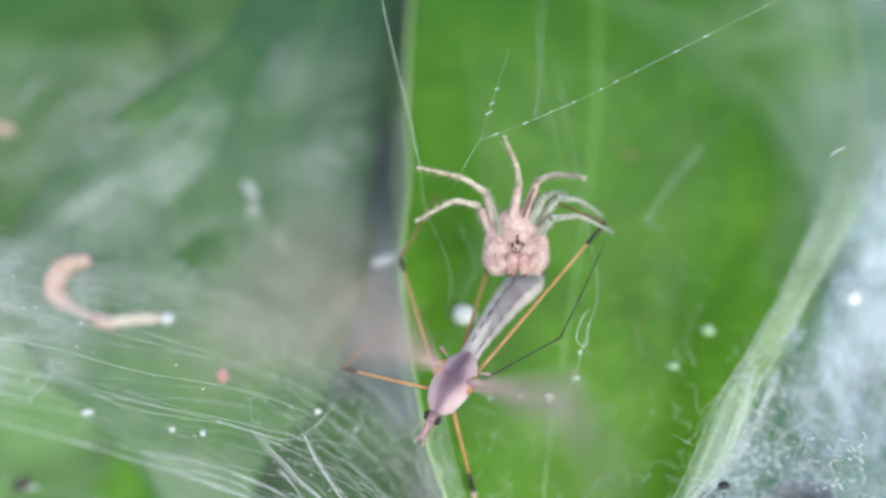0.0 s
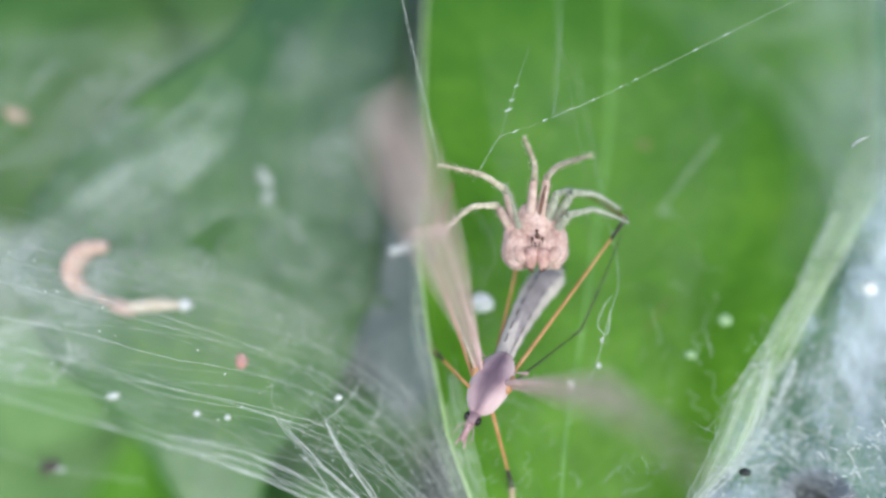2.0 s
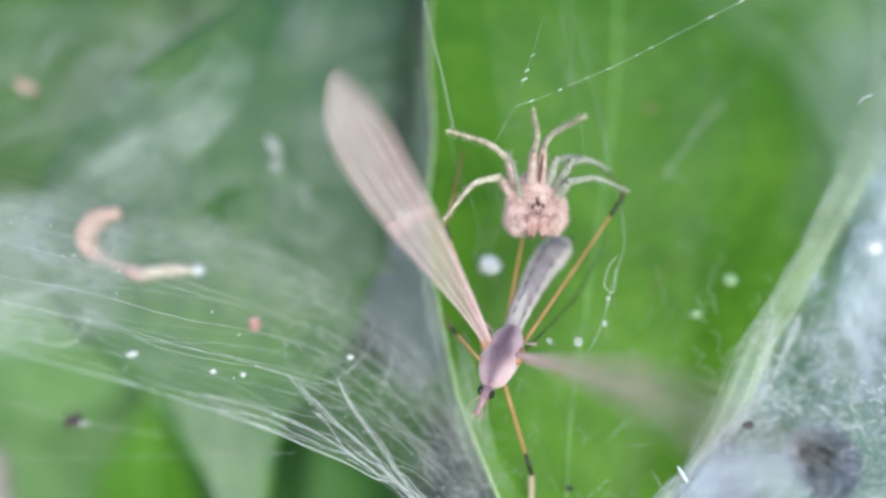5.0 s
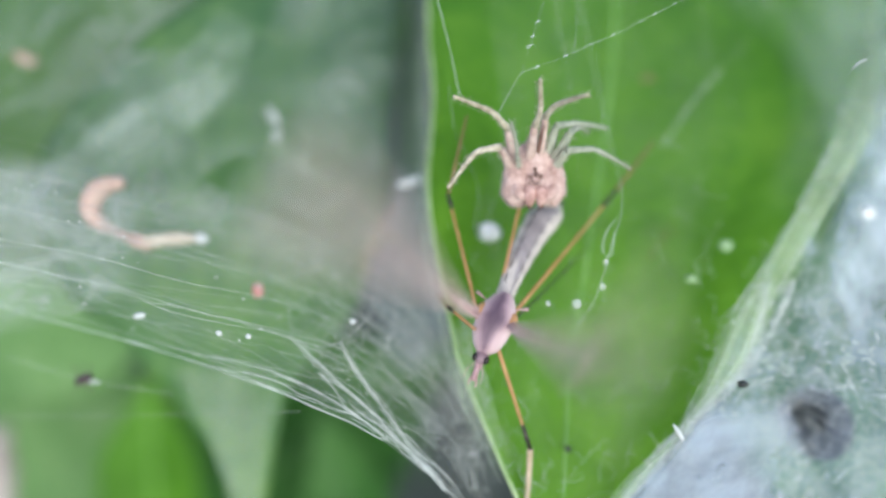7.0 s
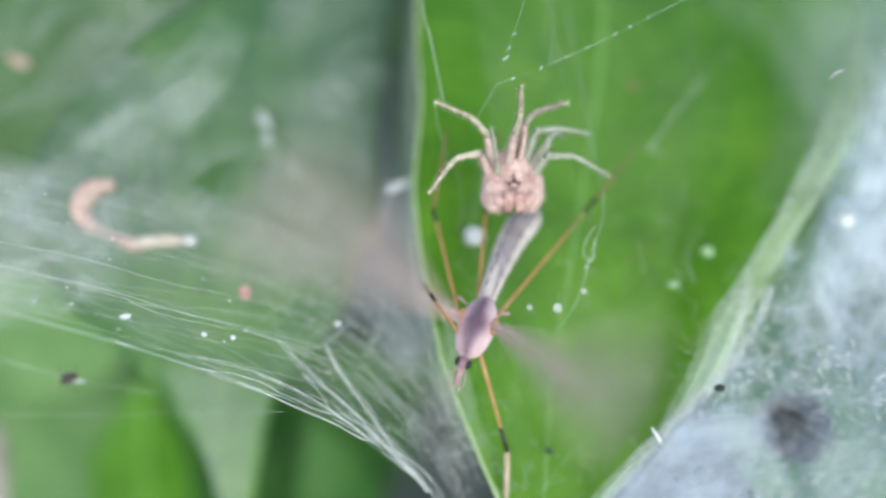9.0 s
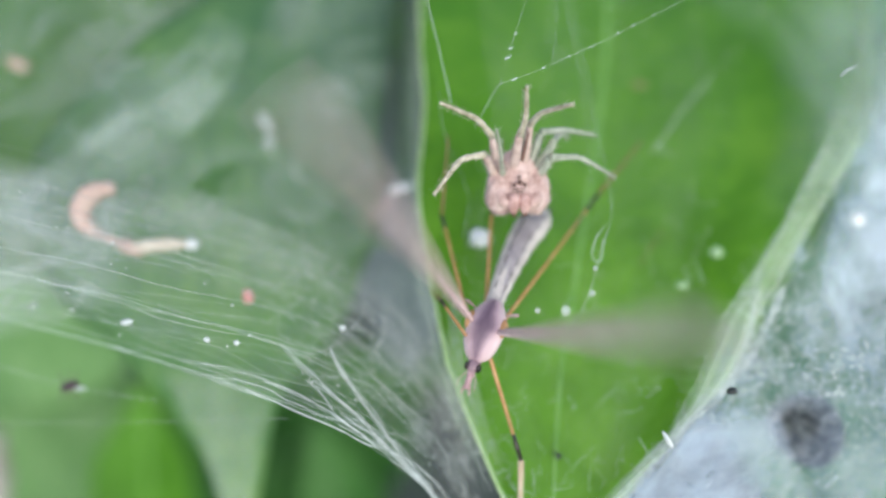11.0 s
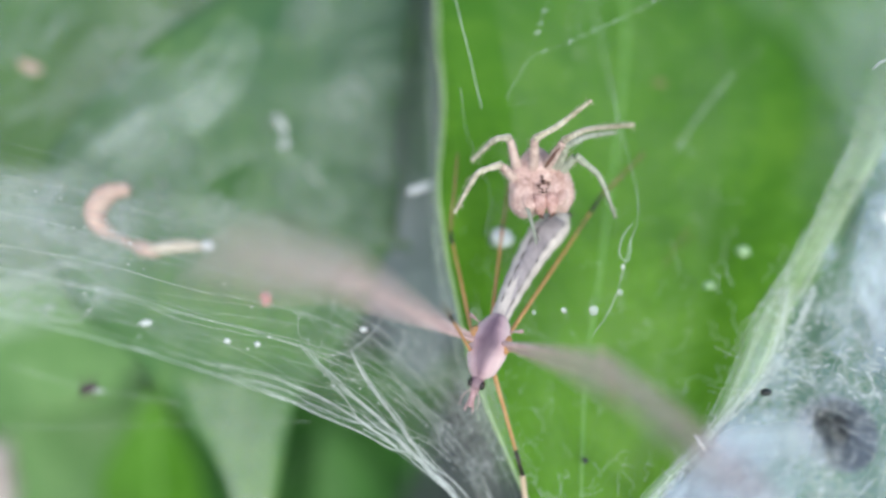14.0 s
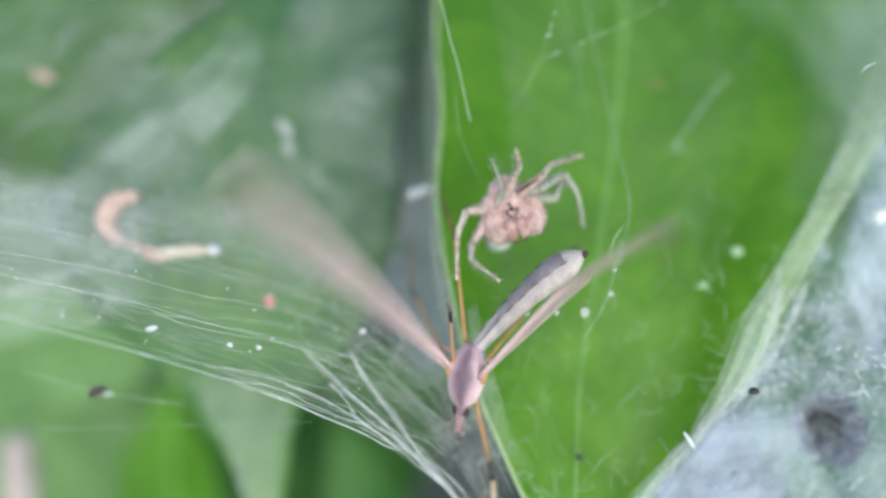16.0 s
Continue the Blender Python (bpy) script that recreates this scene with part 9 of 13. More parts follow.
        (15.467, pose(0.00950, 0.00000, 0.00000, 132.2, 81.5, 138.3)),
        (15.500, pose(0.00950, 0.00000, 0.00000, 0.1, 36.6, 0.3)),
        (15.533, pose(0.00950, 0.00000, 0.00000, 1.7, -22.8, -8.5)),
        (15.633, pose(0.00950, 0.00000, 0.00000, -0.6, 18.8, -3.8)),
        (15.700, pose(0.00950, 0.00000, 0.00000, -1.0, 15.5, -7.7)),
        (15.800, pose(0.00950, 0.00000, 0.00000, -1.2, 12.2, -11.4)),
        (15.867, pose(0.00950, 0.00000, 0.00000, -1.2, 8.9, -15.1)),
        (15.967, pose(0.00950, 0.00000, 0.00000, -3.5, 9.1, -41.5)),
        (16.000, pose(0.00950, 0.00000, 0.00000, -2.5, 9.0, -31.4)),
    ])
    walk(fly_legs[0], [
        (0.000, pose(-0.00060, 0.00075, -0.00030, -1.6, 5.1, 47.1)),
        (0.500, pose(-0.00060, 0.00075, -0.00030, -1.8, 0.3, 47.0)),
        (1.000, pose(-0.00060, 0.00075, -0.00030, -1.7, -3.4, 47.3)),
        (1.500, pose(-0.00060, 0.00075, -0.00030, -2.6, -10.5, 47.0)),
        (2.000, pose(-0.00060, 0.00075, -0.00030, -1.9, -7.5, 46.0)),
        (2.500, pose(-0.00060, 0.00075, -0.00030, -1.9, -5.4, 44.9)),
        (3.000, pose(-0.00060, 0.00075, -0.00030, -0.8, -5.1, 44.8)),
        (3.500, pose(-0.00060, 0.00075, -0.00030, -0.3, -3.8, 43.9)),
        (4.000, pose(-0.00060, 0.00075, -0.00030, -0.3, -4.9, 42.4)),
        (4.500, pose(-0.00060, 0.00075, -0.00030, 0.8, -4.4, 41.1)),
        (5.000, pose(-0.00060, 0.00075, -0.00030, 1.8, -3.8, 39.8)),
        (5.500, pose(-0.00060, 0.00075, -0.00030, 2.8, -3.3, 38.5)),
        (6.000, pose(-0.00060, 0.00075, -0.00030, 3.8, -2.8, 37.3)),
        (6.500, pose(-0.00060, 0.00075, -0.00030, 4.7, -2.2, 36.1)),
        (7.000, pose(-0.00060, 0.00075, -0.00030, 4.7, -3.5, 34.4)),
        (7.500, pose(-0.00060, 0.00075, -0.00030, 4.8, -2.4, 34.4)),
        (8.000, pose(-0.00060, 0.00075, -0.00030, 4.8, -0.1, 34.2)),
        (8.500, pose(-0.00060, 0.00075, -0.00030, 5.1, 2.8, 34.3)),
        (9.000, pose(-0.00060, 0.00075, -0.00030, 5.0, 3.5, 33.7)),
        (9.500, pose(-0.00060, 0.00075, -0.00030, 5.2, 4.6, 33.3)),
        (10.000, pose(-0.00060, 0.00075, -0.00030, 5.4, 5.6, 33.0)),
        (10.500, pose(-0.00060, 0.00075, -0.00030, 5.6, 6.6, 32.7)),
        (11.000, pose(-0.00060, 0.00075, -0.00030, 5.8, 7.7, 32.6)),
        (11.500, pose(-0.00060, 0.00075, -0.00030, 6.1, 8.8, 32.4)),
        (12.000, pose(-0.00060, 0.00075, -0.00030, 6.0, 8.6, 32.1)),
        (12.500, pose(-0.00060, 0.00075, -0.00030, 6.3, 10.4, 31.8)),
        (13.000, pose(-0.00060, 0.00075, -0.00030, 6.6, 10.0, 31.0)),
        (13.500, pose(-0.00060, 0.00075, -0.00030, 7.6, 11.9, 30.9)),
        (14.000, pose(-0.00060, 0.00075, -0.00030, 9.6, 16.6, 32.6)),
        (14.500, pose(-0.00060, 0.00075, -0.00030, 19.2, 20.4, 23.9)),
        (14.750, pose(-0.00060, 0.00075, -0.00030, 18.5, 20.2, 38.8)),
        (15.000, pose(-0.00060, 0.00075, -0.00030, 15.6, -8.6, 47.0)),
        (15.500, pose(-0.00060, 0.00075, -0.00030, 9.1, -5.1, 46.7)),
        (16.000, pose(-0.00060, 0.00075, -0.00030, 22.5, 40.9, 56.1)),
    ])
    walk(fly_legs_shins[0], [
        (0.000, pose(0.00940, 0.00000, 0.00000, 20.7, -3.7, -44.5)),
        (0.500, pose(0.00940, 0.00000, 0.00000, 16.8, 3.8, -40.5)),
        (1.000, pose(0.00940, 0.00000, 0.00000, 13.9, 9.8, -37.7)),
        (1.500, pose(0.00940, 0.00000, 0.00000, 9.9, 17.8, -36.0)),
        (2.000, pose(0.00940, 0.00000, 0.00000, 10.8, 11.4, -34.1)),
        (2.500, pose(0.00940, 0.00000, 0.00000, 11.7, 5.3, -32.7)),
        (3.000, pose(0.00940, 0.00000, 0.00000, 10.7, 0.8, -31.7)),
        (3.500, pose(0.00940, 0.00000, 0.00000, 10.8, -5.9, -30.8)),
        (4.000, pose(0.00940, 0.00000, 0.00000, 10.5, -6.8, -30.3)),
        (4.500, pose(0.00940, 0.00000, 0.00000, 10.3, -8.7, -29.9)),
        (5.000, pose(0.00940, 0.00000, 0.00000, 10.0, -10.7, -29.3)),
        (5.500, pose(0.00940, 0.00000, 0.00000, 9.8, -12.7, -28.8)),
        (6.000, pose(0.00940, 0.00000, 0.00000, 9.6, -14.8, -28.3)),
        (6.500, pose(0.00940, 0.00000, 0.00000, 9.3, -17.1, -27.7)),
        (7.000, pose(0.00940, 0.00000, 0.00000, 9.0, -18.2, -27.1)),
        (7.500, pose(0.00940, 0.00000, 0.00000, 9.9, -29.8, -27.9)),
        (8.000, pose(0.00940, 0.00000, 0.00000, 10.8, -32.0, -27.4)),
        (8.500, pose(0.00940, 0.00000, 0.00000, 11.8, -33.7, -27.2)),
        (9.000, pose(0.00940, 0.00000, 0.00000, 12.1, -35.6, -26.5)),
        (9.500, pose(0.00940, 0.00000, 0.00000, 11.9, -36.7, -25.1)),
        (10.000, pose(0.00940, 0.00000, 0.00000, 11.6, -37.9, -23.6)),
        (10.500, pose(0.00940, 0.00000, 0.00000, 11.2, -39.0, -22.1)),
        (11.000, pose(0.00940, 0.00000, 0.00000, 10.8, -40.0, -20.7)),
        (11.500, pose(0.00940, 0.00000, 0.00000, 10.4, -41.0, -19.2)),
        (12.000, pose(0.00940, 0.00000, 0.00000, 9.6, -41.3, -17.6)),
        (12.500, pose(0.00940, 0.00000, 0.00000, 9.0, -42.8, -15.8)),
        (13.000, pose(0.00940, 0.00000, 0.00000, 9.2, -42.7, -16.5)),
        (13.500, pose(0.00940, 0.00000, 0.00000, 9.8, -42.9, -17.3)),
        (14.000, pose(0.00940, 0.00000, 0.00000, 11.4, -43.5, -19.6)),
        (14.500, pose(0.00940, 0.00000, 0.00000, -0.2, 36.9, 0.4)),
        (14.750, pose(0.00940, 0.00000, 0.00000, 11.1, 2.7, -24.1)),
        (15.000, pose(0.00940, 0.00000, 0.00000, -0.2, -3.9, -55.0)),
        (15.500, pose(0.00940, 0.00000, 0.00000, 10.4, 42.0, -46.6)),
        (16.000, pose(0.00940, 0.00000, 0.00000, 21.7, -15.6, -24.9)),
    ])
    walk(fly_legs[1], [
        (0.000, pose(0.00050, 0.00030, -0.00080, 13.4, 10.4, 14.2)),
        (0.500, pose(0.00050, 0.00030, -0.00080, 13.0, 9.4, 14.8)),
        (1.000, pose(0.00050, 0.00030, -0.00080, 12.9, 8.8, 15.0)),
        (1.500, pose(0.00050, 0.00030, -0.00080, 12.7, 6.0, 14.2)),
        (2.000, pose(0.00050, 0.00030, -0.00080, 12.9, 6.2, 14.3)),
        (2.500, pose(0.00050, 0.00030, -0.00080, 13.0, 5.8, 13.8)),
        (3.000, pose(0.00050, 0.00030, -0.00080, 12.8, 5.8, 14.8)),
        (3.500, pose(0.00050, 0.00030, -0.00080, 12.9, 5.4, 14.8)),
        (4.000, pose(0.00050, 0.00030, -0.00080, 12.9, 2.8, 13.7)),
        (4.500, pose(0.00050, 0.00030, -0.00080, 13.3, 1.8, 12.7)),
        (5.000, pose(0.00050, 0.00030, -0.00080, 13.8, 0.7, 11.6)),
        (5.500, pose(0.00050, 0.00030, -0.00080, 14.1, -0.5, 10.6)),
        (6.000, pose(0.00050, 0.00030, -0.00080, 14.4, -1.7, 9.7)),
        (6.500, pose(0.00050, 0.00030, -0.00080, 14.7, -3.1, 8.7)),
        (7.000, pose(0.00050, 0.00030, -0.00080, 14.9, -7.1, 7.2)),
        (7.500, pose(0.00050, 0.00030, -0.00080, 14.4, -4.8, 9.2)),
        (8.000, pose(0.00050, 0.00030, -0.00080, 13.9, -1.6, 11.4)),
        (8.500, pose(0.00050, 0.00030, -0.00080, 13.4, 2.2, 13.7)),
        (9.000, pose(0.00050, 0.00030, -0.00080, 12.8, 2.9, 15.4)),
        (9.500, pose(0.00050, 0.00030, -0.00080, 12.8, 3.2, 15.3)),
        (10.000, pose(0.00050, 0.00030, -0.00080, 12.9, 3.6, 15.2)),
        (10.500, pose(0.00050, 0.00030, -0.00080, 13.0, 4.0, 15.2)),
        (11.000, pose(0.00050, 0.00030, -0.00080, 13.0, 4.6, 15.3)),
        (11.500, pose(0.00050, 0.00030, -0.00080, 13.1, 5.1, 15.4)),
        (12.000, pose(0.00050, 0.00030, -0.00080, 13.0, 4.1, 15.2)),
        (12.500, pose(0.00050, 0.00030, -0.00080, 13.2, 5.5, 15.2)),
        (13.000, pose(0.00050, 0.00030, -0.00080, 13.7, 4.4, 13.6)),
        (13.500, pose(0.00050, 0.00030, -0.00080, 14.4, 6.2, 12.6)),
        (14.000, pose(0.00050, 0.00030, -0.00080, 15.4, 12.3, 13.3)),
        (14.500, pose(0.00050, 0.00030, -0.00080, 17.5, -1.5, 5.5)),
        (15.000, pose(0.00050, 0.00030, -0.00080, 17.5, 0.4, 11.7)),
        (15.500, pose(0.00050, 0.00030, -0.00080, 15.4, -10.4, 14.9)),
        (16.000, pose(0.00050, 0.00030, -0.00080, 18.0, -1.2, 16.0)),
    ])
    walk(fly_legs_shins[1], [
        (0.000, pose(0.00820, 0.00000, 0.00000, -3.6, 5.1, 5.7)),
        (0.500, pose(0.00820, 0.00000, 0.00000, -2.8, 5.4, 4.5)),
        (1.000, pose(0.00820, 0.00000, 0.00000, -2.0, 5.8, 3.3)),
        (1.500, pose(0.00820, 0.00000, 0.00000, -1.1, 7.0, 1.9)),
        (2.000, pose(0.00820, 0.00000, 0.00000, -0.4, 6.9, 0.7)),
        (2.500, pose(0.00820, 0.00000, 0.00000, 0.3, 7.1, -0.5)),
        (3.000, pose(0.00820, 0.00000, 0.00000, 1.0, 7.7, -1.7)),
        (3.500, pose(0.00820, 0.00000, 0.00000, 1.6, 8.2, -3.0)),
        (4.000, pose(0.00820, 0.00000, 0.00000, 1.3, 9.8, -2.6)),
        (4.500, pose(0.00820, 0.00000, 0.00000, 1.1, 11.1, -2.3)),
        (5.000, pose(0.00820, 0.00000, 0.00000, 0.9, 12.6, -2.0)),
        (5.500, pose(0.00820, 0.00000, 0.00000, 0.7, 14.3, -1.8)),
        (6.000, pose(0.00820, 0.00000, 0.00000, 0.5, 16.0, -1.5)),
        (6.500, pose(0.00820, 0.00000, 0.00000, 0.4, 18.0, -1.3)),
        (7.000, pose(0.00820, 0.00000, 0.00000, 0.2, 20.6, -1.0)),
        (7.500, pose(0.00820, 0.00000, 0.00000, 0.4, 14.8, -1.4)),
        (8.000, pose(0.00820, 0.00000, 0.00000, 0.7, 8.1, -2.0)),
        (8.500, pose(0.00820, 0.00000, 0.00000, 1.2, 1.3, -2.8)),
        (9.000, pose(0.00820, 0.00000, 0.00000, 1.8, -4.2, -4.1)),
        (9.500, pose(0.00820, 0.00000, 0.00000, 1.8, -2.1, -4.1)),
        (10.000, pose(0.00820, 0.00000, 0.00000, 1.9, -0.1, -4.1)),
        (10.500, pose(0.00820, 0.00000, 0.00000, 2.0, 1.8, -4.1)),
        (11.000, pose(0.00820, 0.00000, 0.00000, 2.0, 3.5, -4.1)),
        (11.500, pose(0.00820, 0.00000, 0.00000, 2.1, 5.2, -4.1)),
        (12.000, pose(0.00820, 0.00000, 0.00000, 2.1, 7.4, -4.2)),
        (12.500, pose(0.00820, 0.00000, 0.00000, 2.2, 8.4, -4.0)),
        (13.000, pose(0.00820, 0.00000, 0.00000, 1.9, 11.1, -3.6)),
        (13.500, pose(0.00820, 0.00000, 0.00000, 1.8, 13.0, -3.2)),
        (14.000, pose(0.00820, 0.00000, 0.00000, 1.5, 13.3, -2.6)),
        (14.500, pose(0.00820, 0.00000, 0.00000, -0.9, 46.4, -6.6)),
        (15.000, pose(0.00820, 0.00000, 0.00000, -0.3, 48.2, -6.7)),
        (15.500, pose(0.00820, 0.00000, 0.00000, -0.1, 53.6, -1.0)),
        (16.000, pose(0.00820, 0.00000, 0.00000, 0.6, 56.9, 9.0)),
    ])
    walk(fly_legs[2], [
        (0.000, pose(0.00060, -0.00075, -0.00040, 19.6, -9.0, -11.9)),
        (0.500, pose(0.00060, -0.00075, -0.00040, 19.6, -6.8, -11.2)),
        (1.000, pose(0.00060, -0.00075, -0.00040, 19.4, -5.7, -10.3)),
        (1.500, pose(0.00060, -0.00075, -0.00040, 19.9, -6.6, -10.5)),
        (2.000, pose(0.00060, -0.00075, -0.00040, 19.6, -7.0, -9.6)),
        (2.500, pose(0.00060, -0.00075, -0.00040, 19.7, -8.7, -9.3)),
        (3.000, pose(0.00060, -0.00075, -0.00040, 19.2, -10.0, -8.5)),
        (3.500, pose(0.00060, -0.00075, -0.00040, 19.1, -11.8, -8.1)),
        (4.000, pose(0.00060, -0.00075, -0.00040, 19.8, -7.5, -9.3)),
        (4.500, pose(0.00060, -0.00075, -0.00040, 20.2, -3.1, -10.2)),
        (5.000, pose(0.00060, -0.00075, -0.00040, 20.6, 1.0, -11.2)),
        (5.500, pose(0.00060, -0.00075, -0.00040, 21.0, 5.0, -12.2)),
        (6.000, pose(0.00060, -0.00075, -0.00040, 21.5, 8.8, -13.2)),
        (6.500, pose(0.00060, -0.00075, -0.00040, 21.9, 12.4, -14.3)),
        (7.000, pose(0.00060, -0.00075, -0.00040, 23.0, 14.1, -15.6)),
        (7.500, pose(0.00060, -0.00075, -0.00040, 23.0, 14.1, -15.7)),
        (8.000, pose(0.00060, -0.00075, -0.00040, 23.3, 14.4, -15.9)),
        (8.500, pose(0.00060, -0.00075, -0.00040, 23.4, 15.8, -16.0)),
        (9.000, pose(0.00060, -0.00075, -0.00040, 23.7, 15.2, -16.4)),
        (9.500, pose(0.00060, -0.00075, -0.00040, 23.7, 15.2, -16.1)),
        (10.000, pose(0.00060, -0.00075, -0.00040, 23.7, 15.1, -15.7)),
        (10.500, pose(0.00060, -0.00075, -0.00040, 23.6, 15.2, -15.3)),
        (11.000, pose(0.00060, -0.00075, -0.00040, 23.5, 15.4, -14.8)),
        (11.500, pose(0.00060, -0.00075, -0.00040, 23.4, 15.6, -14.3)),
        (12.000, pose(0.00060, -0.00075, -0.00040, 23.4, 14.5, -14.2)),
        (12.500, pose(0.00060, -0.00075, -0.00040, 23.4, 15.2, -13.8)),
        (13.000, pose(0.00060, -0.00075, -0.00040, 23.0, 12.9, -13.9)),
        (13.500, pose(0.00060, -0.00075, -0.00040, 22.3, 12.9, -13.8)),
        (14.000, pose(0.00060, -0.00075, -0.00040, 20.9, 16.6, -12.5)),
        (14.500, pose(0.00060, -0.00075, -0.00040, 15.6, 32.8, -16.2)),
        (15.000, pose(0.00060, -0.00075, -0.00040, 15.6, 25.3, -11.7)),
        (15.500, pose(0.00060, -0.00075, -0.00040, 19.1, 27.9, -14.5)),
        (16.000, pose(0.00060, -0.00075, -0.00040, 16.2, 49.7, -24.4)),
    ])
    walk(fly_legs_shins[2], [
        (0.000, pose(0.01320, 0.00000, 0.00000, -5.7, 35.5, 99.6)),
        (0.500, pose(0.01320, 0.00000, 0.00000, -10.3, 44.6, 87.5)),
        (1.000, pose(0.01320, 0.00000, 0.00000, -14.0, 51.9, 72.5)),
        (1.500, pose(0.01320, 0.00000, 0.00000, -15.5, 55.9, 55.0)),
        (2.000, pose(0.01320, 0.00000, 0.00000, -15.5, 56.5, 63.1)),
        (2.500, pose(0.01320, 0.00000, 0.00000, -14.7, 56.8, 72.7)),
        (3.000, pose(0.01320, 0.00000, 0.00000, -9.6, 53.7, 84.9)),
        (3.500, pose(0.01320, 0.00000, 0.00000, -6.2, 50.0, 93.7)),
        (4.000, pose(0.01320, 0.00000, 0.00000, -15.4, 55.7, 71.4)),
        (4.500, pose(0.01320, 0.00000, 0.00000, -18.8, 55.3, 46.8)),
        (5.000, pose(0.01320, 0.00000, 0.00000, -14.3, 48.8, 27.8)),
        (5.500, pose(0.01320, 0.00000, 0.00000, -8.3, 38.7, 16.0)),
        (6.000, pose(0.01320, 0.00000, 0.00000, -4.4, 26.5, 9.0)),
        (6.500, pose(0.01320, 0.00000, 0.00000, -2.3, 12.5, 4.9)),
        (7.000, pose(0.01320, 0.00000, 0.00000, -1.2, -4.3, 2.8)),
        (7.500, pose(0.01320, 0.00000, 0.00000, -1.3, -5.2, 3.0)),
        (8.000, pose(0.01320, 0.00000, 0.00000, -1.4, -6.4, 3.2)),
        (8.500, pose(0.01320, 0.00000, 0.00000, -1.6, -7.8, 3.6)),
        (9.000, pose(0.01320, 0.00000, 0.00000, -1.7, -8.8, 3.7)),
        (9.500, pose(0.01320, 0.00000, 0.00000, -1.3, -10.0, 2.9)),
        (10.000, pose(0.01320, 0.00000, 0.00000, -1.0, -11.2, 2.2)),
        (10.500, pose(0.01320, 0.00000, 0.00000, -0.6, -12.4, 1.4)),
        (11.000, pose(0.01320, 0.00000, 0.00000, -0.2, -13.7, 0.5)),
        (11.500, pose(0.01320, 0.00000, 0.00000, 0.1, -14.9, -0.3)),
        (12.000, pose(0.01320, 0.00000, 0.00000, 0.5, -16.1, -1.2)),
        (12.500, pose(0.01320, 0.00000, 0.00000, 0.9, -17.4, -1.9)),
        (13.000, pose(0.01320, 0.00000, 0.00000, 2.0, -10.1, -4.7)),
        (13.500, pose(0.01320, 0.00000, 0.00000, 3.0, -4.0, -7.1)),
        (14.000, pose(0.01320, 0.00000, 0.00000, 4.0, 0.8, -9.3)),
        (14.500, pose(0.01320, 0.00000, 0.00000, -1.9, -23.3, 5.3)),
        (15.000, pose(0.01320, 0.00000, 0.00000, 1.0, 19.7, -3.1)),
        (15.500, pose(0.01320, 0.00000, 0.00000, 5.6, 23.3, -8.5)),
        (16.000, pose(0.01320, 0.00000, 0.00000, 19.1, 27.7, -15.5)),
    ])
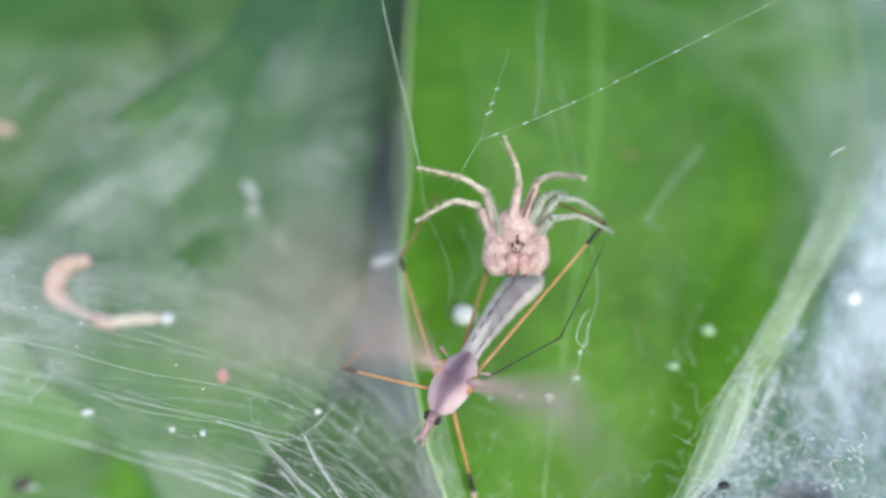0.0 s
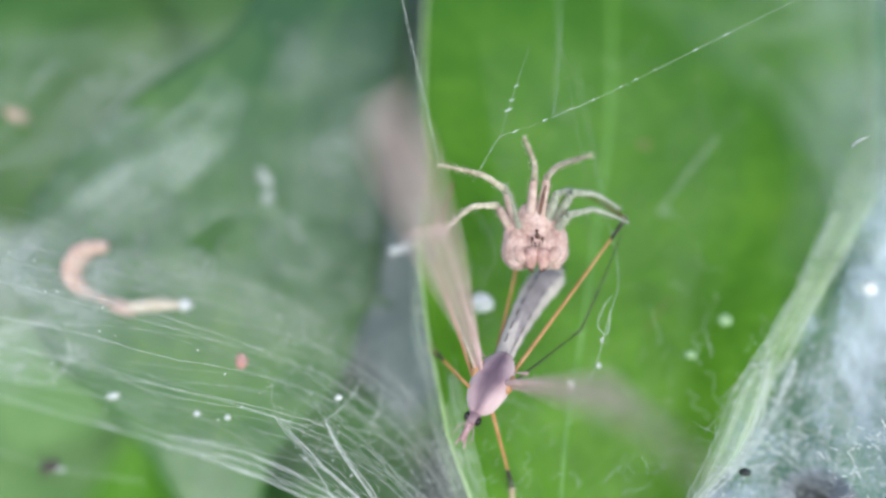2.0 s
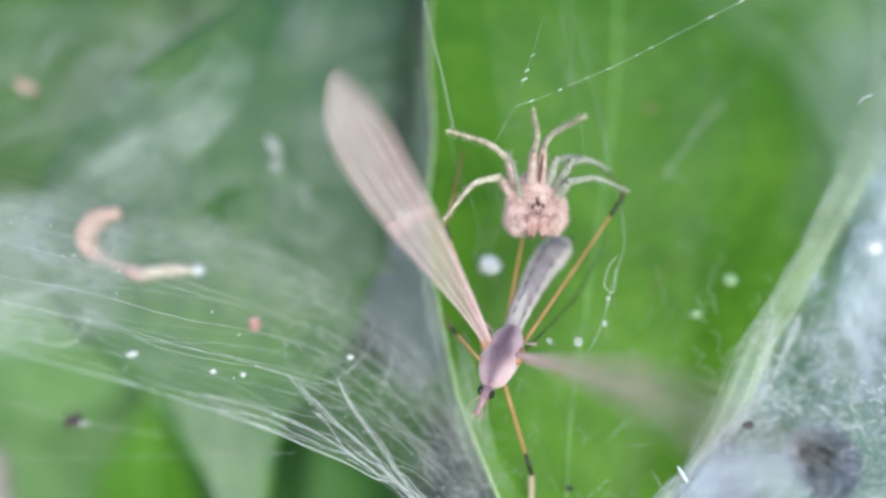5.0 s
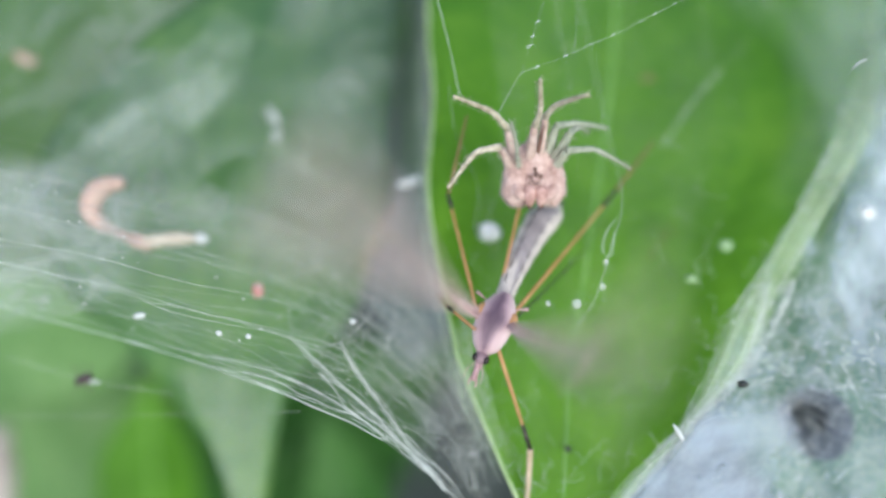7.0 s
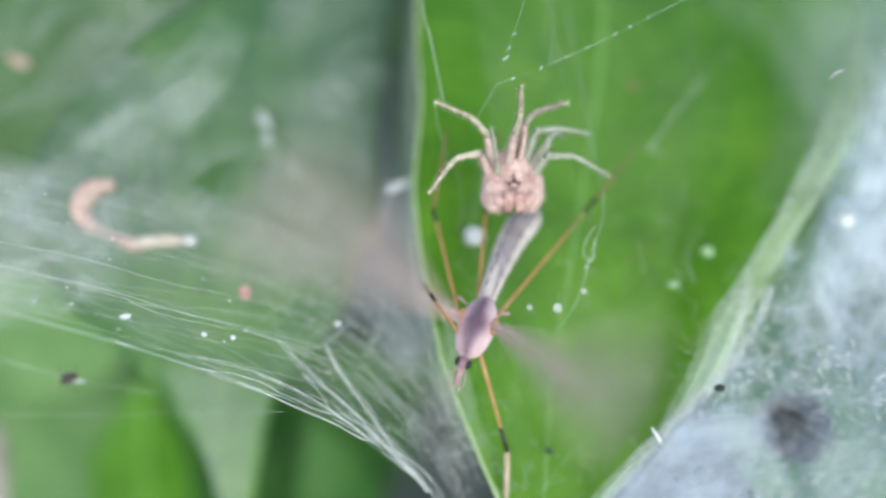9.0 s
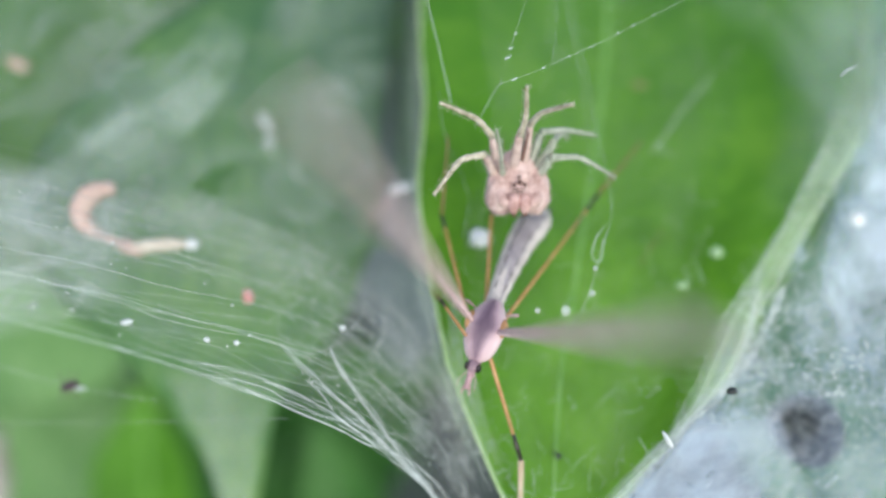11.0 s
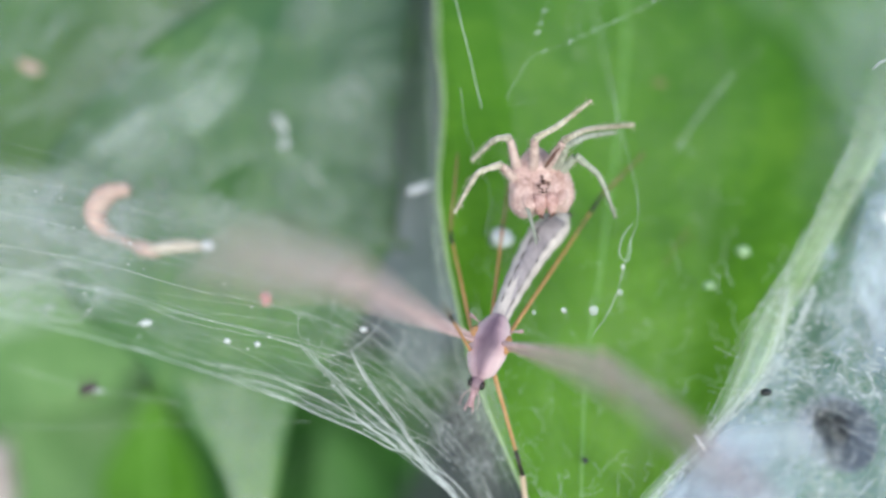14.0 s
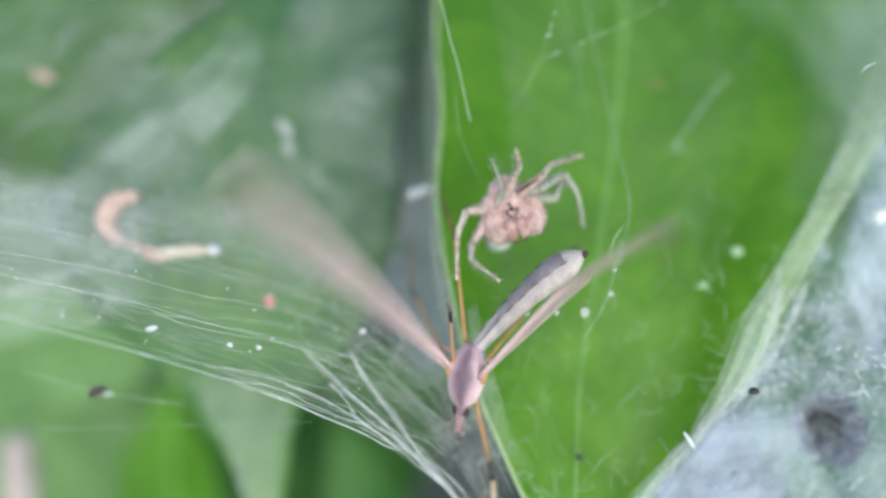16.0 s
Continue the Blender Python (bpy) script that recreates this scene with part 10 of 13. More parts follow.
    walk(fly_legs[3], [
        (0.000, pose(0.00010, -0.00080, -0.00050, 23.7, -15.3, -34.7)),
        (0.500, pose(0.00010, -0.00080, -0.00050, 23.7, -15.2, -33.5)),
        (1.000, pose(0.00010, -0.00080, -0.00050, 22.9, -6.7, -29.1)),
        (1.500, pose(0.00010, -0.00080, -0.00050, 23.6, 0.1, -26.1)),
        (2.000, pose(0.00010, -0.00080, -0.00050, 23.6, 5.9, -23.4)),
        (2.500, pose(0.00010, -0.00080, -0.00050, 24.2, 9.4, -21.5)),
        (3.000, pose(0.00010, -0.00080, -0.00050, 23.8, 13.5, -18.8)),
        (3.500, pose(0.00010, -0.00080, -0.00050, 24.0, 16.5, -16.6)),
        (4.000, pose(0.00010, -0.00080, -0.00050, 24.7, 16.9, -16.8)),
        (4.500, pose(0.00010, -0.00080, -0.00050, 24.7, 17.9, -17.4)),
        (5.000, pose(0.00010, -0.00080, -0.00050, 24.7, 18.8, -18.0)),
        (5.500, pose(0.00010, -0.00080, -0.00050, 24.6, 19.9, -18.5)),
        (6.000, pose(0.00010, -0.00080, -0.00050, 24.5, 21.1, -19.0)),
        (6.500, pose(0.00010, -0.00080, -0.00050, 24.4, 22.2, -19.5)),
        (7.000, pose(0.00010, -0.00080, -0.00050, 25.2, 21.7, -19.7)),
        (7.500, pose(0.00010, -0.00080, -0.00050, 24.8, 20.5, -19.0)),
        (8.000, pose(0.00010, -0.00080, -0.00050, 24.7, 19.6, -18.4)),
        (8.500, pose(0.00010, -0.00080, -0.00050, 24.5, 19.8, -17.8)),
        (9.000, pose(0.00060, -0.00075, -0.00040, 23.7, 15.2, -16.4)),
        (9.500, pose(0.00060, -0.00075, -0.00040, 23.7, 15.2, -16.1)),
        (10.000, pose(0.00060, -0.00075, -0.00040, 23.7, 15.1, -15.7)),
        (10.500, pose(0.00060, -0.00075, -0.00040, 23.6, 15.2, -15.3)),
        (11.000, pose(0.00060, -0.00075, -0.00040, 23.5, 15.4, -14.8)),
        (11.500, pose(0.00060, -0.00075, -0.00040, 23.4, 15.6, -14.3)),
        (12.000, pose(0.00060, -0.00075, -0.00040, 23.4, 14.5, -14.2)),
        (12.500, pose(0.00060, -0.00075, -0.00040, 23.4, 15.2, -13.8)),
        (13.000, pose(0.00060, -0.00075, -0.00040, 23.0, 12.9, -13.9)),
        (13.500, pose(0.00060, -0.00075, -0.00040, 22.3, 12.9, -13.8)),
        (14.000, pose(0.00060, -0.00075, -0.00040, 20.9, 16.6, -12.5)),
        (14.500, pose(0.00060, -0.00075, -0.00040, 15.6, 32.8, -16.2)),
        (15.000, pose(0.00060, -0.00075, -0.00040, 15.6, 25.3, -11.7)),
        (15.500, pose(0.00060, -0.00075, -0.00040, 19.1, 27.9, -14.5)),
        (16.000, pose(0.00060, -0.00075, -0.00040, 16.2, 49.7, -24.4)),
    ])
    walk(fly_legs_shins[3], [
        (0.000, pose(0.00650, 0.00000, 0.00000, 5.2, 24.9, 32.2)),
        (0.500, pose(0.00650, 0.00000, 0.00000, 4.8, 26.5, 31.9)),
        (1.000, pose(0.00650, 0.00000, 0.00000, -0.5, 15.8, 30.7)),
        (1.500, pose(0.00650, 0.00000, 0.00000, -5.1, 2.0, 31.3)),
        (2.000, pose(0.00650, 0.00000, 0.00000, -8.0, -5.5, 30.7)),
        (2.500, pose(0.00650, 0.00000, 0.00000, -10.1, -11.2, 30.3)),
        (3.000, pose(0.00650, 0.00000, 0.00000, -11.8, -18.5, 30.2)),
        (3.500, pose(0.00650, 0.00000, 0.00000, -13.3, -24.6, 30.0)),
        (4.000, pose(0.00650, 0.00000, 0.00000, -10.5, -10.6, 21.6)),
        (4.500, pose(0.00650, 0.00000, 0.00000, -8.8, -1.8, 16.7)),
        (5.000, pose(0.00650, 0.00000, 0.00000, -7.1, 5.4, 12.4)),
        (5.500, pose(0.00650, 0.00000, 0.00000, -5.3, 11.5, 8.4)),
        (6.000, pose(0.00650, 0.00000, 0.00000, -3.0, 17.0, 4.4)),
        (6.500, pose(0.00650, 0.00000, 0.00000, -0.1, 22.0, 0.2)),
        (7.000, pose(0.00650, 0.00000, 0.00000, 3.5, 26.5, -3.9)),
        (7.500, pose(0.00650, 0.00000, 0.00000, 4.4, 28.0, -5.0)),
        (8.000, pose(0.00650, 0.00000, 0.00000, 5.7, 29.1, -6.4)),
        (8.500, pose(0.00650, 0.00000, 0.00000, 3.0, 14.0, -3.0)),
        (9.000, pose(0.00650, 0.00000, 0.00000, 0.0, 1.0, 0.0)),
        (9.500, pose(0.00650, 0.00000, 0.00000, 0.0, 1.0, 0.0)),
        (10.000, pose(0.00650, 0.00000, 0.00000, 0.0, 1.0, 0.0)),
        (10.500, pose(0.00650, 0.00000, 0.00000, 0.0, 1.0, 0.0)),
        (11.000, pose(0.00650, 0.00000, 0.00000, 0.0, 1.0, 0.0)),
        (11.500, pose(0.00650, 0.00000, 0.00000, 0.0, 1.0, 0.0)),
        (12.000, pose(0.00650, 0.00000, 0.00000, 0.0, 1.0, 0.0)),
        (12.500, pose(0.00650, 0.00000, 0.00000, 0.0, 1.0, 0.0)),
        (13.000, pose(0.00650, 0.00000, 0.00000, 0.0, 1.0, 0.0)),
        (13.500, pose(0.00650, 0.00000, 0.00000, 0.0, 1.0, 0.0)),
        (14.000, pose(0.00650, 0.00000, 0.00000, 0.0, 1.0, 0.0)),
        (14.500, pose(0.00650, 0.00000, 0.00000, 0.0, 1.0, 0.0)),
        (15.000, pose(0.00650, 0.00000, 0.00000, 0.0, 1.0, 0.0)),
        (15.500, pose(0.00650, 0.00000, 0.00000, 0.0, 1.0, 0.0)),
        (16.000, pose(0.00650, 0.00000, 0.00000, 0.0, 1.0, 0.0)),
    ])
    walk(fly_legs[4], [
        (0.000, pose(-0.00110, -0.00045, -0.00060, 1.3, 53.8, -133.6)),
        (0.500, pose(-0.00110, -0.00045, -0.00060, 1.1, 56.3, -134.6)),
        (1.000, pose(-0.00110, -0.00045, -0.00060, 1.8, 57.0, -132.9)),
        (1.500, pose(-0.00110, -0.00045, -0.00060, 4.0, 58.6, -131.0)),
        (2.000, pose(-0.00110, -0.00045, -0.00060, 3.4, 56.7, -131.3)),
        (2.500, pose(-0.00110, -0.00045, -0.00060, 3.8, 54.7, -131.4)),
        (3.000, pose(-0.00110, -0.00045, -0.00060, 1.3, 51.4, -134.3)),
        (3.500, pose(-0.00110, -0.00045, -0.00060, 0.5, 48.7, -135.6)),
        (4.000, pose(-0.00110, -0.00045, -0.00060, 0.7, 48.2, -136.8)),
        (4.500, pose(-0.00110, -0.00045, -0.00060, -0.2, 45.5, -137.7)),
        (5.000, pose(-0.00110, -0.00045, -0.00060, -1.0, 42.6, -138.4)),
        (5.500, pose(-0.00110, -0.00045, -0.00060, -1.7, 39.6, -139.1)),
        (6.000, pose(-0.00110, -0.00045, -0.00060, -2.5, 36.4, -139.9)),
        (6.500, pose(-0.00110, -0.00045, -0.00060, -3.2, 33.1, -140.5)),
        (7.000, pose(-0.00110, -0.00045, -0.00060, -2.6, 32.1, -141.1)),
        (7.500, pose(-0.00110, -0.00045, -0.00060, -3.1, 31.6, -142.1)),
        (8.000, pose(-0.00110, -0.00045, -0.00060, -3.3, 32.6, -143.0)),
        (8.500, pose(-0.00110, -0.00045, -0.00060, -4.0, 32.5, -144.1)),
        (9.000, pose(-0.00110, -0.00045, -0.00060, -4.1, 33.9, -145.2)),
        (9.500, pose(-0.00110, -0.00045, -0.00060, -4.0, 32.8, -145.2)),
        (10.000, pose(-0.00110, -0.00045, -0.00060, -4.0, 31.8, -145.2)),
        (10.500, pose(-0.00110, -0.00045, -0.00060, -4.0, 30.7, -145.2)),
        (11.000, pose(-0.00110, -0.00045, -0.00060, -4.1, 29.5, -145.3)),
        (11.500, pose(-0.00110, -0.00045, -0.00060, -4.2, 28.2, -145.3)),
        (12.000, pose(-0.00110, -0.00045, -0.00060, -3.9, 26.2, -145.3)),
        (12.500, pose(-0.00110, -0.00045, -0.00060, -4.0, 26.2, -145.4)),
        (13.000, pose(-0.00110, -0.00045, -0.00060, -4.2, 28.9, -146.0)),
        (13.500, pose(-0.00110, -0.00045, -0.00060, -5.3, 29.6, -146.5)),
        (14.000, pose(-0.00110, -0.00045, -0.00060, -7.9, 29.0, -147.4)),
        (14.500, pose(-0.00110, -0.00045, -0.00060, -21.1, 34.8, -155.7)),
        (15.000, pose(-0.00110, -0.00045, -0.00060, -20.6, 39.3, -146.6)),
        (15.500, pose(-0.00110, -0.00045, -0.00060, -14.8, 42.4, -150.1)),
        (16.000, pose(-0.00110, -0.00045, -0.00060, -19.5, 22.4, -164.3)),
    ])
    walk(fly_legs_shins[4], [
        (0.000, pose(0.00760, 0.00000, 0.00000, 4.2, -3.3, -7.6)),
        (0.500, pose(0.00760, 0.00000, 0.00000, 5.2, -5.0, -8.7)),
        (1.000, pose(0.00760, 0.00000, 0.00000, 6.1, -6.1, -10.2)),
        (1.500, pose(0.00760, 0.00000, 0.00000, 7.1, -7.3, -11.7)),
        (2.000, pose(0.00760, 0.00000, 0.00000, 7.1, -4.6, -12.2)),
        (2.500, pose(0.00760, 0.00000, 0.00000, 6.8, -1.9, -12.6)),
        (3.000, pose(0.00760, 0.00000, 0.00000, 6.5, 0.9, -12.9)),
        (3.500, pose(0.00760, 0.00000, 0.00000, 6.0, 3.7, -13.2)),
        (4.000, pose(0.00760, 0.00000, 0.00000, 6.0, 3.6, -14.0)),
        (4.500, pose(0.00760, 0.00000, 0.00000, 5.6, 4.0, -14.8)),
        (5.000, pose(0.00760, 0.00000, 0.00000, 5.1, 4.6, -15.5)),
        (5.500, pose(0.00760, 0.00000, 0.00000, 4.6, 5.2, -16.3)),
        (6.000, pose(0.00760, 0.00000, 0.00000, 4.0, 5.9, -17.1)),
        (6.500, pose(0.00760, 0.00000, 0.00000, 3.2, 6.7, -17.8)),
        (7.000, pose(0.00760, 0.00000, 0.00000, 2.7, 7.3, -18.6)),
        (7.500, pose(0.00760, 0.00000, 0.00000, 2.4, 7.9, -17.6)),
        (8.000, pose(0.00760, 0.00000, 0.00000, 2.5, 7.9, -16.5)),
        (8.500, pose(0.00760, 0.00000, 0.00000, 2.4, 8.0, -15.5)),
        (9.000, pose(0.00760, 0.00000, 0.00000, 2.5, 8.1, -14.4)),
        (9.500, pose(0.00760, 0.00000, 0.00000, 2.3, 9.1, -14.6)),
        (10.000, pose(0.00760, 0.00000, 0.00000, 2.0, 10.1, -14.8)),
        (10.500, pose(0.00760, 0.00000, 0.00000, 1.7, 11.1, -15.0)),
        (11.000, pose(0.00760, 0.00000, 0.00000, 1.5, 12.2, -15.3)),
        (11.500, pose(0.00760, 0.00000, 0.00000, 1.2, 13.3, -15.5)),
        (12.000, pose(0.00760, 0.00000, 0.00000, 0.5, 15.4, -15.8)),
        (12.500, pose(0.00760, 0.00000, 0.00000, 0.5, 15.6, -15.9)),
        (13.000, pose(0.00760, 0.00000, 0.00000, 1.1, 11.4, -13.6)),
        (13.500, pose(0.00760, 0.00000, 0.00000, 1.3, 7.4, -11.4)),
        (14.000, pose(0.00760, 0.00000, 0.00000, 1.6, 2.9, -9.3)),
        (14.500, pose(0.00760, 0.00000, 0.00000, 10.1, -22.0, -19.4)),
        (15.000, pose(0.00760, 0.00000, 0.00000, 10.3, -10.8, -17.8)),
        (15.500, pose(0.00760, 0.00000, 0.00000, 8.2, -14.4, -16.0)),
        (16.000, pose(0.00760, 0.00000, 0.00000, 4.1, -16.3, -11.0)),
    ])
    walk(fly_legs[5], [
        (0.000, pose(-0.00090, 0.00080, -0.00040, -23.8, -28.7, 114.4)),
        (0.500, pose(-0.00090, 0.00080, -0.00040, -33.0, -51.3, 124.0)),
        (0.700, pose(-0.00090, 0.00080, -0.00040, -37.0, -56.2, 127.7)),
        (1.000, pose(-0.00090, 0.00080, -0.00040, -39.0, -62.3, 122.2)),
        (1.500, pose(-0.00090, 0.00080, -0.00040, -39.7, -69.9, 107.4)),
        (2.000, pose(-0.00090, 0.00080, -0.00040, -35.7, -69.7, 102.1)),
        (2.500, pose(-0.00090, 0.00080, -0.00040, -33.1, -68.8, 96.8)),
        (3.000, pose(-0.00090, 0.00080, -0.00040, -26.1, -68.8, 88.0)),
        (3.500, pose(-0.00090, 0.00080, -0.00040, -22.0, -67.9, 81.7)),
        (4.000, pose(-0.00090, 0.00080, -0.00040, -26.6, -70.5, 85.6)),
        (4.500, pose(-0.00090, 0.00080, -0.00040, -27.5, -71.5, 87.5)),
        (5.000, pose(-0.00090, 0.00080, -0.00040, -28.4, -72.4, 89.6)),
        (5.500, pose(-0.00090, 0.00080, -0.00040, -29.5, -73.5, 91.8)),
        (6.000, pose(-0.00090, 0.00080, -0.00040, -30.8, -74.6, 94.3)),
        (6.500, pose(-0.00090, 0.00080, -0.00040, -32.3, -75.6, 97.2)),
        (7.000, pose(-0.00090, 0.00080, -0.00040, -43.9, -76.9, 109.4)),
        (7.500, pose(-0.00090, 0.00080, -0.00040, -35.2, -76.8, 97.3)),
        (8.000, pose(-0.00090, 0.00080, -0.00040, -27.6, -76.1, 86.2)),
        (8.500, pose(-0.00090, 0.00080, -0.00040, -17.5, -74.5, 72.9)),
        (9.000, pose(-0.00090, 0.00080, -0.00040, -14.4, -73.2, 67.5)),
        (9.500, pose(-0.00090, 0.00080, -0.00040, -14.8, -73.6, 67.7)),
        (10.000, pose(-0.00090, 0.00080, -0.00040, -15.2, -74.1, 68.0)),
        (10.500, pose(-0.00090, 0.00080, -0.00040, -15.3, -74.5, 68.0)),
        (11.000, pose(-0.00090, 0.00080, -0.00040, -14.9, -75.0, 67.4)),
        (11.500, pose(-0.00090, 0.00080, -0.00040, -14.4, -75.6, 66.8)),
        (12.000, pose(-0.00090, 0.00080, -0.00040, -16.2, -75.9, 68.4)),
        (12.500, pose(-0.00090, 0.00080, -0.00040, -16.0, -76.4, 67.9)),
        (13.000, pose(-0.00090, 0.00080, -0.00040, -15.4, -76.9, 66.7)),
        (13.500, pose(-0.00090, 0.00080, -0.00040, -8.0, -76.2, 59.0)),
        (14.000, pose(-0.00090, 0.00080, -0.00040, 7.2, -74.5, 43.0)),
        (14.500, pose(-0.00090, 0.00080, -0.00040, 22.0, -34.5, 7.5)),
        (15.000, pose(-0.00090, 0.00080, -0.00040, 21.6, -35.0, 12.4)),
        (15.500, pose(-0.00090, 0.00080, -0.00040, 19.3, -42.2, 10.5)),
        (16.000, pose(-0.00090, 0.00080, -0.00040, 20.9, -29.9, 4.5)),
    ])
    walk(fly_legs_shins[5], [
        (0.000, pose(0.00600, 0.00000, 0.00000, -18.1, -27.5, -114.2)),
        (0.500, pose(0.00600, 0.00000, 0.00000, -60.3, -41.5, -59.5)),
        (0.700, pose(0.00600, 0.00000, 0.00000, -64.4, -35.4, -45.0)),
        (1.000, pose(0.00600, 0.00000, 0.00000, -59.7, -30.1, -27.4)),
        (1.500, pose(0.00600, 0.00000, 0.00000, -10.3, -25.9, -2.7)),
        (2.000, pose(0.00600, 0.00000, 0.00000, -7.3, -27.0, -2.0)),
        (2.500, pose(0.00600, 0.00000, 0.00000, -5.7, -28.2, -1.7)),
        (3.000, pose(0.00600, 0.00000, 0.00000, -7.2, -30.0, -2.1)),
        (3.500, pose(0.00600, 0.00000, 0.00000, -6.7, -31.6, -2.0)),
        (4.000, pose(0.00600, 0.00000, 0.00000, -8.9, -29.3, -2.6)),
        (4.500, pose(0.00600, 0.00000, 0.00000, -8.4, -26.9, -2.6)),
        (5.000, pose(0.00600, 0.00000, 0.00000, -8.2, -24.6, -2.6)),
        (5.500, pose(0.00600, 0.00000, 0.00000, -8.6, -22.3, -2.8)),
        (6.000, pose(0.00600, 0.00000, 0.00000, -9.5, -20.0, -3.2)),
        (6.500, pose(0.00600, 0.00000, 0.00000, -10.4, -17.8, -3.6)),
        (7.000, pose(0.00600, 0.00000, 0.00000, -11.8, -15.8, -3.9)),
        (7.500, pose(0.00600, 0.00000, 0.00000, -9.2, -18.2, -3.0)),
        (8.000, pose(0.00600, 0.00000, 0.00000, -6.5, -20.6, -2.1)),
        (8.500, pose(0.00600, 0.00000, 0.00000, -5.0, -23.3, -1.7)),
        (9.000, pose(0.00600, 0.00000, 0.00000, -1.8, -26.4, -0.6)),
        (9.500, pose(0.00600, 0.00000, 0.00000, -0.6, -26.0, -0.2)),
        (10.000, pose(0.00600, 0.00000, 0.00000, 0.6, -25.7, 0.2)),
        (10.500, pose(0.00600, 0.00000, 0.00000, 1.6, -25.4, 0.5)),
        (11.000, pose(0.00600, 0.00000, 0.00000, 2.5, -25.0, 0.7)),
        (11.500, pose(0.00600, 0.00000, 0.00000, 3.3, -24.7, 1.0)),
        (12.000, pose(0.00600, 0.00000, 0.00000, 4.2, -24.6, 1.2)),
        (12.500, pose(0.00600, 0.00000, 0.00000, 5.2, -24.1, 1.5)),
        (13.000, pose(0.00600, 0.00000, 0.00000, 5.9, -23.9, 1.7)),
        (13.500, pose(0.00600, 0.00000, 0.00000, 5.3, -23.5, 1.6)),
        (14.000, pose(0.00600, 0.00000, 0.00000, 2.2, -22.8, 0.6)),
        (14.500, pose(0.00600, 0.00000, 0.00000, 18.4, -41.2, 7.1)),
        (15.000, pose(0.00600, 0.00000, 0.00000, 12.9, -40.4, 5.6)),
        (15.500, pose(0.00600, 0.00000, 0.00000, 17.2, -43.0, 7.2)),
        (16.000, pose(0.00600, 0.00000, 0.00000, 15.2, -44.5, 6.4)),
    ])
    walk(spider, [
        (0.000, pose(0.00463, 0.03402, 0.22178, 50.0, -0.0, 0.0)),
        (0.500, pose(0.00464, 0.03399, 0.22174, 50.0, -0.0, 0.0)),
        (1.000, pose(0.00443, 0.03392, 0.22166, 50.0, -0.0, 0.0)),
        (1.500, pose(0.00452, 0.03384, 0.22156, 50.0, -0.0, 0.0)),
        (2.000, pose(0.00445, 0.03375, 0.22146, 50.0, -0.0, 0.0)),
        (2.500, pose(0.00440, 0.03364, 0.22133, 50.0, -0.0, 0.0)),
        (3.000, pose(0.00452, 0.03375, 0.22146, 50.0, -0.0, 0.0)),
        (3.500, pose(0.00438, 0.03367, 0.22137, 50.0, -0.0, 0.0)),
        (4.000, pose(0.00393, 0.03345, 0.22111, 50.0, -0.0, 0.0)),
        (5.200, pose(0.00411, 0.03347, 0.22113, 50.0, -0.0, 0.0)),
        (6.500, pose(0.00422, 0.03321, 0.22081, 50.0, -0.0, 0.0)),
        (7.000, pose(0.00399, 0.03325, 0.22086, 50.0, -0.0, 0.0)),
        (7.500, pose(0.00401, 0.03324, 0.22085, 50.0, -0.0, 0.0)),
        (8.000, pose(0.00393, 0.03321, 0.22081, 50.0, -0.0, 0.0)),
        (8.500, pose(0.00371, 0.03308, 0.22066, 50.0, -0.0, 0.0)),
        (9.000, pose(0.00372, 0.03321, 0.22082, 50.0, -0.0, 0.0)),
        (10.300, pose(0.00367, 0.03321, 0.22081, 50.0, -0.0, 0.0)),
        (11.500, pose(0.00362, 0.03315, 0.22074, 50.0, -0.0, 0.0)),
        (12.000, pose(0.00370, 0.03304, 0.22061, 50.0, -0.0, 0.0)),
        (12.500, pose(0.00359, 0.03307, 0.22064, 50.0, -0.0, 0.0)),
        (13.000, pose(0.00340, 0.03307, 0.22064, 50.0, -0.0, 0.0)),
        (13.500, pose(0.00332, 0.03303, 0.22060, 50.0, -0.0, 0.0)),
        (14.000, pose(0.00349, 0.03308, 0.22066, 50.1, -2.8, 7.6)),
        (14.300, pose(0.00364, 0.03362, 0.22131, 49.0, -15.1, 25.7)),
        (14.500, pose(0.00437, 0.03401, 0.22176, 45.9, -26.3, 41.3)),
        (14.700, pose(0.00447, 0.03398, 0.22173, 49.5, -17.9, 35.2)),
        (15.000, pose(0.00458, 0.03393, 0.22167, 50.7, -9.8, 25.9)),
        (15.500, pose(0.00384, 0.03187, 0.21922, 50.1, -2.0, 6.9)),
        (16.000, pose(0.00208, 0.03222, 0.21964, 48.5, -14.7, 7.5)),
    ])
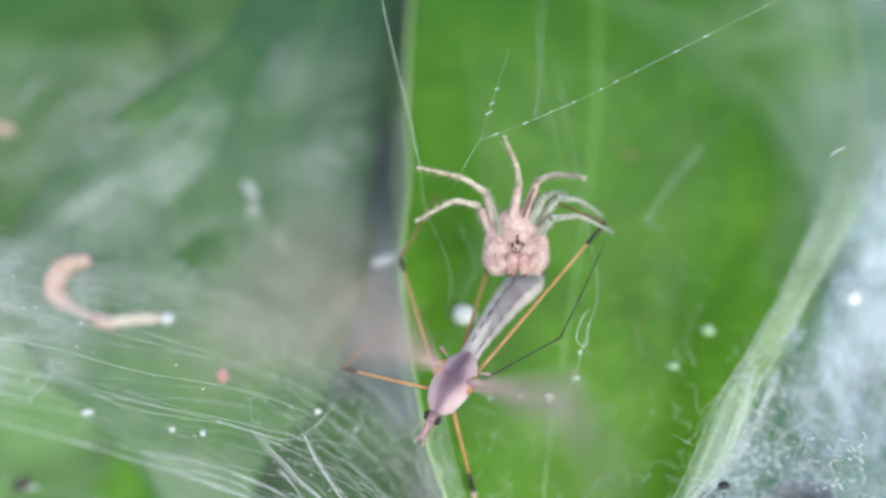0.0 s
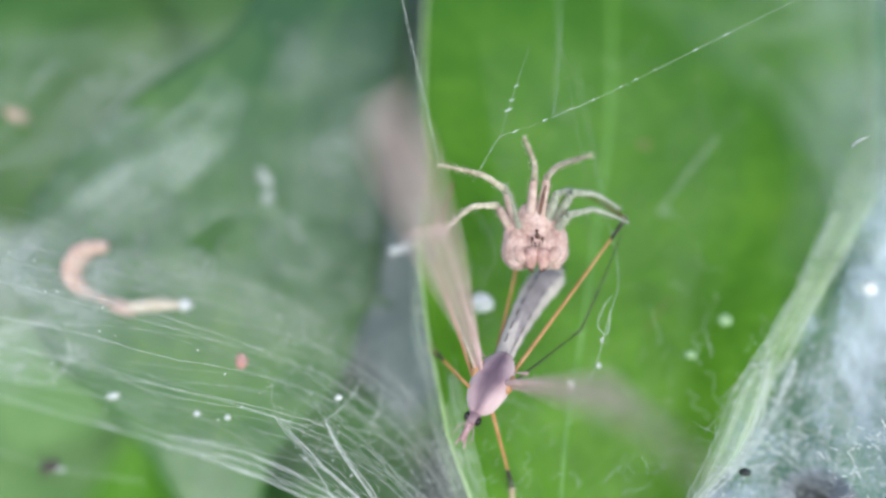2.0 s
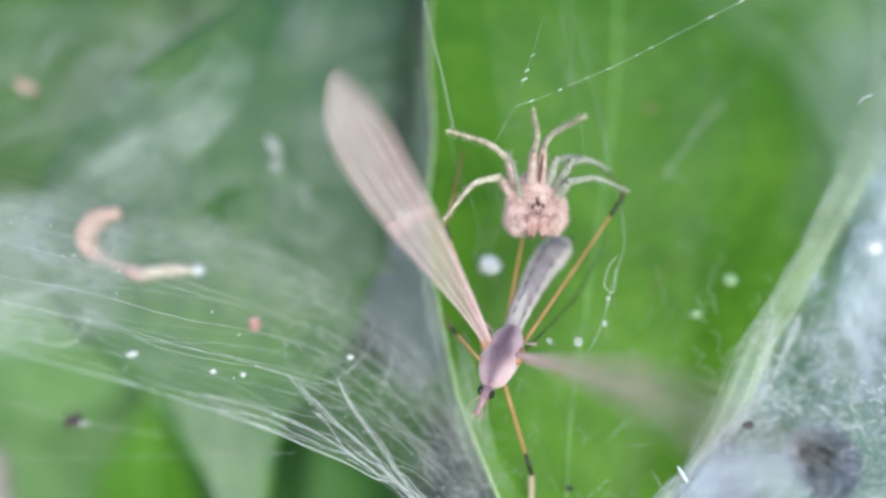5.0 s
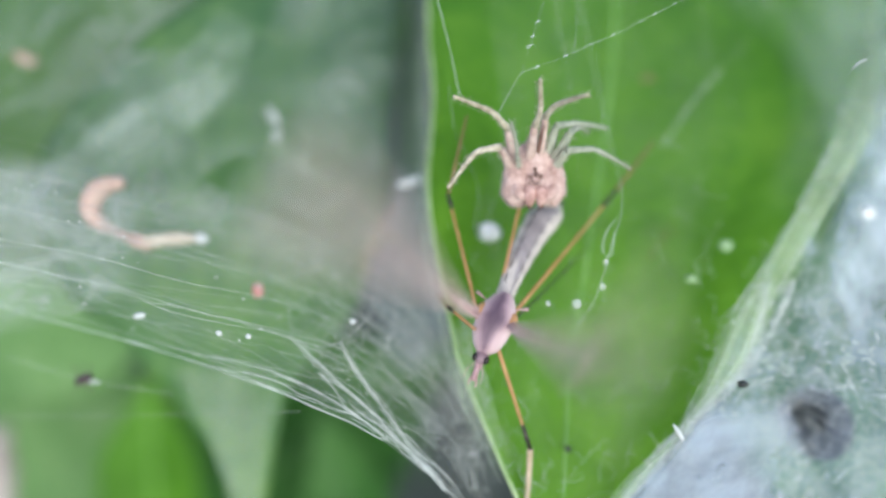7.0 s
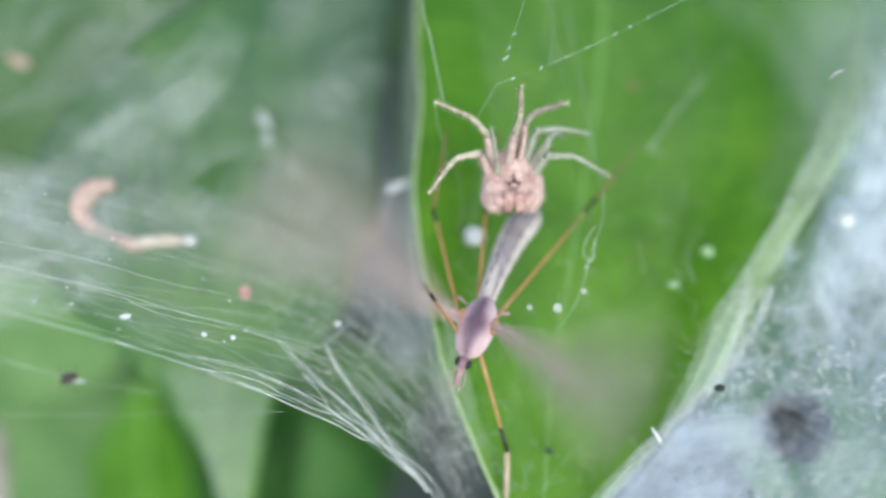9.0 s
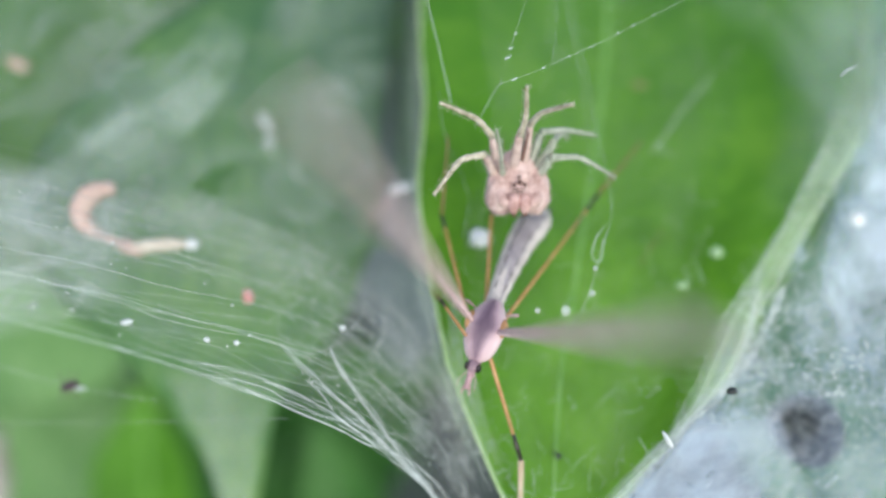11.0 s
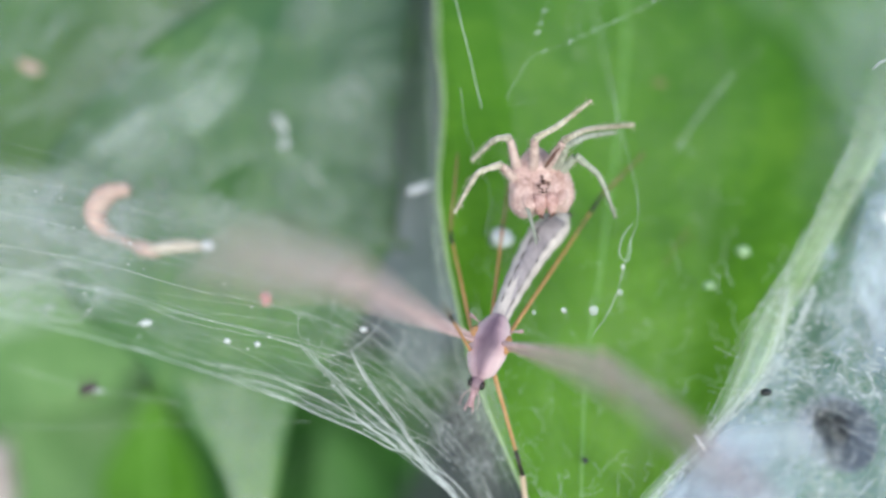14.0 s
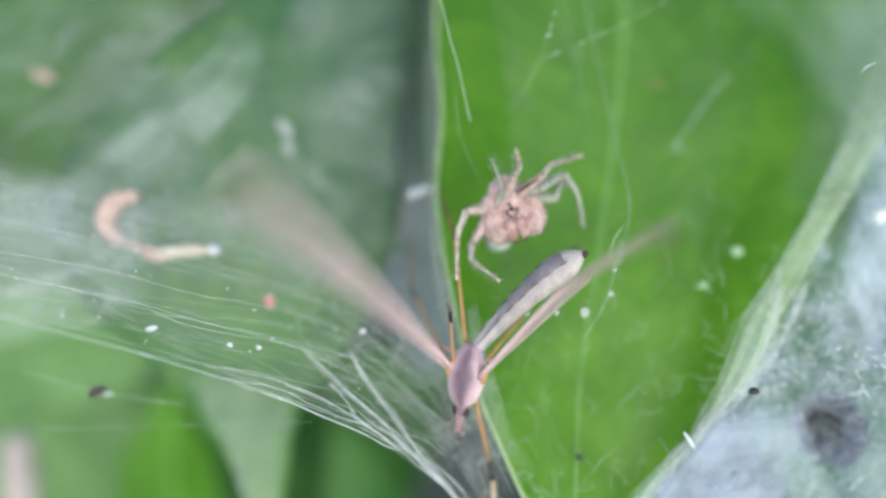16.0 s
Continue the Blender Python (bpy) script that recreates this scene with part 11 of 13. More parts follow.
    walk(spider_legs[0], [
        (0.000, pose(-0.00125, 0.00075, -0.00030, 1.8, -26.6, 105.2)),
        (0.500, pose(-0.00125, 0.00075, -0.00030, 1.7, -29.1, 104.9)),
        (1.000, pose(-0.00125, 0.00075, -0.00030, 1.4, -30.5, 106.5)),
        (1.500, pose(-0.00125, 0.00075, -0.00030, 1.4, -30.9, 107.2)),
        (2.000, pose(-0.00125, 0.00075, -0.00030, 1.1, -34.4, 108.3)),
        (2.500, pose(-0.00125, 0.00075, -0.00030, 0.9, -36.0, 109.2)),
        (3.000, pose(-0.00125, 0.00075, -0.00030, 0.8, -37.5, 109.2)),
        (3.500, pose(-0.00125, 0.00075, -0.00030, 0.7, -39.2, 109.6)),
        (4.000, pose(-0.00125, 0.00075, -0.00030, 1.0, -38.4, 107.9)),
        (4.500, pose(-0.00125, 0.00075, -0.00030, 1.0, -37.7, 107.4)),
        (5.000, pose(-0.00125, 0.00075, -0.00030, 1.2, -36.9, 106.8)),
        (5.500, pose(-0.00125, 0.00075, -0.00030, 1.3, -36.0, 106.1)),
        (6.000, pose(-0.00125, 0.00075, -0.00030, 1.5, -35.1, 105.5)),
        (6.500, pose(-0.00125, 0.00075, -0.00030, 1.6, -34.1, 104.7)),
        (7.000, pose(-0.00125, 0.00075, -0.00030, 1.8, -33.5, 103.8)),
        (7.500, pose(-0.00125, 0.00075, -0.00030, 1.9, -31.7, 103.1)),
        (8.000, pose(-0.00125, 0.00075, -0.00030, 1.9, -31.4, 103.2)),
        (8.500, pose(-0.00125, 0.00075, -0.00030, 1.9, -30.8, 102.9)),
        (9.000, pose(-0.00125, 0.00075, -0.00030, 1.9, -30.7, 102.9)),
        (9.500, pose(-0.00125, 0.00075, -0.00030, 1.9, -31.2, 102.9)),
        (10.000, pose(-0.00125, 0.00075, -0.00030, 1.9, -31.7, 102.7)),
        (10.500, pose(-0.00125, 0.00075, -0.00030, 1.9, -32.1, 102.6)),
        (11.000, pose(-0.00125, 0.00075, -0.00030, 1.9, -32.5, 102.4)),
        (11.500, pose(-0.00125, 0.00075, -0.00030, 1.9, -32.9, 102.4)),
        (11.600, pose(-0.00125, 0.00075, -0.00030, 1.9, -32.8, 102.4)),
        (12.000, pose(-0.00125, 0.00075, -0.00030, 1.9, -32.1, 102.5)),
        (12.500, pose(-0.00125, 0.00075, -0.00030, 2.1, -22.3, 104.6)),
        (13.000, pose(-0.00125, 0.00075, -0.00030, 2.2, -22.8, 103.1)),
        (13.500, pose(-0.00125, 0.00075, -0.00030, 2.0, -30.4, 102.4)),
        (14.000, pose(-0.00125, 0.00075, -0.00030, -1.5, -26.8, 101.3)),
        (14.500, pose(-0.00125, 0.00075, -0.00030, -4.3, -12.4, 106.9)),
        (14.700, pose(-0.00125, 0.00075, -0.00030, -7.6, -13.3, 107.8)),
        (15.000, pose(-0.00125, 0.00075, -0.00030, -9.1, -25.8, 133.5)),
        (15.500, pose(-0.00125, 0.00075, -0.00030, -20.0, -50.9, 169.8)),
        (16.000, pose(-0.00125, 0.00075, -0.00030, -25.6, -58.0, 177.6)),
    ])
    walk(spider_legs_shins[0], [
        (0.000, pose(0.00275, 0.00000, 0.00000, 25.2, -8.3, 50.0)),
        (0.500, pose(0.00275, 0.00000, 0.00000, 27.3, -7.9, 49.2)),
        (1.000, pose(0.00275, 0.00000, 0.00000, 28.0, -6.0, 48.3)),
        (1.500, pose(0.00275, 0.00000, 0.00000, 27.8, -4.2, 47.9)),
        (2.000, pose(0.00275, 0.00000, 0.00000, 30.6, -3.4, 46.7)),
        (2.500, pose(0.00275, 0.00000, 0.00000, 31.4, -2.3, 45.5)),
        (3.000, pose(0.00275, 0.00000, 0.00000, 32.8, -2.0, 45.2)),
        (3.500, pose(0.00275, 0.00000, 0.00000, 33.9, -1.6, 44.3)),
        (4.000, pose(0.00275, 0.00000, 0.00000, 33.5, -4.2, 43.5)),
        (4.500, pose(0.00275, 0.00000, 0.00000, 33.0, -5.8, 42.6)),
        (5.000, pose(0.00275, 0.00000, 0.00000, 32.5, -7.6, 41.8)),
        (5.500, pose(0.00275, 0.00000, 0.00000, 31.9, -9.4, 41.2)),
        (6.000, pose(0.00275, 0.00000, 0.00000, 31.2, -11.1, 40.5)),
        (6.500, pose(0.00275, 0.00000, 0.00000, 30.6, -12.7, 40.0)),
        (7.000, pose(0.00275, 0.00000, 0.00000, 30.4, -14.7, 39.2)),
        (7.500, pose(0.00275, 0.00000, 0.00000, 29.1, -17.0, 38.7)),
        (8.000, pose(0.00275, 0.00000, 0.00000, 28.9, -17.3, 38.6)),
        (8.500, pose(0.00275, 0.00000, 0.00000, 28.4, -17.7, 38.5)),
        (9.000, pose(0.00275, 0.00000, 0.00000, 28.4, -18.0, 38.6)),
        (9.500, pose(0.00275, 0.00000, 0.00000, 28.9, -17.9, 38.5)),
        (10.000, pose(0.00275, 0.00000, 0.00000, 29.3, -17.7, 38.4)),
        (10.500, pose(0.00275, 0.00000, 0.00000, 29.7, -17.6, 38.3)),
        (11.000, pose(0.00275, 0.00000, 0.00000, 30.0, -17.4, 38.2)),
        (11.500, pose(0.00275, 0.00000, 0.00000, 30.4, -17.3, 38.1)),
        (11.600, pose(0.00275, 0.00000, 0.00000, 30.2, -17.4, 38.2)),
        (12.000, pose(0.00275, 0.00000, 0.00000, 29.8, -17.6, 38.3)),
        (12.500, pose(0.00275, 0.00000, 0.00000, 17.6, -34.4, 20.7)),
        (13.000, pose(0.00275, 0.00000, 0.00000, 19.7, -42.3, 16.6)),
        (13.500, pose(0.00275, 0.00000, 0.00000, 20.7, -40.4, 8.7)),
        (13.750, pose(0.00275, 0.00000, 0.00000, 35.1, -42.5, 39.5)),
        (14.000, pose(0.00275, 0.00000, 0.00000, 46.8, -49.9, 71.3)),
        (14.500, pose(0.00275, 0.00000, 0.00000, 24.0, -12.2, 72.9)),
        (14.700, pose(0.00275, 0.00000, 0.00000, 31.5, -37.6, 84.7)),
        (15.000, pose(0.00275, 0.00000, 0.00000, 37.2, -3.6, 91.0)),
        (15.500, pose(0.00275, 0.00000, 0.00000, 54.9, -9.2, 37.0)),
        (16.000, pose(0.00275, 0.00000, 0.00000, 63.0, -23.3, 44.7)),
    ])
    walk(spider_legs[1], [
        (0.000, pose(-0.00135, 0.00045, -0.00040, -1.3, -31.4, 119.0)),
        (0.500, pose(-0.00135, 0.00045, -0.00040, -2.3, -34.7, 119.6)),
        (1.000, pose(-0.00135, 0.00045, -0.00040, -3.2, -36.7, 122.2)),
        (1.500, pose(-0.00135, 0.00045, -0.00040, -3.8, -37.9, 124.0)),
        (2.000, pose(-0.00135, 0.00045, -0.00040, -5.0, -41.3, 126.4)),
        (2.500, pose(-0.00135, 0.00045, -0.00040, -5.9, -43.2, 128.5)),
        (3.000, pose(-0.00135, 0.00045, -0.00040, -6.9, -45.4, 130.1)),
        (3.500, pose(-0.00135, 0.00045, -0.00040, -7.9, -47.4, 131.8)),
        (4.000, pose(-0.00135, 0.00045, -0.00040, -7.7, -47.8, 129.7)),
        (4.500, pose(-0.00135, 0.00045, -0.00040, -7.6, -48.2, 128.9)),
        (5.000, pose(-0.00135, 0.00045, -0.00040, -7.4, -48.5, 128.0)),
        (5.500, pose(-0.00135, 0.00045, -0.00040, -7.2, -48.8, 127.0)),
        (6.000, pose(-0.00135, 0.00045, -0.00040, -7.1, -48.9, 125.9)),
        (6.500, pose(-0.00135, 0.00045, -0.00040, -6.8, -49.2, 124.7)),
        (7.000, pose(-0.00135, 0.00045, -0.00040, -6.7, -49.7, 123.5)),
        (7.500, pose(-0.00135, 0.00045, -0.00040, -6.5, -49.8, 122.1)),
        (8.000, pose(-0.00135, 0.00045, -0.00040, -6.5, -49.7, 122.0)),
        (8.500, pose(-0.00135, 0.00045, -0.00040, -6.4, -49.5, 121.5)),
        (9.000, pose(-0.00135, 0.00045, -0.00040, -6.4, -49.6, 121.6)),
        (9.500, pose(-0.00135, 0.00045, -0.00040, -6.5, -49.8, 121.5)),
        (10.000, pose(-0.00135, 0.00045, -0.00040, -6.5, -50.1, 121.3)),
        (10.500, pose(-0.00135, 0.00045, -0.00040, -6.5, -50.3, 121.2)),
        (11.000, pose(-0.00135, 0.00045, -0.00040, -6.5, -50.4, 121.1)),
        (11.500, pose(-0.00135, 0.00045, -0.00040, -6.6, -50.7, 121.0)),
        (11.600, pose(-0.00135, 0.00045, -0.00040, -6.5, -50.6, 120.9)),
        (12.000, pose(-0.00135, 0.00045, -0.00040, -6.5, -50.3, 121.1)),
        (12.500, pose(-0.00135, 0.00045, -0.00040, -9.7, -51.0, 133.4)),
        (13.000, pose(-0.00135, 0.00045, -0.00040, -8.4, -52.4, 126.6)),
        (13.500, pose(-0.00135, 0.00045, -0.00040, -6.8, -53.1, 119.6)),
        (14.000, pose(-0.00135, 0.00045, -0.00040, -14.2, -50.8, 139.0)),
        (14.500, pose(-0.00135, 0.00045, -0.00040, -3.9, -18.1, 119.8)),
        (14.700, pose(-0.00135, 0.00045, -0.00040, -10.6, -24.6, 109.0)),
        (14.850, pose(-0.00135, 0.00045, -0.00040, -14.6, -8.1, 175.7)),
        (15.000, pose(-0.00135, 0.00045, -0.00040, -1.2, 2.2, -119.4)),
        (15.500, pose(-0.00135, 0.00045, -0.00040, -12.1, -16.7, -139.9)),
        (16.000, pose(-0.00135, 0.00045, -0.00040, -19.8, -18.8, -134.3)),
    ])
    walk(spider_legs_shins[1], [
        (0.000, pose(0.00250, 0.00000, 0.00000, 37.4, -26.7, 57.8)),
        (0.500, pose(0.00250, 0.00000, 0.00000, 41.5, -26.6, 58.6)),
        (1.000, pose(0.00250, 0.00000, 0.00000, 43.3, -25.3, 59.4)),
        (1.500, pose(0.00250, 0.00000, 0.00000, 43.9, -23.8, 61.3)),
        (2.000, pose(0.00250, 0.00000, 0.00000, 47.4, -22.9, 62.0)),
        (2.500, pose(0.00250, 0.00000, 0.00000, 49.0, -21.8, 63.1)),
        (3.000, pose(0.00250, 0.00000, 0.00000, 50.9, -21.0, 66.1)),
        (3.500, pose(0.00250, 0.00000, 0.00000, 52.3, -20.2, 68.5)),
        (4.000, pose(0.00250, 0.00000, 0.00000, 53.8, -22.6, 67.5)),
        (4.500, pose(0.00250, 0.00000, 0.00000, 54.6, -23.6, 67.1)),
        (5.000, pose(0.00250, 0.00000, 0.00000, 55.5, -24.7, 66.8)),
        (5.500, pose(0.00250, 0.00000, 0.00000, 56.4, -25.8, 66.4)),
        (6.000, pose(0.00250, 0.00000, 0.00000, 57.2, -26.9, 66.0)),
        (6.500, pose(0.00250, 0.00000, 0.00000, 58.2, -28.2, 65.6)),
        (7.000, pose(0.00250, 0.00000, 0.00000, 59.8, -29.5, 64.9)),
        (7.500, pose(0.00250, 0.00000, 0.00000, 60.6, -31.1, 64.9)),
        (8.000, pose(0.00250, 0.00000, 0.00000, 60.8, -31.5, 64.8)),
        (8.500, pose(0.00250, 0.00000, 0.00000, 61.0, -32.2, 64.6)),
        (9.000, pose(0.00250, 0.00000, 0.00000, 61.0, -32.2, 65.0)),
        (9.500, pose(0.00250, 0.00000, 0.00000, 61.3, -32.3, 64.7)),
        (10.000, pose(0.00250, 0.00000, 0.00000, 61.8, -32.3, 64.4)),
        (10.500, pose(0.00250, 0.00000, 0.00000, 62.1, -32.3, 64.1)),
        (11.000, pose(0.00250, 0.00000, 0.00000, 62.5, -32.4, 63.8)),
        (11.500, pose(0.00250, 0.00000, 0.00000, 62.8, -32.4, 63.4)),
        (11.600, pose(0.00250, 0.00000, 0.00000, 62.7, -32.4, 63.6)),
        (12.000, pose(0.00250, 0.00000, 0.00000, 62.3, -32.4, 63.9)),
        (12.500, pose(0.00250, 0.00000, 0.00000, 69.2, -40.3, 57.0)),
        (13.000, pose(0.00250, 0.00000, 0.00000, 71.2, -41.5, 59.8)),
        (13.500, pose(0.00250, 0.00000, 0.00000, 72.1, -42.7, 62.8)),
        (14.000, pose(0.00250, 0.00000, 0.00000, 61.8, -22.9, 55.3)),
        (14.500, pose(0.00250, 0.00000, 0.00000, 31.6, -17.8, 70.8)),
        (14.700, pose(0.00250, 0.00000, 0.00000, 58.8, -50.3, 63.4)),
        (14.850, pose(0.00250, 0.00000, 0.00000, 38.7, -37.4, 27.3)),
        (15.000, pose(0.00250, 0.00000, 0.00000, 14.6, -35.6, -8.6)),
        (15.500, pose(0.00250, 0.00000, 0.00000, 44.9, -60.8, 23.1)),
        (16.000, pose(0.00250, 0.00000, 0.00000, 38.9, -60.1, 27.6)),
    ])
    walk(spider_legs[2], [
        (0.000, pose(-0.00035, 0.00075, -0.00020, 2.2, -22.7, 82.3)),
        (0.500, pose(-0.00035, 0.00075, -0.00020, 2.2, -22.7, 82.9)),
        (1.000, pose(-0.00035, 0.00075, -0.00020, 2.1, -22.5, 84.9)),
        (1.500, pose(-0.00035, 0.00075, -0.00020, 2.1, -22.3, 86.4)),
        (2.000, pose(-0.00035, 0.00075, -0.00020, 2.3, -23.3, 88.0)),
        (2.500, pose(-0.00035, 0.00075, -0.00020, 2.3, -24.9, 89.9)),
        (3.000, pose(-0.00035, 0.00075, -0.00020, 2.4, -25.4, 90.8)),
        (3.500, pose(-0.00035, 0.00075, -0.00020, 2.4, -26.6, 92.0)),
        (4.000, pose(-0.00035, 0.00075, -0.00020, 2.4, -29.2, 90.9)),
        (4.500, pose(-0.00035, 0.00075, -0.00020, 2.5, -31.8, 90.4)),
        (5.000, pose(-0.00035, 0.00075, -0.00020, 2.6, -34.3, 89.9)),
        (5.500, pose(-0.00035, 0.00075, -0.00020, 2.8, -36.4, 89.3)),
        (6.000, pose(-0.00035, 0.00075, -0.00020, 2.9, -38.3, 88.5)),
        (6.500, pose(-0.00035, 0.00075, -0.00020, 3.1, -40.2, 87.8)),
        (7.000, pose(-0.00035, 0.00075, -0.00020, 3.3, -42.4, 86.6)),
        (7.500, pose(-0.00035, 0.00075, -0.00020, 3.4, -43.2, 85.3)),
        (8.000, pose(-0.00035, 0.00075, -0.00020, 3.3, -42.8, 85.2)),
        (8.500, pose(-0.00035, 0.00075, -0.00020, 3.2, -42.2, 84.9)),
        (9.000, pose(-0.00035, 0.00075, -0.00020, 3.2, -42.2, 84.5)),
        (9.500, pose(-0.00035, 0.00075, -0.00020, 3.2, -42.6, 84.5)),
        (10.000, pose(-0.00035, 0.00075, -0.00020, 3.2, -42.9, 84.6)),
        (10.500, pose(-0.00035, 0.00075, -0.00020, 3.3, -43.3, 84.5)),
        (11.000, pose(-0.00035, 0.00075, -0.00020, 3.4, -43.4, 84.5)),
        (11.500, pose(-0.00035, 0.00075, -0.00020, 3.4, -43.8, 84.6)),
        (11.600, pose(-0.00035, 0.00075, -0.00020, 3.4, -43.7, 84.5)),
        (12.000, pose(-0.00035, 0.00075, -0.00020, 3.3, -43.3, 84.4)),
        (12.500, pose(-0.00035, 0.00075, -0.00020, 1.4, -44.6, 103.3)),
        (13.000, pose(-0.00035, 0.00075, -0.00020, 2.6, -44.5, 93.2)),
        (13.500, pose(-0.00035, 0.00075, -0.00020, 3.5, -42.6, 83.8)),
        (14.000, pose(-0.00035, 0.00075, -0.00020, -1.1, -49.8, 93.3)),
        (14.500, pose(-0.00035, 0.00075, -0.00020, -3.4, -19.5, 118.0)),
        (14.700, pose(-0.00035, 0.00075, -0.00020, -6.8, -27.8, 124.0)),
        (15.000, pose(-0.00035, 0.00075, -0.00020, -8.3, -36.9, 138.6)),
        (15.500, pose(-0.00035, 0.00075, -0.00020, -4.0, -42.6, 119.7)),
        (16.000, pose(-0.00035, 0.00075, -0.00020, 16.5, -55.9, 50.2)),
    ])
    walk(spider_legs_shins[2], [
        (0.000, pose(0.00325, 0.00000, 0.00000, 17.0, -25.0, 26.2)),
        (0.500, pose(0.00325, 0.00000, 0.00000, 17.4, -28.3, 24.8)),
        (1.000, pose(0.00325, 0.00000, 0.00000, 17.1, -29.7, 23.6)),
        (1.500, pose(0.00325, 0.00000, 0.00000, 16.5, -30.6, 22.2)),
        (2.000, pose(0.00325, 0.00000, 0.00000, 18.1, -33.1, 21.1)),
        (2.500, pose(0.00325, 0.00000, 0.00000, 18.1, -32.7, 19.2)),
        (3.000, pose(0.00325, 0.00000, 0.00000, 18.1, -34.8, 16.9)),
        (3.500, pose(0.00325, 0.00000, 0.00000, 18.0, -35.3, 14.8)),
        (4.000, pose(0.00325, 0.00000, 0.00000, 16.4, -31.9, 12.4)),
        (4.500, pose(0.00325, 0.00000, 0.00000, 15.3, -28.6, 10.9)),
        (5.000, pose(0.00325, 0.00000, 0.00000, 14.0, -25.5, 9.5)),
        (5.500, pose(0.00325, 0.00000, 0.00000, 12.5, -22.5, 8.2)),
        (6.000, pose(0.00325, 0.00000, 0.00000, 10.9, -19.3, 7.0)),
        (6.500, pose(0.00325, 0.00000, 0.00000, 9.3, -16.2, 6.0)),
        (7.000, pose(0.00325, 0.00000, 0.00000, 7.8, -13.1, 4.9)),
        (7.500, pose(0.00325, 0.00000, 0.00000, 5.8, -10.1, 3.8)),
        (8.000, pose(0.00325, 0.00000, 0.00000, 5.6, -10.1, 3.7)),
        (8.500, pose(0.00325, 0.00000, 0.00000, 5.2, -10.2, 3.4)),
        (9.000, pose(0.00325, 0.00000, 0.00000, 5.2, -10.3, 3.3)),
        (9.500, pose(0.00325, 0.00000, 0.00000, 5.3, -10.2, 3.5)),
        (10.000, pose(0.00325, 0.00000, 0.00000, 5.4, -10.1, 3.5)),
        (10.500, pose(0.00325, 0.00000, 0.00000, 5.5, -10.1, 3.5)),
        (11.000, pose(0.00325, 0.00000, 0.00000, 5.6, -10.0, 3.6)),
        (11.500, pose(0.00325, 0.00000, 0.00000, 5.7, -9.8, 3.6)),
        (11.600, pose(0.00325, 0.00000, 0.00000, 5.7, -9.8, 3.7)),
        (12.000, pose(0.00325, 0.00000, 0.00000, 5.5, -10.0, 3.6)),
        (12.500, pose(0.00325, 0.00000, 0.00000, -5.0, -23.9, -6.0)),
        (13.000, pose(0.00325, 0.00000, 0.00000, -31.6, -13.1, -27.3)),
        (13.500, pose(0.00325, 0.00000, 0.00000, -34.1, 12.3, -48.0)),
        (14.000, pose(0.00325, 0.00000, 0.00000, -47.4, 5.8, -60.8)),
        (14.167, pose(0.00325, 0.00000, 0.00000, -12.3, 17.5, -16.2)),
        (14.333, pose(0.00325, 0.00000, 0.00000, 20.6, 1.4, 26.7)),
        (14.500, pose(0.00325, 0.00000, 0.00000, 37.1, -31.2, 59.5)),
        (14.700, pose(0.00325, 0.00000, 0.00000, 46.4, -24.5, 64.3)),
        (15.000, pose(0.00325, 0.00000, 0.00000, 51.3, -16.6, 54.5)),
        (15.500, pose(0.00325, 0.00000, 0.00000, 26.6, -29.5, 5.1)),
        (16.000, pose(0.00325, 0.00000, 0.00000, 32.8, -17.5, 11.4)),
    ])
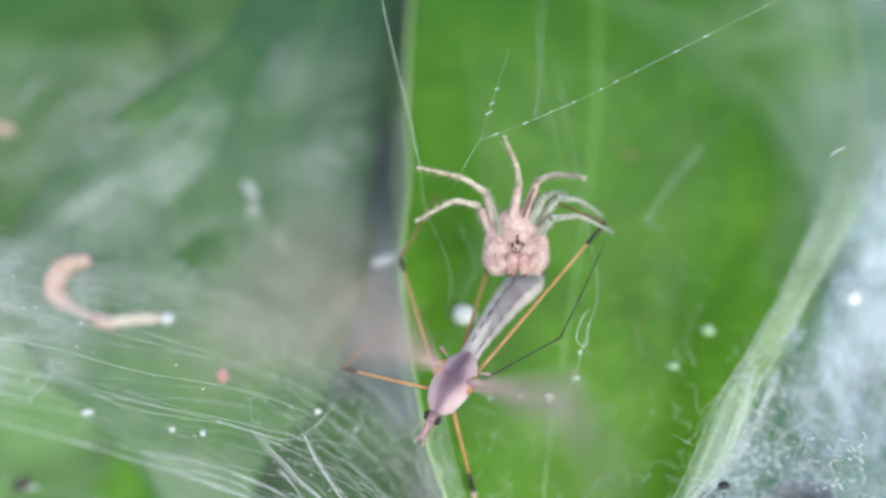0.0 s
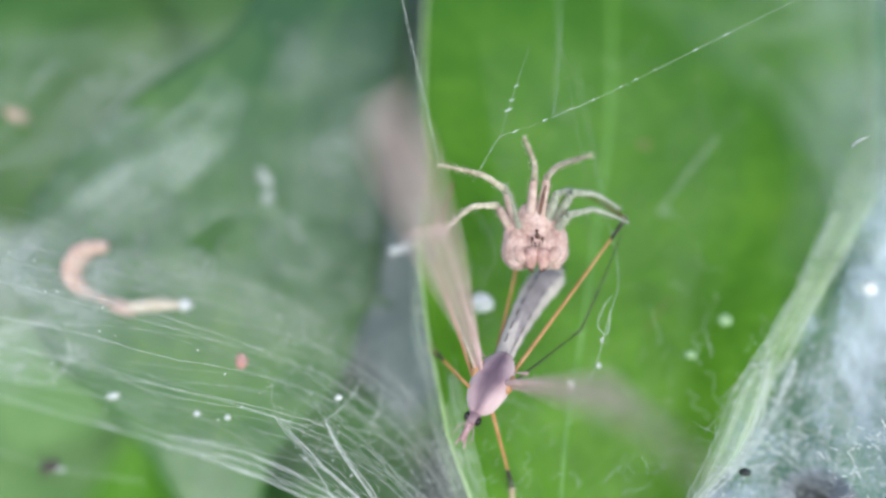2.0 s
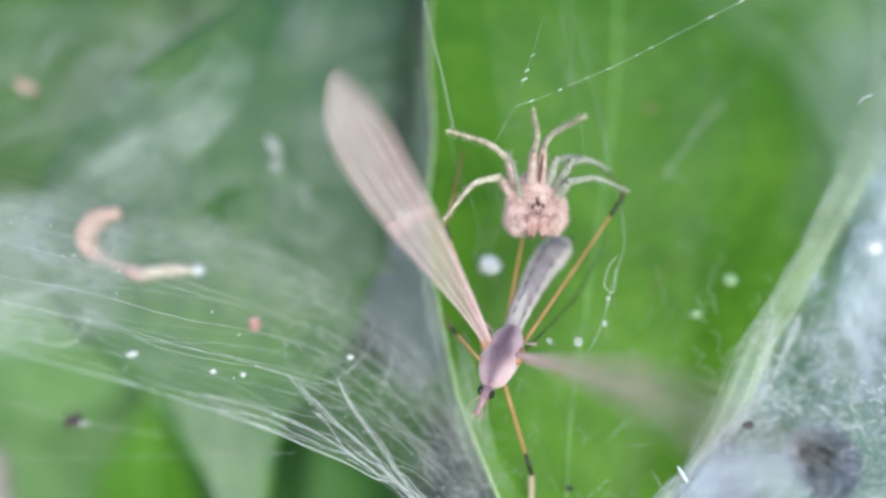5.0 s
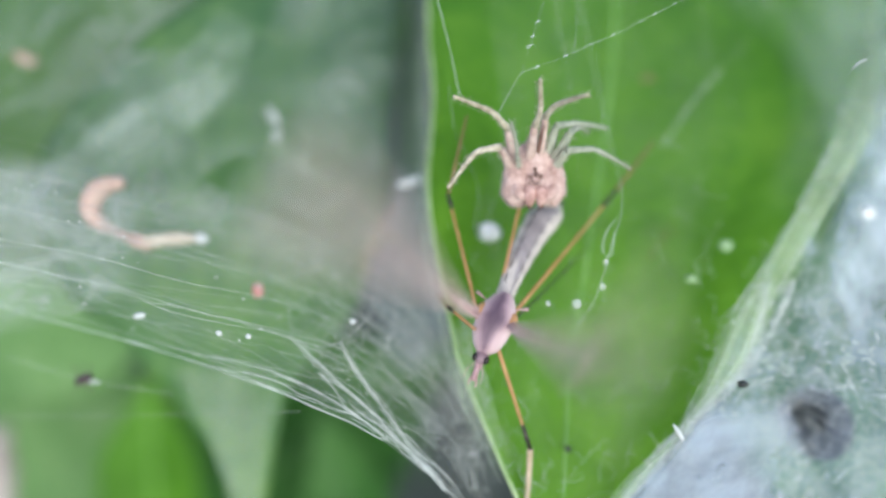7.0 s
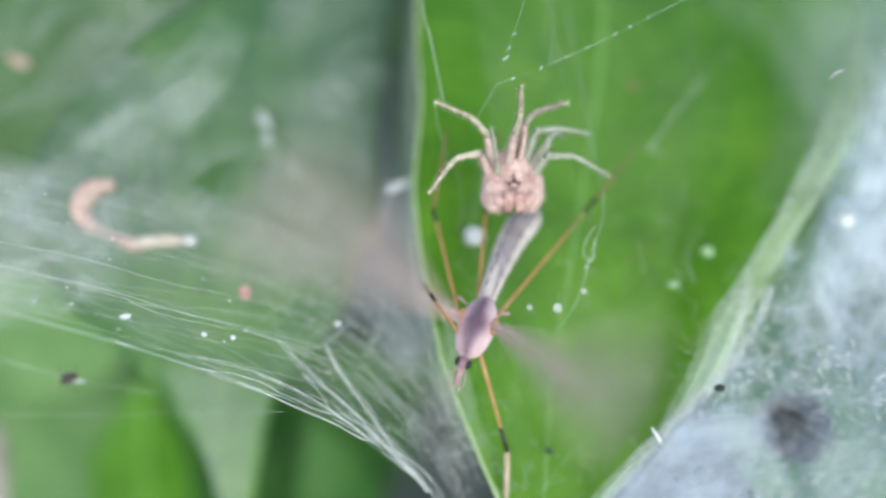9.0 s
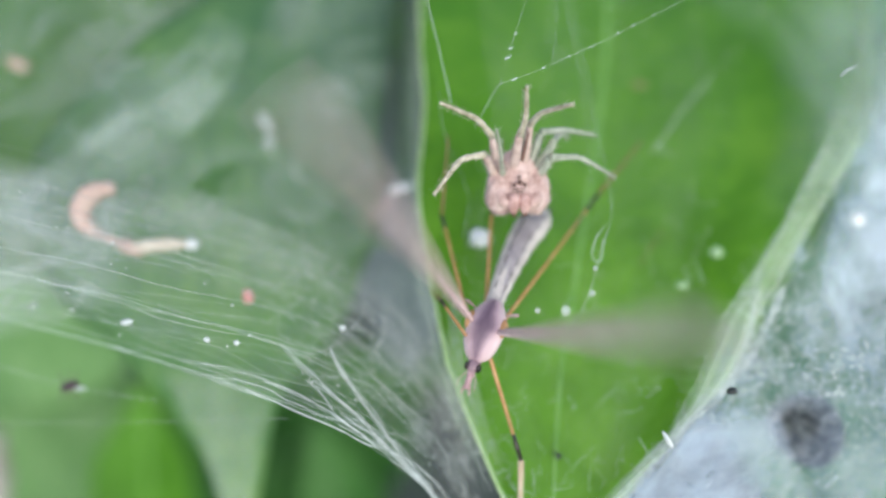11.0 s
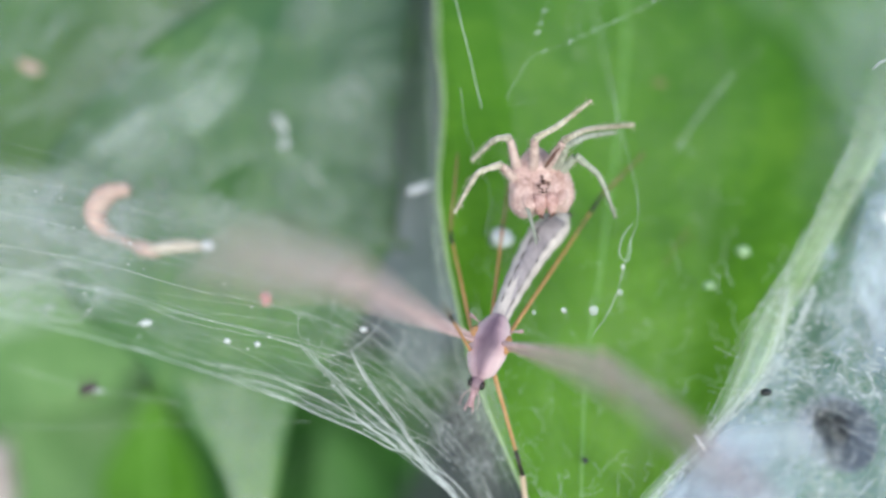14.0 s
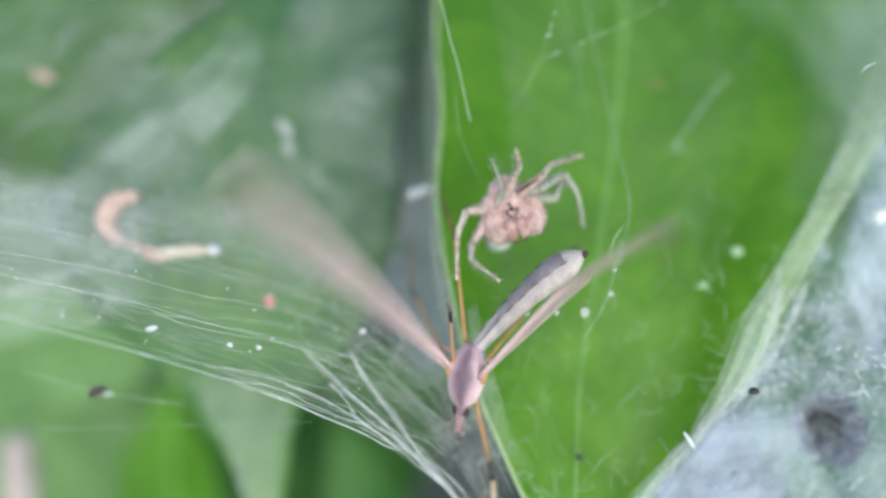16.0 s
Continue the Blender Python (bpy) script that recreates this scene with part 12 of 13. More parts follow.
    walk(spider_legs[3], [
        (0.000, pose(0.00025, 0.00080, -0.00025, 2.4, -19.5, 73.0)),
        (0.500, pose(0.00025, 0.00080, -0.00025, 3.0, -23.3, 75.1)),
        (1.000, pose(0.00025, 0.00080, -0.00025, 3.4, -25.7, 78.6)),
        (1.500, pose(0.00025, 0.00080, -0.00025, 3.5, -27.1, 81.6)),
        (2.000, pose(0.00025, 0.00080, -0.00025, 3.9, -31.2, 85.1)),
        (2.500, pose(0.00025, 0.00080, -0.00025, 4.1, -32.8, 88.6)),
        (3.000, pose(0.00025, 0.00080, -0.00025, 4.2, -34.0, 90.8)),
        (3.500, pose(0.00025, 0.00080, -0.00025, 4.3, -35.3, 93.6)),
        (4.000, pose(0.00025, 0.00080, -0.00025, 4.3, -35.0, 91.8)),
        (4.500, pose(0.00025, 0.00080, -0.00025, 4.2, -34.9, 90.8)),
        (5.000, pose(0.00025, 0.00080, -0.00025, 4.3, -34.7, 89.8)),
        (5.500, pose(0.00025, 0.00080, -0.00025, 4.2, -34.3, 88.6)),
        (6.000, pose(0.00025, 0.00080, -0.00025, 4.2, -33.9, 87.5)),
        (6.500, pose(0.00025, 0.00080, -0.00025, 4.1, -33.5, 86.4)),
        (7.000, pose(0.00025, 0.00080, -0.00025, 4.2, -33.4, 84.9)),
        (7.500, pose(0.00025, 0.00080, -0.00025, 3.9, -31.4, 83.4)),
        (8.000, pose(0.00025, 0.00080, -0.00025, 3.9, -30.7, 83.5)),
        (8.500, pose(0.00025, 0.00080, -0.00025, 3.7, -29.9, 83.1)),
        (9.000, pose(0.00025, 0.00080, -0.00025, 3.7, -29.6, 82.9)),
        (9.500, pose(0.00025, 0.00080, -0.00025, 3.7, -30.3, 83.0)),
        (10.000, pose(0.00025, 0.00080, -0.00025, 3.9, -30.9, 83.0)),
        (10.500, pose(0.00025, 0.00080, -0.00025, 3.9, -31.5, 83.0)),
        (11.000, pose(0.00025, 0.00080, -0.00025, 3.9, -32.0, 83.1)),
        (11.500, pose(0.00025, 0.00080, -0.00025, 4.0, -32.5, 83.2)),
        (11.600, pose(0.00025, 0.00080, -0.00025, 4.0, -32.3, 83.1)),
        (12.000, pose(0.00025, 0.00080, -0.00025, 3.9, -31.6, 82.9)),
        (12.500, pose(0.00025, 0.00080, -0.00025, 2.9, -21.1, 89.3)),
        (13.000, pose(0.00025, 0.00080, -0.00025, 4.9, -41.0, 85.2)),
        (13.500, pose(0.00025, 0.00080, -0.00025, 7.8, -56.2, 77.8)),
        (14.000, pose(0.00025, 0.00080, -0.00025, 2.8, -57.0, 59.5)),
        (14.500, pose(0.00025, 0.00080, -0.00025, -8.0, -45.8, 17.2)),
        (14.700, pose(0.00025, 0.00080, -0.00025, -5.7, -28.2, -15.0)),
        (15.000, pose(0.00025, 0.00080, -0.00025, -7.4, -49.9, 22.9)),
        (15.500, pose(0.00025, 0.00080, -0.00025, 2.7, -55.3, 12.3)),
        (16.000, pose(0.00025, 0.00080, -0.00025, 9.1, -44.8, 19.4)),
    ])
    walk(spider_legs_shins[3], [
        (0.000, pose(0.00345, 0.00000, 0.00000, -42.5, -54.7, -48.2)),
        (0.500, pose(0.00345, 0.00000, 0.00000, -47.1, -52.3, -41.4)),
        (1.000, pose(0.00345, 0.00000, 0.00000, -47.3, -49.7, -35.1)),
        (1.500, pose(0.00345, 0.00000, 0.00000, -44.1, -46.9, -30.9)),
        (2.000, pose(0.00345, 0.00000, 0.00000, -44.8, -42.8, -27.2)),
        (2.500, pose(0.00345, 0.00000, 0.00000, -40.2, -39.2, -24.8)),
        (3.000, pose(0.00345, 0.00000, 0.00000, -37.8, -35.5, -25.6)),
        (3.500, pose(0.00345, 0.00000, 0.00000, -35.3, -31.6, -25.7)),
        (4.000, pose(0.00345, 0.00000, 0.00000, -36.2, -32.7, -25.7)),
        (4.500, pose(0.00345, 0.00000, 0.00000, -38.2, -34.4, -25.6)),
        (5.000, pose(0.00345, 0.00000, 0.00000, -40.3, -36.1, -25.5)),
        (5.500, pose(0.00345, 0.00000, 0.00000, -42.4, -37.8, -25.6)),
        (6.000, pose(0.00345, 0.00000, 0.00000, -44.4, -39.3, -25.9)),
        (6.500, pose(0.00345, 0.00000, 0.00000, -46.5, -41.0, -26.2)),
        (7.000, pose(0.00345, 0.00000, 0.00000, -49.1, -42.2, -26.9)),
        (7.500, pose(0.00345, 0.00000, 0.00000, -48.7, -44.0, -29.1)),
        (8.000, pose(0.00345, 0.00000, 0.00000, -47.2, -43.9, -29.7)),
        (8.500, pose(0.00345, 0.00000, 0.00000, -45.1, -43.7, -30.5)),
        (9.000, pose(0.00345, 0.00000, 0.00000, -45.3, -43.8, -31.2)),
        (9.500, pose(0.00345, 0.00000, 0.00000, -46.1, -43.7, -30.7)),
        (10.000, pose(0.00345, 0.00000, 0.00000, -46.9, -43.4, -30.2)),
        (10.500, pose(0.00345, 0.00000, 0.00000, -47.7, -43.2, -29.7)),
        (11.000, pose(0.00345, 0.00000, 0.00000, -48.4, -43.0, -29.2)),
        (11.500, pose(0.00345, 0.00000, 0.00000, -49.1, -42.9, -28.7)),
        (11.600, pose(0.00345, 0.00000, 0.00000, -48.8, -42.8, -28.8)),
        (12.000, pose(0.00345, 0.00000, 0.00000, -47.8, -43.1, -29.5)),
        (12.500, pose(0.00345, 0.00000, 0.00000, -25.3, -36.3, -40.5)),
        (13.000, pose(0.00345, 0.00000, 0.00000, -44.5, -22.9, -38.2)),
        (13.500, pose(0.00345, 0.00000, 0.00000, -54.8, -8.9, -38.8)),
        (14.000, pose(0.00345, 0.00000, 0.00000, -52.2, -6.1, -36.3)),
        (14.500, pose(0.00345, 0.00000, 0.00000, -58.6, -38.1, -52.4)),
        (14.700, pose(0.00345, 0.00000, 0.00000, -17.1, -3.9, -82.9)),
        (15.000, pose(0.00345, 0.00000, 0.00000, -59.3, -36.2, -46.1)),
        (15.500, pose(0.00345, 0.00000, 0.00000, -60.1, -23.4, -23.4)),
        (16.000, pose(0.00345, 0.00000, 0.00000, -19.4, -20.3, -2.6)),
    ])
    walk(spider_legs[4], [
        (0.000, pose(0.00110, 0.00075, -0.00050, 4.2, -30.2, 58.0)),
        (0.500, pose(0.00110, 0.00075, -0.00050, 4.0, -32.7, 58.6)),
        (1.000, pose(0.00110, 0.00075, -0.00050, 3.7, -33.7, 61.0)),
        (1.500, pose(0.00110, 0.00075, -0.00050, 3.5, -34.4, 62.7)),
        (2.000, pose(0.00110, 0.00075, -0.00050, 3.2, -37.6, 64.8)),
        (2.500, pose(0.00110, 0.00075, -0.00050, 2.8, -39.2, 67.3)),
        (3.000, pose(0.00110, 0.00075, -0.00050, 2.9, -39.9, 67.7)),
        (3.500, pose(0.00110, 0.00075, -0.00050, 2.8, -41.3, 69.1)),
        (4.000, pose(0.00110, 0.00075, -0.00050, 2.9, -41.8, 68.1)),
        (4.500, pose(0.00110, 0.00075, -0.00050, 2.8, -42.4, 67.4)),
        (5.000, pose(0.00110, 0.00075, -0.00050, 2.9, -43.1, 66.5)),
        (5.500, pose(0.00110, 0.00075, -0.00050, 3.0, -43.8, 65.8)),
        (6.000, pose(0.00110, 0.00075, -0.00050, 2.9, -44.2, 65.2)),
        (6.500, pose(0.00110, 0.00075, -0.00050, 3.0, -44.6, 64.5)),
        (7.000, pose(0.00110, 0.00075, -0.00050, 3.2, -45.2, 63.3)),
        (7.500, pose(0.00110, 0.00075, -0.00050, 3.3, -44.3, 62.1)),
        (8.000, pose(0.00110, 0.00075, -0.00050, 3.4, -43.7, 62.2)),
        (8.500, pose(0.00110, 0.00075, -0.00050, 3.4, -42.9, 62.1)),
        (9.000, pose(0.00110, 0.00075, -0.00050, 3.6, -42.6, 61.6)),
        (9.500, pose(0.00110, 0.00075, -0.00050, 3.6, -43.1, 61.6)),
        (10.000, pose(0.00110, 0.00075, -0.00050, 3.5, -43.6, 61.7)),
        (10.500, pose(0.00110, 0.00075, -0.00050, 3.5, -44.1, 61.8)),
        (11.000, pose(0.00110, 0.00075, -0.00050, 3.3, -44.6, 61.9)),
        (11.500, pose(0.00110, 0.00075, -0.00050, 3.3, -45.0, 61.9)),
        (11.600, pose(0.00110, 0.00075, -0.00050, 3.3, -44.8, 61.9)),
        (12.000, pose(0.00110, 0.00075, -0.00050, 3.4, -44.2, 61.7)),
        (12.500, pose(0.00110, 0.00075, -0.00050, -2.3, -69.5, 94.7)),
        (13.000, pose(0.00110, 0.00075, -0.00050, 2.2, -61.7, 71.8)),
        (13.500, pose(0.00110, 0.00075, -0.00050, 3.3, -49.6, 59.6)),
        (14.000, pose(0.00110, 0.00075, -0.00050, -7.0, -63.6, 78.5)),
        (14.250, pose(0.00110, 0.00075, -0.00050, -15.1, -69.4, 35.0)),
        (14.500, pose(0.00110, 0.00075, -0.00050, -6.6, -75.6, -23.9)),
        (14.700, pose(0.00110, 0.00075, -0.00050, 0.5, -44.3, -82.3)),
        (15.000, pose(0.00110, 0.00075, -0.00050, 10.4, -74.2, -39.9)),
        (15.500, pose(0.00110, 0.00075, -0.00050, -4.2, -52.0, -50.1)),
        (15.750, pose(0.00110, 0.00075, -0.00050, -7.6, -27.9, -16.8)),
        (16.000, pose(0.00110, 0.00075, -0.00050, 2.8, -5.7, 11.1)),
    ])
    walk(spider_legs_shins[4], [
        (0.000, pose(0.00290, 0.00000, 0.00000, -41.3, 33.8, -97.9)),
        (0.500, pose(0.00290, 0.00000, 0.00000, -44.2, 33.3, -99.7)),
        (1.000, pose(0.00290, 0.00000, 0.00000, -44.3, 31.3, -100.2)),
        (1.500, pose(0.00290, 0.00000, 0.00000, -44.1, 29.3, -100.3)),
        (2.000, pose(0.00290, 0.00000, 0.00000, -47.4, 28.3, -102.5)),
        (2.500, pose(0.00290, 0.00000, 0.00000, -48.4, 26.4, -104.0)),
        (3.000, pose(0.00290, 0.00000, 0.00000, -49.1, 26.0, -103.9)),
        (3.500, pose(0.00290, 0.00000, 0.00000, -50.1, 24.8, -104.9)),
        (4.000, pose(0.00290, 0.00000, 0.00000, -53.8, 30.3, -108.4)),
        (4.500, pose(0.00290, 0.00000, 0.00000, -58.2, 35.2, -111.5)),
        (5.000, pose(0.00290, 0.00000, 0.00000, -63.3, 39.8, -114.9)),
        (5.500, pose(0.00290, 0.00000, 0.00000, -69.7, 43.9, -118.9)),
        (6.000, pose(0.00290, 0.00000, 0.00000, -76.7, 47.9, -123.1)),
        (6.500, pose(0.00290, 0.00000, 0.00000, -85.1, 51.6, -127.9)),
        (7.000, pose(0.00290, 0.00000, 0.00000, -96.7, 55.2, -134.2)),
        (7.500, pose(0.00290, 0.00000, 0.00000, -109.2, 59.3, -140.4)),
        (8.000, pose(0.00290, 0.00000, 0.00000, -109.1, 59.6, -140.5)),
        (8.500, pose(0.00290, 0.00000, 0.00000, -108.5, 59.9, -140.4)),
        (9.000, pose(0.00290, 0.00000, 0.00000, -109.6, 60.6, -140.3)),
        (9.500, pose(0.00290, 0.00000, 0.00000, -110.0, 60.3, -140.7)),
        (10.000, pose(0.00290, 0.00000, 0.00000, -110.4, 59.7, -141.3)),
        (10.500, pose(0.00290, 0.00000, 0.00000, -110.8, 59.4, -141.7)),
        (11.000, pose(0.00290, 0.00000, 0.00000, -111.2, 58.9, -142.2)),
        (11.500, pose(0.00290, 0.00000, 0.00000, -111.5, 58.5, -142.6)),
        (11.600, pose(0.00290, 0.00000, 0.00000, -111.2, 58.7, -142.3)),
        (12.000, pose(0.00290, 0.00000, 0.00000, -111.0, 59.3, -141.9)),
        (12.500, pose(0.00290, 0.00000, 0.00000, -107.0, 32.1, -150.3)),
        (13.000, pose(0.00290, 0.00000, 0.00000, -127.7, 45.4, -156.3)),
        (13.500, pose(0.00290, 0.00000, 0.00000, -141.5, 57.2, -160.3)),
        (14.000, pose(0.00290, 0.00000, 0.00000, -115.0, 39.3, -153.5)),
        (14.500, pose(0.00290, 0.00000, 0.00000, -69.9, 16.8, -116.8)),
        (14.600, pose(0.00290, 0.00000, 0.00000, -84.2, 56.9, -106.1)),
        (14.700, pose(0.00290, 0.00000, 0.00000, 100.3, 81.5, 98.5)),
        (15.000, pose(0.00290, 0.00000, 0.00000, -70.2, 46.6, -85.6)),
        (15.500, pose(0.00290, 0.00000, 0.00000, 134.5, 67.5, 148.0)),
        (15.750, pose(0.00290, 0.00000, 0.00000, -47.9, 66.7, -80.6)),
        (16.000, pose(0.00290, 0.00000, 0.00000, -11.7, 26.7, -98.4)),
    ])
    walk(spider_legs[5], [
        (0.000, pose(0.00125, 0.00050, -0.00050, 6.0, -58.4, 54.0)),
        (0.500, pose(0.00125, 0.00050, -0.00050, 6.4, -60.4, 53.5)),
        (1.000, pose(0.00125, 0.00050, -0.00050, 5.4, -61.3, 56.2)),
        (1.500, pose(0.00125, 0.00050, -0.00050, 4.5, -62.4, 58.1)),
        (2.000, pose(0.00125, 0.00050, -0.00050, 4.4, -64.7, 59.9)),
        (2.500, pose(0.00125, 0.00050, -0.00050, 2.9, -66.0, 63.1)),
        (3.000, pose(0.00125, 0.00050, -0.00050, 4.1, -67.2, 61.5)),
        (3.500, pose(0.00125, 0.00050, -0.00050, 3.9, -68.6, 62.3)),
        (4.000, pose(0.00125, 0.00050, -0.00050, 4.3, -67.2, 61.6)),
        (4.500, pose(0.00125, 0.00050, -0.00050, 4.5, -66.1, 61.4)),
        (5.000, pose(0.00125, 0.00050, -0.00050, 4.7, -65.0, 61.1)),
        (5.500, pose(0.00125, 0.00050, -0.00050, 4.9, -63.8, 61.0)),
        (6.000, pose(0.00125, 0.00050, -0.00050, 4.9, -62.5, 61.2)),
        (6.500, pose(0.00125, 0.00050, -0.00050, 4.9, -61.2, 61.2)),
        (7.000, pose(0.00125, 0.00050, -0.00050, 5.2, -59.9, 60.7)),
        (7.500, pose(0.00125, 0.00050, -0.00050, 5.6, -57.4, 60.1)),
        (8.000, pose(0.00125, 0.00050, -0.00050, 5.8, -56.8, 60.1)),
        (8.500, pose(0.00125, 0.00050, -0.00050, 5.8, -56.1, 59.8)),
        (9.000, pose(0.00125, 0.00050, -0.00050, 6.1, -56.0, 59.3)),
        (9.500, pose(0.00125, 0.00050, -0.00050, 6.1, -56.3, 59.3)),
        (10.000, pose(0.00125, 0.00050, -0.00050, 6.1, -56.7, 59.3)),
        (10.500, pose(0.00125, 0.00050, -0.00050, 6.0, -57.1, 59.6)),
        (11.000, pose(0.00125, 0.00050, -0.00050, 5.9, -57.5, 59.7)),
        (11.500, pose(0.00125, 0.00050, -0.00050, 5.8, -57.7, 60.0)),
        (11.600, pose(0.00125, 0.00050, -0.00050, 5.8, -57.6, 59.9)),
        (12.000, pose(0.00125, 0.00050, -0.00050, 5.9, -57.2, 59.6)),
        (12.500, pose(0.00125, 0.00050, -0.00050, 8.9, -46.5, 54.9)),
        (13.000, pose(0.00125, 0.00050, -0.00050, 8.7, -47.3, 57.1)),
        (13.500, pose(0.00125, 0.00050, -0.00050, 6.7, -50.0, 60.5)),
        (14.000, pose(0.00125, 0.00050, -0.00050, 1.2, -59.1, 50.9)),
        (14.250, pose(0.00125, 0.00050, -0.00050, 7.3, -40.2, -6.5)),
        (14.500, pose(0.00125, 0.00050, -0.00050, -7.1, -25.2, -51.3)),
        (14.700, pose(0.00125, 0.00050, -0.00050, 1.0, -28.2, -42.6)),
        (15.000, pose(0.00125, 0.00050, -0.00050, -2.0, -42.0, -46.6)),
        (15.500, pose(0.00125, 0.00050, -0.00050, 10.7, -70.2, -27.2)),
        (16.000, pose(0.00125, 0.00050, -0.00050, -0.6, -41.0, -16.3)),
    ])
    walk(spider_legs_shins[5], [
        (0.000, pose(0.00240, 0.00000, 0.00000, -69.1, 27.1, -99.6)),
        (0.500, pose(0.00240, 0.00000, 0.00000, -72.2, 28.3, -101.4)),
        (1.000, pose(0.00240, 0.00000, 0.00000, -73.1, 28.1, -102.2)),
        (1.500, pose(0.00240, 0.00000, 0.00000, -74.0, 28.0, -102.9)),
        (2.000, pose(0.00240, 0.00000, 0.00000, -77.1, 28.2, -105.3)),
        (2.500, pose(0.00240, 0.00000, 0.00000, -78.4, 27.6, -107.1)),
        (3.000, pose(0.00240, 0.00000, 0.00000, -80.8, 29.2, -107.7)),
        (3.500, pose(0.00240, 0.00000, 0.00000, -82.9, 29.5, -109.3)),
        (4.000, pose(0.00240, 0.00000, 0.00000, -80.6, 28.0, -108.3)),
        (4.500, pose(0.00240, 0.00000, 0.00000, -78.2, 26.5, -106.6)),
        (5.000, pose(0.00240, 0.00000, 0.00000, -75.7, 24.9, -104.8)),
        (5.500, pose(0.00240, 0.00000, 0.00000, -73.5, 23.0, -103.3)),
        (6.000, pose(0.00240, 0.00000, 0.00000, -71.0, 20.8, -101.7)),
        (6.500, pose(0.00240, 0.00000, 0.00000, -68.7, 18.8, -100.0)),
        (7.000, pose(0.00240, 0.00000, 0.00000, -66.6, 16.8, -98.3)),
        (7.500, pose(0.00240, 0.00000, 0.00000, -63.0, 14.3, -95.6)),
        (8.000, pose(0.00240, 0.00000, 0.00000, -62.6, 14.4, -95.4)),
        (8.500, pose(0.00240, 0.00000, 0.00000, -61.8, 14.5, -95.0)),
        (9.000, pose(0.00240, 0.00000, 0.00000, -61.7, 14.6, -94.5)),
        (9.500, pose(0.00240, 0.00000, 0.00000, -62.2, 14.8, -95.0)),
        (10.000, pose(0.00240, 0.00000, 0.00000, -62.5, 14.9, -95.5)),
        (10.500, pose(0.00240, 0.00000, 0.00000, -63.2, 14.9, -96.0)),
        (11.000, pose(0.00240, 0.00000, 0.00000, -63.5, 15.0, -96.5)),
        (11.500, pose(0.00240, 0.00000, 0.00000, -63.8, 15.0, -97.1)),
        (11.600, pose(0.00240, 0.00000, 0.00000, -63.7, 15.0, -96.9)),
        (12.000, pose(0.00240, 0.00000, 0.00000, -63.2, 15.0, -96.2)),
        (12.500, pose(0.00240, 0.00000, 0.00000, -121.3, 63.5, -137.2)),
        (13.000, pose(0.00240, 0.00000, 0.00000, -65.3, 31.3, -121.1)),
        (13.500, pose(0.00240, 0.00000, 0.00000, -51.2, -13.8, -103.2)),
        (14.000, pose(0.00240, 0.00000, 0.00000, -55.0, -14.8, -109.7)),
        (14.250, pose(0.00240, 0.00000, 0.00000, -49.0, 28.8, -104.7)),
        (14.500, pose(0.00240, 0.00000, 0.00000, -22.5, 70.1, -78.8)),
        (14.700, pose(0.00240, 0.00000, 0.00000, -7.7, 56.4, -20.1)),
        (15.000, pose(0.00240, 0.00000, 0.00000, -95.0, 78.5, -123.2)),
        (15.500, pose(0.00240, 0.00000, 0.00000, -143.8, 48.5, -154.8)),
        (16.000, pose(0.00240, 0.00000, 0.00000, 130.1, 63.1, 156.5)),
    ])
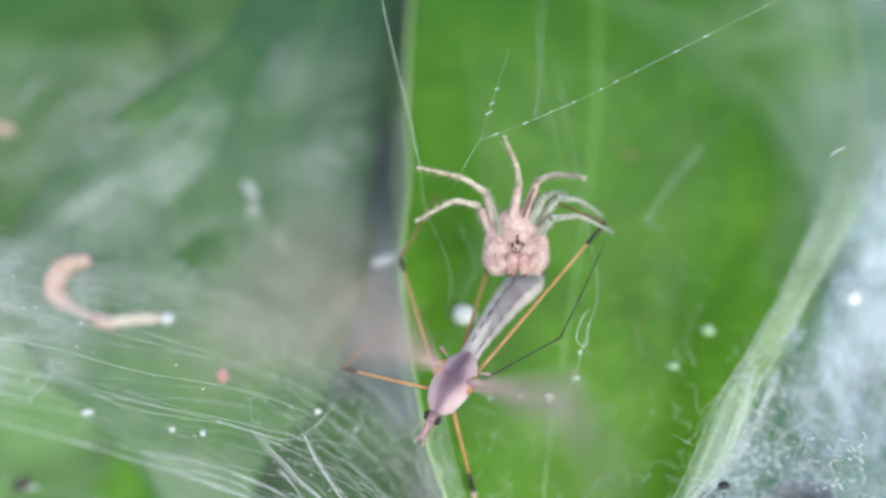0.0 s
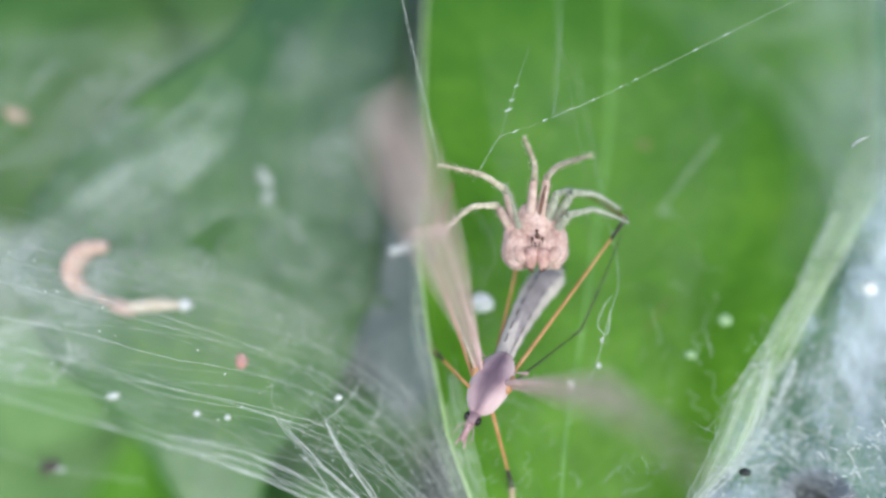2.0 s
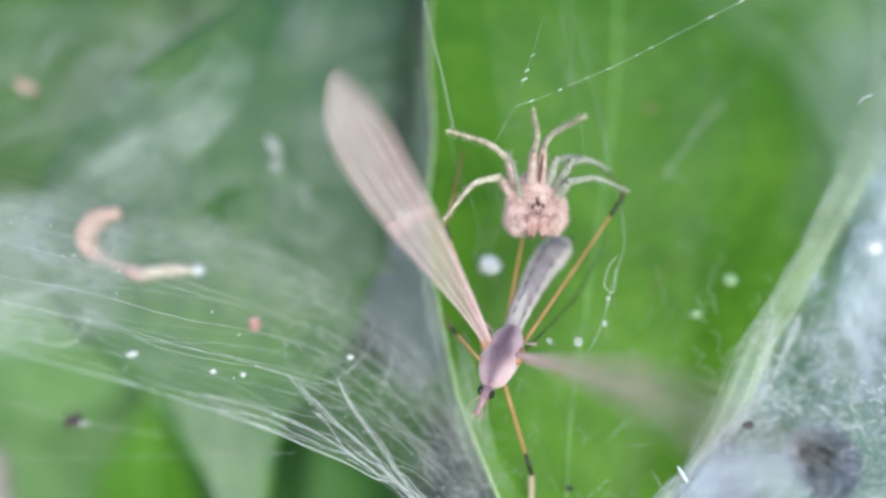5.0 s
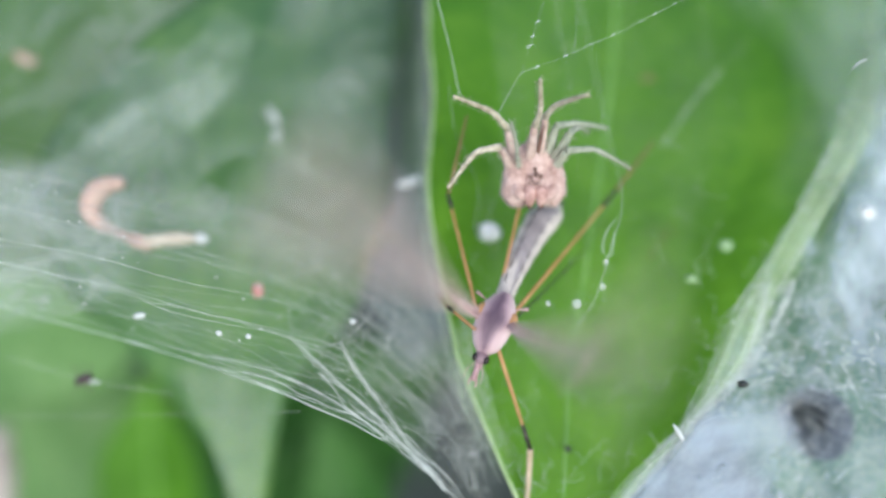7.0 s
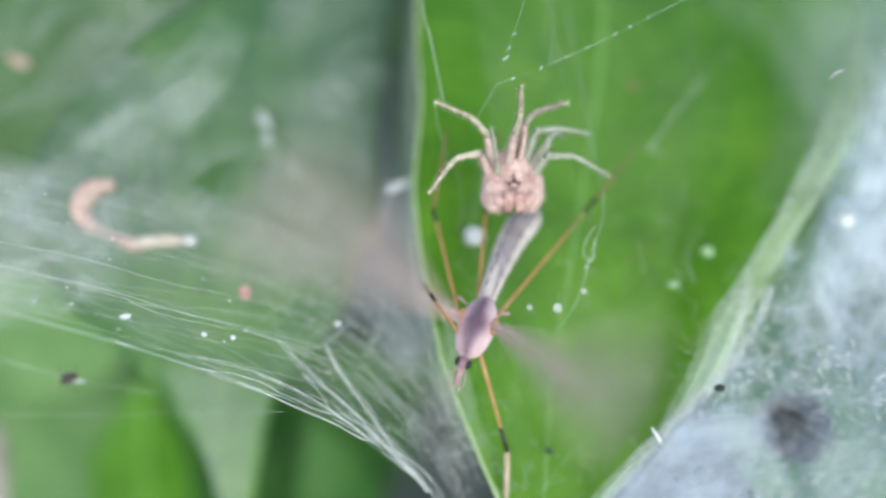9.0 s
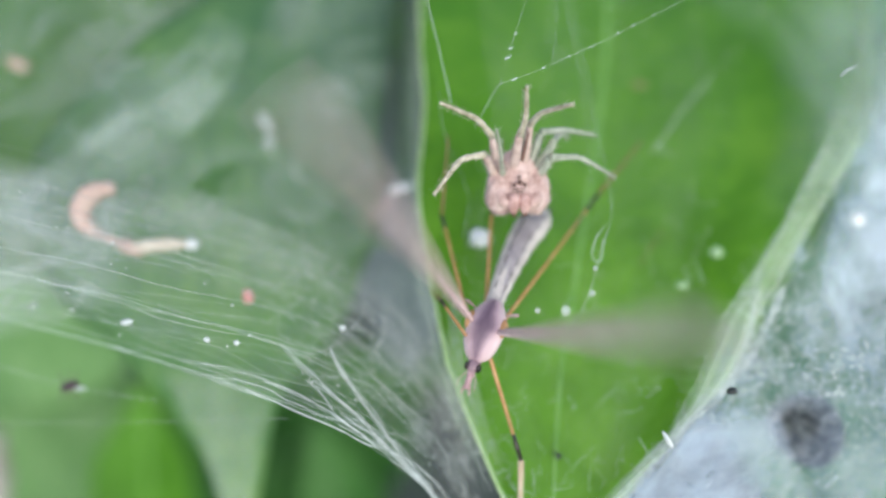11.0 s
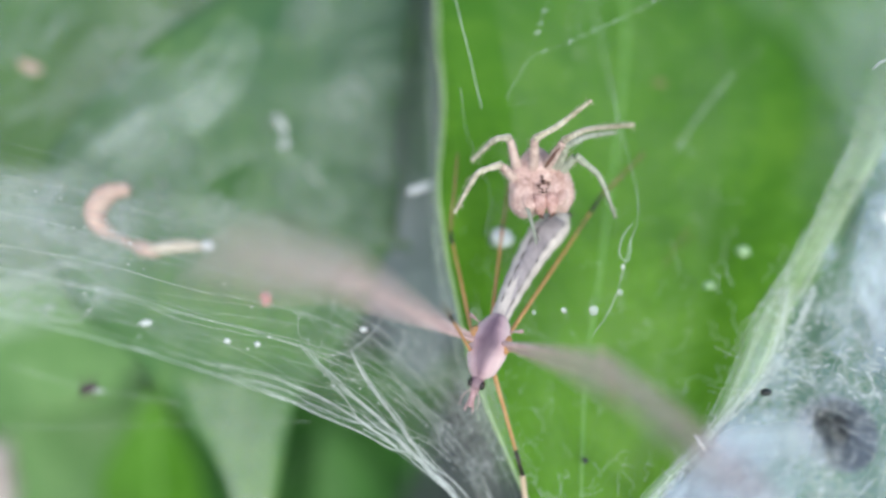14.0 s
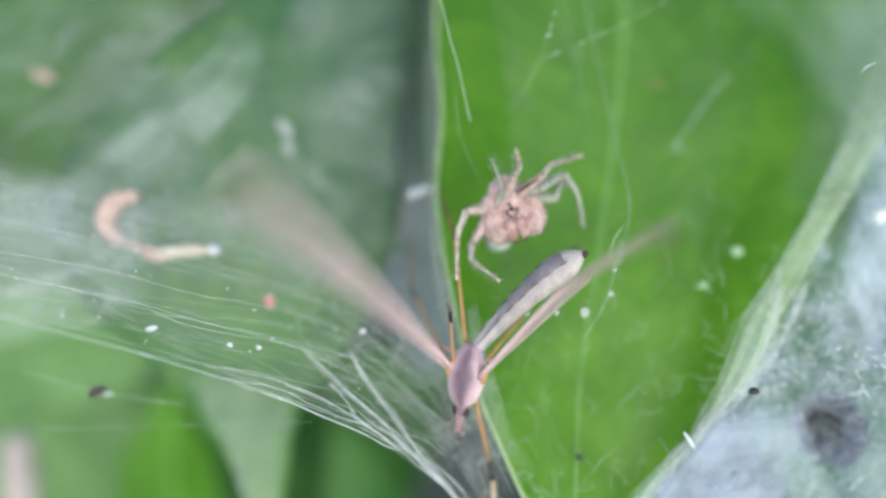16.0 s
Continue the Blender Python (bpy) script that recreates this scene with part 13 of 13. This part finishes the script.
    walk(spider_legs[6], [
        (0.000, pose(-0.00100, 0.00060, -0.00020, 0.3, -65.8, 111.5)),
        (0.500, pose(-0.00100, 0.00060, -0.00020, 0.3, -66.0, 111.5)),
        (1.000, pose(-0.00100, 0.00060, -0.00020, -1.2, -65.4, 114.6)),
        (1.500, pose(-0.00100, 0.00060, -0.00020, -2.1, -64.8, 116.5)),
        (2.000, pose(-0.00100, 0.00060, -0.00020, -3.1, -65.0, 118.5)),
        (2.500, pose(-0.00100, 0.00060, -0.00020, -3.8, -64.4, 120.2)),
        (3.000, pose(-0.00100, 0.00060, -0.00020, -3.8, -65.0, 120.2)),
        (3.500, pose(-0.00100, 0.00060, -0.00020, -3.9, -64.9, 120.6)),
        (4.000, pose(-0.00100, 0.00060, -0.00020, -2.4, -65.2, 117.2)),
        (4.500, pose(-0.00100, 0.00060, -0.00020, -2.1, -65.4, 116.3)),
        (5.000, pose(-0.00100, 0.00060, -0.00020, -1.6, -65.7, 114.8)),
        (5.500, pose(-0.00100, 0.00060, -0.00020, -1.1, -65.9, 113.6)),
        (6.000, pose(-0.00100, 0.00060, -0.00020, -0.6, -66.1, 112.3)),
        (6.500, pose(-0.00100, 0.00060, -0.00020, -0.0, -66.2, 110.7)),
        (7.000, pose(-0.00100, 0.00060, -0.00020, 1.0, -66.5, 108.4)),
        (7.500, pose(-0.00100, 0.00060, -0.00020, 2.0, -66.6, 106.4)),
        (8.000, pose(-0.00100, 0.00060, -0.00020, 2.3, -66.5, 105.9)),
        (8.500, pose(-0.00100, 0.00060, -0.00020, 2.8, -66.3, 105.1)),
        (9.000, pose(-0.00100, 0.00060, -0.00020, 3.0, -66.6, 104.8)),
        (9.500, pose(-0.00100, 0.00060, -0.00020, 3.0, -66.6, 104.8)),
        (10.000, pose(-0.00100, 0.00060, -0.00020, 3.0, -66.6, 104.7)),
        (10.500, pose(-0.00100, 0.00060, -0.00020, 3.1, -66.6, 104.6)),
        (11.000, pose(-0.00100, 0.00060, -0.00020, 3.1, -66.6, 104.4)),
        (11.500, pose(-0.00100, 0.00060, -0.00020, 3.1, -66.5, 104.5)),
        (11.600, pose(-0.00100, 0.00060, -0.00020, 3.1, -66.5, 104.4)),
        (12.000, pose(-0.00100, 0.00060, -0.00020, 3.2, -66.6, 104.3)),
        (12.500, pose(-0.00100, 0.00060, -0.00020, 5.2, -66.5, 99.5)),
        (13.000, pose(-0.00100, 0.00060, -0.00020, 78.4, -88.5, 34.0)),
        (13.250, pose(-0.00100, 0.00060, -0.00020, -80.1, -45.3, -109.3)),
        (13.500, pose(-0.00100, 0.00060, -0.00020, -41.4, -12.8, -70.9)),
        (14.000, pose(-0.00100, 0.00060, -0.00020, -49.4, -27.4, -95.6)),
        (14.500, pose(-0.00100, 0.00060, -0.00020, -3.7, -12.3, -141.8)),
        (14.700, pose(-0.00100, 0.00060, -0.00020, -17.6, -22.4, -129.3)),
        (15.000, pose(-0.00100, 0.00060, -0.00020, -7.1, -4.6, -100.7)),
        (15.250, pose(-0.00100, 0.00060, -0.00020, -31.3, -31.2, -156.5)),
        (15.500, pose(-0.00100, 0.00060, -0.00020, -8.3, -62.9, 122.3)),
        (16.000, pose(-0.00100, 0.00060, -0.00020, 25.8, -53.9, 46.4)),
    ])
    walk(spider_legs_shins[6], [
        (0.000, pose(0.00200, 0.00000, 0.00000, 8.4, 11.4, 1.4)),
        (0.500, pose(0.00200, 0.00000, 0.00000, 8.6, 10.9, 1.4)),
        (1.000, pose(0.00200, 0.00000, 0.00000, 8.4, 11.2, 0.8)),
        (1.500, pose(0.00200, 0.00000, 0.00000, 8.1, 11.9, 0.4)),
        (2.000, pose(0.00200, 0.00000, 0.00000, 9.1, 10.5, 0.3)),
        (2.500, pose(0.00200, 0.00000, 0.00000, 9.0, 10.4, -0.1)),
        (3.000, pose(0.00200, 0.00000, 0.00000, 8.8, 9.9, -0.3)),
        (3.500, pose(0.00200, 0.00000, 0.00000, 8.7, 9.5, -0.4)),
        (4.000, pose(0.00200, 0.00000, 0.00000, 8.0, 9.7, -0.2)),
        (4.500, pose(0.00200, 0.00000, 0.00000, 7.9, 9.6, -0.1)),
        (5.000, pose(0.00200, 0.00000, 0.00000, 7.8, 9.9, 0.0)),
        (5.500, pose(0.00200, 0.00000, 0.00000, 7.5, 9.9, 0.1)),
        (6.000, pose(0.00200, 0.00000, 0.00000, 7.2, 10.2, 0.1)),
        (6.500, pose(0.00200, 0.00000, 0.00000, 6.9, 10.4, 0.4)),
        (7.000, pose(0.00200, 0.00000, 0.00000, 6.7, 10.2, 0.6)),
        (7.500, pose(0.00200, 0.00000, 0.00000, 5.4, 10.8, 0.4)),
        (8.000, pose(0.00200, 0.00000, 0.00000, 5.0, 11.0, 0.2)),
        (8.500, pose(0.00200, 0.00000, 0.00000, 4.1, 11.4, 0.0)),
        (9.000, pose(0.00200, 0.00000, 0.00000, 4.0, 11.3, -0.0)),
        (9.500, pose(0.00200, 0.00000, 0.00000, 4.2, 11.1, 0.1)),
        (10.000, pose(0.00200, 0.00000, 0.00000, 4.6, 10.8, 0.3)),
        (10.500, pose(0.00200, 0.00000, 0.00000, 4.8, 10.6, 0.4)),
        (11.000, pose(0.00200, 0.00000, 0.00000, 5.1, 10.3, 0.6)),
        (11.500, pose(0.00200, 0.00000, 0.00000, 5.2, 10.2, 0.6)),
        (11.600, pose(0.00200, 0.00000, 0.00000, 5.1, 10.2, 0.6)),
        (12.000, pose(0.00200, 0.00000, 0.00000, 4.8, 10.4, 0.5)),
        (12.500, pose(0.00200, 0.00000, 0.00000, 10.6, 1.3, 3.2)),
        (12.667, pose(0.00200, 0.00000, 0.00000, 61.0, -7.4, 15.6)),
        (12.833, pose(0.00200, 0.00000, 0.00000, 111.7, -22.6, 16.8)),
        (13.000, pose(0.00200, 0.00000, 0.00000, 168.9, -32.5, 3.8)),
        (13.250, pose(0.00200, 0.00000, 0.00000, 100.3, -16.1, 17.0)),
        (13.500, pose(0.00200, 0.00000, 0.00000, 38.5, 1.6, 7.2)),
        (14.000, pose(0.00200, 0.00000, 0.00000, 52.5, -13.8, -16.0)),
        (14.500, pose(0.00200, 0.00000, 0.00000, 27.1, -47.8, 3.8)),
        (14.700, pose(0.00200, 0.00000, 0.00000, 40.8, -25.4, 6.9)),
        (15.000, pose(0.00200, 0.00000, 0.00000, 24.2, -45.6, -3.4)),
        (15.500, pose(0.00200, 0.00000, 0.00000, 1.1, 23.0, -3.5)),
        (16.000, pose(0.00200, 0.00000, 0.00000, 25.9, 1.1, 26.1)),
    ])
    walk(spider_legs[7], [
        (0.000, pose(0.00075, 0.00085, -0.00050, 1.2, -41.7, 69.7)),
        (0.500, pose(0.00075, 0.00085, -0.00050, 1.2, -44.3, 71.2)),
        (1.000, pose(0.00075, 0.00085, -0.00050, 1.1, -45.4, 74.8)),
        (1.500, pose(0.00075, 0.00085, -0.00050, 1.1, -46.3, 77.7)),
        (2.000, pose(0.00075, 0.00085, -0.00050, 0.8, -49.0, 81.0)),
        (2.500, pose(0.00075, 0.00085, -0.00050, 0.8, -50.2, 84.9)),
        (3.000, pose(0.00075, 0.00085, -0.00050, 0.9, -51.5, 86.4)),
        (3.500, pose(0.00075, 0.00085, -0.00050, 1.1, -52.6, 89.2)),
        (4.000, pose(0.00075, 0.00085, -0.00050, 1.4, -50.3, 86.6)),
        (4.500, pose(0.00075, 0.00085, -0.00050, 1.4, -48.1, 84.8)),
        (5.000, pose(0.00075, 0.00085, -0.00050, 1.4, -45.6, 83.2)),
        (5.500, pose(0.00075, 0.00085, -0.00050, 1.4, -42.9, 81.7)),
        (6.000, pose(0.00075, 0.00085, -0.00050, 1.5, -39.7, 80.2)),
        (6.500, pose(0.00075, 0.00085, -0.00050, 1.7, -36.0, 78.9)),
        (7.000, pose(0.00075, 0.00085, -0.00050, 1.7, -32.2, 77.2)),
        (7.500, pose(0.00075, 0.00085, -0.00050, 1.9, -24.7, 75.3)),
        (8.000, pose(0.00075, 0.00085, -0.00050, 2.0, -23.9, 75.4)),
        (8.500, pose(0.00075, 0.00085, -0.00050, 2.0, -22.8, 75.3)),
        (9.000, pose(0.00075, 0.00085, -0.00050, 2.0, -22.0, 75.0)),
        (9.500, pose(0.00075, 0.00085, -0.00050, 2.0, -22.9, 75.0)),
        (10.000, pose(0.00075, 0.00085, -0.00050, 2.0, -24.0, 75.2)),
        (10.500, pose(0.00075, 0.00085, -0.00050, 2.0, -25.0, 75.2)),
        (11.000, pose(0.00075, 0.00085, -0.00050, 1.9, -26.0, 75.4)),
        (11.500, pose(0.00075, 0.00085, -0.00050, 1.9, -26.7, 75.4)),
        (11.600, pose(0.00075, 0.00085, -0.00050, 1.9, -26.2, 75.3)),
        (12.000, pose(0.00075, 0.00085, -0.00050, 2.0, -25.2, 75.1)),
        (12.500, pose(0.00075, 0.00085, -0.00050, 1.8, -24.3, 71.1)),
        (13.000, pose(0.00075, 0.00085, -0.00050, 1.2, -38.9, 67.7)),
        (13.500, pose(0.00075, 0.00085, -0.00050, 0.4, -48.8, 62.9)),
        (14.000, pose(0.00075, 0.00085, -0.00050, -7.8, -60.5, 62.6)),
        (14.500, pose(0.00075, 0.00085, -0.00050, -13.5, -33.2, 26.1)),
        (14.700, pose(0.00075, 0.00085, -0.00050, -5.9, -65.7, -24.5)),
        (15.000, pose(0.00075, 0.00085, -0.00050, -38.1, -69.9, 73.3)),
        (15.500, pose(0.00075, 0.00085, -0.00050, -3.8, -77.0, 4.3)),
        (16.000, pose(0.00075, 0.00085, -0.00050, 0.4, -52.9, 1.2)),
    ])
    walk(spider_legs_shins[7], [
        (0.000, pose(0.00285, 0.00000, 0.00000, -84.4, 54.0, -130.2)),
        (0.500, pose(0.00285, 0.00000, 0.00000, -86.7, 51.6, -133.5)),
        (1.000, pose(0.00285, 0.00000, 0.00000, -83.7, 48.3, -134.2)),
        (1.500, pose(0.00285, 0.00000, 0.00000, -80.5, 45.3, -134.6)),
        (2.000, pose(0.00285, 0.00000, 0.00000, -81.3, 42.2, -136.9)),
        (2.500, pose(0.00285, 0.00000, 0.00000, -78.0, 38.4, -138.1)),
        (3.000, pose(0.00285, 0.00000, 0.00000, -78.9, 37.2, -139.6)),
        (3.500, pose(0.00285, 0.00000, 0.00000, -77.3, 34.5, -141.0)),
        (4.000, pose(0.00285, 0.00000, 0.00000, -73.8, 35.6, -136.3)),
        (4.500, pose(0.00285, 0.00000, 0.00000, -69.8, 36.4, -130.6)),
        (5.000, pose(0.00285, 0.00000, 0.00000, -65.2, 36.8, -124.5)),
        (5.500, pose(0.00285, 0.00000, 0.00000, -60.0, 36.7, -118.3)),
        (6.000, pose(0.00285, 0.00000, 0.00000, -54.1, 35.9, -111.7)),
        (6.500, pose(0.00285, 0.00000, 0.00000, -47.6, 34.4, -104.9)),
        (7.000, pose(0.00285, 0.00000, 0.00000, -41.4, 32.3, -98.2)),
        (7.500, pose(0.00285, 0.00000, 0.00000, -31.0, 28.7, -89.4)),
        (8.000, pose(0.00285, 0.00000, 0.00000, -30.2, 28.7, -88.9)),
        (8.500, pose(0.00285, 0.00000, 0.00000, -29.0, 28.8, -88.4)),
        (9.000, pose(0.00285, 0.00000, 0.00000, -27.9, 28.9, -87.4)),
        (9.500, pose(0.00285, 0.00000, 0.00000, -29.0, 29.1, -88.2)),
        (10.000, pose(0.00285, 0.00000, 0.00000, -30.3, 29.3, -89.0)),
        (10.500, pose(0.00285, 0.00000, 0.00000, -31.5, 29.4, -89.9)),
        (11.000, pose(0.00285, 0.00000, 0.00000, -32.8, 29.6, -90.7)),
        (11.500, pose(0.00285, 0.00000, 0.00000, -33.6, 29.7, -91.3)),
        (11.600, pose(0.00285, 0.00000, 0.00000, -33.0, 29.7, -90.9)),
        (12.000, pose(0.00285, 0.00000, 0.00000, -31.8, 29.6, -90.0)),
        (12.500, pose(0.00285, 0.00000, 0.00000, -26.7, 16.7, -73.2)),
        (13.000, pose(0.00285, 0.00000, 0.00000, -47.7, 40.9, -84.6)),
        (13.500, pose(0.00285, 0.00000, 0.00000, -76.1, 56.2, -104.4)),
        (14.000, pose(0.00285, 0.00000, 0.00000, -81.3, 51.1, -104.9)),
        (14.500, pose(0.00285, 0.00000, 0.00000, -53.4, 52.7, -113.9)),
        (14.600, pose(0.00285, 0.00000, 0.00000, -93.8, 70.7, -121.4)),
        (14.700, pose(0.00285, 0.00000, 0.00000, 170.8, 74.8, 174.7)),
        (15.000, pose(0.00285, 0.00000, 0.00000, -83.3, 28.3, -117.4)),
        (15.250, pose(0.00285, 0.00000, 0.00000, -125.8, 45.7, -141.5)),
        (15.500, pose(0.00285, 0.00000, 0.00000, -179.1, 42.8, -177.6)),
        (16.000, pose(0.00285, 0.00000, 0.00000, -179.7, 58.1, -178.9)),
    ])


motions()
